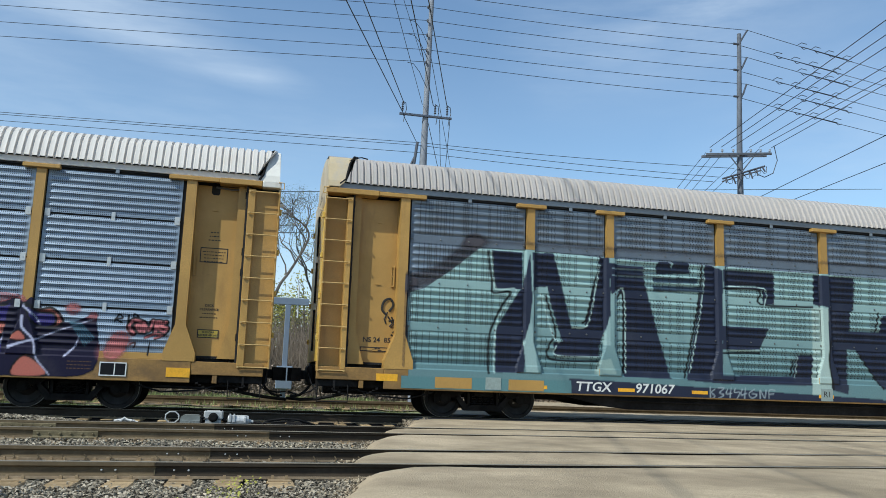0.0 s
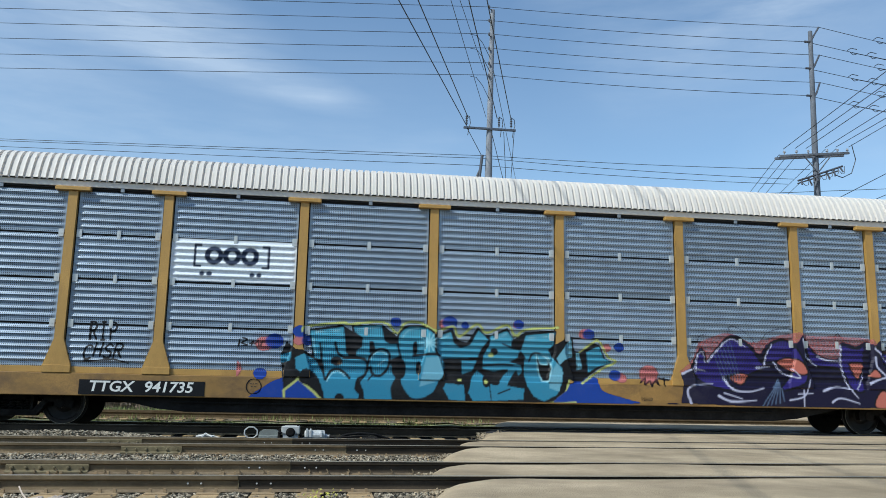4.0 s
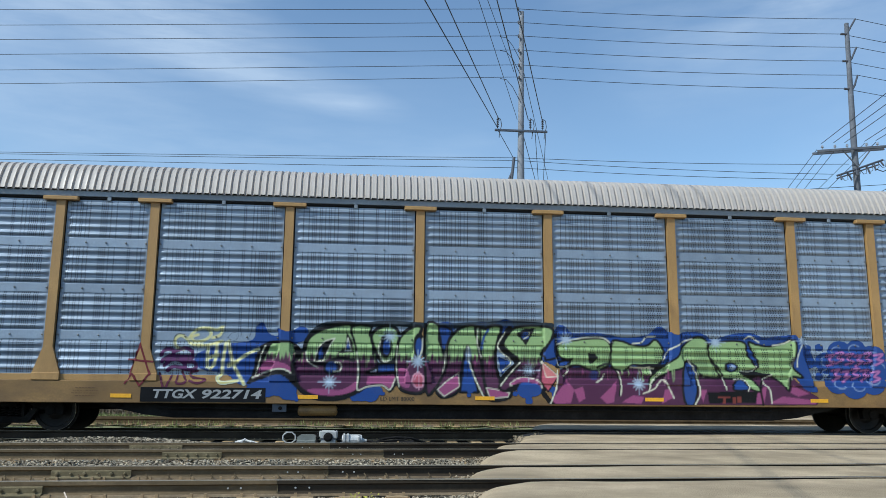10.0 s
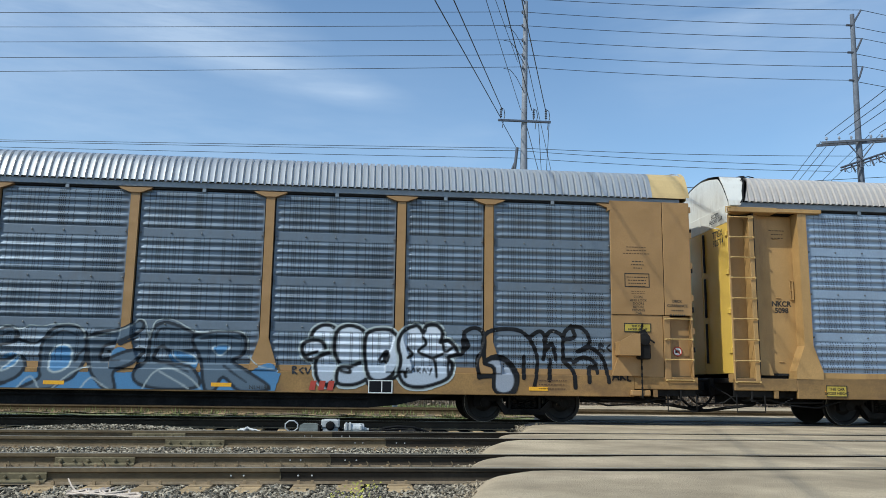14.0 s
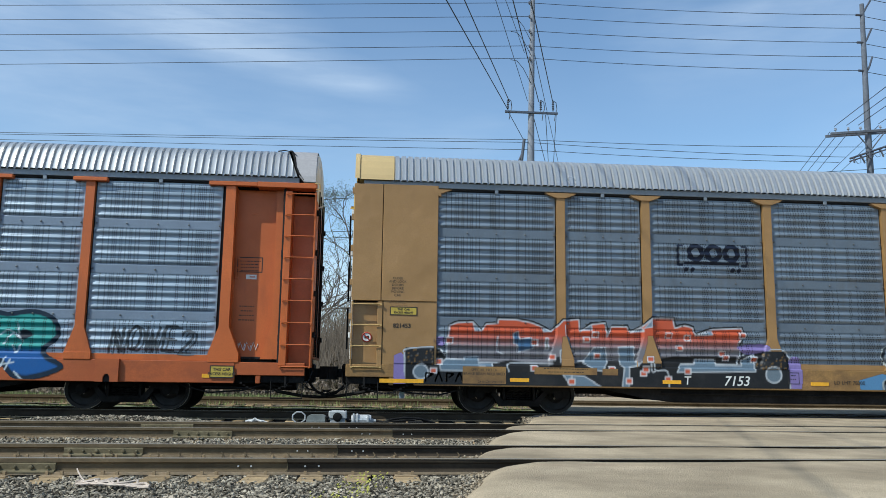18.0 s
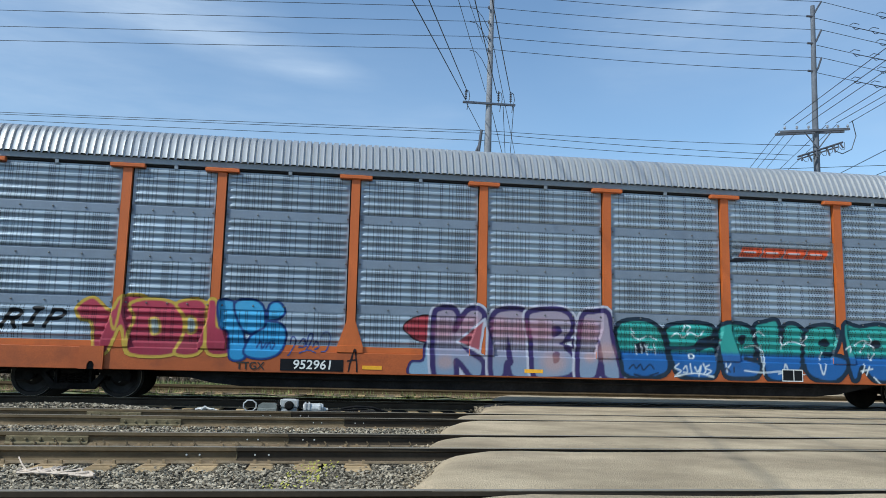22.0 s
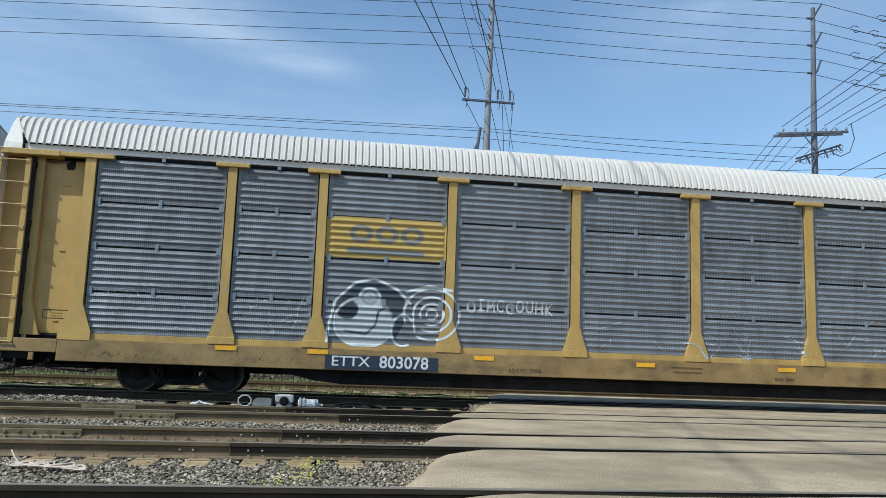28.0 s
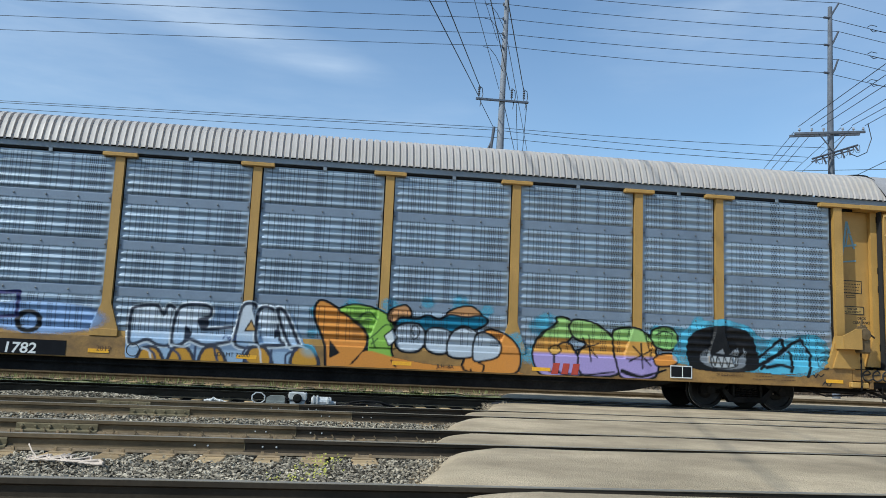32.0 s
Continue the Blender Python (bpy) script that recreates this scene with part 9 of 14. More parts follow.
    cv.stroke(curve([(11.26, 1.81), (11.25, 1.97), (11.34, 1.92), (11.26, 1.88)]), 0.03, K)
    cv.stroke(curve([(11.58, 1.14), (11.6, 1.4)]), 0.03, K)
    cv.stroke(curve([(11.23, 1.35), (11.32, 1.38), (11.3, 1.28)]), 0.03, K)
    coat(car, True, cv, "cyan and purple graffiti letters with black and white edges", "graffiti", 0.017)
    s = Canvas(-8.9, -7.6, 1.2, 2.3)
    word(s, "RIP", -8.65, -8.05, 1.75, 2.12, [(0.036, K, 0, 0)], 0.3)
    word(s, "CHSR", -8.75, -7.95, 1.38, 1.66, [(0.036, K, 0, 0)], 0.2, 0.2, 0.05)
    s.stroke([(-8.7, 1.3), (-8.1, 1.36), (-7.8, 1.28)], 0.025, K)
    coat(car, True, s, "black scrawled tag", "tag", 0.012)
    # white company panel with a dark bracketed device as plain shapes
    cv = Canvas(-7.16, -4.4, 2.9, 4.05)
    cv.poly([(-7.12, 3.06), (-4.46, 3.06), (-4.46, 3.97), (-7.12, 3.97)], tone(228, 234, 242))
    d = tone(36, 48, 72)
    for x, e in ((-6.62, 1), (-5.06, -1)):
        cv.stroke([(x + 0.12 * e, 3.84), (x, 3.84), (x, 3.38), (x + 0.12 * e, 3.38)], 0.05, d)
    for x in (-6.22, -5.84, -5.46):
        cv.ring(x, 3.62, 0.14, 0.15, 0.11, d)
    for x in (-6.45, -6.3, -5.4, -5.25):
        cv.blob(x, 3.22, 0.055, 0.055, d)
    coat(car, True, cv, "white panel with a dark bracketed emblem", "company_panel", 0.016, False)
    ring = Canvas(-5.45, -5.0, 0.66, 1.04)
    ring.ring(-5.22, 0.85, 0.155, 0.155, 0.022, K)
    coat(car, True, ring, "round black stencil mark", "stencil_mark", 0.012)
    bars(car, -5.22, 0.90, 0.20, 2, 0.06, INK, SILL_Y - 0.006, 9)
    lettering(car, "F", -5.22, 0.735, 0.07, INK, SILL_Y - 0.006)
    sill_plate(car, -8.72, -6.22)
    lettering(car, "TTGX", -8.10, 0.79, 0.30, WHITEINK, SILL_Y - 0.006, 0.006, 0.15, 1.1)
    lettering(car, "941735", -6.95, 0.79, 0.30, WHITEINK, SILL_Y - 0.006, 0.006, 0.15, 1.1)
    lettering(car, "8-5337", -12.58, 1.73, 0.15, INK, DOOR_FACE, 0.003)
    height_sign(car, -12.58, 1.545, DOOR_FACE, None, 0.44, 0.16)
    data_box(car, 12.73, 3.33, DOOR_FACE, 0.58, 0.33)
    bars(car, 12.72, 3.82, 0.26, 3, 0.085, INK, DOOR_FACE, 3)
    deck_note(car, 12.72, 2.24, DOOR_FACE, 2, 0.07)
    height_sign(car, 12.73, 1.64, DOOR_FACE, None, 0.44, 0.18)
    ban_sign(car, 13.75, 1.68, SIDE + 0.5)
    part("orange_patch", Geo().box(11.98, 12.45, SILL_Y - 0.008, SILL_Y, 0.71, 0.90), REFLECTOR, car, "worn orange reflector patch")
    route_sign(car, 10.95, 0.83, SILL_Y - 0.006)
    bars(car, 10.3, 0.95, 0.5, 3, 0.07, DIMINK, SILL_Y - 0.005, 6)
    lettering(car, "PSH20", 3.45, 0.74, 0.10, INK, SILL_Y - 0.005)


# car C: a long green and plum piece on blue
def paint_c(car):
    cv = Canvas(-7.6, 9.6, 0.62, 2.5)
    blue, plum, green, pink = tone(40, 72, 140), tone(80, 42, 72), tone(150, 178, 124), tone(150, 78, 122)
    body = fade(plum, green, 1.61, 0.08, 0.10)
    CREAM, ROSE, PALEPINK, HAZE, SHADE = tone(216, 216, 196), tone(186, 92, 112), tone(206, 150, 172), tone(170, 186, 206), tone(40, 50, 60)
    # blue clouds behind the letters
    area(cv, [(-6.14, 1.65), (-5.57, 1.85), (-5.03, 1.94), (-4.95, 2.23), (-4.81, 2.31), (-4.68, 2.09), (-4.48, 2.04), (-4.51, 2.21), (-4.33, 2.14), (-4.15, 2.17), (-4.01, 2.25), (-3.85, 2.18), (-3.9, 1.96), (-4.12, 1.83), (-3.65, 1.5), (-5.05, 0.99), (-5.53, 1.22), (-6.01, 1.3), (-6.19, 1.45)], blue, None, 0.06, True)
    area(cv, [(1.61, 2.29), (1.81, 2.34), (2, 2.19), (2.45, 2.22), (2.9, 2.15), (3.25, 2.11), (3.72, 2.19), (3.96, 2.37), (4.21, 2.25), (4.4, 2.19), (4.6, 2.26), (4.93, 2.25), (5.22, 2.11), (5.53, 2.19), (5.87, 2.25), (6.2, 2.25), (6.42, 2.16), (7.01, 2.22), (7.23, 2.14), (7.22, 1.37), (1.6, 1.44)], blue, None, 0.06, True)
    area(cv, [(7.08, 1.5), (7.21, 1.82), (7.4, 2.01), (7.56, 1.94), (7.44, 1.61), (7.49, 1.25), (7.61, 0.95), (7.32, 1), (7.11, 1.27)], blue, None, 0.06, True)
    for x, z, r in ((-4.93, 0.87, 0.18), (-4.67, 0.94, 0.23), (-4.44, 0.99, 0.25), (-4.24, 0.87, 0.2), (-4.13, 0.77, 0.1), (-4.04, 0.7, 0.05), (-2.67, 0.84, 0.19), (-2.48, 0.83, 0.19), (-2.81, 0.76, 0.1), (-2.33, 0.89, 0.11), (-2.22, 0.83, 0.05)):
        cv.blob(x, z, r, r * 0.9, blue, 1.0, 0.12)
    for x, z, r in ((-0.85, 2.25, 0.18), (-0.04, 2.28, 0.15), (0.47, 2.32, 0.18), (0.28, 2.29, 0.1)):
        cv.blob(x, z, r, r * 0.9, blue, 0.8, 0.5)
    cv.stroke(curve([(-3.81, 2.05), (-3.61, 2.23), (-3.29, 2.32), (-2.7, 2.3), (-2.09, 2.35), (-1.53, 2.32), (-0.85, 2.31), (-0.1, 2.35), (0.66, 2.38), (1.49, 2.35)]), 0.12, SHADE, 0.85)
    # first word
    area(cv, [(-5.09, 1.01), (-4.99, 1.25), (-4.9, 1.73), (-4.72, 1.9), (-4.44, 1.95), (-4.17, 1.92), (-3.94, 1.71), (-3.79, 1.5), (-3.67, 0.78), (-3.98, 0.88), (-4.39, 1.21), (-4.8, 1.11)], K, None, 0.06, True)
    area(cv, [(-4.62, 1.83), (-4.54, 1.87), (-4.19, 1.88), (-4.13, 1.71), (-4.05, 1.44), (-3.96, 1.11), (-4.16, 1.26), (-4.39, 1.32), (-4.65, 1.27), (-4.98, 1.13), (-4.81, 1.43)], body, None, 0.06, True)
    area(cv, [(-4.74, 1.48), (-4.41, 1.48), (-4.19, 1.37), (-4.07, 1.21), (-4.39, 1.34), (-4.85, 1.25)], pink, None, 0.06, True)
    cv.stroke(curve([(-4.98, 1.15), (-4.71, 1.27), (-4.39, 1.34), (-4.11, 1.21), (-3.92, 0.97)]), 0.03, CREAM, 1.0)
    cv.stroke(curve([(-4.92, 1.22), (-4.81, 1.67), (-4.74, 1.82)]), 0.025, CREAM, 1.0)
    area(cv, [(-3.92, 1.71), (-3.87, 1.96), (-3.67, 2.15), (-3.34, 2.27), (-2.89, 2.3), (-2.79, 1.85), (-2.68, 1.27), (-2.76, 0.89), (-3.14, 0.74), (-3.62, 0.74), (-3.95, 0.9), (-4.1, 1.16), (-4.13, 1.49)], body, K, 0.1, True)
    area(cv, [(-3.83, 0.9), (-3.51, 0.93), (-3.1, 0.91), (-2.78, 1.08), (-2.8, 0.91), (-3.14, 0.79), (-3.6, 0.8)], pink, None, 0.06, True)
    area(cv, [(-3.27, 2.01), (-3.47, 1.95), (-3.63, 1.79), (-3.7, 1.49), (-3.5, 1.53), (-3.37, 1.84)], K, CREAM, 0.022, False)
    area(cv, [(-3.61, 1.55), (-3.61, 1.72), (-3.53, 1.83), (-3.52, 1.57)], blue, None, 0.02, False)
    area(cv, [(-3.02, 2.15), (-2.89, 1.95), (-2.86, 1.7), (-3.2, 1.69), (-3.05, 1.81)], K, None, 0.02, False)
    area(cv, [(-2.99, 2.02), (-3.04, 1.74), (-2.91, 1.74)], blue, CREAM, 0.02, False)
    cv.stroke(curve([(-3.83, 1.52), (-3.53, 1.45), (-3.17, 1.58), (-2.85, 1.53)]), 0.07, K, 1.0)
    cv.stroke(curve([(-3.88, 1.71), (-3.83, 1.5), (-3.62, 1.38)]), 0.025, CREAM, 1.0)
    cv.blob(-3.33, 1.38, 0.175, 0.158, K, 1.0, 0.15)
    cv.blob(-3.33, 1.38, 0.125, 0.113, blue, 1.0, 0.15)
    cv.stroke(curve([(-3.25, 1.49), (-3.12, 1.45), (-3.14, 1.31), (-3.28, 1.29)]), 0.03, CREAM, 1.0)
    area(cv, [(-2.91, 2.25), (-2.51, 2.27), (-2.53, 2.1), (-2.44, 1.95), (-2.44, 1.7), (-2.34, 1.42), (-2.58, 1.27), (-2.02, 1.25), (-1.9, 1.18), (-2.06, 0.89), (-2.21, 1.01), (-2.55, 0.98), (-2.76, 0.86), (-2.72, 1.27), (-2.83, 1.87)], body, K, 0.05, True)
    area(cv, [(-2.55, 1.19), (-2, 1.25), (-1.92, 1.18), (-2.06, 0.94), (-2.23, 1.04), (-2.57, 1.03)], pink, None, 0.05, False)
    cv.stroke(curve([(-2.79, 1.73), (-2.75, 1.27), (-2.76, 0.91), (-2.55, 0.98), (-2.23, 1.01), (-2.06, 0.92), (-1.92, 1.25)]), 0.025, CREAM, 1.0)
    area(cv, [(-2.48, 2.03), (-2.36, 2.22), (-2.09, 2.29), (-1.9, 2.16), (-1.88, 1.83), (-2, 1.54), (-2.2, 1.49), (-2.34, 1.64)], green, K, 0.07, True)
    cv.blob(-2.17, 1.85, 0.138, 0.261, K, 1.0, 0.1)
    cv.blob(-2.15, 1.83, 0.075, 0.165, blue, 1.0, 0.1)
    cv.stroke(curve([(-2.29, 1.95), (-2.32, 1.73), (-2.2, 1.52), (-2.03, 1.59)]), 0.03, CREAM, 1.0)
    area(cv, [(-2.34, 1.46), (-1.95, 1.47), (-1.97, 1.3), (-2.34, 1.27)], blue, K, 0.04, False)
    area(cv, [(-1.89, 1.96), (-1.74, 2.18), (-1.51, 2.29), (-1.4, 2.24), (-1.47, 2.02), (-1.49, 1.6), (-1.31, 1.41), (-1.33, 0.9), (-1.7, 0.87), (-1.89, 1.04), (-1.94, 1.52)], body, K, 0.07, True)
    area(cv, [(-1.89, 1.34), (-1.73, 1.38), (-1.63, 1.19), (-1.65, 0.97), (-1.85, 1.04)], pink, None, 0.06, True)
    area(cv, [(-1.56, 1.23), (-1.46, 1.31), (-1.33, 1.19), (-1.36, 0.99), (-1.5, 0.97), (-1.6, 1.09)], ROSE, PALEPINK, 0.03, False)
    cv.stroke(curve([(-1.44, 0.92), (-1.45, 1.31)]), 0.02, PALEPINK, 1.0)
    cv.stroke(curve([(-1.54, 1.14), (-1.45, 1.28), (-1.33, 1.15)]), 0.02, PALEPINK, 1.0)
    cv.stroke(curve([(-1.92, 1.86), (-1.93, 1.4), (-1.87, 0.99)]), 0.025, CREAM, 1.0)
    cv.blob(-1.45, 1.87, 0.125, 0.275, K, 1.0, 0.1)
    cv.blob(-1.45, 1.84, 0.075, 0.195, blue, 1.0, 0.1)
    cv.stroke(curve([(-1.37, 2.02), (-1.38, 1.77), (-1.46, 1.58)]), 0.03, CREAM, 1.0)
    area(cv, [(-1.3, 2.28), (-0.99, 2.29), (-1.01, 2.02), (-0.9, 1.75), (-0.86, 1.47), (-0.94, 1.19), (-1.09, 0.95), (-1.28, 0.9)], body, K, 0.06, True)
    area(cv, [(-0.99, 2.29), (-0.72, 2.21), (-0.8, 1.98), (-0.9, 1.7), (-0.97, 2)], blue, K, 0.05, True)
    cv.stroke(curve([(-0.69, 2.15), (-0.82, 1.9), (-0.87, 1.53), (-0.93, 1.24), (-1.06, 0.97)]), 0.035, CREAM, 1.0)
    area(cv, [(-0.8, 1.95), (-0.55, 2.25), (-0.2, 2.31), (-0.15, 1.94), (-0.09, 1.57), (0.05, 1.2), (0.1, 0.77), (-0.1, 0.91), (-0.27, 1.42), (-0.37, 1.88), (-0.5, 1.42), (-0.57, 0.93), (-0.89, 0.76), (-1.06, 0.93), (-0.84, 1.41)], body, K, 0.06, True)
    area(cv, [(-1.04, 0.93), (-0.82, 1.12), (-0.57, 1.29), (-0.56, 1), (-0.89, 0.78)], pink, CREAM, 0.02, False)
    area(cv, [(-0.37, 1.88), (-0.47, 1.54), (-0.54, 0.88), (-0.15, 0.88), (-0.27, 1.42)], blue, K, 0.05, False)
    cv.stroke(curve([(-0.37, 1.88), (-0.34, 1.54), (-0.2, 1.15), (-0.02, 0.76)]), 0.03, CREAM, 1.0)
    cv.blob(-0.36, 1.69, 0.062, 0.138, HAZE, 0.7, 0.8)
    area(cv, [(-0.2, 2.28), (0.03, 2.26), (0.18, 2.33), (0.38, 2.29), (0.3, 2.02), (0.23, 1.64), (0.32, 1.2), (0.55, 0.94), (0.52, 0.77), (0.1, 0.73), (0, 1.06), (-0.06, 1.54), (-0.12, 1.89)], body, K, 0.07, True)
    area(cv, [(0.03, 0.98), (0.27, 0.94), (0.54, 0.87), (0.51, 0.78), (0.12, 0.74)], pink, CREAM, 0.02, False)
    cv.stroke(curve([(-0.1, 2.26), (-0.09, 1.96), (-0.12, 1.79), (-0.04, 1.52)]), 0.05, K, 1.0)
    cv.stroke(curve([(-0.14, 2.27), (-0.16, 1.96), (-0.07, 1.62)]), 0.025, CREAM, 1.0)
    cv.stroke(curve([(0.09, 2.24), (-0.02, 2.06), (-0.06, 1.81)]), 0.05, blue, 1.0)
    area(cv, [(0.51, 2.14), (0.72, 2.3), (1.1, 2.34), (1.5, 2.28), (1.48, 2.03), (1.26, 1.71), (1.31, 1.44), (1.25, 1.12), (1.33, 0.95), (0.9, 1.01), (0.47, 0.91), (0.32, 1.01), (0.6, 1.33), (0.75, 1.53), (0.43, 1.89)], body, K, 0.06, True)
    area(cv, [(0.55, 1.04), (0.8, 1.21), (1.15, 1.16), (1.25, 0.97), (0.9, 1.03)], pink, CREAM, 0.02, True)
    area(cv, [(0.3, 1.65), (0.58, 1.54), (0.38, 1.25)], blue, None, 0.02, False)
    cv.stroke(curve([(0.56, 2.26), (0.38, 1.97), (0.43, 1.8), (0.74, 1.54), (0.53, 1.3), (0.37, 1.11)]), 0.14, K, 1.0)
    cv.stroke(curve([(0.46, 2.19), (0.3, 1.92), (0.35, 1.77), (0.59, 1.55), (0.4, 1.35)]), 0.025, CREAM, 1.0)
    cv.stroke(curve([(0.8, 1.54), (0.6, 1.33), (0.35, 1.03)]), 0.025, CREAM, 1.0)
    area(cv, [(0.71, 2.17), (0.91, 2.27), (1.13, 2.29), (0.93, 1.9)], K, None, 0.02, False)
    cv.blob(0.92, 2.12, 0.088, 0.079, blue, 1.0, 0.15)
    cv.stroke(curve([(0.88, 2.05), (0.99, 2.13), (0.99, 2.2)]), 0.02, CREAM, 1.0)
    area(cv, [(1.6, 2.16), (1.62, 1.64), (1.36, 1.58), (1.29, 1.73), (1.48, 2.03)], blue, K, 0.05, False)
    cv.stroke(curve([(0.52, 0.94), (0.75, 1.04), (1.03, 1.05), (1.25, 0.92), (1.42, 0.7)]), 0.09, K, 1.0)
    for x, z, r in ((0.92, 0.93, 0.2), (1.09, 0.94, 0.16), (0.67, 0.85, 0.06), (0.97, 0.7, 0.08), (1.59, 0.83, 0.11), (1.5, 0.95, 0.08), (-0.32, 0.93, 0.08), (-0.35, 0.81, 0.05)):
        cv.blob(x, z, r, r * 0.9, blue, 1.0, 0.12)
    area(cv, [(1.26, 1.56), (1.63, 1.24), (1.4, 0.91), (1.24, 1.12)], ROSE, K, 0.03, False)
    area(cv, [(1.26, 1.56), (1.63, 1.24), (1.36, 1.21)], tone(205, 125, 128), CREAM, 0.016, False)
    # second word
    area(cv, [(1.4, 0.63), (1.6, 0.95), (1.66, 1.38), (1.92, 1.44), (3.07, 1.46), (4.37, 1.44), (5.68, 1.3), (7.01, 1.27), (7.31, 1), (7.62, 0.82), (7.58, 0.66)], plum, None, 0.05, False)
    area(cv, [(1.45, 0.65), (1.65, 0.95), (1.82, 1.17), (1.98, 0.95), (1.9, 0.66)], pink, None, 0.05, False)
    area(cv, [(1.98, 0.95), (2.18, 1.03), (2.23, 0.76), (2.08, 0.68)], pink, None, 0.05, False)
    area(cv, [(2.56, 0.78), (2.96, 1.16), (2.87, 0.69), (2.71, 0.66)], pink, None, 0.05, False)
    area(cv, [(3.05, 0.69), (3.31, 0.84), (3.56, 0.8), (3.49, 0.66)], pink, None, 0.05, False)
    area(cv, [(4.04, 0.97), (4.14, 0.99), (4.24, 0.8), (3.95, 0.66)], pink, None, 0.05, False)
    area(cv, [(4.82, 0.97), (5.01, 0.98), (4.91, 0.7)], pink, None, 0.05, False)
    area(cv, [(6.19, 0.99), (6.41, 1.06), (6.33, 0.68), (6.14, 0.67)], pink, None, 0.05, False)
    area(cv, [(6.46, 0.69), (6.78, 0.84), (7.55, 0.75), (7.54, 0.67)], pink, None, 0.05, False)
    area(cv, [(7.02, 1.09), (7.41, 0.91), (7.14, 0.84), (6.96, 0.92)], pink, None, 0.05, False)
    cv.stroke(curve([(1.3, 0.82), (1.52, 0.63)]), 0.08, K, 1.0)
    cv.stroke(curve([(1.61, 1.38), (1.59, 1.01), (1.45, 0.65)]), 0.03, CREAM, 1.0)
    area(cv, [(1.62, 1.91), (1.88, 2.01), (2.32, 2.08), (2.68, 2.08), (2.84, 1.95), (2.86, 1.7), (2.76, 1.48), (2.45, 1.37), (2.07, 1.49), (1.79, 1.42), (1.92, 1.57), (1.69, 1.66)], green, K, 0.055, True)
    cv.stroke(curve([(1.62, 1.94), (1.93, 2.04), (2.32, 2.11), (2.65, 2.11), (2.83, 2)]), 0.028, CREAM, 1.0)
    area(cv, [(2.33, 1.76), (2.5, 1.75), (2.55, 1.65), (2.43, 1.53), (2.34, 1.53)], K, None, 0.02, False)
    cv.stroke(curve([(1.97, 1.62), (1.69, 1.56), (1.6, 1.44), (1.94, 1.47)]), 0.05, K, 1.0)
    cv.stroke(curve([(1.83, 1.45), (1.86, 1.37), (1.75, 1.24)]), 0.03, CREAM, 1.0)
    cv.stroke(curve([(1.6, 1.64), (1.66, 1.46), (1.87, 1.47)]), 0.02, CREAM, 1.0)
    cv.stroke(curve([(2.53, 1.45), (2.79, 1.53), (2.94, 1.39), (3.04, 1.14), (3, 0.84)]), 0.05, K, 1.0)
    cv.stroke(curve([(2.84, 1.48), (2.97, 1.39), (3.06, 1.16), (3.03, 0.84)]), 0.025, CREAM, 1.0)
    cv.blob(2.45, 1.27, 0.1, 0.09, blue, 0.7, 0.6)
    cv.stroke(curve([(2.67, 1.3), (2.63, 1.2), (2.5, 1.12)]), 0.028, CREAM, 1.0)
    area(cv, [(2.87, 1.93), (2.93, 2.05), (3.15, 2.02), (3.35, 1.95), (3.68, 1.94), (3.85, 2.07), (3.96, 2.02), (4.06, 1.82), (4.01, 1.59), (3.8, 1.49), (3.33, 1.51), (3.15, 1.38), (2.84, 1.48)], green, K, 0.05, True)
    area(cv, [(3.28, 1.51), (3.72, 1.54), (4.19, 1.52), (3.95, 1.34), (3.79, 1.19), (3.72, 1.4)], K, None, 0.02, False)
    cv.blob(3.66, 1.37, 0.088, 0.079, green, 1.0, 0.15)
    cv.stroke(curve([(3.28, 1.46), (3.82, 1.43)]), 0.025, CREAM, 1.0)
    cv.stroke(curve([(3.54, 1.42), (3.72, 1.46), (3.74, 1.29)]), 0.025, CREAM, 1.0)
    cv.stroke(curve([(3.35, 1.98), (3.56, 2.01), (3.67, 2.13), (3.88, 2.14)]), 0.028, CREAM, 1.0)
    area(cv, [(4.01, 1.59), (4.12, 1.84), (4.34, 1.97), (4.47, 2.03), (4.43, 1.66), (4.22, 1.64), (4.03, 1.57)], blue, None, 0.06, True)
    area(cv, [(3.68, 1.01), (3.74, 1.24), (3.92, 1.4), (4.19, 1.58), (4.38, 1.7), (4.49, 1.9), (4.69, 2.08), (4.88, 2.16), (5.06, 2.08), (5.13, 1.91), (5.12, 1.7), (5.29, 1.48), (5.44, 1.26), (4.94, 1.28), (4.79, 1.5), (4.61, 1.6), (4.47, 1.45), (4.18, 1.37), (3.86, 1.19)], green, K, 0.045, True)
    cv.stroke(curve([(4.04, 1.62), (4.18, 1.84), (4.39, 1.95), (4.55, 2.05), (4.74, 2.11)]), 0.03, CREAM, 1.0)
    area(cv, [(4.5, 1.47), (4.64, 1.6), (4.78, 1.35), (4.79, 0.97), (4.7, 0.65), (4.52, 0.65), (4.45, 0.97)], blue, K, 0.05, True)
    cv.stroke(curve([(4.61, 1.64), (4.76, 1.41), (4.84, 1.1), (4.84, 0.85), (4.72, 0.65)]), 0.03, CREAM, 1.0)
    cv.stroke(curve([(3.67, 0.92), (3.76, 1.14), (3.97, 1.34)]), 0.028, CREAM, 1.0)
    cv.stroke(curve([(3.54, 0.88), (3.8, 0.99), (4.03, 1.18), (4.24, 0.78)]), 0.028, CREAM, 1.0)
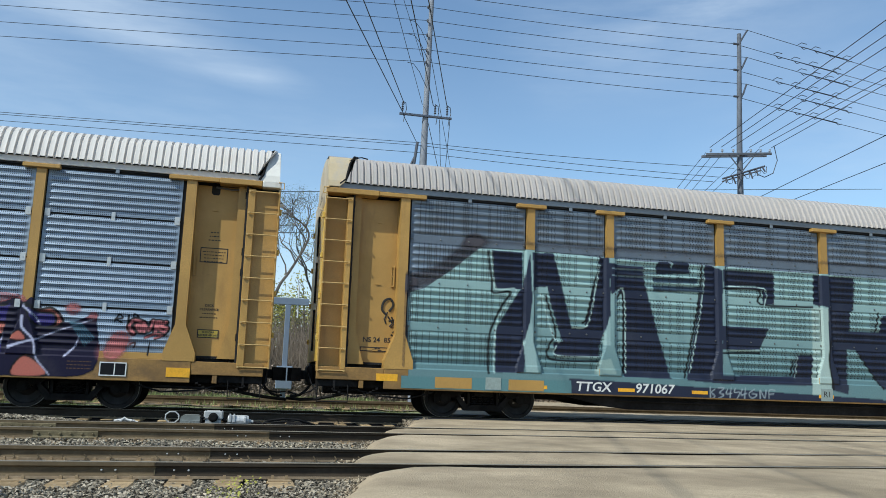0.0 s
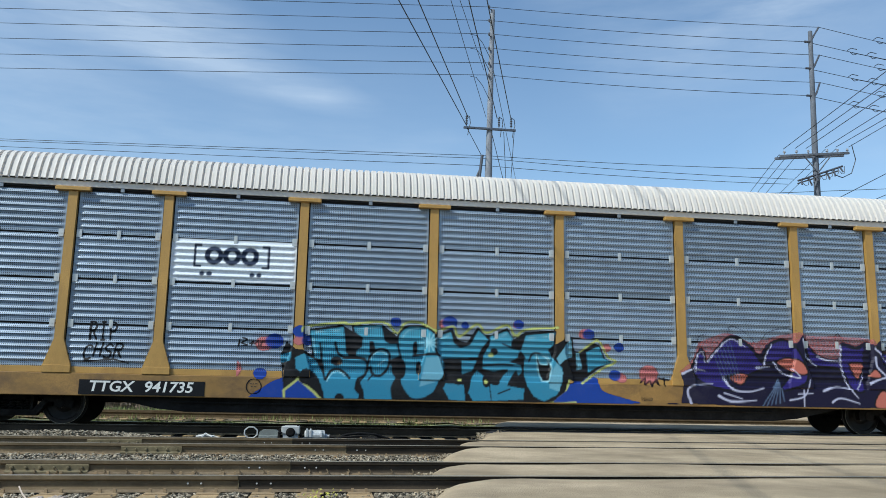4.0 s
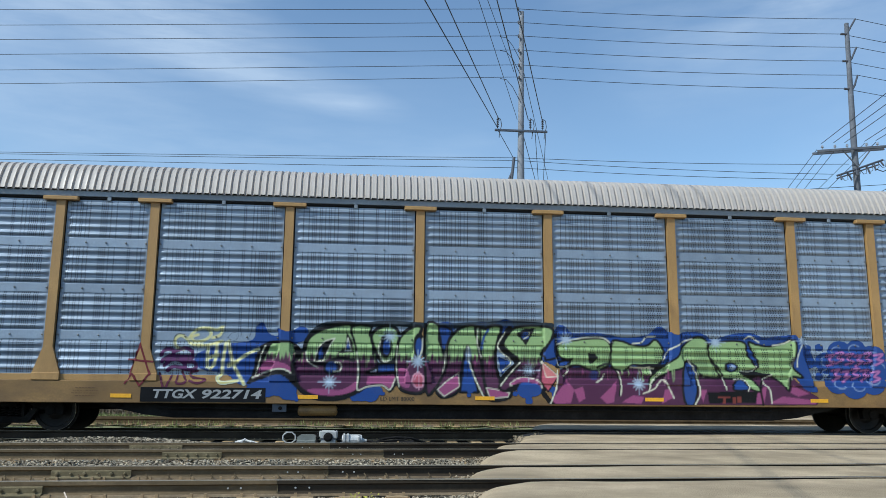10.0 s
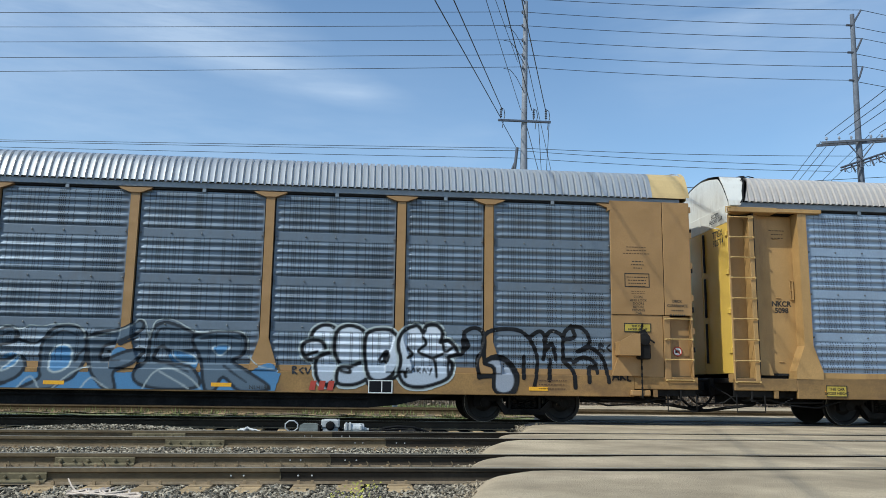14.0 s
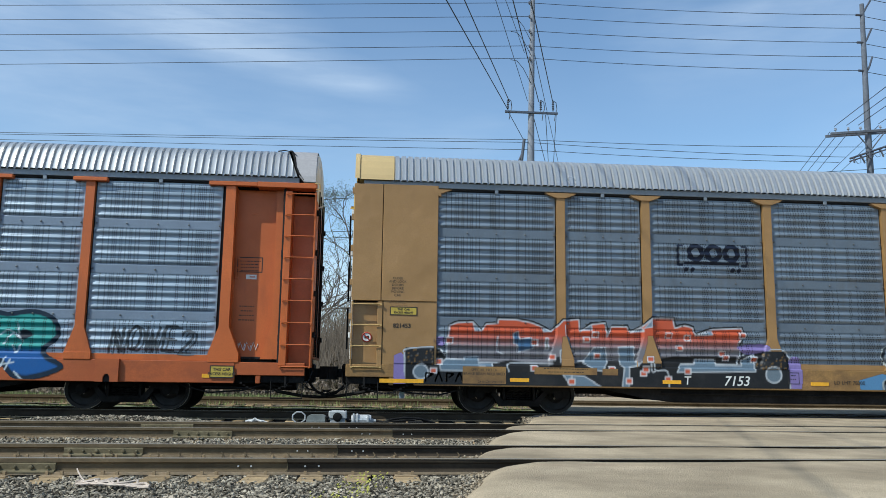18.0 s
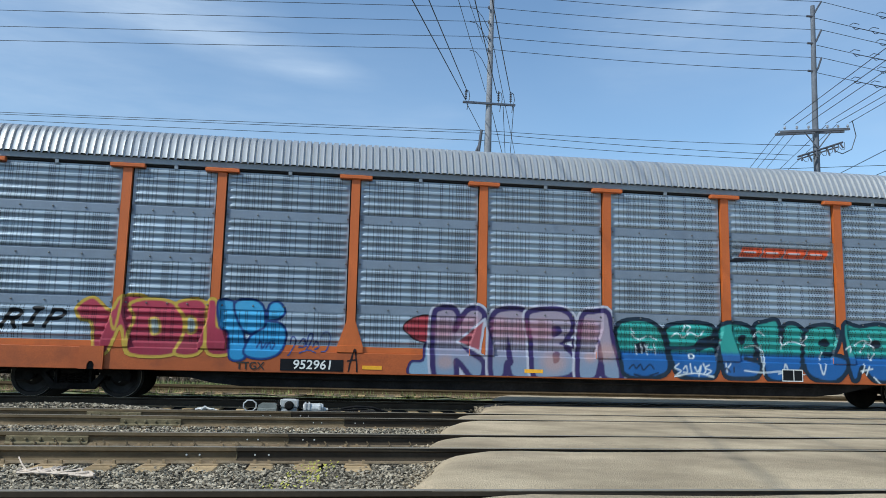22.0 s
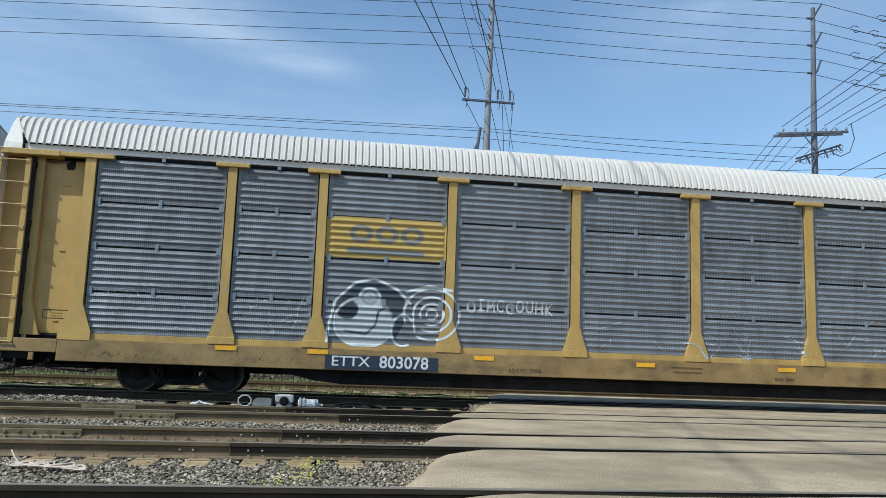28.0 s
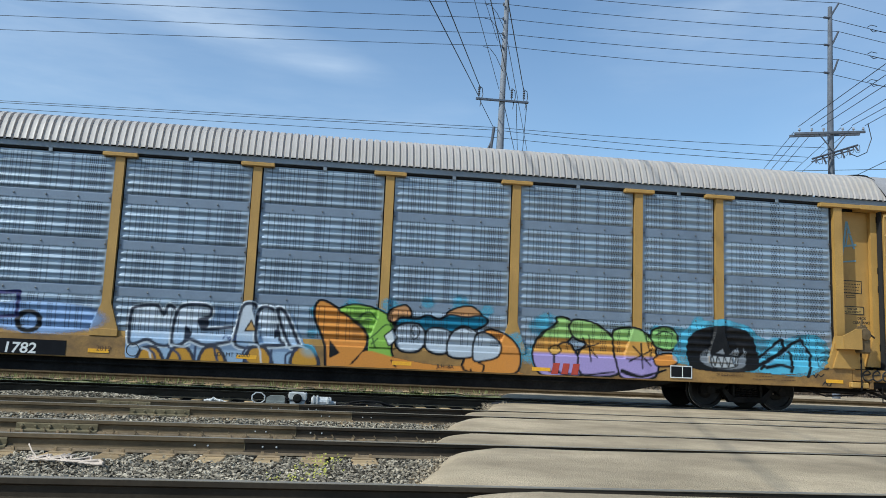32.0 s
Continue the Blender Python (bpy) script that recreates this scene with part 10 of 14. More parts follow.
    area(cv, [(5.13, 1.96), (5.4, 2.04), (5.72, 2.08), (5.99, 2.02), (6.01, 1.79), (6.17, 1.55), (6.22, 1.44), (5.84, 1.36), (6.1, 1.21), (6.27, 0.96), (6.06, 0.99), (5.83, 1.21), (5.38, 1.25), (5.24, 1.5), (5.12, 1.7)], green, K, 0.05, True)
    cv.blob(5.62, 1.48, 0.163, 0.114, K, 1.0, 0.1)
    cv.blob(5.63, 1.48, 0.113, 0.079, blue, 1, 0.1)
    cv.blob(5.65, 1.48, 0.062, 0.056, HAZE, 0.8, 0.8)
    cv.stroke(curve([(5.1, 1.96), (5.13, 1.7), (5.34, 1.42), (5.43, 1.2), (5.47, 0.98)]), 0.05, K, 1.0)
    cv.stroke(curve([(5.41, 1.25), (5.47, 0.98)]), 0.025, CREAM, 1.0)
    area(cv, [(5.63, 0.98), (5.72, 1.18), (5.86, 1.21), (5.96, 1.11), (5.98, 0.98)], blue, K, 0.05, True)
    cv.stroke(curve([(5.67, 1.21), (5.88, 1.22), (6.01, 1.08), (5.97, 0.96)]), 0.025, CREAM, 1.0)
    area(cv, [(6.07, 2.05), (6.25, 2), (6.54, 1.96), (6.87, 2.03), (7.15, 2.11), (7.17, 1.81), (7.05, 1.5), (7.28, 1.27), (6.99, 1.27), (6.93, 0.97), (6.78, 1.14), (6.54, 1.29), (6.26, 1.31), (6.16, 1.41), (6.28, 1.55), (6.16, 1.79)], green, K, 0.05, True)
    cv.stroke(curve([(5.98, 2.12), (6.1, 2.18), (6.32, 2.05)]), 0.03, CREAM, 1.0)
    cv.stroke(curve([(6.63, 1.98), (6.9, 2.03), (7.07, 2.11)]), 0.028, CREAM, 1.0)
    cv.stroke(curve([(6.22, 1.52), (6.11, 1.4), (5.84, 1.4)]), 0.02, CREAM, 1.0)
    area(cv, [(5.81, 1.37), (6.21, 1.39), (6.56, 1.34), (6.36, 1.21), (6.26, 1.29), (6.07, 1.21)], K, None, 0.02, False)
    cv.stroke(curve([(6.56, 1.32), (6.33, 1.19), (6.48, 0.99), (6.51, 0.69)]), 0.03, CREAM, 1.0)
    cv.stroke(curve([(6.33, 1.19), (6.27, 0.99), (6.3, 0.66)]), 0.05, K, 1.0)
    cv.stroke(curve([(7.39, 2.14), (7.2, 1.76), (7.16, 1.5)]), 0.025, CREAM, 1.0)
    area(cv, [(5.02, 0.93), (6.18, 0.94), (6.12, 0.69), (5.04, 0.68)], K, None, 0.02, False)
    area(cv, [(5.26, 0.83), (5.54, 0.83), (5.54, 0.79), (5.25, 0.79)], tone(120, 58, 52), None, 0.02, False)
    area(cv, [(5.37, 0.81), (5.44, 0.81), (5.43, 0.68), (5.36, 0.68)], tone(120, 58, 52), None, 0.02, False)
    area(cv, [(5.6, 0.81), (5.67, 0.81), (5.67, 0.68), (5.59, 0.68)], tone(120, 58, 52), None, 0.02, False)
    area(cv, [(5.7, 0.83), (5.79, 0.83), (5.79, 0.7), (5.69, 0.7)], tone(120, 58, 52), None, 0.02, False)
    # cream and purple scribbles beside the letters
    cv.stroke(curve([(-6.45, 1.73), (-6.59, 1.77), (-6.64, 1.92), (-6.56, 2.01), (-6.44, 1.99), (-6.27, 1.83), (-6.08, 1.83)]), 0.075, tone(190, 196, 176), 1.0)
    cv.stroke(curve([(-6.35, 1.97), (-6.22, 2.13), (-6.03, 2.19), (-5.89, 2.07), (-6.02, 1.93), (-6.23, 1.9), (-6.3, 1.99), (-6.17, 2.04)]), 0.075, tone(190, 196, 176), 1.0)
    cv.stroke(curve([(-5.96, 2.19), (-5.77, 2.15), (-5.66, 2.22), (-5.7, 2.05), (-5.86, 1.98)]), 0.075, tone(190, 196, 176), 1.0)
    cv.stroke(curve([(-6.15, 1.8), (-5.9, 1.83), (-5.66, 1.91)]), 0.075, tone(190, 196, 176), 1.0)
    cv.stroke(curve([(-5.94, 1.81), (-5.94, 1.36)]), 0.075, tone(190, 196, 176), 1.0)
    cv.stroke(curve([(-5.95, 1.54), (-5.72, 1.62)]), 0.075, tone(190, 196, 176), 1.0)
    cv.stroke(curve([(-5.76, 1.88), (-5.78, 1.48), (-5.87, 1.33)]), 0.075, tone(190, 196, 176), 1.0)
    cv.stroke(curve([(-5.57, 1.88), (-5.62, 1.48), (-5.63, 1.22), (-5.72, 1.14), (-5.62, 1.03), (-5.29, 1.08)]), 0.075, tone(190, 196, 176), 1.0)
    cv.stroke(curve([(-5.52, 1.91), (-5.4, 1.43), (-5.15, 1.01)]), 0.075, tone(190, 196, 176), 1.0)
    cv.stroke(curve([(-4.89, 1.75), (-5.13, 1.63), (-5.49, 1.38)]), 0.075, tone(190, 196, 176), 1.0)
    cv.stroke(curve([(-5.5, 1.41), (-5.31, 1.48)]), 0.075, tone(190, 196, 176), 1.0)
    cv.stroke(curve([(-6.45, 1.73), (-6.59, 1.77), (-6.64, 1.92), (-6.56, 2.01), (-6.44, 1.99), (-6.27, 1.83), (-6.08, 1.83)]), 0.035, tone(214, 206, 140), 1.0)
    cv.stroke(curve([(-6.35, 1.97), (-6.22, 2.13), (-6.03, 2.19), (-5.89, 2.07), (-6.02, 1.93), (-6.23, 1.9), (-6.3, 1.99), (-6.17, 2.04)]), 0.035, tone(214, 206, 140), 1.0)
    cv.stroke(curve([(-5.96, 2.19), (-5.77, 2.15), (-5.66, 2.22), (-5.7, 2.05), (-5.86, 1.98)]), 0.035, tone(214, 206, 140), 1.0)
    cv.stroke(curve([(-6.15, 1.8), (-5.9, 1.83), (-5.66, 1.91)]), 0.035, tone(214, 206, 140), 1.0)
    cv.stroke(curve([(-5.94, 1.81), (-5.94, 1.36)]), 0.035, tone(214, 206, 140), 1.0)
    cv.stroke(curve([(-5.95, 1.54), (-5.72, 1.62)]), 0.035, tone(214, 206, 140), 1.0)
    cv.stroke(curve([(-5.76, 1.88), (-5.78, 1.48), (-5.87, 1.33)]), 0.035, tone(214, 206, 140), 1.0)
    cv.stroke(curve([(-5.57, 1.88), (-5.62, 1.48), (-5.63, 1.22), (-5.72, 1.14), (-5.62, 1.03), (-5.29, 1.08)]), 0.035, tone(214, 206, 140), 1.0)
    cv.stroke(curve([(-5.52, 1.91), (-5.4, 1.43), (-5.15, 1.01)]), 0.035, tone(214, 206, 140), 1.0)
    cv.stroke(curve([(-4.89, 1.75), (-5.13, 1.63), (-5.49, 1.38)]), 0.035, tone(214, 206, 140), 1.0)
    cv.stroke(curve([(-5.5, 1.41), (-5.31, 1.48)]), 0.035, tone(214, 206, 140), 1.0)
    cv.stroke(curve([(-6.62, 1.8), (-6.66, 1.94), (-6.59, 2.05), (-6.45, 2.04)]), 0.02, K, 1.0)
    cv.stroke(curve([(-5.55, 1.98), (-5.44, 2.1), (-5.32, 2.06), (-5.38, 1.93), (-5.5, 1.96)]), 0.016, tone(70, 80, 90), 0.8)
    cv.stroke(curve([(-5.25, 2.13), (-5.29, 1.96)]), 0.016, tone(70, 80, 90), 0.8)
    cv.stroke(curve([(-5.04, 2.16), (-5.1, 1.99)]), 0.016, tone(70, 80, 90), 0.8)
    cv.stroke(curve([(-6.9, 1.6), (-6.82, 1.72), (-6.66, 1.7), (-6.67, 1.54), (-6.86, 1.51)]), 0.075, tone(78, 36, 84), 0.9)
    cv.stroke(curve([(-6.61, 1.68), (-6.43, 1.75), (-6.26, 1.68), (-6.3, 1.52), (-6.53, 1.54)]), 0.075, tone(78, 36, 84), 0.9)
    cv.stroke(curve([(-6.83, 1.39), (-6.65, 1.51), (-6.46, 1.47), (-6.4, 1.33), (-6.62, 1.37), (-6.75, 1.28)]), 0.075, tone(78, 36, 84), 0.9)
    cv.stroke(curve([(-6.39, 1.47), (-6.2, 1.45), (-6.19, 1.31), (-6.38, 1.3)]), 0.075, tone(78, 36, 84), 0.9)
    cv.stroke(curve([(-6.88, 1.46), (-6.72, 1.58), (-6.25, 1.56)]), 0.075, tone(78, 36, 84), 0.9)
    cv.stroke(curve([(-6.65, 1.18), (-6.73, 0.99), (-6.79, 0.83)]), 0.045, tone(92, 42, 66), 0.85)
    cv.stroke(curve([(-6.45, 1.26), (-6.36, 1.04), (-6.55, 1.02), (-6.53, 1.18)]), 0.045, tone(92, 42, 66), 0.85)
    cv.stroke(curve([(-6.12, 1.28), (-6.28, 1.23), (-6.21, 1.14), (-5.95, 1.1), (-6.11, 1.02), (-6.29, 1.07)]), 0.045, tone(92, 42, 66), 0.85)
    cv.stroke(curve([(-6.91, 1.23), (-6.76, 0.76)]), 0.045, tone(92, 42, 66), 0.85)
    rag = random.Random(8)
    for k in range(150):
        x = rag.uniform(-5.0, 7.4)
        z = 1.62 if x < 1.7 else 1.36
        i, j = int((x - cv.x0) / CELL), int((z - 0.06 - cv.z0) / CELL)
        if cv.a[j, i] > 0.9 and abs(cv.rgb[j, i, 0] - plum[0]) < 0.02:
            cv.stroke([(x, z + 0.05), (x + rag.uniform(-0.02, 0.02), z - rag.uniform(0.05, 0.22))], rag.uniform(0.012, 0.03), green if k % 3 else pink, 0.7)
    for x, z in ((-3.36, 1.07), (-2.08, 2.08), (-1.47, 1.53), (0.98, 1.36), (1.83, 2.06), (5.29, 2.04), (3.45, 1.09), (7.36, 2.09)):
        for a in range(0, 180, 30):
            q = 0.24 if a % 90 == 0 else 0.15
            cv.stroke([(x - q * math.cos(radians(a)), z - q * math.sin(radians(a))), (x + q * math.cos(radians(a)), z + q * math.sin(radians(a)))], 0.022, tone(180, 200, 220), 0.65)
        cv.blob(x, z, 0.09, 0.09, HAZE, 0.8, 0.9)
    for x, z, q in ((7.9, 1.6, 0.28), (8.25, 1.85, 0.3), (8.65, 1.95, 0.22), (9.0, 1.75, 0.3), (9.25, 1.45, 0.24), (8.95, 1.15, 0.3), (8.5, 1.05, 0.3), (8.1, 1.15, 0.28), (8.5, 1.5, 0.5), (8.9, 1.45, 0.4), (7.75, 1.95, 0.1), (7.7, 1.3, 0.1)):
        cv.blob(x, z, q, q * 0.85, blue, 1.0, 0.1)
    for a in range(9):
        cv.ring(8.5 + 0.62 * math.cos(a * 0.7), 1.5 + 0.42 * math.sin(a * 0.7), 0.14, 0.11, 0.022, tone(150, 170, 205), 20 * a, 20 * a + 200, 0.8)
    for k in range(11):
        x, z, q = 8.0 + 0.115 * k, 1.66 - 0.36 * (k % 2) + 0.03 * (k % 3), 0.09
        for wide, ink in ((0.075, tone(70, 50, 120)), (0.042, tone(178, 116, 172))):
            cv.stroke(curve([(x - q, z + 0.1), (x + q, z + 0.12), (x - 0.5 * q, z), (x + q, z - 0.06 + 0.02 * (k % 4)), (x - q, z - 0.12)]), wide, ink, 0.9)
    coat(car, False, cv, "green and plum graffiti letters on blue clouds", "graffiti", 0.017)
    s = Canvas(-7.7, -6.9, 0.9, 2.0)
    for p in ([(-7.35, 1.85), (-7.5, 1.2)], [(-7.35, 1.85), (-7.1, 1.2)], [(-7.55, 1.5), (-7.05, 1.45)], [(-7.6, 1.0), (-7.45, 1.2), (-7.3, 0.95), (-7.1, 1.2)]):
        s.stroke(p, 0.035, tone(110, 40, 50))
    coat(car, False, s, "dark red scrawled tag", "tag", 0.012)
    sill_plate(car, -7.26, -4.69)
    lettering(car, "TTGX", -6.60, 0.785, 0.25, GREYINK, SILL_Y - 0.006, 0.007, 0.2, 1.32)
    lettering(car, "922714", -5.42, 0.785, 0.25, GREYINK, SILL_Y - 0.006, 0.007, 0.2, 1.66)
    bars(car, -8.37, 0.90, 0.62, 4, 0.055, DIMINK, SILL_Y - 0.005, 21)
    part("air_reservoir", Geo().turned([(0.0, 0.0), (0.08, 0.01), (0.115, 0.05), (0.115, 0.80), (0.08, 0.84), (0.0, 0.85)], (-4.02, SIDE + 0.22, 0.46), "x", 14), SILL_TAN, car, "dusty tan air tank hung under the sill")
    plate = part("valve_plate", Geo().box(-4.55, -4.25, SIDE + 0.10, SIDE + 0.12, 0.43, 0.60, 0.008), DARKSTEEL, car, "dull grey valve plate under the sill")
    part("valve_knob", Geo().turned([(0.04, 0), (0.04, -0.02), (0.02, -0.03)], (-4.38, SIDE + 0.10, 0.51), "y", 10), BLACK, plate)
    lettering(car, "5098", -12.57, 2.615, 0.165, INK, DOOR_FACE, 0.006)
    lettering(car, "NKCR", -12.57, 2.77, 0.17, INK, DOOR_FACE, 0.006)
    bars(car, -12.59, 4.50, 0.4, 3, 0.09, DIMINK, DOOR_FACE, 2)
    height_sign(car, -11.55, 0.78, SILL_Y - 0.006)
    data_box(car, 12.62, 3.95, DOOR_FACE, 0.56, 0.31)
    bars(car, 12.60, 3.0, 0.3, 3, 0.08, DIMINK, DOOR_FACE, 8)
    deck_note(car, 12.64, 2.64, DOOR_FACE, 2, 0.10)
    part("white_plate", Geo().box(12.47, 12.73, DOOR_FACE - 0.004, DOOR_FACE + 0.004, 3.185, 3.29), WHITEINK, car)
    height_sign(car, 12.2, 0.78, SILL_Y - 0.006)
    lettering(car, "LD LMT 80000", -1.9, 0.72, 0.12, INK, SILL_Y - 0.005)


YELLOW_TONE = tone(190, 140, 50)


def sill_patches(car):
    """Unpainted notices on the sill, cut out of the black ground."""
    for x0, x1, z0, z1 in ((-11.40, -10.45, 0.66, 1.03), (-9.82, -8.42, 0.88, 1.03), (-8.30, -7.95, 0.88, 1.02)):
        part("notice", Geo().box(x0, x1, SILL_Y - 0.006, SILL_Y + 0.004, z0, z1), SILL_TAN, car, "dull yellow notice on the sill")
    for k, q in enumerate(("SPECIAL NO DI", "BRAKE BEAM REQUIRED")):
        lettering(car, q, -10.93, 0.955 - 0.085 * k, 0.085, INK, SILL_Y - 0.008)
    lettering(car, "28 INCH WHEELS", -10.78, 0.70, 0.075, INK, SILL_Y - 0.008)
    bars(car, -9.12, 0.995, 1.25, 2, 0.07, INK, SILL_Y - 0.008, 12)
    outline(car, -4.05, -3.78, 0.74, 1.0, SILL_Y - 0.006, INK, 0.014)
    bars(car, -3.915, 0.92, 0.15, 2, 0.08, INK, SILL_Y - 0.006, 13)


# car D: grey wild-style letters, chrome bubble letters, an orange and white piece and a dark bracketed emblem
def paint_d(car):
    cv = Canvas(-12.9, 12.4, 0.62, 2.6)
    blu, gry = tone(86, 130, 170), tone(92, 106, 120)
    W = tone(186, 190, 196)
    DGREY, PALEW, ORANGISH_D = tone(40, 46, 54), tone(178, 186, 186), tone(190, 92, 66)
    chrome = fade(tone(176, 184, 196), tone(206, 212, 222), 1.4, 0.5)
    block = fade(tone(118, 116, 122), tone(188, 84, 54), 1.61, 0.32, 0.02)
    # grey letters with pale edges
    area(cv, [(-2.37, 0.84), (-1.82, 1), (-1.25, 0.95), (4.73, 1.02), (4.6, 0.57), (-2.33, 0.47)], blu, None, 0.05, False)
    area(cv, [(4.13, 1.04), (4.49, 1.22), (4.64, 0.98), (4.02, 0.68)], blu, None, 0.05, True)
    for x, z, r in ((-0.81, 1.19, 0.19), (0.03, 1.44, 0.24), (1.38, 1.35, 0.17), (2.56, 1.37, 0.19), (3.51, 1.51, 0.17), (2.81, 1.19, 0.17),):
        cv.blob(x, z, r, r * 0.85, blu, 1.0, 0.3)
    area(cv, [(-1.71, 1.29), (-1.66, 1.55), (-1.31, 1.72), (-0.92, 1.9), (-0.74, 1.78), (-0.77, 1.6), (-1.18, 1.48), (-1.34, 1.32), (-1.04, 1.19), (-0.65, 1.29), (-0.52, 1.08), (-0.67, 0.84), (-1.11, 0.66), (-1.56, 0.6), (-1.76, 0.59), (-1.76, 0.8), (-1.47, 0.92), (-1.25, 0.97), (-1.59, 1)], gry, DGREY, 0.07, True)
    area(cv, [(-0.23, 1.08), (-0.22, 1.55), (-0.03, 1.85), (0.29, 1.95), (0.6, 1.81), (0.68, 1.33), (0.48, 0.88), (0.2, 0.74), (0.01, 0.62), (-0.59, 0.61), (-0.21, 0.83)], gry, DGREY, 0.07, True)
    area(cv, [(0.66, 1.57), (0.88, 1.79), (1.41, 1.89), (1.69, 2.07), (1.81, 2), (1.73, 1.83), (1.36, 1.63), (1.04, 1.52), (1.01, 1.22), (1.49, 1.41), (1.85, 1.45), (1.63, 1.17), (1.28, 0.99), (1.33, 0.64), (1.13, 0.63), (0.82, 0.98)], gry, DGREY, 0.07, True)
    area(cv, [(1.96, 1.57), (2.01, 1.9), (2.24, 2.04), (2.53, 1.97), (2.9, 1.78), (2.94, 1.5), (2.44, 1.43), (2.2, 1.54), (2.09, 1.24), (2.81, 1.13), (3.06, 0.78), (2.83, 0.66), (2.24, 0.65), (1.77, 0.76), (1.69, 1), (1.92, 1.24)], gry, DGREY, 0.07, True)
    area(cv, [(2.84, 1.73), (3.31, 1.86), (3.8, 1.85), (3.96, 1.66), (3.9, 1.39), (3.7, 1.24), (4.13, 0.98), (4.5, 0.68), (3.9, 0.62), (3.53, 0.91), (3.37, 0.64), (3.16, 0.66), (3.04, 1.26)], gry, DGREY, 0.07, True)
    area(cv, [(-0.92, 1.07), (-0.65, 1.31), (-0.73, 1.1), (-0.96, 0.98)], blu, PALEW, 0.03, True)
    area(cv, [(-0.05, 1.2), (0, 1.42), (0.22, 1.54), (0.39, 1.42), (0.35, 1.09), (0.13, 0.97), (-0.02, 1.02)], blu, PALEW, 0.04, True)
    area(cv, [(2.44, 1.46), (2.86, 1.37), (2.95, 1.2), (2.57, 1.25)], blu, PALEW, 0.03, True)
    area(cv, [(3.27, 1.53), (3.51, 1.6), (3.63, 1.53), (3.42, 1.36)], blu, PALEW, 0.03, True)
    cv.stroke(curve([(-1.78, 0.62), (-1.76, 0.85), (-1.25, 1.01), (-1.7, 1.17), (-1.73, 1.55), (-1.26, 1.75), (-0.98, 1.92), (-0.69, 1.84), (-0.5, 1.93), (-0.24, 1.91), (-0.04, 1.96), (0.4, 1.97), (0.62, 1.81), (0.68, 1.69), (1.47, 1.9), (1.69, 2.1), (1.84, 2.05), (1.95, 1.72), (2.05, 2.06), (2.4, 2.11), (2.92, 1.86), (3.31, 1.89), (3.83, 1.88), (4.01, 1.71), (4.02, 1.49)]), 0.032, PALEW, 0.75)
    cv.stroke(curve([(-0.65, 0.61), (-0.38, 0.87), (-0.19, 0.62)]), 0.032, PALEW, 0.75)
    cv.stroke(curve([(0.63, 0.63), (0.83, 0.86), (1.01, 0.75), (1.19, 0.64)]), 0.032, PALEW, 0.75)
    cv.stroke(curve([(0.06, 0.62), (0.47, 0.98), (0.81, 1.1)]), 0.032, PALEW, 0.75)
    cv.stroke(curve([(1.89, 0.65), (2.11, 1), (2.46, 1.07), (2.82, 0.9), (3.07, 0.66)]), 0.032, PALEW, 0.75)
    cv.stroke(curve([(4, 1.39), (4.25, 1.16), (4.67, 1.05)]), 0.032, PALEW, 0.75)
    cv.stroke(curve([(-1.39, 1.3), (-1.28, 1.39), (-1.08, 1.37)]), 0.032, PALEW, 0.75)
    cv.stroke(curve([(-1.27, 1.18), (-1.16, 1.23), (-1.04, 1.14)]), 0.032, PALEW, 0.75)
    cv.stroke(curve([(2.22, 1.01), (2.83, 0.66)]), 0.032, PALEW, 0.75)
    cv.stroke(curve([(-1.63, 1.18), (-1.59, 1.5), (-1.19, 1.68)]), 0.06, DGREY, 0.9, 0.012, 0.03)
    cv.stroke(curve([(-0.73, 1.64), (-0.38, 1.55), (-0.16, 1.7)]), 0.06, DGREY, 0.9, 0.012, 0.03)
    cv.stroke(curve([(0.65, 1.79), (0.79, 1.1)]), 0.06, DGREY, 0.9, 0.012, 0.03)
    cv.stroke(curve([(-1.19, 1.63), (-0.86, 1.78), (-0.76, 1.66)]), 0.06, DGREY, 0.9, 0.012, 0.03)
    cv.stroke(curve([(-0.1, 1.67), (0.18, 1.82), (0.48, 1.73)]), 0.06, DGREY, 0.9, 0.012, 0.03)
    cv.stroke(curve([(2.07, 1.72), (2.18, 1.91), (2.53, 1.9)]), 0.06, DGREY, 0.9, 0.012, 0.03)
    cv.stroke(curve([(3.02, 1.71), (3.5, 1.77), (3.84, 1.71)]), 0.06, DGREY, 0.9, 0.012, 0.03)
    cv.stroke(curve([(-1.57, 0.8), (-1.23, 0.72), (-0.78, 0.77)]), 0.06, DGREY, 0.9, 0.012, 0.03)
    cv.stroke(curve([(0.46, 1.21), (0.65, 1.45), (0.74, 1.1)]), 0.06, DGREY, 0.9, 0.012, 0.03)
    cv.stroke(curve([(1.37, 1.56), (1.71, 1.71)]), 0.06, DGREY, 0.9, 0.012, 0.03)
    cv.stroke(curve([(1.06, 1.22), (1.39, 1.23)]), 0.06, DGREY, 0.9, 0.012, 0.03)
    cv.stroke(curve([(1.75, 1.12), (2.09, 1.24), (2.81, 1.01)]), 0.06, DGREY, 0.9, 0.012, 0.03)
    cv.stroke(curve([(3.52, 1.15), (4.02, 0.8)]), 0.06, DGREY, 0.9, 0.012, 0.03)
    for x, z, r in ((-1.69, 0.8, 0.08), (-1.48, 0.78, 0.04), (-1.35, 0.81, 0.04), (-1.28, 1.36, 0.05), (1, 1.39, 0.04), (1.14, 1.41, 0.04),):
        cv.blob(x, z, r, r * 0.85, K, 1.0, 0.2)
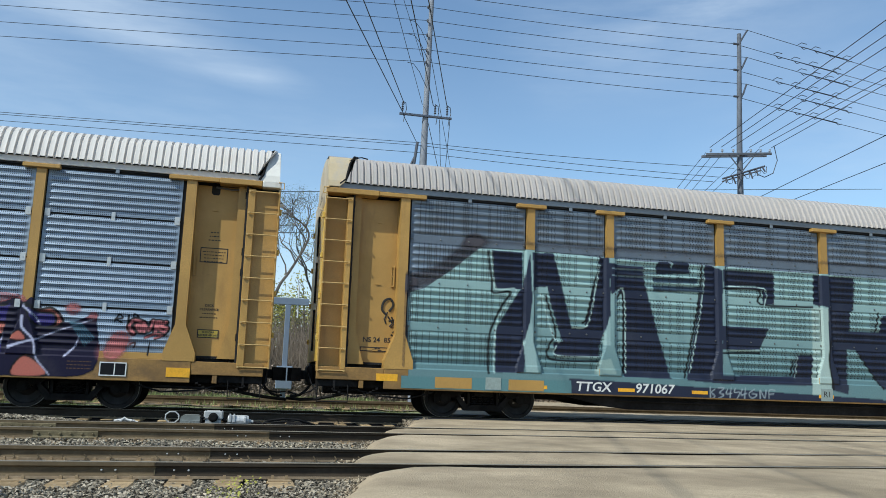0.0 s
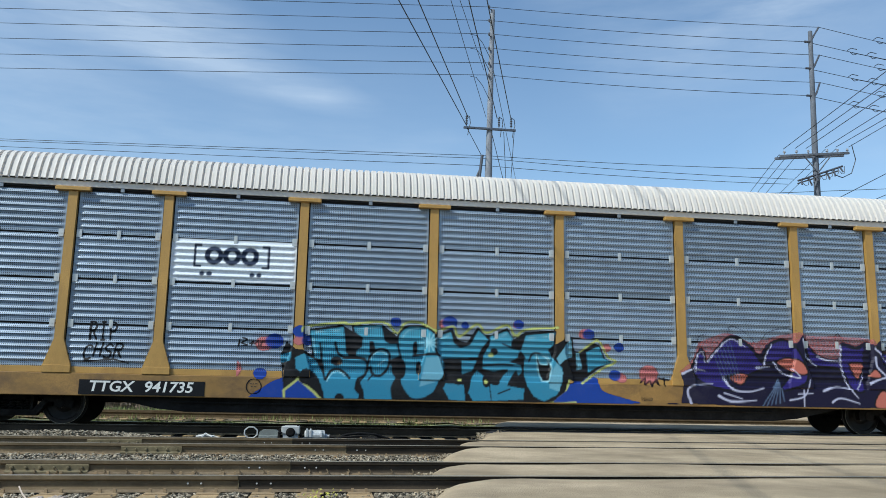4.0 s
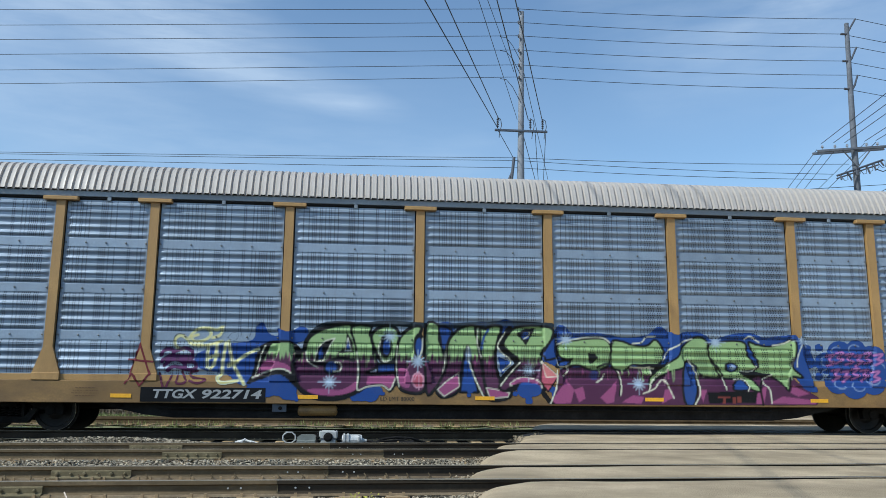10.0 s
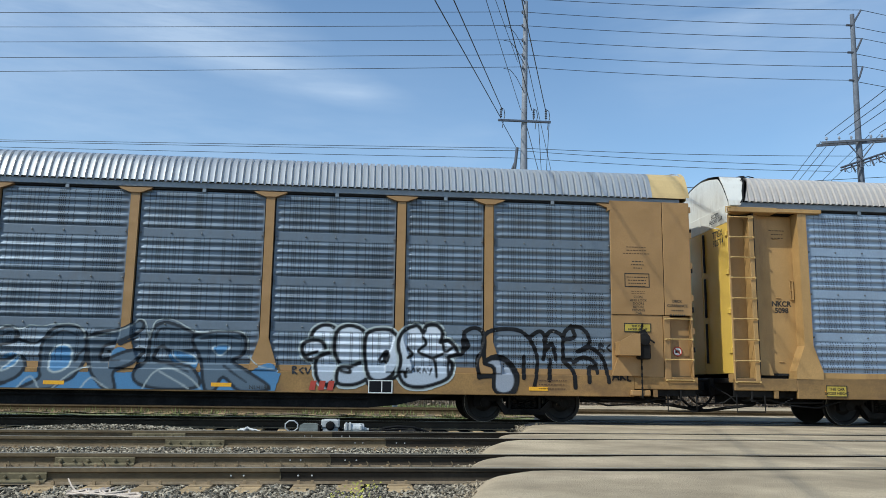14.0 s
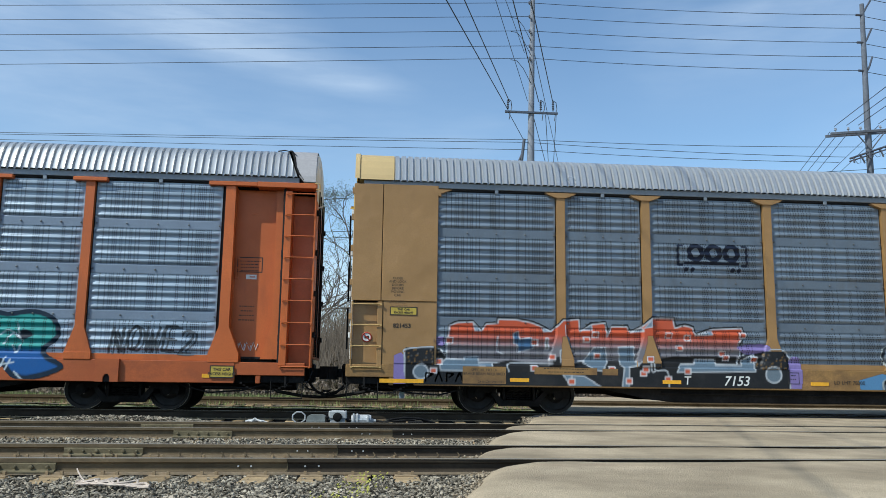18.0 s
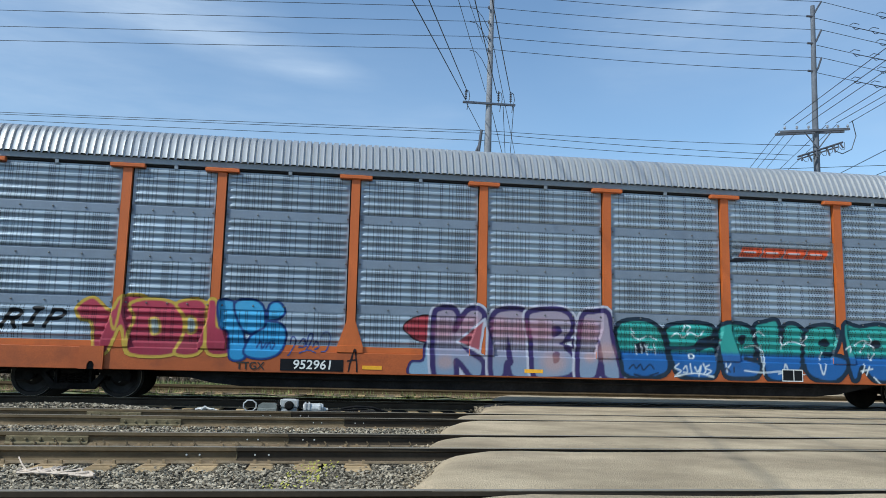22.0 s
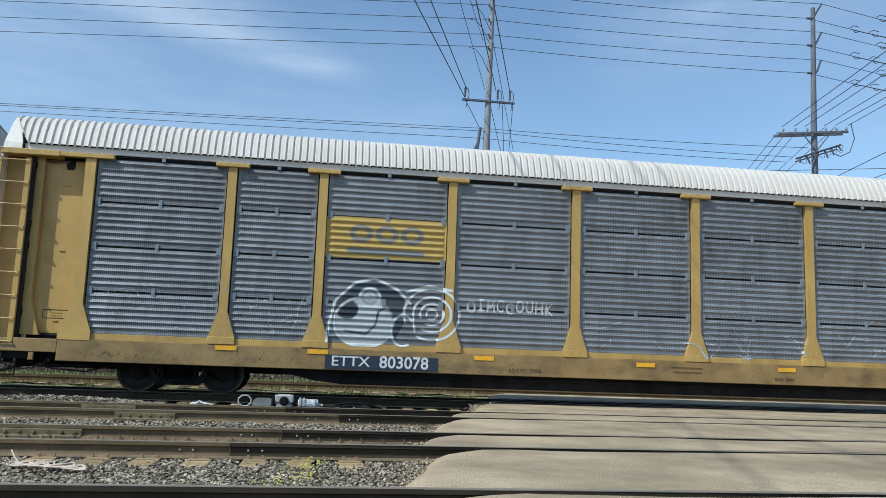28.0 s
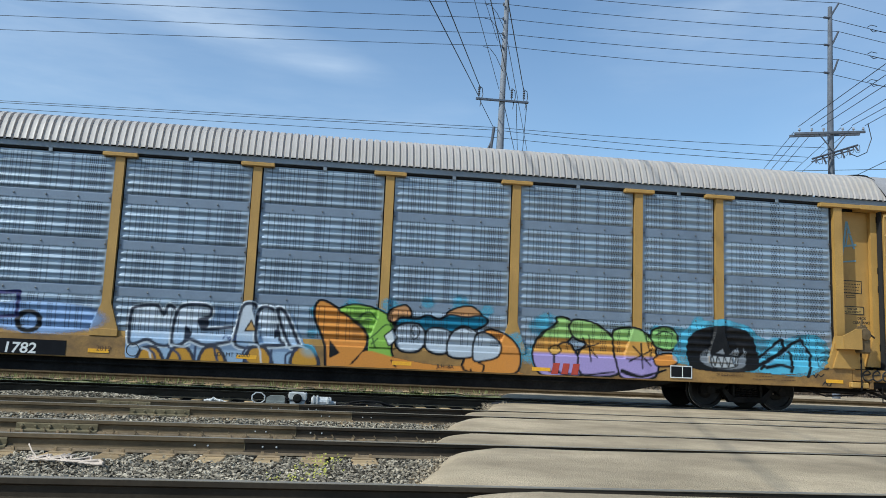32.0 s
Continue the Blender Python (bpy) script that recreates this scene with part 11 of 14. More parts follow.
    # chrome bubble letters
    area(cv, [(5.35, 1.69), (5.39, 1.93), (5.62, 2.06), (5.84, 1.99), (5.91, 1.77), (5.79, 1.57), (5.55, 1.54)], chrome, K, 0.085, True, PALEW)
    area(cv, [(5.18, 1.42), (5.16, 1.61), (5.32, 1.71), (5.57, 1.69), (5.65, 1.49), (5.48, 1.3), (5.29, 1.32)], chrome, K, 0.085, True, PALEW)
    area(cv, [(5.46, 1.3), (5.7, 1.45), (5.92, 1.41), (5.98, 1.13), (5.86, 0.88), (5.65, 0.77), (5.49, 0.94)], chrome, K, 0.085, True, PALEW)
    area(cv, [(5.84, 1.55), (5.89, 1.92), (6.12, 2.05), (6.41, 1.98), (6.53, 1.78), (6.51, 1.44), (6.39, 1.26), (6.07, 1.19), (5.92, 1.31)], chrome, K, 0.085, True, PALEW)
    area(cv, [(5.93, 0.82), (5.95, 1.13), (6.2, 1.17), (6.44, 1.26), (6.59, 1.14), (6.54, 0.91), (6.26, 0.78)], chrome, K, 0.085, True, PALEW)
    area(cv, [(6.51, 1.32), (6.51, 1.81), (6.68, 1.96), (7.03, 1.97), (7.23, 1.75), (7.28, 1.43), (7.16, 1.09), (6.92, 0.89), (6.62, 0.93)], chrome, K, 0.085, True, PALEW)
    area(cv, [(7.21, 1.67), (7.33, 1.95), (7.62, 2.08), (7.76, 1.93), (7.83, 2.08), (8.06, 2.09), (8.19, 1.92), (8.14, 1.72), (8.29, 1.77), (8.44, 1.65), (8.52, 1.48), (8.31, 1.4), (8.41, 1.23), (8.31, 0.96), (8, 0.81), (7.69, 0.75), (7.39, 0.8), (7.24, 1.04), (7.28, 1.33)], chrome, K, 0.085, True, PALEW)
    cv.stroke(curve([(5.55, 1.37), (5.36, 1.32)]), 0.065, K)
    cv.stroke(curve([(6, 1.07), (6.2, 1.05), (6.13, 1.17)]), 0.065, K)
    cv.stroke(curve([(6.81, 1.32), (6.96, 1.52), (7.01, 1.38), (6.86, 1.28)]), 0.065, K)
    cv.stroke(curve([(7.43, 1.38), (7.53, 1.46), (7.43, 1.58)]), 0.065, K)
    cv.stroke(curve([(7.75, 1.83), (7.83, 1.69), (7.66, 1.51), (8, 1.34), (8.06, 0.98)]), 0.065, K)
    cv.stroke(curve([(8.19, 1.72), (8.24, 1.52), (8.39, 1.6)]), 0.065, K)
    cv.stroke(curve([(8, 1.39), (8.19, 1.47)]), 0.065, K)
    cv.stroke(curve([(8.31, 0.96), (8.31, 1.35)]), 0.065, K)
    cv.stroke(curve([(5.48, 1.48), (5.21, 1.39)]), 0.065, K)
    cv.stroke(curve([(7.24, 1.06), (7.34, 1.09), (7.39, 0.97)]), 0.07, K)
    cv.stroke(curve([(5.66, 0.8), (5.77, 0.7), (5.93, 0.82)]), 0.07, K)
    cv.stroke(curve([(6.54, 0.91), (6.62, 0.79), (6.94, 0.84), (7.21, 0.99)]), 0.07, K)
    area(cv, [(6.89, 1.33), (6.96, 1.55), (7.04, 1.38), (6.96, 1.23)], K, None, 0.05, True)
    cv.stroke(curve([(8.69, 1.73), (8.67, 1.95), (8.9, 2.06), (9.08, 1.94), (9.1, 1.61), (8.95, 1.36), (8.99, 0.97)]), 0.09, K, 1.0, 0.012, 0.08)
    cv.stroke(curve([(8.63, 1.54), (8.76, 1.67), (8.67, 1.83)]), 0.09, K, 1.0, 0.012, 0.08)
    cv.stroke(curve([(9.1, 1.36), (9.1, 1.86), (9.34, 2.02), (9.85, 2.03), (10.13, 1.81), (10.29, 1.38), (10.21, 0.77)]), 0.09, K, 1.0, 0.012, 0.08)
    cv.stroke(curve([(9.1, 1.31), (9.33, 1.44), (9.61, 1.37), (9.83, 1.08), (9.8, 0.74), (9.65, 0.59)]), 0.09, K, 1.0, 0.012, 0.08)
    cv.stroke(curve([(9.4, 0.93), (9.4, 1.37)]), 0.09, K, 1.0, 0.012, 0.08)
    cv.stroke(curve([(9.98, 0.98), (9.99, 1.45)]), 0.09, K, 1.0, 0.012, 0.08)
    cv.stroke(curve([(10.13, 1.88), (10.34, 2.01), (10.47, 1.86), (10.43, 1.39)]), 0.09, K, 1.0, 0.012, 0.08)
    cv.stroke(curve([(10.44, 1.81), (10.6, 2.02), (10.82, 1.95), (10.88, 1.82)]), 0.09, K, 1.0, 0.012, 0.08)
    cv.stroke(curve([(10.48, 1.58), (10.62, 1.74), (10.71, 1.39)]), 0.09, K, 1.0, 0.012, 0.08)
    cv.stroke(curve([(10.55, 0.94), (10.58, 1.39)]), 0.09, K, 1.0, 0.012, 0.08)
    cv.stroke(curve([(10.87, 1.4), (10.88, 1.9), (11.02, 2.1), (11.28, 2.11), (11.46, 1.91), (11.42, 1.66), (11.21, 1.58)]), 0.09, K, 1.0, 0.012, 0.08)
    cv.stroke(curve([(10.88, 1.83), (11.14, 1.9), (11.05, 2.15)]), 0.09, K, 1.0, 0.012, 0.08)
    cv.stroke(curve([(11.21, 1.58), (11.47, 1.68), (11.78, 1.41), (11.89, 0.91)]), 0.09, K, 1.0, 0.012, 0.08)
    cv.stroke(curve([(11.1, 1.34), (11.32, 1.45), (11.57, 1.36), (11.64, 1.11)]), 0.09, K, 1.0, 0.012, 0.08)
    cv.stroke(curve([(11.13, 0.78), (11.09, 1.15), (10.87, 1.37), (11.05, 1.4)]), 0.09, K, 1.0, 0.012, 0.08)
    cv.stroke(curve([(11.45, 0.91), (11.46, 1.22), (11.56, 1.22)]), 0.09, K, 1.0, 0.012, 0.08)
    cv.stroke(curve([(8.44, 1.45), (8.63, 1.5), (8.63, 1.8)]), 0.09, K, 1.0, 0.012, 0.08)
    cv.stroke(curve([(8.99, 0.99), (9.32, 1.02)]), 0.09, K, 1.0, 0.012, 0.08)
    area(cv, [(9.1, 1.29), (9.33, 1.39), (9.61, 1.31), (9.78, 1.03), (9.75, 0.73), (9.52, 0.63), (9.32, 0.75), (9.32, 1.18)], tone(150, 156, 168), K, 0.08, True)
    cv.stroke(curve([(7.41, 1.04), (7.41, 1.16), (7.49, 1.09), (7.39, 1.09)]), 0.028, K)
    cv.stroke(curve([(7.51, 1.07), (7.56, 1.17), (7.59, 1.07)]), 0.028, K)
    cv.stroke(curve([(7.64, 1.07), (7.63, 1.17), (7.71, 1.14), (7.64, 1.12), (7.71, 1.05)]), 0.028, K)
    cv.stroke(curve([(7.76, 1.05), (7.79, 1.16), (7.84, 1.05)]), 0.028, K)
    cv.stroke(curve([(7.86, 1.17), (7.91, 1.1), (7.96, 1.17), (7.91, 1.02)]), 0.028, K)
    cv.stroke(curve([(4.98, 1), (4.97, 1.15), (5.05, 1.12), (4.97, 1.07), (5.07, 1)]), 0.03, tone(40, 44, 50))
    cv.stroke(curve([(5.19, 1.13), (5.12, 1.08), (5.2, 1.01)]), 0.03, tone(40, 44, 50))
    cv.stroke(curve([(5.24, 1.13), (5.29, 1.01), (5.36, 1.15)]), 0.03, tone(40, 44, 50))
    cv.stroke(curve([(5.41, 1.11), (5.49, 1.11)]), 0.03, tone(40, 44, 50))
    cv.stroke(curve([(11.68, 1.61), (11.71, 1.76), (11.79, 1.71), (11.68, 1.69), (11.81, 1.59)]), 0.035, tone(40, 44, 50))
    cv.stroke(curve([(11.95, 1.74), (11.87, 1.66), (11.97, 1.59)]), 0.035, tone(40, 44, 50))
    cv.stroke(curve([(12.05, 1.77), (12.05, 1.62)]), 0.035, tone(40, 44, 50))
    cv.stroke(curve([(12.13, 1.69), (12.1, 1.59), (12.18, 1.59), (12.19, 1.77)]), 0.035, tone(40, 44, 50))
    cv.stroke(curve([(11.97, 0.96), (12.03, 1.17), (12.1, 0.97)]), 0.035, K)
    cv.stroke(curve([(12, 1.04), (12.1, 1.04)]), 0.035, K)
    cv.stroke(curve([(12.15, 0.97), (12.16, 1.14), (12.24, 1.12), (12.16, 1.07), (12.26, 0.97)]), 0.035, K)
    cv.stroke(curve([(12.32, 1.15), (12.31, 0.97), (12.42, 0.97), (12.42, 1.15)]), 0.035, K)
    # orange, white and grey blocky piece
    area(cv, [(-12.66, 0.44), (-12.66, 1.41), (-11.94, 1.44), (-11.76, 1.27), (-11.75, 1.66), (-11.72, 1.94), (-11.55, 2.03), (-11.17, 2.05), (-10.98, 1.85), (-10.91, 2), (-10.65, 2.03), (-10.64, 2.12), (-10.19, 2.12), (-9.85, 2.06), (-9.69, 2), (-9.44, 1.87), (-9.3, 1.99), (-9.19, 2.11), (-8.75, 2.14), (-8.75, 1.88), (-8.53, 2.05), (-8.18, 2.08), (-8.12, 1.9), (-8.05, 2), (-7.68, 2.01), (-7.62, 1.88), (-7.39, 2), (-7.14, 2.21), (-6.6, 2.21), (-6.57, 2.02), (-6.37, 2.07), (-6.15, 2.01), (-6.12, 1.85), (-5.76, 1.98), (-5.03, 2.02), (-4.93, 1.79), (-5.09, 1.61), (-5.05, 1.37), (-4.82, 1.47), (-3.99, 1.46), (-3.99, 0.49)], tone(30, 32, 36), None, 0.05, False)
    area(cv, [(-11.72, 1.66), (-11.69, 1.91), (-11.52, 1.98), (-11.18, 2), (-10.99, 1.8), (-10.88, 1.96), (-10.62, 1.98), (-10.61, 2.07), (-10.22, 2.07), (-9.88, 2.01), (-9.71, 1.95), (-9.44, 1.82), (-9.29, 1.94), (-9.16, 2.07), (-8.8, 2.1), (-8.78, 1.83), (-8.49, 2), (-8.2, 2.03), (-8.16, 1.72), (-8.06, 1.95), (-7.71, 1.96), (-7.64, 1.83), (-7.37, 1.96), (-7.12, 2.16), (-6.64, 2.16), (-6.6, 1.95), (-6.37, 2.01), (-6.19, 1.96), (-6.14, 1.79), (-5.74, 1.93), (-5.06, 1.97), (-4.98, 1.8), (-5.14, 1.64), (-5.11, 1.39), (-5.2, 1.17), (-7.13, 1.15), (-7.19, 1.32), (-7.5, 1.12), (-8.47, 1.21), (-9.44, 1.11), (-10.75, 1.12), (-11.75, 1.14), (-11.75, 1.44)], block, W, 0.029, False)
    area(cv, [(-11.17, 2), (-10.99, 1.8), (-11.13, 1.8)], tone(118, 134, 150), W, 0.02, False)
    area(cv, [(-9.64, 1.92), (-9.44, 1.82), (-9.6, 1.8)], tone(118, 134, 150), W, 0.02, False)
    area(cv, [(-8.73, 1.86), (-8.52, 1.99), (-8.49, 1.87)], tone(118, 134, 150), W, 0.02, False)
    area(cv, [(-7.61, 1.83), (-7.37, 1.94), (-7.33, 1.86)], tone(118, 134, 150), W, 0.02, False)
    area(cv, [(-6.09, 1.79), (-5.74, 1.9), (-5.74, 1.8)], tone(118, 134, 150), W, 0.02, False)
    area(cv, [(-7.32, 1.93), (-7.14, 2.13), (-7.14, 1.96)], tone(118, 134, 150), W, 0.02, False)
    area(cv, [(-10.75, 1.09), (-10.34, 1.19), (-9.41, 1.05), (-9.41, 0.94), (-10.74, 0.93)], tone(34, 34, 36), None, 0.05, False)
    area(cv, [(-8.47, 1.17), (-7.87, 1.22), (-7.84, 0.95), (-8.29, 0.92)], tone(34, 34, 36), None, 0.05, False)
    area(cv, [(-7.1, 1.22), (-6.64, 1.33), (-5.2, 1.34), (-5.2, 1.17), (-5.69, 1.16), (-5.69, 1.29), (-6.19, 1.28), (-6.21, 1.16), (-6.51, 1.16), (-6.63, 1.01), (-7.1, 1.05)], tone(34, 34, 36), None, 0.05, False)
    area(cv, [(-9.42, 1.23), (-9.23, 1.28), (-9.19, 0.94), (-9.41, 0.94)], tone(34, 34, 36), None, 0.05, False)
    area(cv, [(-11.9, 1.08), (-11.74, 1.2), (-11.36, 1.17), (-11.37, 1.23), (-11.06, 1.25), (-11.05, 1.1), (-10.75, 1.12), (-10.74, 0.93), (-11.88, 0.94)], tone(104, 122, 138), W, 0.024, False)
    area(cv, [(-6.6, 0.97), (-6.51, 1.14), (-6.19, 1.15), (-6.16, 1.26), (-5.7, 1.26), (-5.69, 1.14), (-5.09, 1.14), (-5.09, 1.26), (-4.79, 1.39), (-4.79, 1.01)], tone(104, 122, 138), W, 0.024, False)
    area(cv, [(-8.48, 1.48), (-8.21, 1.49), (-8.18, 1.16), (-8.29, 0.97), (-8.47, 0.99), (-8.73, 1.16)], tone(104, 122, 138), W, 0.024, False)
    area(cv, [(-7.92, 1.5), (-7.56, 1.52), (-7.55, 1.24), (-7.47, 1.1), (-7.68, 1.06), (-7.71, 0.53), (-7.85, 0.64), (-7.8, 1.05), (-7.89, 1.14)], tone(104, 122, 138), W, 0.024, False)
    area(cv, [(-9.19, 0.89), (-8.71, 0.85), (-8.34, 0.63), (-8.46, 0.51), (-8.94, 0.51)], tone(104, 122, 138), W, 0.024, False)
    area(cv, [(-10.27, 1.55), (-10.28, 1.76), (-10.17, 1.8), (-10.14, 1.64), (-9.88, 1.68), (-9.83, 1.44), (-10.18, 1.36), (-10.19, 1.52)], tone(66, 98, 132), W, 0.024, False)
    area(cv, [(-9.55, 1.68), (-9.5, 1.68), (-9.49, 1.42), (-9.57, 1.42)], tone(120, 124, 120), W, 0.024, False)
    cv.stroke(curve([(-9.22, 1.17), (-9.24, 1.4), (-9.09, 1.49), (-9.12, 1.96)]), 0.027, W, 1.0)
    cv.stroke(curve([(-9.09, 1.52), (-9.06, 1.28), (-9.22, 1.2), (-9.2, 1.13), (-9, 1.11), (-8.99, 0.75)]), 0.027, W, 1.0)
    cv.stroke(curve([(-7.11, 1.25), (-7.1, 1.01), (-6.82, 0.98), (-6.8, 0.52)]), 0.027, W, 1.0)
    cv.stroke(curve([(-7.19, 1.37), (-7.18, 1), (-7.1, 0.98)]), 0.027, W, 1.0)
    cv.stroke(curve([(-10.38, 0.93), (-10.34, 1.12), (-9.41, 1.11)]), 0.027, W, 1.0)
    cv.stroke(curve([(-10.62, 1.69), (-10.64, 1.39), (-10.51, 1.31)]), 0.027, W, 1.0)
    cv.stroke(curve([(-8.95, 0.94), (-8.71, 0.93)]), 0.027, W, 1.0)
    cv.poly([(-9.22, 0.94), (-9.21, 1.44), (-9.19, 1.71), (-9.02, 1.71), (-8.96, 1.45), (-8.91, 0.94)], K, bare=True)
    cv.poly([(-7.41, 1.15), (-7.27, 1.59), (-7.25, 1.77), (-7.1, 1.77), (-7.06, 1.59), (-6.93, 1.15)], K, bare=True)
    cell_box(cv, -11.69, 1.59, 0.07, ORANGISH_D)
    cell_box(cv, -10.98, 0.97, 0.07, ORANGISH_D)
    cell_box(cv, -11.92, 1.12, 0.07, ORANGISH_D)
    cell_box(cv, -12.04, 0.93, 0.07, ORANGISH_D)
    cell_box(cv, -9.8, 1.57, 0.07, ORANGISH_D)
    cell_box(cv, -9.82, 1.01, 0.07, ORANGISH_D)
    cell_box(cv, -9.42, 1.26, 0.07, ORANGISH_D)
    cell_box(cv, -8.99, 0.73, 0.07, ORANGISH_D)
    cell_box(cv, -8.63, 1.66, 0.07, ORANGISH_D)
    cell_box(cv, -8.43, 1.77, 0.07, ORANGISH_D)
    cell_box(cv, -8.4, 1.3, 0.07, ORANGISH_D)
    cell_box(cv, -8.08, 1.01, 0.07, ORANGISH_D)
    cell_box(cv, -7.7, 0.76, 0.07, ORANGISH_D)
    cell_box(cv, -7.37, 0.93, 0.07, ORANGISH_D)
    cell_box(cv, -7.31, 1.02, 0.07, ORANGISH_D)
    cell_box(cv, -7.2, 1.25, 0.07, ORANGISH_D)
    cell_box(cv, -6.81, 0.81, 0.07, ORANGISH_D)
    cell_box(cv, -6.75, 1.78, 0.07, ORANGISH_D)
    cell_box(cv, -6.36, 0.99, 0.07, ORANGISH_D)
    cell_box(cv, -6.32, 1.73, 0.07, ORANGISH_D)
    cell_box(cv, -6.51, 1.5, 0.07, ORANGISH_D)
    cell_box(cv, -5.52, 1.39, 0.07, ORANGISH_D)
    cell_box(cv, -5.45, 1.3, 0.07, ORANGISH_D)
    cell_box(cv, -5.03, 1.81, 0.07, ORANGISH_D)
    cell_box(cv, -4.79, 1.27, 0.07, ORANGISH_D)
    cv.stroke(curve([(-12.66, 0.44), (-12.66, 1.19), (-12.65, 1.38), (-11.97, 1.43), (-11.79, 1.27), (-11.75, 1.44)]), 0.029, W, 1.0)
    cv.stroke(curve([(-5.05, 1.37), (-4.81, 1.44), (-4.01, 1.44), (-4.01, 0.49)]), 0.029, W, 1.0)
    cv.blob(-12.31, 0.9, 0.159, 0.159, tone(104, 118, 130), 1, 0.1)
    cv.ring(-12.31, 0.9, 0.159, 0.159, 0.03, W)
    cv.blob(-4.37, 0.94, 0.183, 0.183, tone(104, 118, 130), 1, 0.1)
    cv.ring(-4.37, 0.94, 0.183, 0.183, 0.03, W)
    area(cv, [(-13.3, 1.13), (-12.95, 1.22), (-12.72, 1.29), (-12.68, 0.91), (-12.68, 0.56), (-13.26, 0.6)], tone(132, 118, 172), None, 0.06, True)
    area(cv, [(-12, 1.65), (-11.81, 1.64), (-11.83, 1.46), (-12.02, 1.51)], tone(132, 118, 172), None, 0.06, True)
    area(cv, [(-5.16, 1.56), (-4.58, 1.62), (-4.43, 1.5), (-4.94, 1.39)], tone(132, 118, 172), None, 0.06, True)
    area(cv, [(-3.96, 1.28), (-3.72, 1.28), (-3.73, 0.64), (-3.97, 0.64)], tone(132, 118, 172), None, 0.06, True)
    speck = random.Random(4)
    for k in range(90):
        x, z = speck.uniform(-12.61, -11.93) if k % 2 else speck.uniform(-4.76, -4.03), speck.uniform(1.06, 1.4)
        cv.blob(x, z, 0.018, 0.018, tone(120, 92, 52) if k % 3 else tone(96, 96, 98), 0.9, 0.3)
    coat(car, False, cv, "grey, chrome and orange graffiti letters", "graffiti", 0.018)
    s = Canvas(-12.4, -10.9, 0.62, 1.0)
    for x in (-12.2, -11.75):
        s.stroke([(x, 0.70), (x, 0.88), (x + 0.16, 0.86), (x + 0.05, 0.78)], 0.03, K)
        s.stroke([(x + 0.2, 0.70), (x + 0.28, 0.9), (x + 0.36, 0.70)], 0.03, K)
    s.stroke([(-11.35, 0.72), (-11.28, 0.80), (-11.2, 0.70), (-11.12, 0.80), (-11.05, 0.72)], 0.03, K)
    coat(car, False, s, "black scrawled tag", "tag", 0.012)
    cv = Canvas(-6.7, -4.6, 3.2, 3.95)
    d = tone(26, 34, 52)
    for x, e in ((-6.48, 1), (-4.86, -1)):
        cv.stroke([(x + 0.10 * e, 3.84), (x, 3.84), (x, 3.40), (x + 0.10 * e, 3.40)], 0.05, d)
    for x in (-6.06, -5.64, -5.22):
        cv.ring(x, 3.68, 0.15, 0.155, 0.11, d)
    for k in range(9):
        cv.stroke([(-6.32 + k * 0.145, 3.44), (-6.22 + k * 0.145, 3.44)], 0.055, d)
    for x in (-6.3, -6.14, -5.2, -5.05):
        cv.blob(x, 3.29, 0.05, 0.05, d)
    coat(car, False, cv, "dark bracketed emblem", "company_emblem")
    lettering(car, "T", -6.38, 0.78, 0.26, WHITEINK, SILL_Y - 0.008, 0.002, 0.1, 1.0)
    sill_patches(car)
    lettering(car, "7153", -5.25, 0.78, 0.30, WHITEINK, SILL_Y - 0.008, 0.004, 0.25, 1.0)
    flat = SIDE - 0.004
    lettering(car, "821453", -12.74, 1.88, 0.13, INK, SIDE + 0.014, 0.003)
    height_sign(car, -12.71, 2.205, SIDE + 0.018, None, 0.6, 0.19)
    bars(car, -12.85, 2.42, 0.40, 2, 0.05, DIMINK, flat, 4)
    for k, q in enumerate(("CLOSE", "AND LOCK", "DOORS", "BEFORE", "MOVING", "CAR")):
        lettering(car, q, 12.60, 2.82 - 0.075 * k, 0.075, INK, flat)
        lettering(car, q, -12.85, 2.92 - 0.075 * k, 0.075, INK, flat)
    bars(car, 12.58, 3.95, 0.66, 3, 0.075, DIMINK, flat, 3)
    bars(car, 12.60, 3.62, 0.3, 3, 0.075, INK, flat, 5)
    bars(car, 12.60, 2.94, 0.46, 2, 0.045, DIMINK, flat, 8)
    data_box(car, 12.58, 3.20, flat, 0.58, 0.32)
    height_sign(car, 12.57, 2.13, SIDE + 0.018, None, 0.62, 0.20)
    deck_note(car, 13.50, 2.74, flat, 2, 0.085)
    ban_sign(car, 13.53, 1.62, SIDE + 0.155)
    ban_sign(car, -13.50, 1.63, SIDE + 0.155)
    part("orange_patch", Geo().box(-13.20, -12.25, SILL_Y - 0.004, SILL_Y + 0.012, 0.655, 0.74), REFLECTOR, car, "orange reflector strip")
    lettering(car, "NLH18A", 4.3, 0.70, 0.12, INK, SILL_Y - 0.008)
    route_sign(car, 6.85, 0.75, SILL_Y - 0.006)
    marks(car, 5.35, 0.76, 0.2, 3, REDINK, SILL_Y - 0.006)
    bars(car, 10.6, 0.92, 0.9, 3, 0.09, DIMINK, SILL_Y - 0.004, 7)
    lettering(car, "LD LMT 78000", -2.6, 0.78, 0.12, INK, SILL_Y - 0.008)


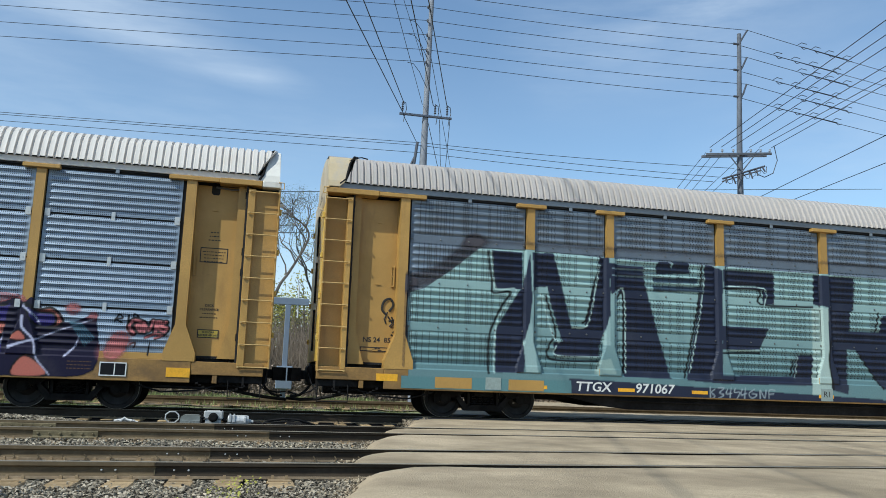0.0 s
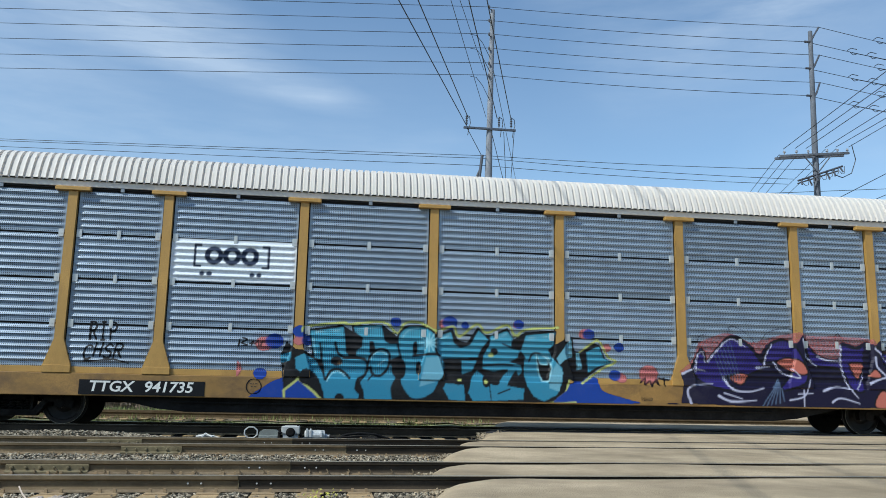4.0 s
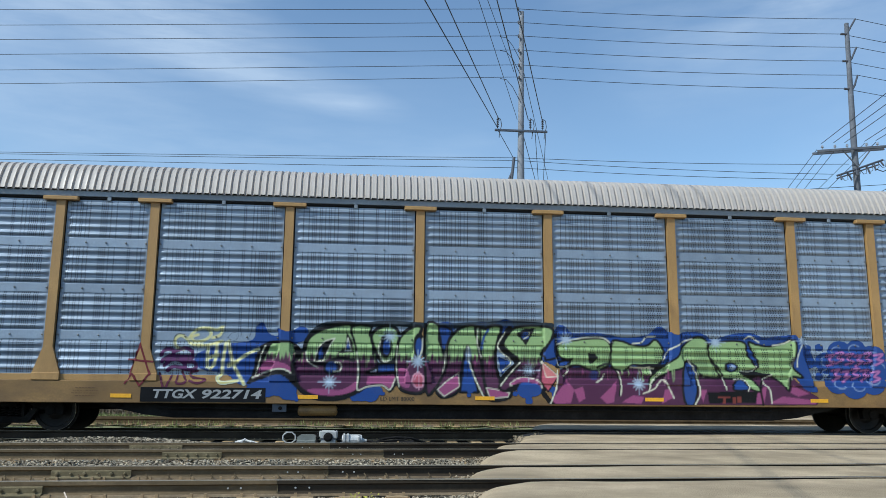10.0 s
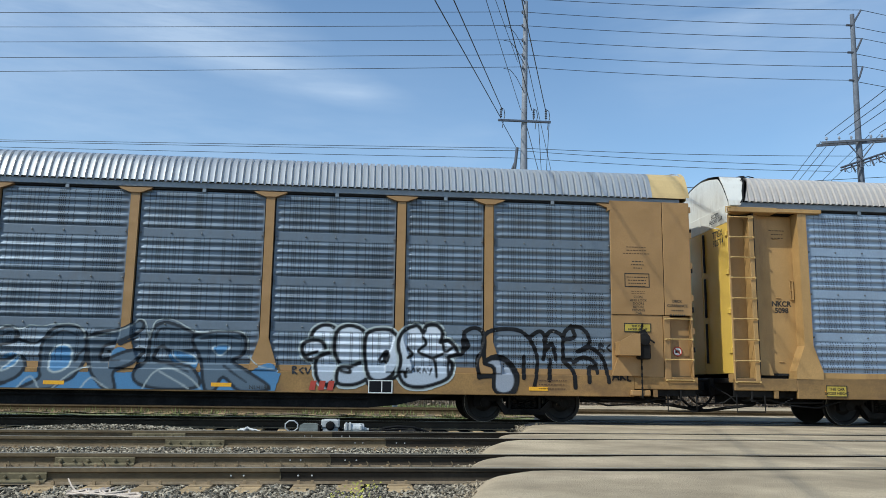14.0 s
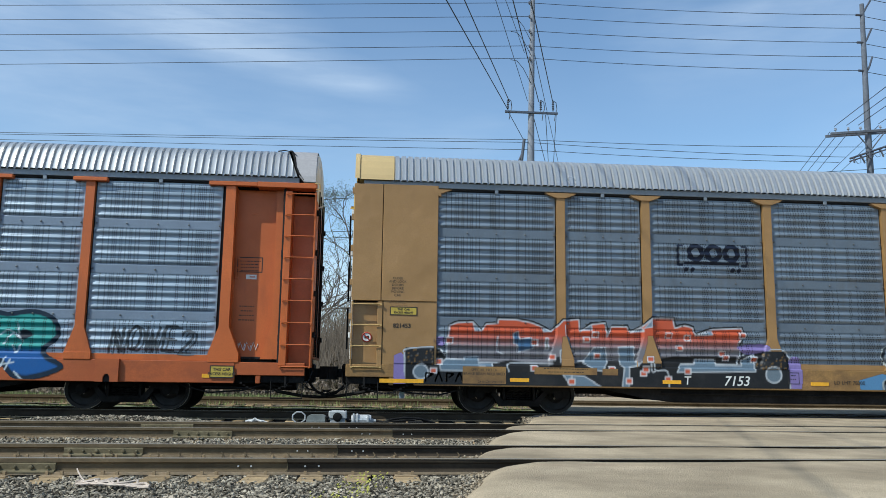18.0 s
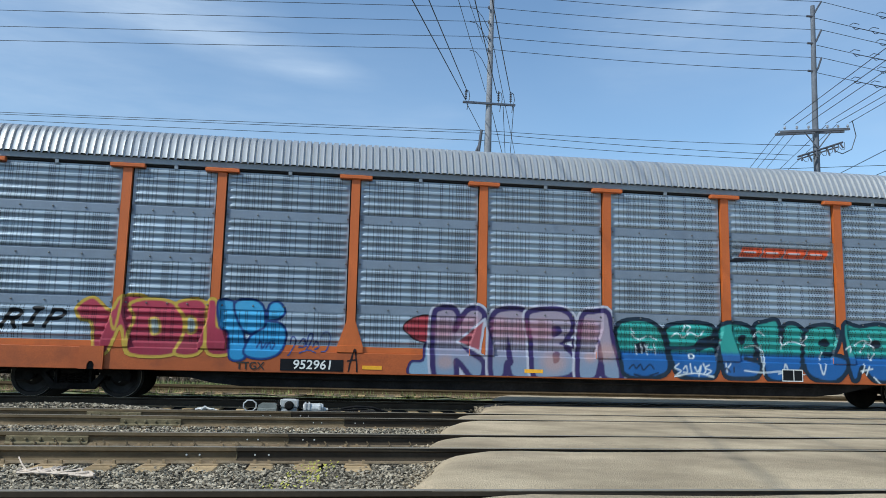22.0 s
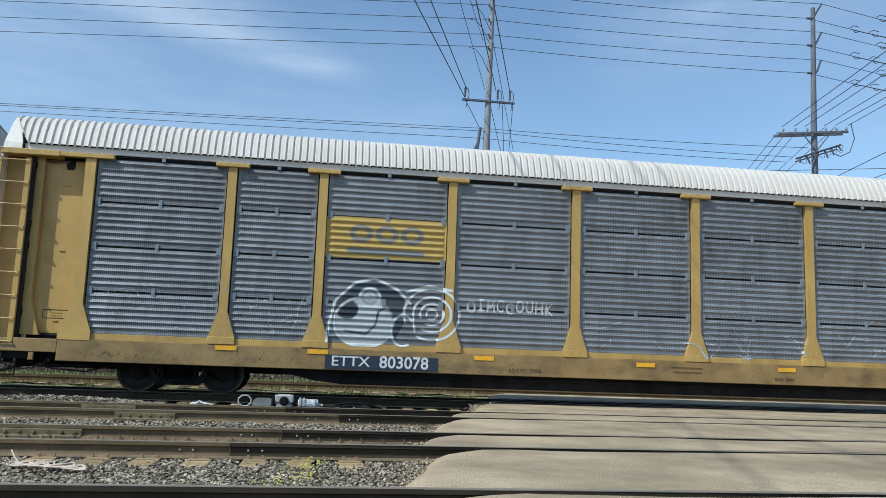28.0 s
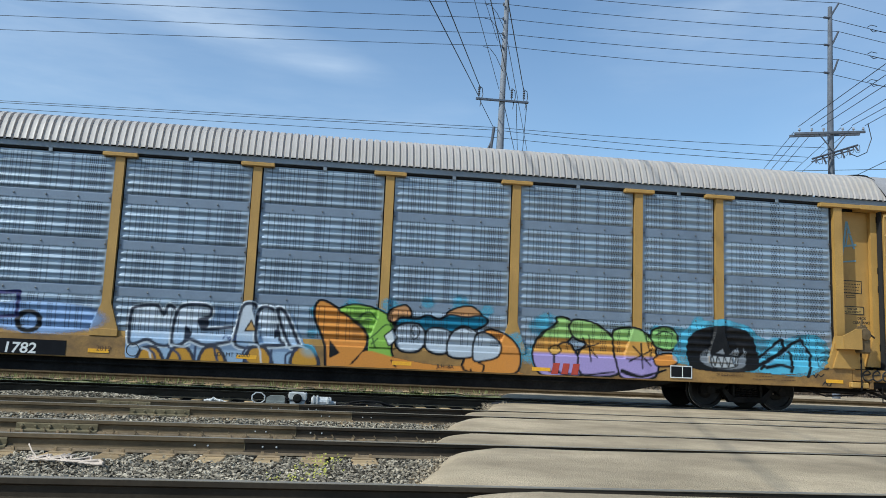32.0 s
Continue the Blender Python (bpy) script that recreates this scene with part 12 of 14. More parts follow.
# car E: names in chrome, teal, red and blue, and an orange slanted emblem
def paint_e(car):
    cv = Canvas(-11.8, 12.0, 0.62, 2.45)
    pur = tone(52, 42, 92)
    sil = fade(tone(122, 140, 166), tone(150, 140, 158), 1.1, 0.6)
    ice, PALEL = tone(128, 156, 182), tone(178, 180, 196)
    teal = fade(tone(40, 92, 156), tone(60, 150, 144), 1.26, 0.10, 0.01)
    # silver letters with purple edges
    area(cv, [(-3.2, 1.65), (-2.95, 1.86), (-2.57, 1.89), (-2.52, 1.37), (-2.86, 1.36), (-3.04, 1.47)], tone(160, 60, 70), K, 0.03, True)
    area(cv, [(-3.02, 0.6), (-3.01, 0.89), (-2.75, 0.94), (-2.68, 1.32), (-2.35, 1.37), (-2.3, 0.57)], ice, pur, 0.06, True)
    area(cv, [(-2.49, 0.57), (-2.53, 1.84), (-2.39, 2.08), (-2.08, 2.09), (-1.97, 1.9), (-2.05, 1.61), (-1.8, 2.04), (-1.54, 2.11), (-1.39, 1.92), (-1.59, 1.62), (-1.85, 1.36), (-1.7, 1.15), (-1.4, 0.92), (-1.44, 0.59), (-1.67, 0.58), (-2.01, 0.95), (-2.02, 0.58)], sil, pur, 0.12, True, PALEL)
    area(cv, [(-1.23, 0.59), (-1.24, 1.63), (-1.18, 1.99), (-0.93, 2.12), (-0.51, 2.11), (-0.38, 1.89), (-0.26, 0.94), (-0.25, 0.6), (-0.76, 0.6), (-0.87, 0.93), (-0.95, 0.59)], sil, pur, 0.12, True, PALEL)
    area(cv, [(-0.42, 1.89), (-0.31, 2.09), (0.27, 2.16), (0.59, 2.02), (0.65, 1.7), (0.46, 1.38), (0.66, 1.13), (0.72, 0.83), (0.56, 0.66), (0.21, 0.59), (-0.27, 0.63), (-0.33, 1.41)], sil, pur, 0.12, True, PALEL)
    area(cv, [(0.75, 0.62), (0.78, 1.44), (0.88, 2.03), (1.12, 2.12), (1.46, 2.09), (1.58, 1.45), (1.77, 0.63), (1.36, 0.63), (1.28, 0.96), (1.16, 0.62)], sil, pur, 0.12, True, PALEL)
    area(cv, [(0.16, 1.73), (0.34, 1.77), (0.38, 1.61), (0.19, 1.52)], pur, None, 0.05, True)
    area(cv, [(0.18, 1.16), (0.33, 1.19), (0.31, 0.99), (0.19, 0.94)], pur, None, 0.05, True)
    area(cv, [(-0.87, 0.93), (-0.85, 1.52), (-0.73, 0.93)], pur, None, 0.05, True)
    area(cv, [(1.22, 0.96), (1.23, 1.57), (1.34, 0.96)], pur, None, 0.05, True)
    for x, z, r in ((-2.3, 1.61, 0.24), (-1.73, 1.68, 0.26), (-1.03, 1.7, 0.24), (-0.55, 1.65, 0.26), (-0.08, 1.66, 0.26), (1.01, 1.69, 0.26),):
        cv.blob(x, z, r, r * 0.85, tone(186, 110, 120), 0.4, 0.9)
    for x, z, r in ((0.19, 0.94, 0.26), (1.39, 1.21, 0.21), (1.03, 1.08, 0.12), (-2.26, 0.9, 0.17),):
        cv.blob(x, z, r, r * 0.85, tone(205, 150, 120), 0.35, 0.9)
    area(cv, [(0.36, 1.38), (0.65, 1.48), (0.64, 1.29)], tone(205, 205, 215), pur, 0.05, False)
    area(cv, [(-2.01, 1.35), (-1.39, 1.87), (-1.49, 1.15)], tone(150, 80, 90), PALEL, 0.05, False)
    # teal and blue letters
    area(cv, [(1.76, 0.97), (1.65, 1.58), (1.74, 1.88), (2.11, 1.98), (2.49, 1.94), (2.74, 1.73), (2.85, 1.36), (2.9, 0.87), (2.63, 0.68), (2.14, 0.64), (1.82, 0.73)], teal, tone(24, 42, 60), 0.1, True)
    area(cv, [(2.89, 1.48), (2.84, 1.79), (3.11, 1.91), (3.62, 1.95), (4.01, 1.86), (3.98, 1.63), (3.65, 1.5), (3.6, 1.33), (4.01, 1.43), (4.09, 1.01), (3.96, 0.7), (3.51, 0.66), (3.11, 0.73), (2.98, 0.99)], teal, tone(24, 42, 60), 0.1, True)
    area(cv, [(4.16, 1.01), (4.08, 1.63), (4.21, 1.91), (4.52, 1.97), (4.91, 1.88), (5.04, 1.53), (5.01, 1.15), (4.78, 1.15), (5.14, 1.03), (5.04, 0.73), (4.65, 0.68), (4.27, 0.72)], teal, tone(24, 42, 60), 0.1, True)
    area(cv, [(5.01, 1.86), (5.3, 2.02), (5.63, 2.05), (5.69, 1.54), (5.77, 1.93), (6.09, 1.98), (6.35, 1.69), (6.21, 1.18), (6.08, 0.86), (5.69, 0.64), (5.3, 0.69), (5.17, 1.03)], teal, tone(24, 42, 60), 0.1, True)
    area(cv, [(6.22, 1.3), (6.3, 1.81), (6.62, 1.97), (7.02, 1.96), (7.15, 1.7), (7.01, 1.34), (6.75, 1.31), (7.25, 1.22), (7.3, 0.94), (7, 0.66), (6.47, 0.7), (6.24, 0.92)], teal, tone(24, 42, 60), 0.1, True)
    area(cv, [(7.24, 1.99), (7.7, 1.97), (8.25, 2.04), (8.66, 1.87), (8.76, 1.53), (8.5, 1.27), (8.58, 1.09), (8.9, 0.89), (8.35, 0.68), (7.94, 0.72), (7.68, 1.01), (7.56, 0.72), (7.38, 0.82)], teal, tone(24, 42, 60), 0.1, True)
    area(cv, [(2.1, 1.39), (2.35, 1.47), (2.37, 1.25), (2.15, 1.22)], tone(20, 34, 50), None, 0.05, True)
    area(cv, [(4.62, 1.65), (4.78, 1.7), (4.78, 1.52), (4.65, 1.47)], tone(20, 34, 50), None, 0.05, True)
    area(cv, [(6.62, 1.51), (6.75, 1.67), (6.94, 1.55), (6.8, 1.47)], tone(20, 34, 50), None, 0.05, True)
    area(cv, [(7.91, 1.54), (8.1, 1.67), (8.26, 1.55), (8.07, 1.44)], tone(20, 34, 50), None, 0.05, True)
    area(cv, [(7.77, 1.59), (7.86, 1.64)], tone(20, 34, 50), None, 0.05, True)
    area(cv, [(3.37, 1.39), (3.6, 1.42)], tone(20, 34, 50), None, 0.05, True)
    cv.stroke(curve([(2.9, 1.34), (3.5, 1.37), (4.14, 1.56)]), 0.09, tone(24, 42, 60))
    cv.stroke(curve([(2.02, 1.64), (2.2, 1.52), (2.39, 1.6)]), 0.03, tone(214, 224, 230), 0.9)
    cv.stroke(curve([(2.12, 1.39), (2.15, 1.2)]), 0.03, tone(214, 224, 230), 0.9)
    cv.stroke(curve([(2.25, 1.42), (2.28, 1.22)]), 0.03, tone(214, 224, 230), 0.9)
    cv.stroke(curve([(2.35, 1.4), (2.4, 1.2)]), 0.03, tone(214, 224, 230), 0.9)
    cv.stroke(curve([(2.43, 1.42), (2.37, 1.3), (2.52, 1.3)]), 0.03, tone(214, 224, 230), 0.9)
    cv.stroke(curve([(2.57, 1.43), (2.6, 1.21)]), 0.03, tone(214, 224, 230), 0.9)
    cv.stroke(curve([(2.02, 1.76), (2.09, 1.66)]), 0.03, tone(214, 224, 230), 0.9)
    cv.stroke(curve([(2.47, 1.6), (2.62, 1.53)]), 0.03, tone(214, 224, 230), 0.9)
    cv.stroke(curve([(2.99, 1.61), (3.12, 1.69), (3.27, 1.59), (3.45, 1.72), (3.62, 1.62), (3.78, 1.75)]), 0.03, tone(214, 224, 230), 0.9)
    cv.stroke(curve([(3.27, 1.74), (3.32, 1.87), (3.44, 1.84), (3.37, 1.72)]), 0.03, tone(214, 224, 230), 0.9)
    cv.stroke(curve([(3.13, 1), (3.03, 0.9), (3.18, 0.83), (3.08, 0.75)]), 0.03, tone(214, 224, 230), 0.9)
    cv.stroke(curve([(3.23, 0.87), (3.3, 0.95), (3.33, 0.8), (3.23, 0.8)]), 0.03, tone(214, 224, 230), 0.9)
    cv.stroke(curve([(3.4, 1), (3.43, 0.78)]), 0.03, tone(214, 224, 230), 0.9)
    cv.stroke(curve([(3.51, 0.93), (3.58, 0.81), (3.66, 0.96), (3.61, 0.73)]), 0.03, tone(214, 224, 230), 0.9)
    cv.stroke(curve([(3.71, 1.01), (3.78, 0.86), (3.73, 0.78)]), 0.03, tone(214, 224, 230), 0.9)
    cv.stroke(curve([(3.86, 0.98), (3.76, 0.91), (3.91, 0.84), (3.79, 0.76)]), 0.03, tone(214, 224, 230), 0.9)
    cv.stroke(curve([(3.01, 0.7), (3.51, 0.78), (3.96, 0.71)]), 0.03, tone(214, 224, 230), 0.9)
    cv.stroke(curve([(4.78, 1.4), (4.99, 1.45), (5.17, 1.36), (5.25, 1.16), (5.17, 0.91)]), 0.03, tone(214, 224, 230), 0.9)
    cv.stroke(curve([(4.99, 1.65), (5.12, 1.78), (5.27, 1.69)]), 0.03, tone(214, 224, 230), 0.9)
    cv.stroke(curve([(5.17, 1.46), (5.19, 0.78)]), 0.03, tone(214, 224, 230), 0.9)
    cv.stroke(curve([(5.67, 1.67), (5.69, 1.39)]), 0.03, tone(214, 224, 230), 0.9)
    cv.stroke(curve([(5.72, 1.47), (5.95, 1.57), (6.27, 1.48)]), 0.03, tone(214, 224, 230), 0.9)
    cv.stroke(curve([(6.17, 1.66), (6.22, 1.56), (6.35, 1.71)]), 0.03, tone(214, 224, 230), 0.9)
    cv.stroke(curve([(5.69, 0.85), (5.74, 1.04), (5.82, 0.84)]), 0.03, tone(214, 224, 230), 0.9)
    cv.stroke(curve([(5.56, 0.81), (5.87, 0.89)]), 0.03, tone(214, 224, 230), 0.9)
    cv.stroke(curve([(6.61, 1.06), (6.69, 0.81), (6.77, 1.06)]), 0.03, tone(214, 224, 230), 0.9)
    cv.stroke(curve([(6.69, 1.34), (6.64, 1.16)]), 0.03, tone(214, 224, 230), 0.9)
    cv.stroke(curve([(7.28, 1.42), (7.42, 1.5), (7.39, 1.35)]), 0.03, tone(214, 224, 230), 0.9)
    cv.stroke(curve([(7.55, 1.51), (7.77, 1.64), (7.96, 1.52)]), 0.03, tone(214, 224, 230), 0.9)
    cv.stroke(curve([(7.69, 1.36), (7.88, 1.59), (8.07, 1.42)]), 0.03, tone(214, 224, 230), 0.9)
    cv.stroke(curve([(7.94, 1.77), (7.99, 1.59)]), 0.03, tone(214, 224, 230), 0.9)
    cv.stroke(curve([(7.88, 1.33), (7.95, 1.18), (8.04, 1.34)]), 0.03, tone(214, 224, 230), 0.9)
    cv.stroke(curve([(7.68, 0.87), (7.76, 1.08)]), 0.03, tone(214, 224, 230), 0.9)
    cv.stroke(curve([(7.78, 0.82), (7.87, 1.03)]), 0.03, tone(214, 224, 230), 0.9)
    cv.stroke(curve([(7.65, 0.92), (7.95, 0.98)]), 0.03, tone(214, 224, 230), 0.9)
    cv.stroke(curve([(7.97, 0.78), (8.13, 0.63)]), 0.03, tone(214, 224, 230), 0.9)
    cv.stroke(curve([(4.72, 0.87), (5.17, 0.83), (5.69, 0.87), (6.21, 0.8)]), 0.03, tone(214, 224, 230), 0.9)
    cv.stroke(curve([(4.27, 1.02), (4.29, 0.82)]), 0.03, tone(214, 224, 230), 0.9)
    cv.stroke(curve([(4.31, 0.92), (4.39, 1.02)]), 0.03, tone(214, 224, 230), 0.9)
    for x, z, r in ((3.45, 1.17, 0.08),):
        cv.blob(x, z, r, r * 0.85, tone(214, 224, 230), 1.0, 0.2)
    for x, z, r in ((3.45, 1.17, 0.05),):
        cv.blob(x, z, r, r * 0.85, tone(40, 70, 110), 1.0, 0.2)
    cv.stroke(curve([(1.94, 0.85), (2.04, 0.95), (2.11, 0.86), (2.21, 0.96), (2.28, 0.83), (2.43, 0.96), (2.53, 0.86)]), 0.035, tone(22, 40, 66))
    cv.stroke(curve([(2.06, 0.73), (2.34, 0.69), (2.63, 0.77)]), 0.035, tone(22, 40, 66))
    cv.stroke(curve([(5.76, 0.77), (5.82, 0.89)]), 0.035, tone(22, 40, 66))
    cv.stroke(curve([(4.22, 1.01), (4.22, 0.83), (4.27, 0.92), (4.37, 0.83)]), 0.035, tone(22, 40, 66))
    cv.stroke(curve([(4.46, 0.94), (4.46, 0.83)]), 0.035, tone(22, 40, 66))
    # faint grey tag near the end
    word(cv, "NOWE2", 9.75, 11.55, 1.25, 1.75, [(0.05, tone(78, 84, 90), 0, 0), (0.03, tone(92, 98, 104), 0.09, -0.03)], 0.3, 0.16, 0.05)
    word(cv, "RIP", -11.55, -10.3, 1.45, 1.80, [(0.075, K, 0, 0)], 0.3, 0.5, 0.04)
    red, GOLD, sky, NIGHT = fade(tone(140, 46, 66), tone(168, 62, 82), 1.4, 0.6), tone(186, 156, 66), fade(tone(58, 138, 190), tone(76, 158, 205), 1.4, 0.5), tone(26, 52, 110)
    # red letters with a yellow edge, then blue ones
    area(cv, [(-10.02, 1.86), (-9.7, 2.09), (-9.33, 1.81), (-9.11, 2.13), (-8.57, 2.05), (-8.58, 1.05), (-8.95, 0.94), (-9.1, 1.49), (-9.33, 0.95), (-9.61, 0.94), (-9.69, 1.53), (-9.92, 1.62)], red, GOLD, 0.065, True)
    cv.stroke(curve([(-9.33, 1.73), (-9.22, 1.42), (-9.11, 2.06)]), 0.05, GOLD)
    # more
    area(cv, [(-8.97, 1.96), (-8.59, 2.09), (-8.1, 2.03), (-7.87, 1.75), (-7.83, 1.28), (-8.05, 0.92), (-8.88, 0.92), (-8.95, 1.34), (-8.85, 1.67)], red, GOLD, 0.065, True)
    area(cv, [(-8.03, 2), (-7.62, 2.12), (-7.39, 1.97), (-7.33, 1.42), (-7.51, 0.96), (-7.98, 0.95), (-7.85, 1.33), (-7.83, 1.7)], red, GOLD, 0.065, True)
    area(cv, [(-7.38, 2.05), (-7.18, 2.07), (-7.14, 1.55), (-6.92, 1.56), (-6.78, 1.31), (-6.86, 0.98), (-7.3, 0.97), (-7.39, 1.42)], red, GOLD, 0.065, True)
    area(cv, [(-8.53, 1.65), (-8.37, 1.66), (-8.32, 1.41), (-8.47, 1.35)], tone(150, 160, 160), GOLD, 0.05, True)
    area(cv, [(-7.78, 1.71), (-7.62, 1.69), (-7.59, 1.44), (-7.75, 1.4)], tone(150, 160, 160), GOLD, 0.05, True)
    area(cv, [(-7.16, 2.05), (-6.96, 2.12), (-6.76, 2), (-6.63, 1.55), (-6.52, 0.93), (-6.85, 0.87), (-6.92, 1.41), (-7.1, 1.55)], sky, NIGHT, 0.05, True)
    area(cv, [(-6.83, 2.03), (-6.5, 2.15), (-6.23, 2.02), (-6.15, 1.61), (-6.31, 1.43), (-6.63, 1.49)], sky, NIGHT, 0.05, True)
    area(cv, [(-6.1, 2.02), (-5.9, 2.11), (-5.75, 1.92), (-5.86, 1.75), (-6.1, 1.69), (-5.83, 1.64), (-5.7, 1.4), (-5.83, 1.02), (-6.2, 0.88), (-6.57, 0.99), (-6.44, 1.37), (-6.15, 1.59)], sky, NIGHT, 0.05, True)
    cv.stroke(curve([(-6.31, 1.13), (-6.23, 1.26), (-6.2, 1.1), (-6.12, 1.23)]), 0.035, NIGHT)
    cv.stroke(curve([(-6.12, 1.11), (-6.05, 1.24), (-6.02, 1.11)]), 0.035, NIGHT)
    cv.stroke(curve([(-5.99, 1.26), (-5.94, 1.19), (-5.99, 1.09)]), 0.035, NIGHT)
    cv.stroke(curve([(-5.62, 1.22), (-5.57, 1.38), (-5.49, 1.28), (-5.59, 1.05), (-5.65, 0.97)]), 0.028, tone(60, 76, 130), 0.9)
    cv.stroke(curve([(-5.43, 1.23), (-5.33, 1.34), (-5.3, 1.18), (-5.43, 1.15)]), 0.028, tone(60, 76, 130), 0.9)
    cv.stroke(curve([(-5.27, 1.19), (-5.22, 1.42), (-5.14, 1.42), (-5.19, 1.24), (-5.27, 1.11)]), 0.028, tone(60, 76, 130), 0.9)
    cv.stroke(curve([(-5.14, 1.16), (-5.06, 1.29), (-5, 1.17), (-5.11, 1.11)]), 0.028, tone(60, 76, 130), 0.9)
    cv.stroke(curve([(-4.98, 1.35), (-4.87, 1.5), (-4.76, 1.38), (-4.84, 1.1), (-4.95, 1.07)]), 0.028, tone(60, 76, 130), 0.9)
    cv.stroke(curve([(-5.41, 1.03), (-5.22, 1.09), (-5.06, 1.04)]), 0.028, tone(60, 76, 130), 0.9)
    cv.stroke(curve([(-4.36, 0.65), (-4.28, 1.01), (-4.22, 1.12), (-4.17, 0.66)]), 0.03, tone(30, 26, 30))
    cv.stroke(curve([(-4.39, 0.88), (-4.22, 0.91)]), 0.03, tone(30, 26, 30))
    coat(car, False, cv, "graffiti names in chrome, teal, red and blue", "graffiti", 0.018)
    cv = Canvas(4.3, 7.2, 3.3, 4.0)
    cv.poly([(4.45, 3.42), (7.13, 3.46), (7.13, 3.96), (4.45, 3.94)], tone(138, 148, 158), 0.45)
    for k in range(4):
        x = 4.75 + k * 0.56
        cv.poly([(x - 0.06, 3.53), (x + 0.46, 3.54), (x + 0.58, 3.76), (x + 0.06, 3.75)], tone(206, 84, 46))
        cv.stroke([(x + 0.08, 3.645), (x + 0.36, 3.65)], 0.04, tone(168, 178, 186))
    cv.poly([(4.40, 3.38), (4.62, 3.51), (6.95, 3.52), (5.2, 3.44)], tone(40, 46, 60))
    coat(car, False, cv, "orange slanted emblem over a dark swoosh", "company_emblem")
    part("lettering_panel", Geo().box(-5.80, -4.47, SILL_Y - 0.004, SILL_Y + 0.01, 0.65, 0.90), BLACKPLATE, car)
    lettering(car, "952961", -5.12, 0.775, 0.27, WHITEINK, SILL_Y - 0.006, 0.004, 0.1, 1.05)
    lettering(car, "TTGX", -6.42, 0.73, 0.22, INK, SILL_Y - 0.006, 0.004)
    marks(car, -12.80, 2.52, 0.125, 4, INK, DOOR_FACE, 1, 0.0)
    lettering(car, "27827", -12.60, 2.37, 0.145, INK, DOOR_FACE, 0.004)
    bars(car, -12.66, 4.22, 0.42, 3, 0.08, DIMINK, DOOR_FACE, 4)
    bars(car, -12.66, 3.26, 0.8, 2, 0.08, DIMINK, DOOR_FACE, 3)
    height_sign(car, -12.2, 0.84, SILL_Y - 0.016)
    height_sign(car, 12.2, 0.84, SILL_Y - 0.016)
    data_box(car, 12.62, 3.18, DOOR_FACE, 0.56, 0.34)
    part("white_plate", Geo().box(12.55, 12.78, DOOR_FACE - 0.004, DOOR_FACE + 0.004, 2.86, 2.96), WHITEINK, car)
    bars(car, 12.6, 2.25, 0.4, 4, 0.10, DIMINK, DOOR_FACE, 9)
    route_sign(car, 5.9, 0.78, SILL_Y - 0.006)
    g = Geo()
    for k in range(4):
        g.tube([(12.3 + 0.14 * k, DOOR_FACE, 1.3), (12.36 + 0.14 * k, DOOR_FACE, 1.48), (12.42 + 0.14 * k, DOOR_FACE, 1.32), (12.46 + 0.14 * k, DOOR_FACE, 1.45)], 0.014, 4)
    part("tag", g, WHITEINK, car, "white scrawled tag")


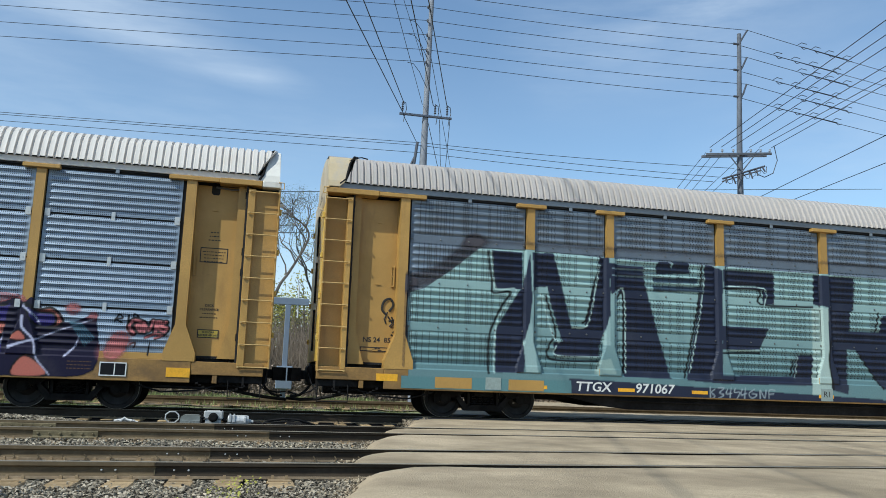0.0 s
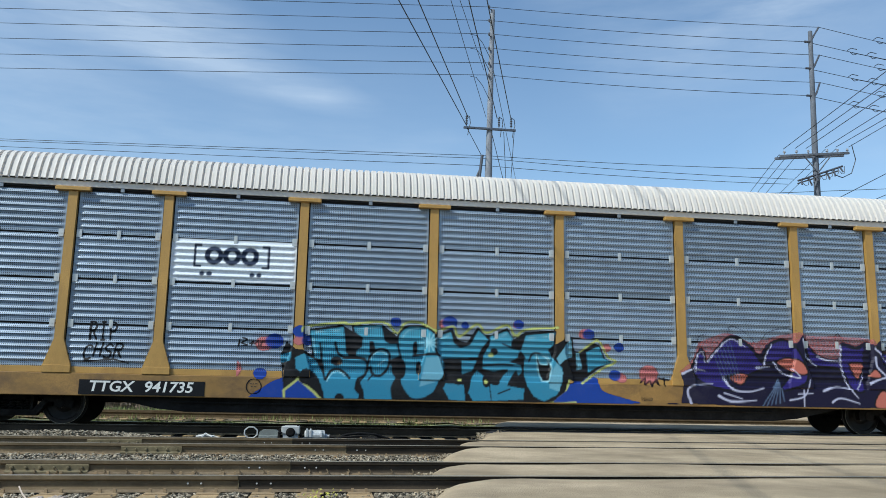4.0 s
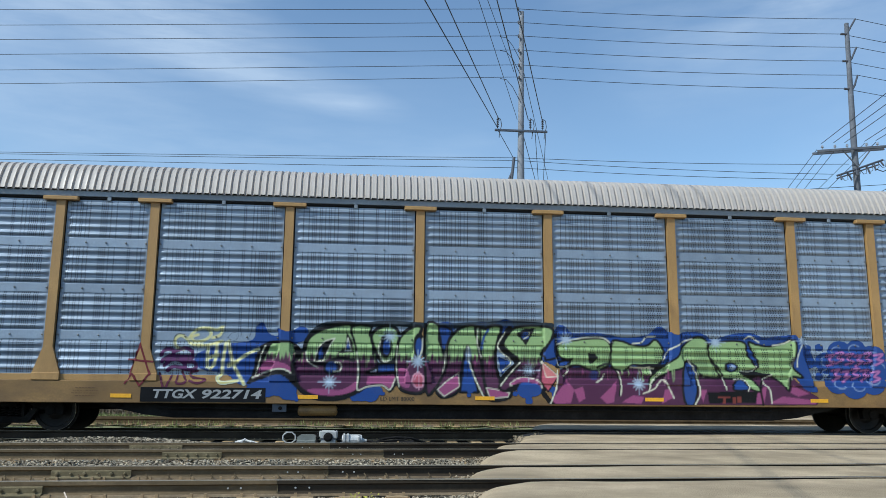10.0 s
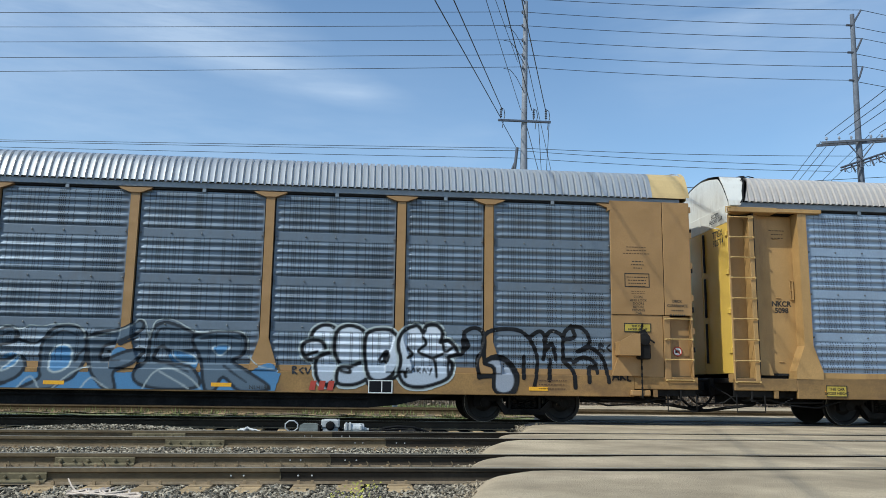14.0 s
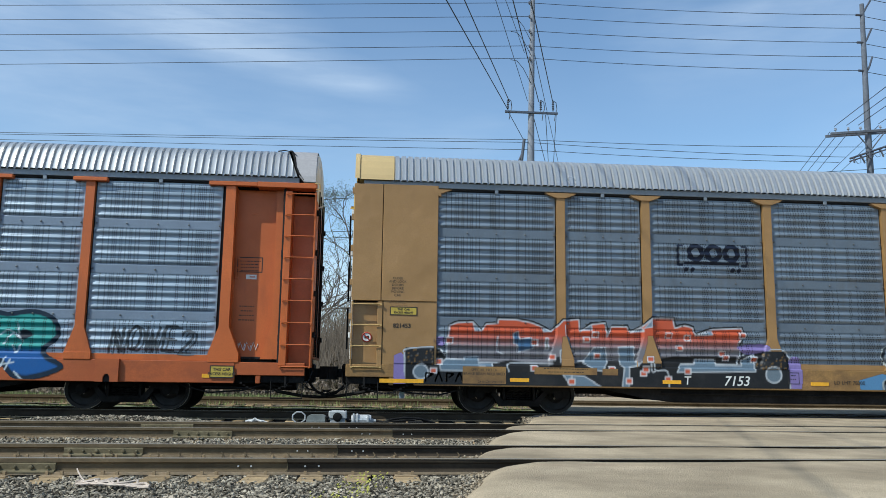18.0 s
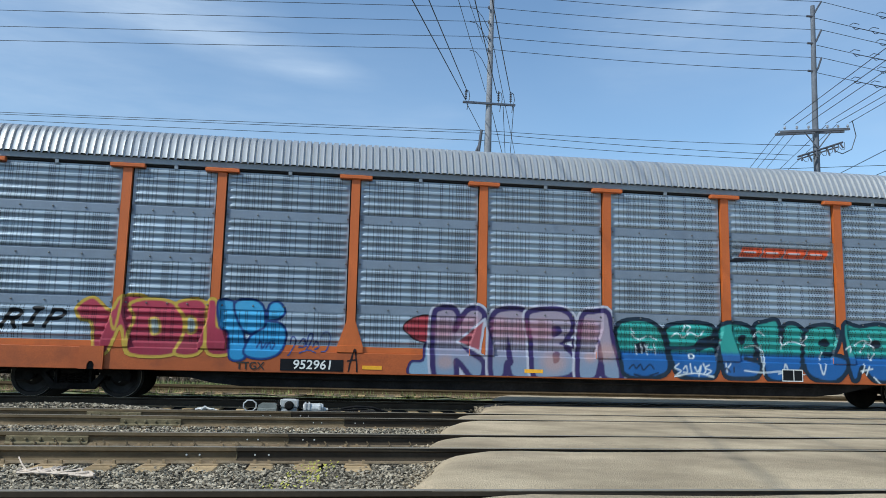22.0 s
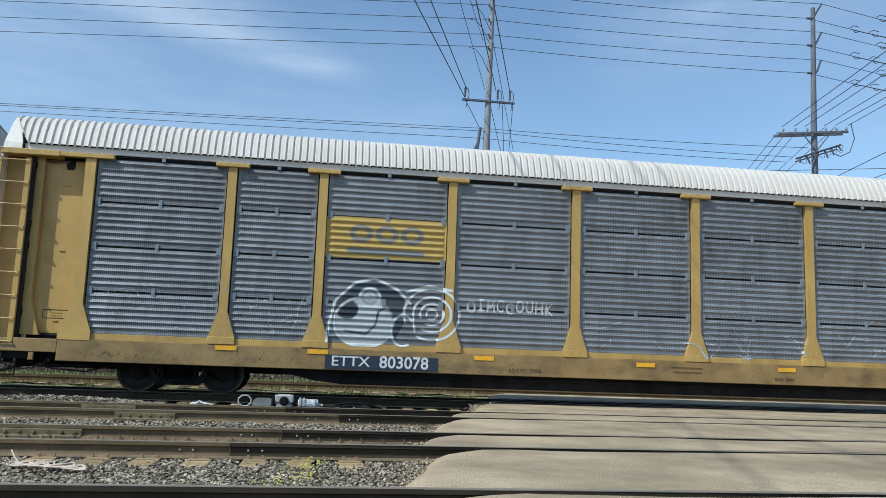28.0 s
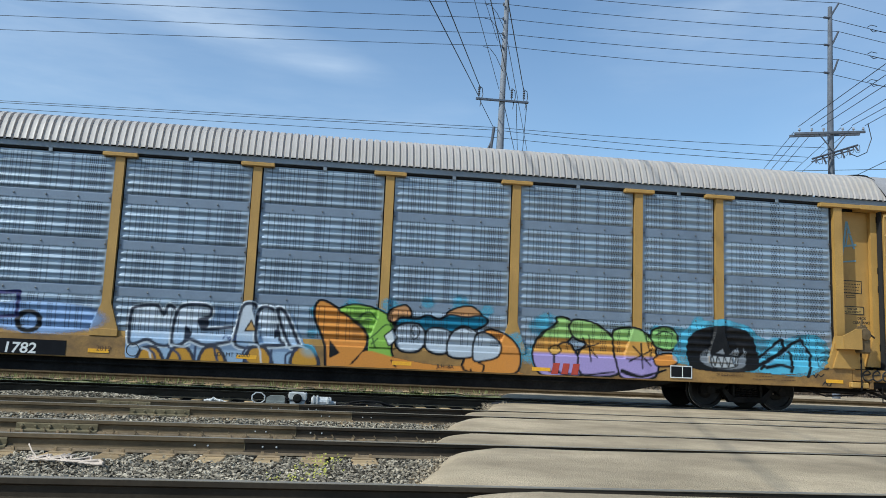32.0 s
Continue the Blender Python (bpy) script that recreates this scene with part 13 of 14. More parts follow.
# car F: a pale rounded figure, chalk scribbles and a faded yellow panel
def paint_f(car):
    cv = Canvas(-7.2, -4.0, 1.1, 4.1)
    yel, gry = tone(186, 158, 92), tone(98, 116, 134)
    cv.poly([(-7.12, 3.06), (-4.46, 3.06), (-4.46, 3.97), (-7.12, 3.97)], yel)
    for x in (-6.35, -5.78, -5.22):
        cv.ring(x, 3.60, 0.2, 0.15, 0.12, gry, 0, 360, 0.7)
    cv.stroke([(-6.6, 3.22), (-5.0, 3.20)], 0.12, gry, 0.8)
    coat(car, True, cv, "faded yellow panel with a worn grey emblem", "company_panel", 0.016, False)
    cv = Canvas(-7.2, -0.9, 1.1, 2.8)
    wht, drk = tone(222, 226, 228), tone(58, 64, 74)
    cv.poly([(-6.9, 2.0), (-6.5, 2.45), (-5.9, 2.6), (-5.3, 2.35), (-5.3, 1.7), (-5.5, 1.3), (-6.8, 1.3)], tone(84, 92, 102), 0.55)
    cv.blob(-6.2, 1.65, 0.62, 0.52, tone(200, 204, 206))
    cv.blob(-6.1, 2.2, 0.24, 0.22, tone(150, 154, 158))
    cv.ring(-6.1, 2.2, 0.22, 0.20, 0.045, wht)
    cv.ring(-6.1, 2.2, 0.10, 0.09, 0.04, wht)
    cv.blob(-6.58, 1.92, 0.24, 0.22, drk)
    cv.ring(-6.2, 1.65, 0.66, 0.55, 0.05, wht, 60, 330)
    cv.stroke([(-6.6, 1.45), (-6.15, 1.40), (-5.95, 1.6), (-5.9, 1.9), (-5.75, 1.98)], 0.04, drk)
    cv.stroke([(-7.0, 1.4), (-6.85, 2.1), (-6.45, 2.5), (-6.0, 2.62), (-5.5, 2.4), (-5.2, 2.1)], 0.06, wht)
    cv.stroke([(-5.3, 2.35), (-4.8, 2.5), (-4.3, 2.42)], 0.06, wht)
    for rr in (0.62, 0.42, 0.26, 0.12):
        cv.ring(-4.72, 1.88, rr, rr * 0.92, 0.05, wht, -120, 200)
    cv.ring(-5.35, 1.5, 0.26, 0.34, 0.05, wht, 0, 300)
    cv.stroke([(-6.95, 1.5), (-7.0, 1.2)], 0.05, wht)
    r = random.Random(3)
    for text, x0, x1, z, h in (("OIMCOOUHK", -3.95, -1.95, 2.0, 0.24),):
        word(cv, text, x0, x1, z, z + h, [(0.042, tone(205, 207, 209), 0, 0)], 0.3, 0, 0.04)
    coat(car, True, cv, "chalk-white outlines of a round-headed figure and a spiral", "graffiti", 0.016)
    cv = Canvas(-1.3, 11.0, 1.1, 2.4)
    for k in range(34):
        x, z = r.uniform(-1.1, 10.6), r.uniform(1.25, 2.1)
        cv.stroke([(x, z), (x + r.uniform(-0.1, 0.4), z + r.uniform(-0.4, 0.2)), (x + r.uniform(0.1, 0.6), z + r.uniform(-0.2, 0.1))], 0.034, tone(180, 182, 184), 0.75)
    for x in (3.2, 4.4, 5.6):
        cv.ring(x, 1.55, 0.3, 0.28, 0.028, tone(170, 170, 172), 0, 300, 0.42)
    for cx_, cz_ in ((7.9, 1.65), (9.3, 1.6), (2.1, 1.75)):
        for k in range(5):
            cv.ring(cx_ + r.uniform(-0.3, 0.3), cz_ + r.uniform(-0.15, 0.15), r.uniform(0.12, 0.4), r.uniform(0.1, 0.35), 0.03, tone(160, 162, 164), r.uniform(0, 120), r.uniform(180, 340), 0.42)
    cv.ring(9.2, 1.72, 0.2, 0.22, 0.06, tone(104, 106, 108), 0, 320, 0.5)
    coat(car, True, cv, "thin chalky scribbles", "scribble", 0.016)["kind"] = "stuff"
    s = Canvas(-12.2, -7.2, 0.62, 1.05)
    for k in range(14):
        x = -11.9 + 0.32 * k
        s.stroke(curve([(x, 0.68 + 0.03 * (k % 3)), (x + 0.12, r.uniform(0.84, 1.0)), (x + 0.2, 0.7), (x + r.uniform(0.25, 0.4), 0.8), (x + 0.5, r.uniform(0.64, 0.76))]), 0.018, r.choice((tone(176, 168, 150), tone(96, 70, 50), tone(70, 52, 44))), 0.6)
    coat(car, True, s, "thin pale scrawl", "tag", 0.012)
    s = Canvas(-11.9, -7.3, 1.2, 2.7)
    for k in range(26):
        x, z = r.uniform(-11.7, -7.7), r.uniform(1.25, 2.4)
        s.stroke(curve([(x, z), (x + r.uniform(-0.1, 0.3), z + r.uniform(-0.3, 0.25)), (x + r.uniform(0.1, 0.5), z + r.uniform(-0.25, 0.2)), (x + r.uniform(0.2, 0.8), z + r.uniform(-0.1, 0.1))]), 0.022, tone(186, 186, 186), 0.7)
    coat(car, True, s, "thin chalky scribbles", "scribble", 0.014)["kind"] = "stuff"
    sill_plate(car, -7.0, -4.56, NAVYPLATE)
    lettering(car, "ETTX", -6.46, 0.79, 0.30, WHITEINK, SILL_Y - 0.006, 0.002, 0.0, 1.15)
    lettering(car, "803078", -5.30, 0.79, 0.36, WHITEINK, SILL_Y - 0.006, 0.006, 0.0, 1.0)
    lettering(car, "LD LMT 72000", -2.6, 0.72, 0.12, INK, SILL_Y - 0.005)
    outline(car, -12.90, -12.32, 1.47, 1.66, DOOR_FACE, INK, 0.015)
    bars(car, -12.61, 1.58, 0.34, 2, 0.06, DIMINK, DOOR_FACE, 3)
    lettering(car, "T 8408", 12.70, 4.34, 0.20, INK, DOOR_FACE, 0.004)
    bars(car, 12.70, 4.19, 0.28, 2, 0.09, DIMINK, DOOR_FACE, 12)
    data_box(car, 12.73, 3.82, DOOR_FACE, 0.68, 0.44, 7)
    deck_note(car, 12.72, 2.10, DOOR_FACE, 3, 0.075)
    outline(car, 12.41, 13.01, 1.50, 1.69, DOOR_FACE, INK, 0.018)
    bars(car, 12.71, 1.62, 0.36, 2, 0.06, DIMINK, DOOR_FACE, 14)
    for strip_x, low in ((-9.08, 0.96), (-7.16, 0.95), (-3.53, 0.94), (0.21, 0.92), (3.66, 0.92), (6.69, 0.92), (9.70, 0.93)):
        part("reflector", Geo().box(strip_x - 0.22, strip_x + 0.22, SILL_Y - 0.008, SILL_Y + 0.004, low - 0.02, low + 0.075), REFLECTOR, car, "orange reflector strip")
    for patch_x in (12.21,):
        part("orange_patch", Geo().box(patch_x - 0.24, patch_x + 0.24, SILL_Y - 0.008, SILL_Y + 0.004, 0.80, 0.97), REFLECTOR, car, "worn orange reflector patch")
    route_sign(car, 10.70, 0.83, SILL_Y - 0.006)
    g = Geo()
    for k in range(5):
        x = 12.24 + 0.14 * k
        g.tube([(q, DOOR_FACE, z) for q, z in curve([(x, 1.20 + 0.02 * k), (x + 0.05, 1.46 - 0.04 * k), (x + 0.10, 1.26), (x + 0.15, 1.40 - 0.05 * k), (x + 0.08, 1.22), (x + 0.18, 1.2)])], 0.013, 5)
    part("tag", g, INK, car, "black scrawled tag")
    marks(car, 6.2, 0.76, 0.22, 3, REDINK, SILL_Y - 0.005)
    lettering(car, "PLH 10W", 3.6, 0.72, 0.12, INK, SILL_Y - 0.005)
    bars(car, 1.2, 0.9, 0.9, 2, 0.10, DIMINK, SILL_Y - 0.005, 5)


# car G: silver letters and rounded cartoon-coloured shapes
def paint_g(car):
    cv = Canvas(-7.4, 12.0, 0.62, 2.35)
    aqua, org, grn, lil = tone(96, 180, 210), tone(206, 136, 60), tone(140, 182, 76), tone(160, 144, 196)
    cv.blob(-5.6, 1.4, 1.3, 0.35, tone(140, 166, 205), 0.75, 0.6)
    cv.ring(-5.85, 1.3, 0.22, 0.2, 0.10, K)
    cv.stroke([(-6.6, 1.85), (-6.1, 1.9), (-6.1, 1.4), (-6.6, 1.35)], 0.08, tone(44, 44, 96))
    sil = fade(tone(150, 176, 205), tone(196, 202, 210), 1.2, 0.5)
    # silver letters over dark arches
    area(cv, [(-3.88, 0.9), (-3.85, 1.53), (-3.54, 1.75), (-3.09, 1.63), (-2.99, 1.75), (-2.55, 1.84), (-2.1, 1.8), (-1.64, 1.71), (-1.37, 1.88), (-0.97, 1.86), (-0.5, 1.71), (-0.21, 1.07), (-0.29, 0.6), (-3.84, 0.56)], tone(120, 140, 166), None, 0.05, False)
    area(cv, [(-3.8, 0.95), (-3.83, 1.59), (-3.65, 1.72), (-3.32, 1.74), (-3.17, 1.57), (-3.1, 1.75), (-2.96, 1.7), (-3, 1.4), (-2.99, 0.96), (-3.23, 0.93), (-3.46, 1.03)], sil, tone(50, 56, 70), 0.07, True, tone(206, 212, 218))
    area(cv, [(-2.95, 0.99), (-2.95, 1.41), (-2.83, 1.74), (-2.44, 1.81), (-2.21, 1.74), (-2.23, 1.56), (-2.43, 1.49), (-2.37, 1.32), (-2.21, 1.3), (-1.61, 1.36), (-1.63, 1.12), (-2.24, 0.97), (-2.59, 1.07), (-2.79, 0.95)], sil, tone(50, 56, 70), 0.07, True, tone(206, 212, 218))
    area(cv, [(-1.64, 1), (-1.62, 1.47), (-1.54, 1.83), (-1.31, 1.87), (-1.23, 1.67), (-1.21, 1.02)], sil, tone(50, 56, 70), 0.07, True, tone(206, 212, 218))
    area(cv, [(-1.21, 1.05), (-1.23, 1.67), (-1.08, 1.83), (-0.84, 1.69), (-0.74, 1.16), (-0.61, 1.05), (-1.01, 1.01)], sil, tone(50, 56, 70), 0.07, True, tone(206, 212, 218))
    area(cv, [(-0.82, 1.75), (-0.66, 1.73), (-0.38, 1.18), (-0.32, 1.02), (-0.53, 1.05)], sil, tone(50, 56, 70), 0.07, True, tone(206, 212, 218))
    area(cv, [(-2.72, 1.07), (-2.7, 1.36), (-2.57, 1.19), (-2.65, 1.05)], tone(40, 46, 62), None, 0.05, True)
    area(cv, [(-2.42, 1.41), (-2.3, 1.58), (-2.22, 1.44), (-2.3, 1.3)], tone(40, 46, 62), None, 0.05, True)
    area(cv, [(-0.85, 1.18), (-0.84, 1.37), (-0.73, 1.26)], tone(40, 46, 62), None, 0.05, True)
    area(cv, [(-1.47, 1.3), (-1.35, 1.53), (-1.24, 1.31)], tone(190, 150, 90), K, 0.03, False)
    area(cv, [(-3.88, 0.85), (-0.08, 0.89), (-0.08, 0.53), (-3.84, 0.49)], tone(150, 172, 196), None, 0.05, False)
    area(cv, [(-3.61, 0.48), (-3.58, 0.77), (-3.46, 0.87), (-3.23, 0.84), (-3.08, 0.48)], YELLOW_TONE, tone(50, 54, 66), 0.07, True)
    area(cv, [(-2.99, 0.5), (-2.95, 0.8), (-2.83, 0.9), (-2.61, 0.87), (-2.46, 0.5)], YELLOW_TONE, tone(50, 54, 66), 0.07, True)
    area(cv, [(-2.35, 0.53), (-2.32, 0.83), (-2.19, 0.93), (-1.97, 0.89), (-1.82, 0.53)], YELLOW_TONE, tone(50, 54, 66), 0.07, True)
    area(cv, [(-1.41, 0.57), (-1.37, 0.88), (-1.24, 0.97), (-1.01, 0.94), (-0.87, 0.57)], YELLOW_TONE, tone(50, 54, 66), 0.07, True)
    area(cv, [(-0.45, 0.61), (-0.41, 0.92), (-0.28, 1.02), (-0.04, 0.98), (0.1, 0.61)], YELLOW_TONE, tone(50, 54, 66), 0.07, True)
    cv.stroke(curve([(-3.44, 0.85), (-3.27, 0.7), (-3.27, 0.47)]), 0.05, tone(56, 66, 90))
    cv.stroke(curve([(-3.01, 0.89), (-2.79, 0.74), (-2.73, 0.54)]), 0.05, tone(56, 66, 90))
    cv.stroke(curve([(-2.08, 0.91), (-1.95, 0.52)]), 0.05, tone(56, 66, 90))
    cv.stroke(curve([(-1.39, 0.97), (-1.48, 0.78), (-1.28, 0.55)]), 0.05, tone(56, 66, 90))
    cv.stroke(curve([(-0.89, 0.92), (-0.9, 0.62)]), 0.05, tone(56, 66, 90))
    cv.stroke(curve([(-0.56, 0.58), (-0.58, 0.82), (-0.36, 0.94)]), 0.05, tone(56, 66, 90))
    cv.stroke(curve([(-2.46, 0.92), (-2.46, 0.5)]), 0.05, tone(56, 66, 90))
    cv.stroke(curve([(-3.55, 0.84), (-3.39, 0.78), (-3.32, 0.51)]), 0.03, tone(200, 208, 216))
    cv.stroke(curve([(-2.95, 0.94), (-2.7, 0.91), (-2.57, 0.96)]), 0.03, tone(200, 208, 216))
    cv.stroke(curve([(-1.37, 1.02), (-1.16, 0.98), (-1.08, 0.56)]), 0.03, tone(200, 208, 216))
    cv.stroke(curve([(-0.59, 0.98), (-0.33, 1.04), (-0.14, 0.98)]), 0.03, tone(200, 208, 216))
    cv.stroke(curve([(-1.92, 1.11), (-1.86, 1.18), (-1.78, 1.09)]), 0.025, tone(40, 60, 110))
    cv.stroke(curve([(-1.79, 1.16), (-1.69, 1.09), (-1.64, 1.19)]), 0.025, tone(40, 60, 110))
    shade = lambda xs, zs: np.where((zs > 1.45)[..., None], np.array(tone(150, 186, 110)), np.where((zs > 1.12)[..., None], np.array(tone(204, 150, 72)), np.array(lil)))
    # orange fin, leaf shapes, eyes and belly
    for x, z, r in ((-0.04, 1.79, 0.17), (-0.06, 1.31, 0.17), (0.76, 1.95, 0.24), (1.58, 2, 0.26), (2.42, 2.1, 0.21), (3.14, 2.14, 0.26), (3.76, 1.99, 0.21), (4.41, 1.41, 0.21), (4.73, 1.06, 0.31), (4.89, 1.68, 0.26), (5.13, 1.87, 0.24), (7.67, 1.75, 0.17), (8.2, 1.71, 0.21), (8.59, 1.61, 0.28), (8.71, 1.99, 0.19), (-0.09, 0.96, 0.17),):
        cv.blob(x, z, r, r * 0.85, aqua, 0.46, 0.9)
    area(cv, [(0.3, 0.45), (0.22, 1.09), (-0.03, 1.67), (0.03, 2.01), (0.29, 1.98), (0.78, 1.65), (1.1, 1.37), (1.11, 1.07), (0.86, 0.74), (0.64, 0.52)], org, K, 0.055, True)
    area(cv, [(0.34, 0.79), (0.31, 1.21), (0.56, 0.92)], K, None, 0.05, False)
    area(cv, [(0.48, 1.84), (0.76, 1.98), (1.23, 1.93), (1.6, 1.73), (1.72, 1.4), (1.65, 1.04), (1.78, 0.57), (1.22, 0.54), (1.13, 0.89), (1.14, 1.25), (1.03, 1.49), (0.72, 1.71)], grn, K, 0.045, True)
    cv.stroke(curve([(0.91, 1.6), (0.99, 1.75), (1.15, 1.83), (1.32, 1.67)]), 0.03, tone(54, 84, 40))
    cv.stroke(curve([(0.98, 1.53), (1.07, 1.66), (1.21, 1.66)]), 0.03, tone(54, 84, 40))
    cv.stroke(curve([(1.17, 1.25), (1.32, 1.38), (1.5, 1.56), (1.64, 1.56)]), 0.03, tone(54, 84, 40))
    cv.stroke(curve([(1.22, 1.14), (1.35, 1.26)]), 0.03, tone(54, 84, 40))
    cv.stroke(curve([(1.3, 1.07), (1.24, 1.26)]), 0.03, tone(54, 84, 40))
    cv.stroke(curve([(1.01, 1.79), (0.79, 1.59)]), 0.03, tone(54, 84, 40))
    area(cv, [(0.3, 0.45), (0.86, 0.72), (1.12, 0.99), (1.78, 0.86), (2.74, 0.73), (3.71, 0.77), (4.44, 0.68), (4.33, 0.55), (0.3, 0.43)], org, None, 0.05, True)
    area(cv, [(3.66, 1.49), (4.03, 1.54), (4.41, 1.29), (4.53, 0.92), (4.38, 0.62), (3.72, 0.59), (3.22, 0.75)], org, K, 0.05, True)
    area(cv, [(1.55, 1.78), (1.64, 1.93), (1.94, 2.02), (2.07, 1.84), (1.96, 1.7), (1.61, 1.64)], tone(186, 136, 90), K, 0.045, True)
    area(cv, [(2.85, 1.84), (3.03, 2), (3.39, 2.07), (3.64, 1.88), (3.4, 1.82)], tone(186, 136, 90), K, 0.045, True)
    area(cv, [(1.73, 1.58), (1.84, 1.74), (2.2, 1.73), (2.43, 1.82), (2.68, 1.74), (2.91, 1.85), (3.28, 1.82), (3.64, 1.86), (3.77, 1.72), (3.42, 1.53), (2.7, 1.47), (1.98, 1.51)], tone(34, 110, 140), K, 0.05, True)
    area(cv, [(1.74, 1.18), (1.74, 1.5), (1.97, 1.63), (2.27, 1.6), (2.42, 1.31), (2.25, 1.04), (1.89, 1.02)], tone(176, 184, 194), K, 0.045, True)
    area(cv, [(2.42, 1.1), (2.41, 1.46), (2.63, 1.56), (2.96, 1.46), (2.96, 1.1), (2.7, 0.99)], tone(176, 184, 194), K, 0.045, True)
    area(cv, [(2.91, 0.97), (2.94, 1.4), (3.23, 1.62), (3.57, 1.46), (3.68, 1.15), (3.39, 0.94)], tone(176, 184, 194), K, 0.045, True)
    area(cv, [(3.46, 0.9), (3.52, 1.43), (3.79, 1.48), (4.07, 1.27), (4.03, 1), (3.76, 0.89)], tone(176, 184, 194), K, 0.045, True)
    cv.stroke(curve([(2.16, 1.36), (2.07, 1.48), (2.16, 1.59), (2.27, 1.45), (2.16, 1.28), (2.06, 1.37)]), 0.028, K)
    cv.stroke(curve([(3.06, 1.51), (3.23, 1.59), (3.42, 1.51)]), 0.028, K)
    area(cv, [(1.49, 1.33), (1.68, 1.49), (1.78, 1.28), (1.6, 1.11)], tone(206, 210, 212), K, 0.03, False)
    cv.stroke(curve([(1.67, 0.8), (1.77, 0.68)]), 0.04, K)
    cv.stroke(curve([(3.41, 0.69), (3.45, 0.58)]), 0.04, K)
    cv.stroke(curve([(3.66, 0.58), (3.71, 0.77), (3.58, 0.83)]), 0.04, K)
    # rounded green, orange and lilac letters
    area(cv, [(4.93, 0.7), (4.79, 1.06), (4.96, 1.5), (5.32, 1.76), (5.35, 1.92), (5.63, 1.89), (5.74, 1.59), (5.53, 1.28), (5.41, 1.09), (5.67, 0.85), (5.62, 0.61), (5.19, 0.59)], shade, K, 0.05, True)
    area(cv, [(5.37, 0.72), (5.29, 1.08), (5.43, 1.33), (5.65, 1.34), (5.81, 1.13), (5.92, 0.86), (5.87, 0.62)], shade, K, 0.05, True)
    area(cv, [(5.64, 1.71), (5.78, 1.89), (6.26, 1.81), (6.66, 1.51), (6.8, 1.15), (6.75, 0.71), (5.93, 0.68), (5.85, 1.11), (6.03, 1.36), (5.77, 1.47)], shade, K, 0.05, True)
    area(cv, [(6.74, 0.9), (6.66, 1.51), (6.71, 1.7), (7.16, 1.76), (7.55, 1.56), (7.69, 1.19), (7.64, 0.69), (6.94, 0.61)], shade, K, 0.05, True)
    area(cv, [(7.55, 1.56), (7.61, 1.74), (7.87, 1.82), (8.13, 1.74), (8.2, 1.46), (8.01, 1.3), (7.69, 1.36)], tone(140, 186, 110), K, 0.05, True)
    area(cv, [(7.64, 1.12), (8.01, 1.23), (8.21, 1.09), (8.02, 0.95), (7.67, 0.94)], org, K, 0.04, True)
    area(cv, [(5.18, 1.2), (5.34, 1.3), (5.47, 1.19), (5.29, 1.08)], tone(206, 160, 80), K, 0.03, True)
    cv.stroke(curve([(5.95, 1.48), (6.29, 1.06)]), 0.035, K)
    cv.stroke(curve([(6.1, 1.55), (6.14, 0.97)]), 0.035, K)
    cv.stroke(curve([(5.81, 1.2), (6.34, 1.38)]), 0.035, K)
    cv.stroke(curve([(7.11, 1.35), (7.54, 0.93)]), 0.035, K)
    cv.stroke(curve([(7.3, 1.42), (7.34, 0.86)]), 0.035, K)
    cv.stroke(curve([(7.03, 1.01), (7.56, 1.28)]), 0.035, K)
    cv.stroke(curve([(4.96, 1.43), (5.14, 1.63), (5.34, 1.7)]), 0.035, K)
    cv.stroke(curve([(7.68, 1.63), (7.87, 1.72), (8.07, 1.66)]), 0.035, K)
    cv.stroke(curve([(5.18, 0.71), (5.93, 0.67), (6.68, 0.75)]), 0.035, K)
    cv.stroke(curve([(6.87, 0.78), (7.32, 0.68), (7.89, 0.85)]), 0.1, K, 1.0, 0.012, 0.03)
    for x, z, r in ((8.98, 1.5, 0.17), (9.51, 1.52, 0.17), (9.91, 1.29, 0.24), (10.58, 1.57, 0.21),):
        cv.blob(x, z, r, r * 0.85, aqua, 0.5, 0.6)
    # black mop shape with a toothed grin and bent legs
    cv.poly(curve([(8.2, 1.0), (8.25, 1.6), (8.6, 1.92), (9.2, 2.06), (9.8, 1.98), (10.2, 1.72), (10.6, 1.62), (11.2, 1.80), (11.75, 1.74), (11.95, 1.35), (11.7, 1.0), (11.2, 0.82), (10.2, 0.86)], True), aqua, 0.47)
    cv.poly(curve([(10.15, 0.92), (10.3, 1.40), (10.8, 1.55), (11.3, 1.66), (11.8, 1.45), (11.6, 1.05), (11.0, 0.9)], True), aqua, 0.8)
    for x, z, r in ((8.65, 1.86, 0.16), (9.3, 1.97, 0.18), (9.9, 1.84, 0.16), (11.5, 1.72, 0.15)):
        cv.blob(x, z, r, r * 0.85, aqua, 0.42, 0.9)
    area(cv, [(8.44, 1.02), (8.41, 1.42), (8.56, 1.71), (8.98, 1.88), (9.51, 1.9), (9.94, 1.77), (10.11, 1.42), (10.12, 0.98), (9.65, 0.87), (9, 0.87), (8.52, 0.92)], K, None, 0.05, True)
    area(cv, [(8.76, 1.06), (8.78, 1.29), (8.93, 1.34), (9.02, 1.2), (9.68, 1.2), (9.81, 1.44), (9.84, 1.13), (9.68, 0.96), (9.13, 0.93)], tone(120, 124, 130), None, 0.05, True)
    area(cv, [(8.99, 1.22), (9.25, 1.21), (9.57, 1.22), (9.65, 1.17), (9.55, 0.99), (9.07, 0.95), (8.97, 1.09)], tone(176, 180, 184), K, 0.03, True)
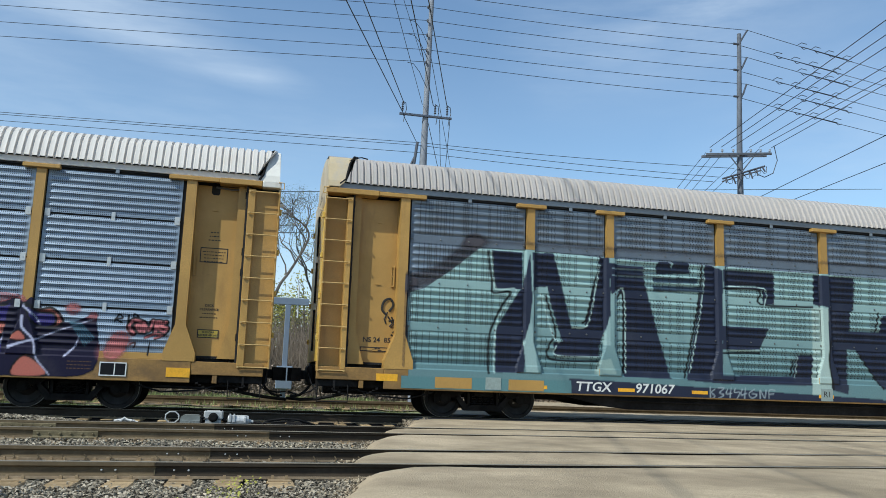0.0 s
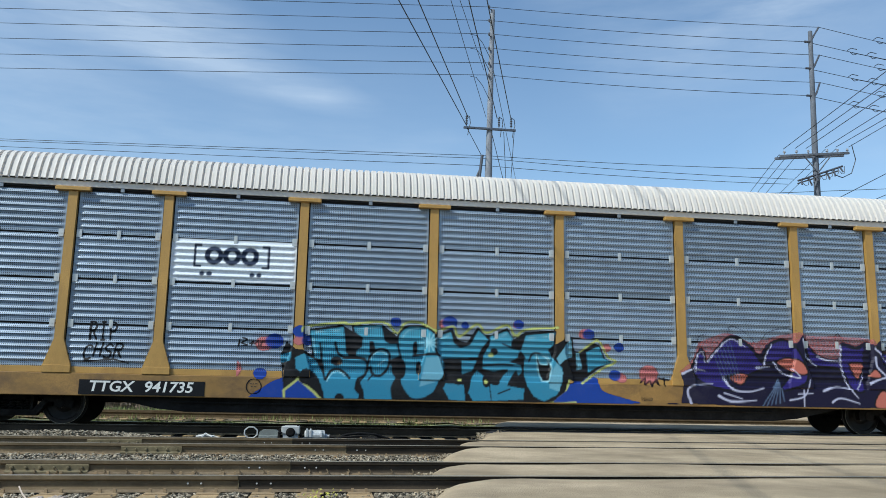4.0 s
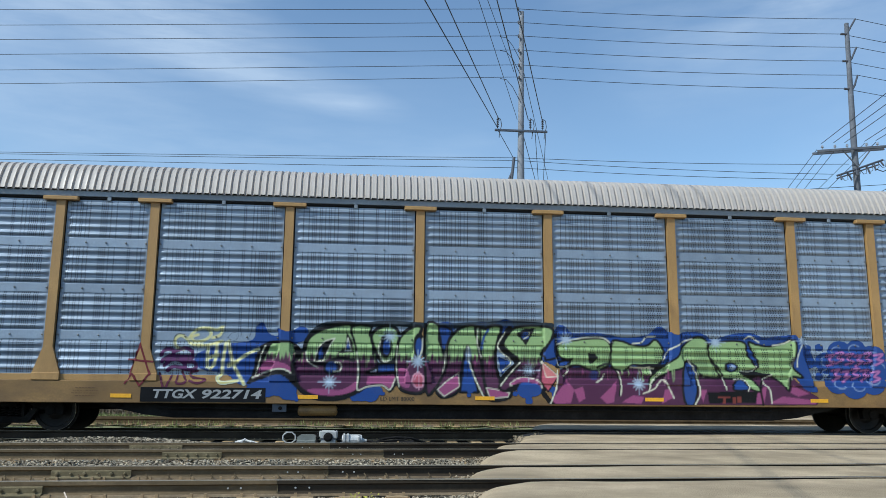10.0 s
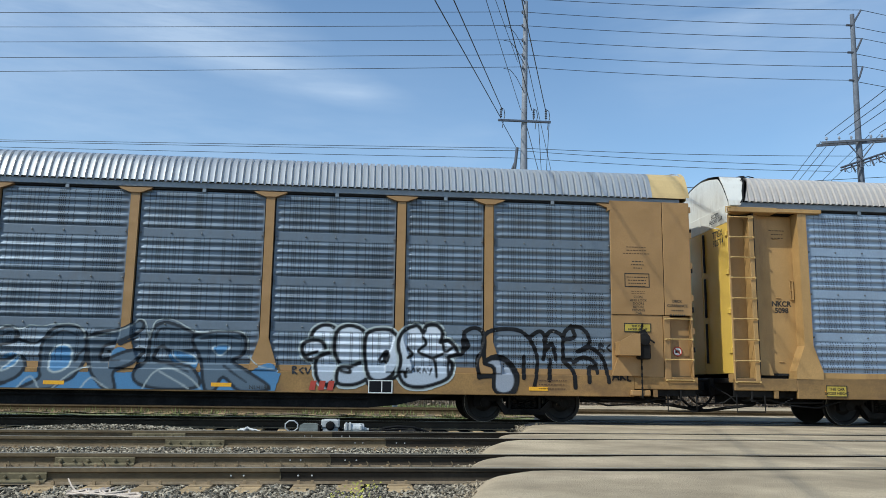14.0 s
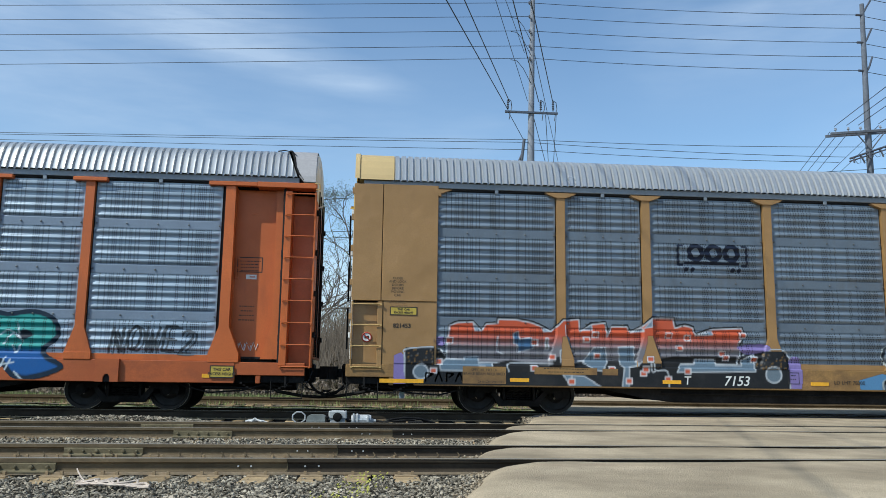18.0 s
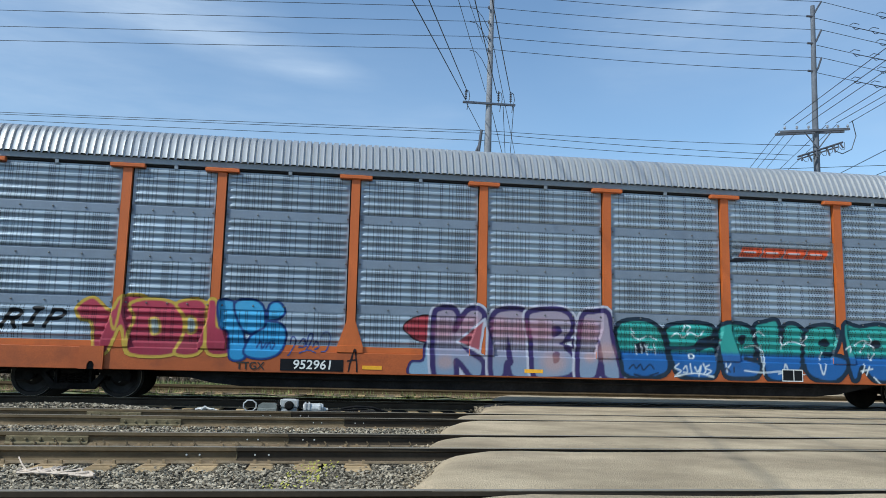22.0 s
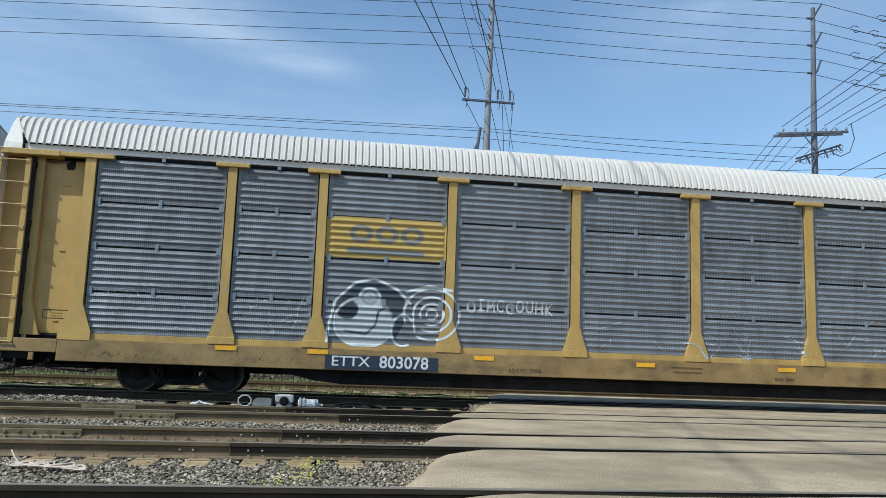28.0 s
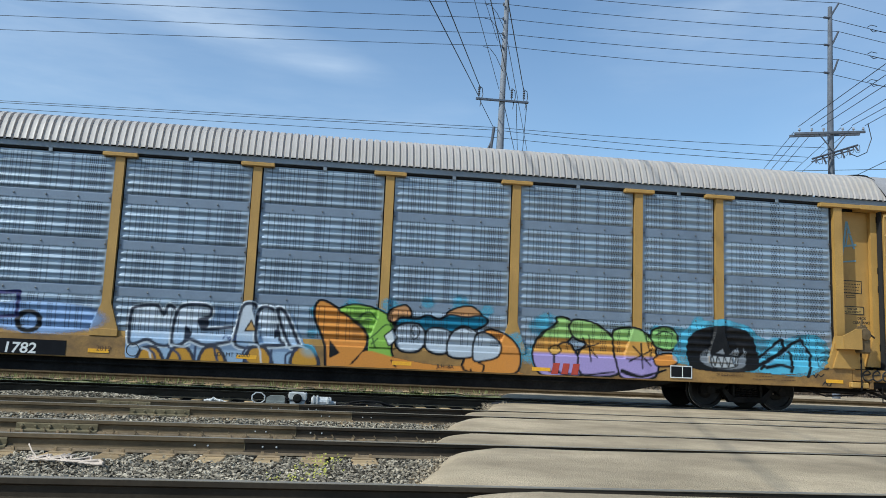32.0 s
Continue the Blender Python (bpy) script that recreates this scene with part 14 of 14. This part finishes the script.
    cv.stroke(curve([(8.99, 1.22), (9.07, 1), (9.12, 1.2), (9.23, 0.98), (9.28, 1.2), (9.39, 0.99), (9.44, 1.19), (9.55, 1.02), (9.6, 1.2)]), 0.03, K)
    area(cv, [(9.09, 1.28), (9.25, 1.38), (9.3, 1.26)], tone(130, 134, 140), None, 0.05, False)
    area(cv, [(9.41, 1.27), (9.67, 1.43), (9.67, 1.23)], tone(130, 134, 140), None, 0.05, False)
    cv.stroke(curve([(10.13, 1.2), (10.42, 1.41), (10.71, 1.66), (10.77, 1.43)]), 0.075, K)
    cv.stroke(curve([(10.15, 1.05), (10.58, 1.29), (10.98, 1.57), (11.2, 1.68)]), 0.075, K)
    cv.stroke(curve([(10.18, 0.97), (10.47, 1.19), (10.85, 1.41), (10.98, 1.18), (10.93, 0.93)]), 0.075, K)
    cv.stroke(curve([(11.2, 1.68), (11.34, 1.45), (11.44, 1.33), (11.39, 0.97), (11.34, 0.84)]), 0.075, K)
    cv.stroke(curve([(10.32, 1), (10.66, 1.07), (10.9, 1.03)]), 0.075, K)
    cv.stroke(curve([(10.18, 1.17), (10.45, 1.41), (10.69, 1.58)]), 0.025, tone(120, 170, 196))
    cv.stroke(curve([(10.31, 1.05), (10.8, 1.35), (11.15, 1.6)]), 0.025, tone(120, 170, 196))
    cv.stroke(curve([(11.23, 1.58), (11.39, 1.3)]), 0.025, tone(120, 170, 196))
    cv.stroke(curve([(11.63, 1.11), (11.64, 1.26), (11.83, 1.32), (11.96, 1.2), (11.85, 1.04), (11.69, 1.03), (11.63, 1.11)]), 0.022, tone(30, 34, 40))
    cv.stroke(curve([(11.69, 1.19), (11.77, 1.24), (11.85, 1.17), (11.93, 1.22)]), 0.022, tone(30, 34, 40))
    cv.stroke(curve([(11.72, 1.39), (11.88, 1.43), (11.96, 1.38)]), 0.022, tone(30, 34, 40))
    cv.stroke(curve([(11.47, 0.9), (11.53, 0.82), (11.58, 0.9), (11.66, 0.85), (11.74, 0.91)]), 0.022, tone(30, 34, 40))
    cv.stroke(curve([(11.69, 0.65), (11.77, 0.73), (11.85, 0.63), (11.96, 0.74), (12.07, 0.67)]), 0.022, tone(30, 34, 40))
    coat(car, False, cv, "silver letters and rounded cartoon-coloured graffiti shapes", "graffiti", 0.018)
    sill_plate(car, -7.5, -5.05)
    lettering(car, "1782", -5.95, 0.74, 0.30, WHITEINK, SILL_Y - 0.006, 0.006, 0.1, 1.1)
    marks(car, 5.25, 0.78, 0.24, 3, REDINK, SILL_Y - 0.008)
    route_sign(car, 8.25, 0.82, SILL_Y - 0.006)
    lettering(car, "28 INCH WHEELS", 9.42, 0.80, 0.085, DIMINK, SILL_Y - 0.006)
    for x in (9.42, 10.25, 10.85):
        bars(car, x, 0.77 if x < 10 else 0.86, 0.55 if x < 10.5 else 0.36, 1 if x < 10 else 3, 0.07, DIMINK, SILL_Y - 0.006, int(x * 5))
    lettering(car, "LD LMT 72000", -1.7, 0.78, 0.12, INK, SILL_Y - 0.006)
    lettering(car, "JLH18A", 2.85, 0.72, 0.12, INK, SILL_Y - 0.008)
    ring = [(-3.72 + 0.13 * math.cos(a), SILL_Y - 0.004, 0.80 + 0.13 * math.sin(a)) for a in np.linspace(0, 2 * math.pi, 15)]
    part("round_stencil", Geo().tube(ring, 0.008, 4), INK, car)
    lettering(car, "2010", -4.3, 0.80, 0.15, DIMINK, SILL_Y - 0.006)
    data_box(car, 12.69, 3.02, DOOR_FACE, 0.57, 0.32)
    outline(car, 12.56, 12.80, 2.76, 2.82, DOOR_FACE, INK, 0.012)
    height_sign(car, 12.70, 2.455, DOOR_FACE, OLIVE, 0.62, 0.2)
    deck_note(car, 12.95, 2.27, DOOR_FACE, 3, 0.085)
    g = Geo()
    for k, ((ax, az), (bx, bz), w) in enumerate((((12.48, 3.75), (12.62, 4.62), 0.05), ((12.62, 4.62), (12.80, 3.95), 0.05), ((12.44, 3.98), (12.86, 4.06), 0.045), ((12.50, 3.62), (12.84, 3.66), 0.035), ((12.58, 4.0), (12.66, 4.42), 0.035))):
        n = math.hypot(bx - ax, bz - az)
        ox, oz = -(bz - az) / n * w / 2, (bx - ax) / n * w / 2
        g.prism([(ax - ox, az - oz), (ax + ox, az + oz), (bx + ox, bz + oz), (bx - ox, bz - oz)], DOOR_FACE - 0.004 - 0.002 * k, DOOR_FACE - 0.002 * k)
    part("tag", g, plain("faded_blue_tag", (0.17, 0.30, 0.36), 0.6), car, "faded blue-grey tag")
    # black scrawl on the end of the sill
    g = Geo()
    for k in range(4):
        x = 12.72 + 0.25 * k
        g.tube([(q, SIDE + 0.008, z) for q, z in curve([(x + 0.02, 0.92), (x + 0.18, 0.95), (x + 0.12, 1.03), (x + 0.01, 0.96), (x + 0.02, 0.83), (x + 0.12, 0.79), (x + 0.25, 0.85)])], 0.018, 5)
    part("tag", g, INK, car, "black scrawled tag")


for key_, number_ in (("A", "971067"), ("B", "941735"), ("C", "922714")):
    end_lettering(CARS[key_], "TTGX", -1.08, 4.40, 0.23, INK)
    end_lettering(CARS[key_], number_, -1.10, 4.20, 0.21, INK)
    if key_ in "AC":
        end_lettering(CARS[key_], "EXCESS", -0.98, 4.86, 0.14, INK)
        end_lettering(CARS[key_], "HEIGHT CAR", -1.02, 4.74, 0.14, INK)
for key_, painter_ in (("A", paint_a), ("B", paint_b), ("C", paint_c), ("D", paint_d), ("E", paint_e), ("F", paint_f), ("G", paint_g)):
    painter_(CARS[key_])


# ---- the train rolls past ----
def rolled(t):
    """Metres that the train has moved at t seconds."""
    return float(np.interp(t, [r[0] for r in TRAIN_RUN], [r[1] for r in TRAIN_RUN]))


def motions():
    for car in CARS.values():
        x0 = car.location.x
        walk(car, [(t, pose(x0 + d, TRACK_Y, 0)) for t, d in TRAIN_RUN])
    for w in ROLLING:
        x, z = w.location.x, w.location.z
        walk(w, [(k / 10, pose(x, 0, z, 0, math.degrees(rolled(k / 10) / 0.44), 0)) for k in range(0, 321)])


motions()
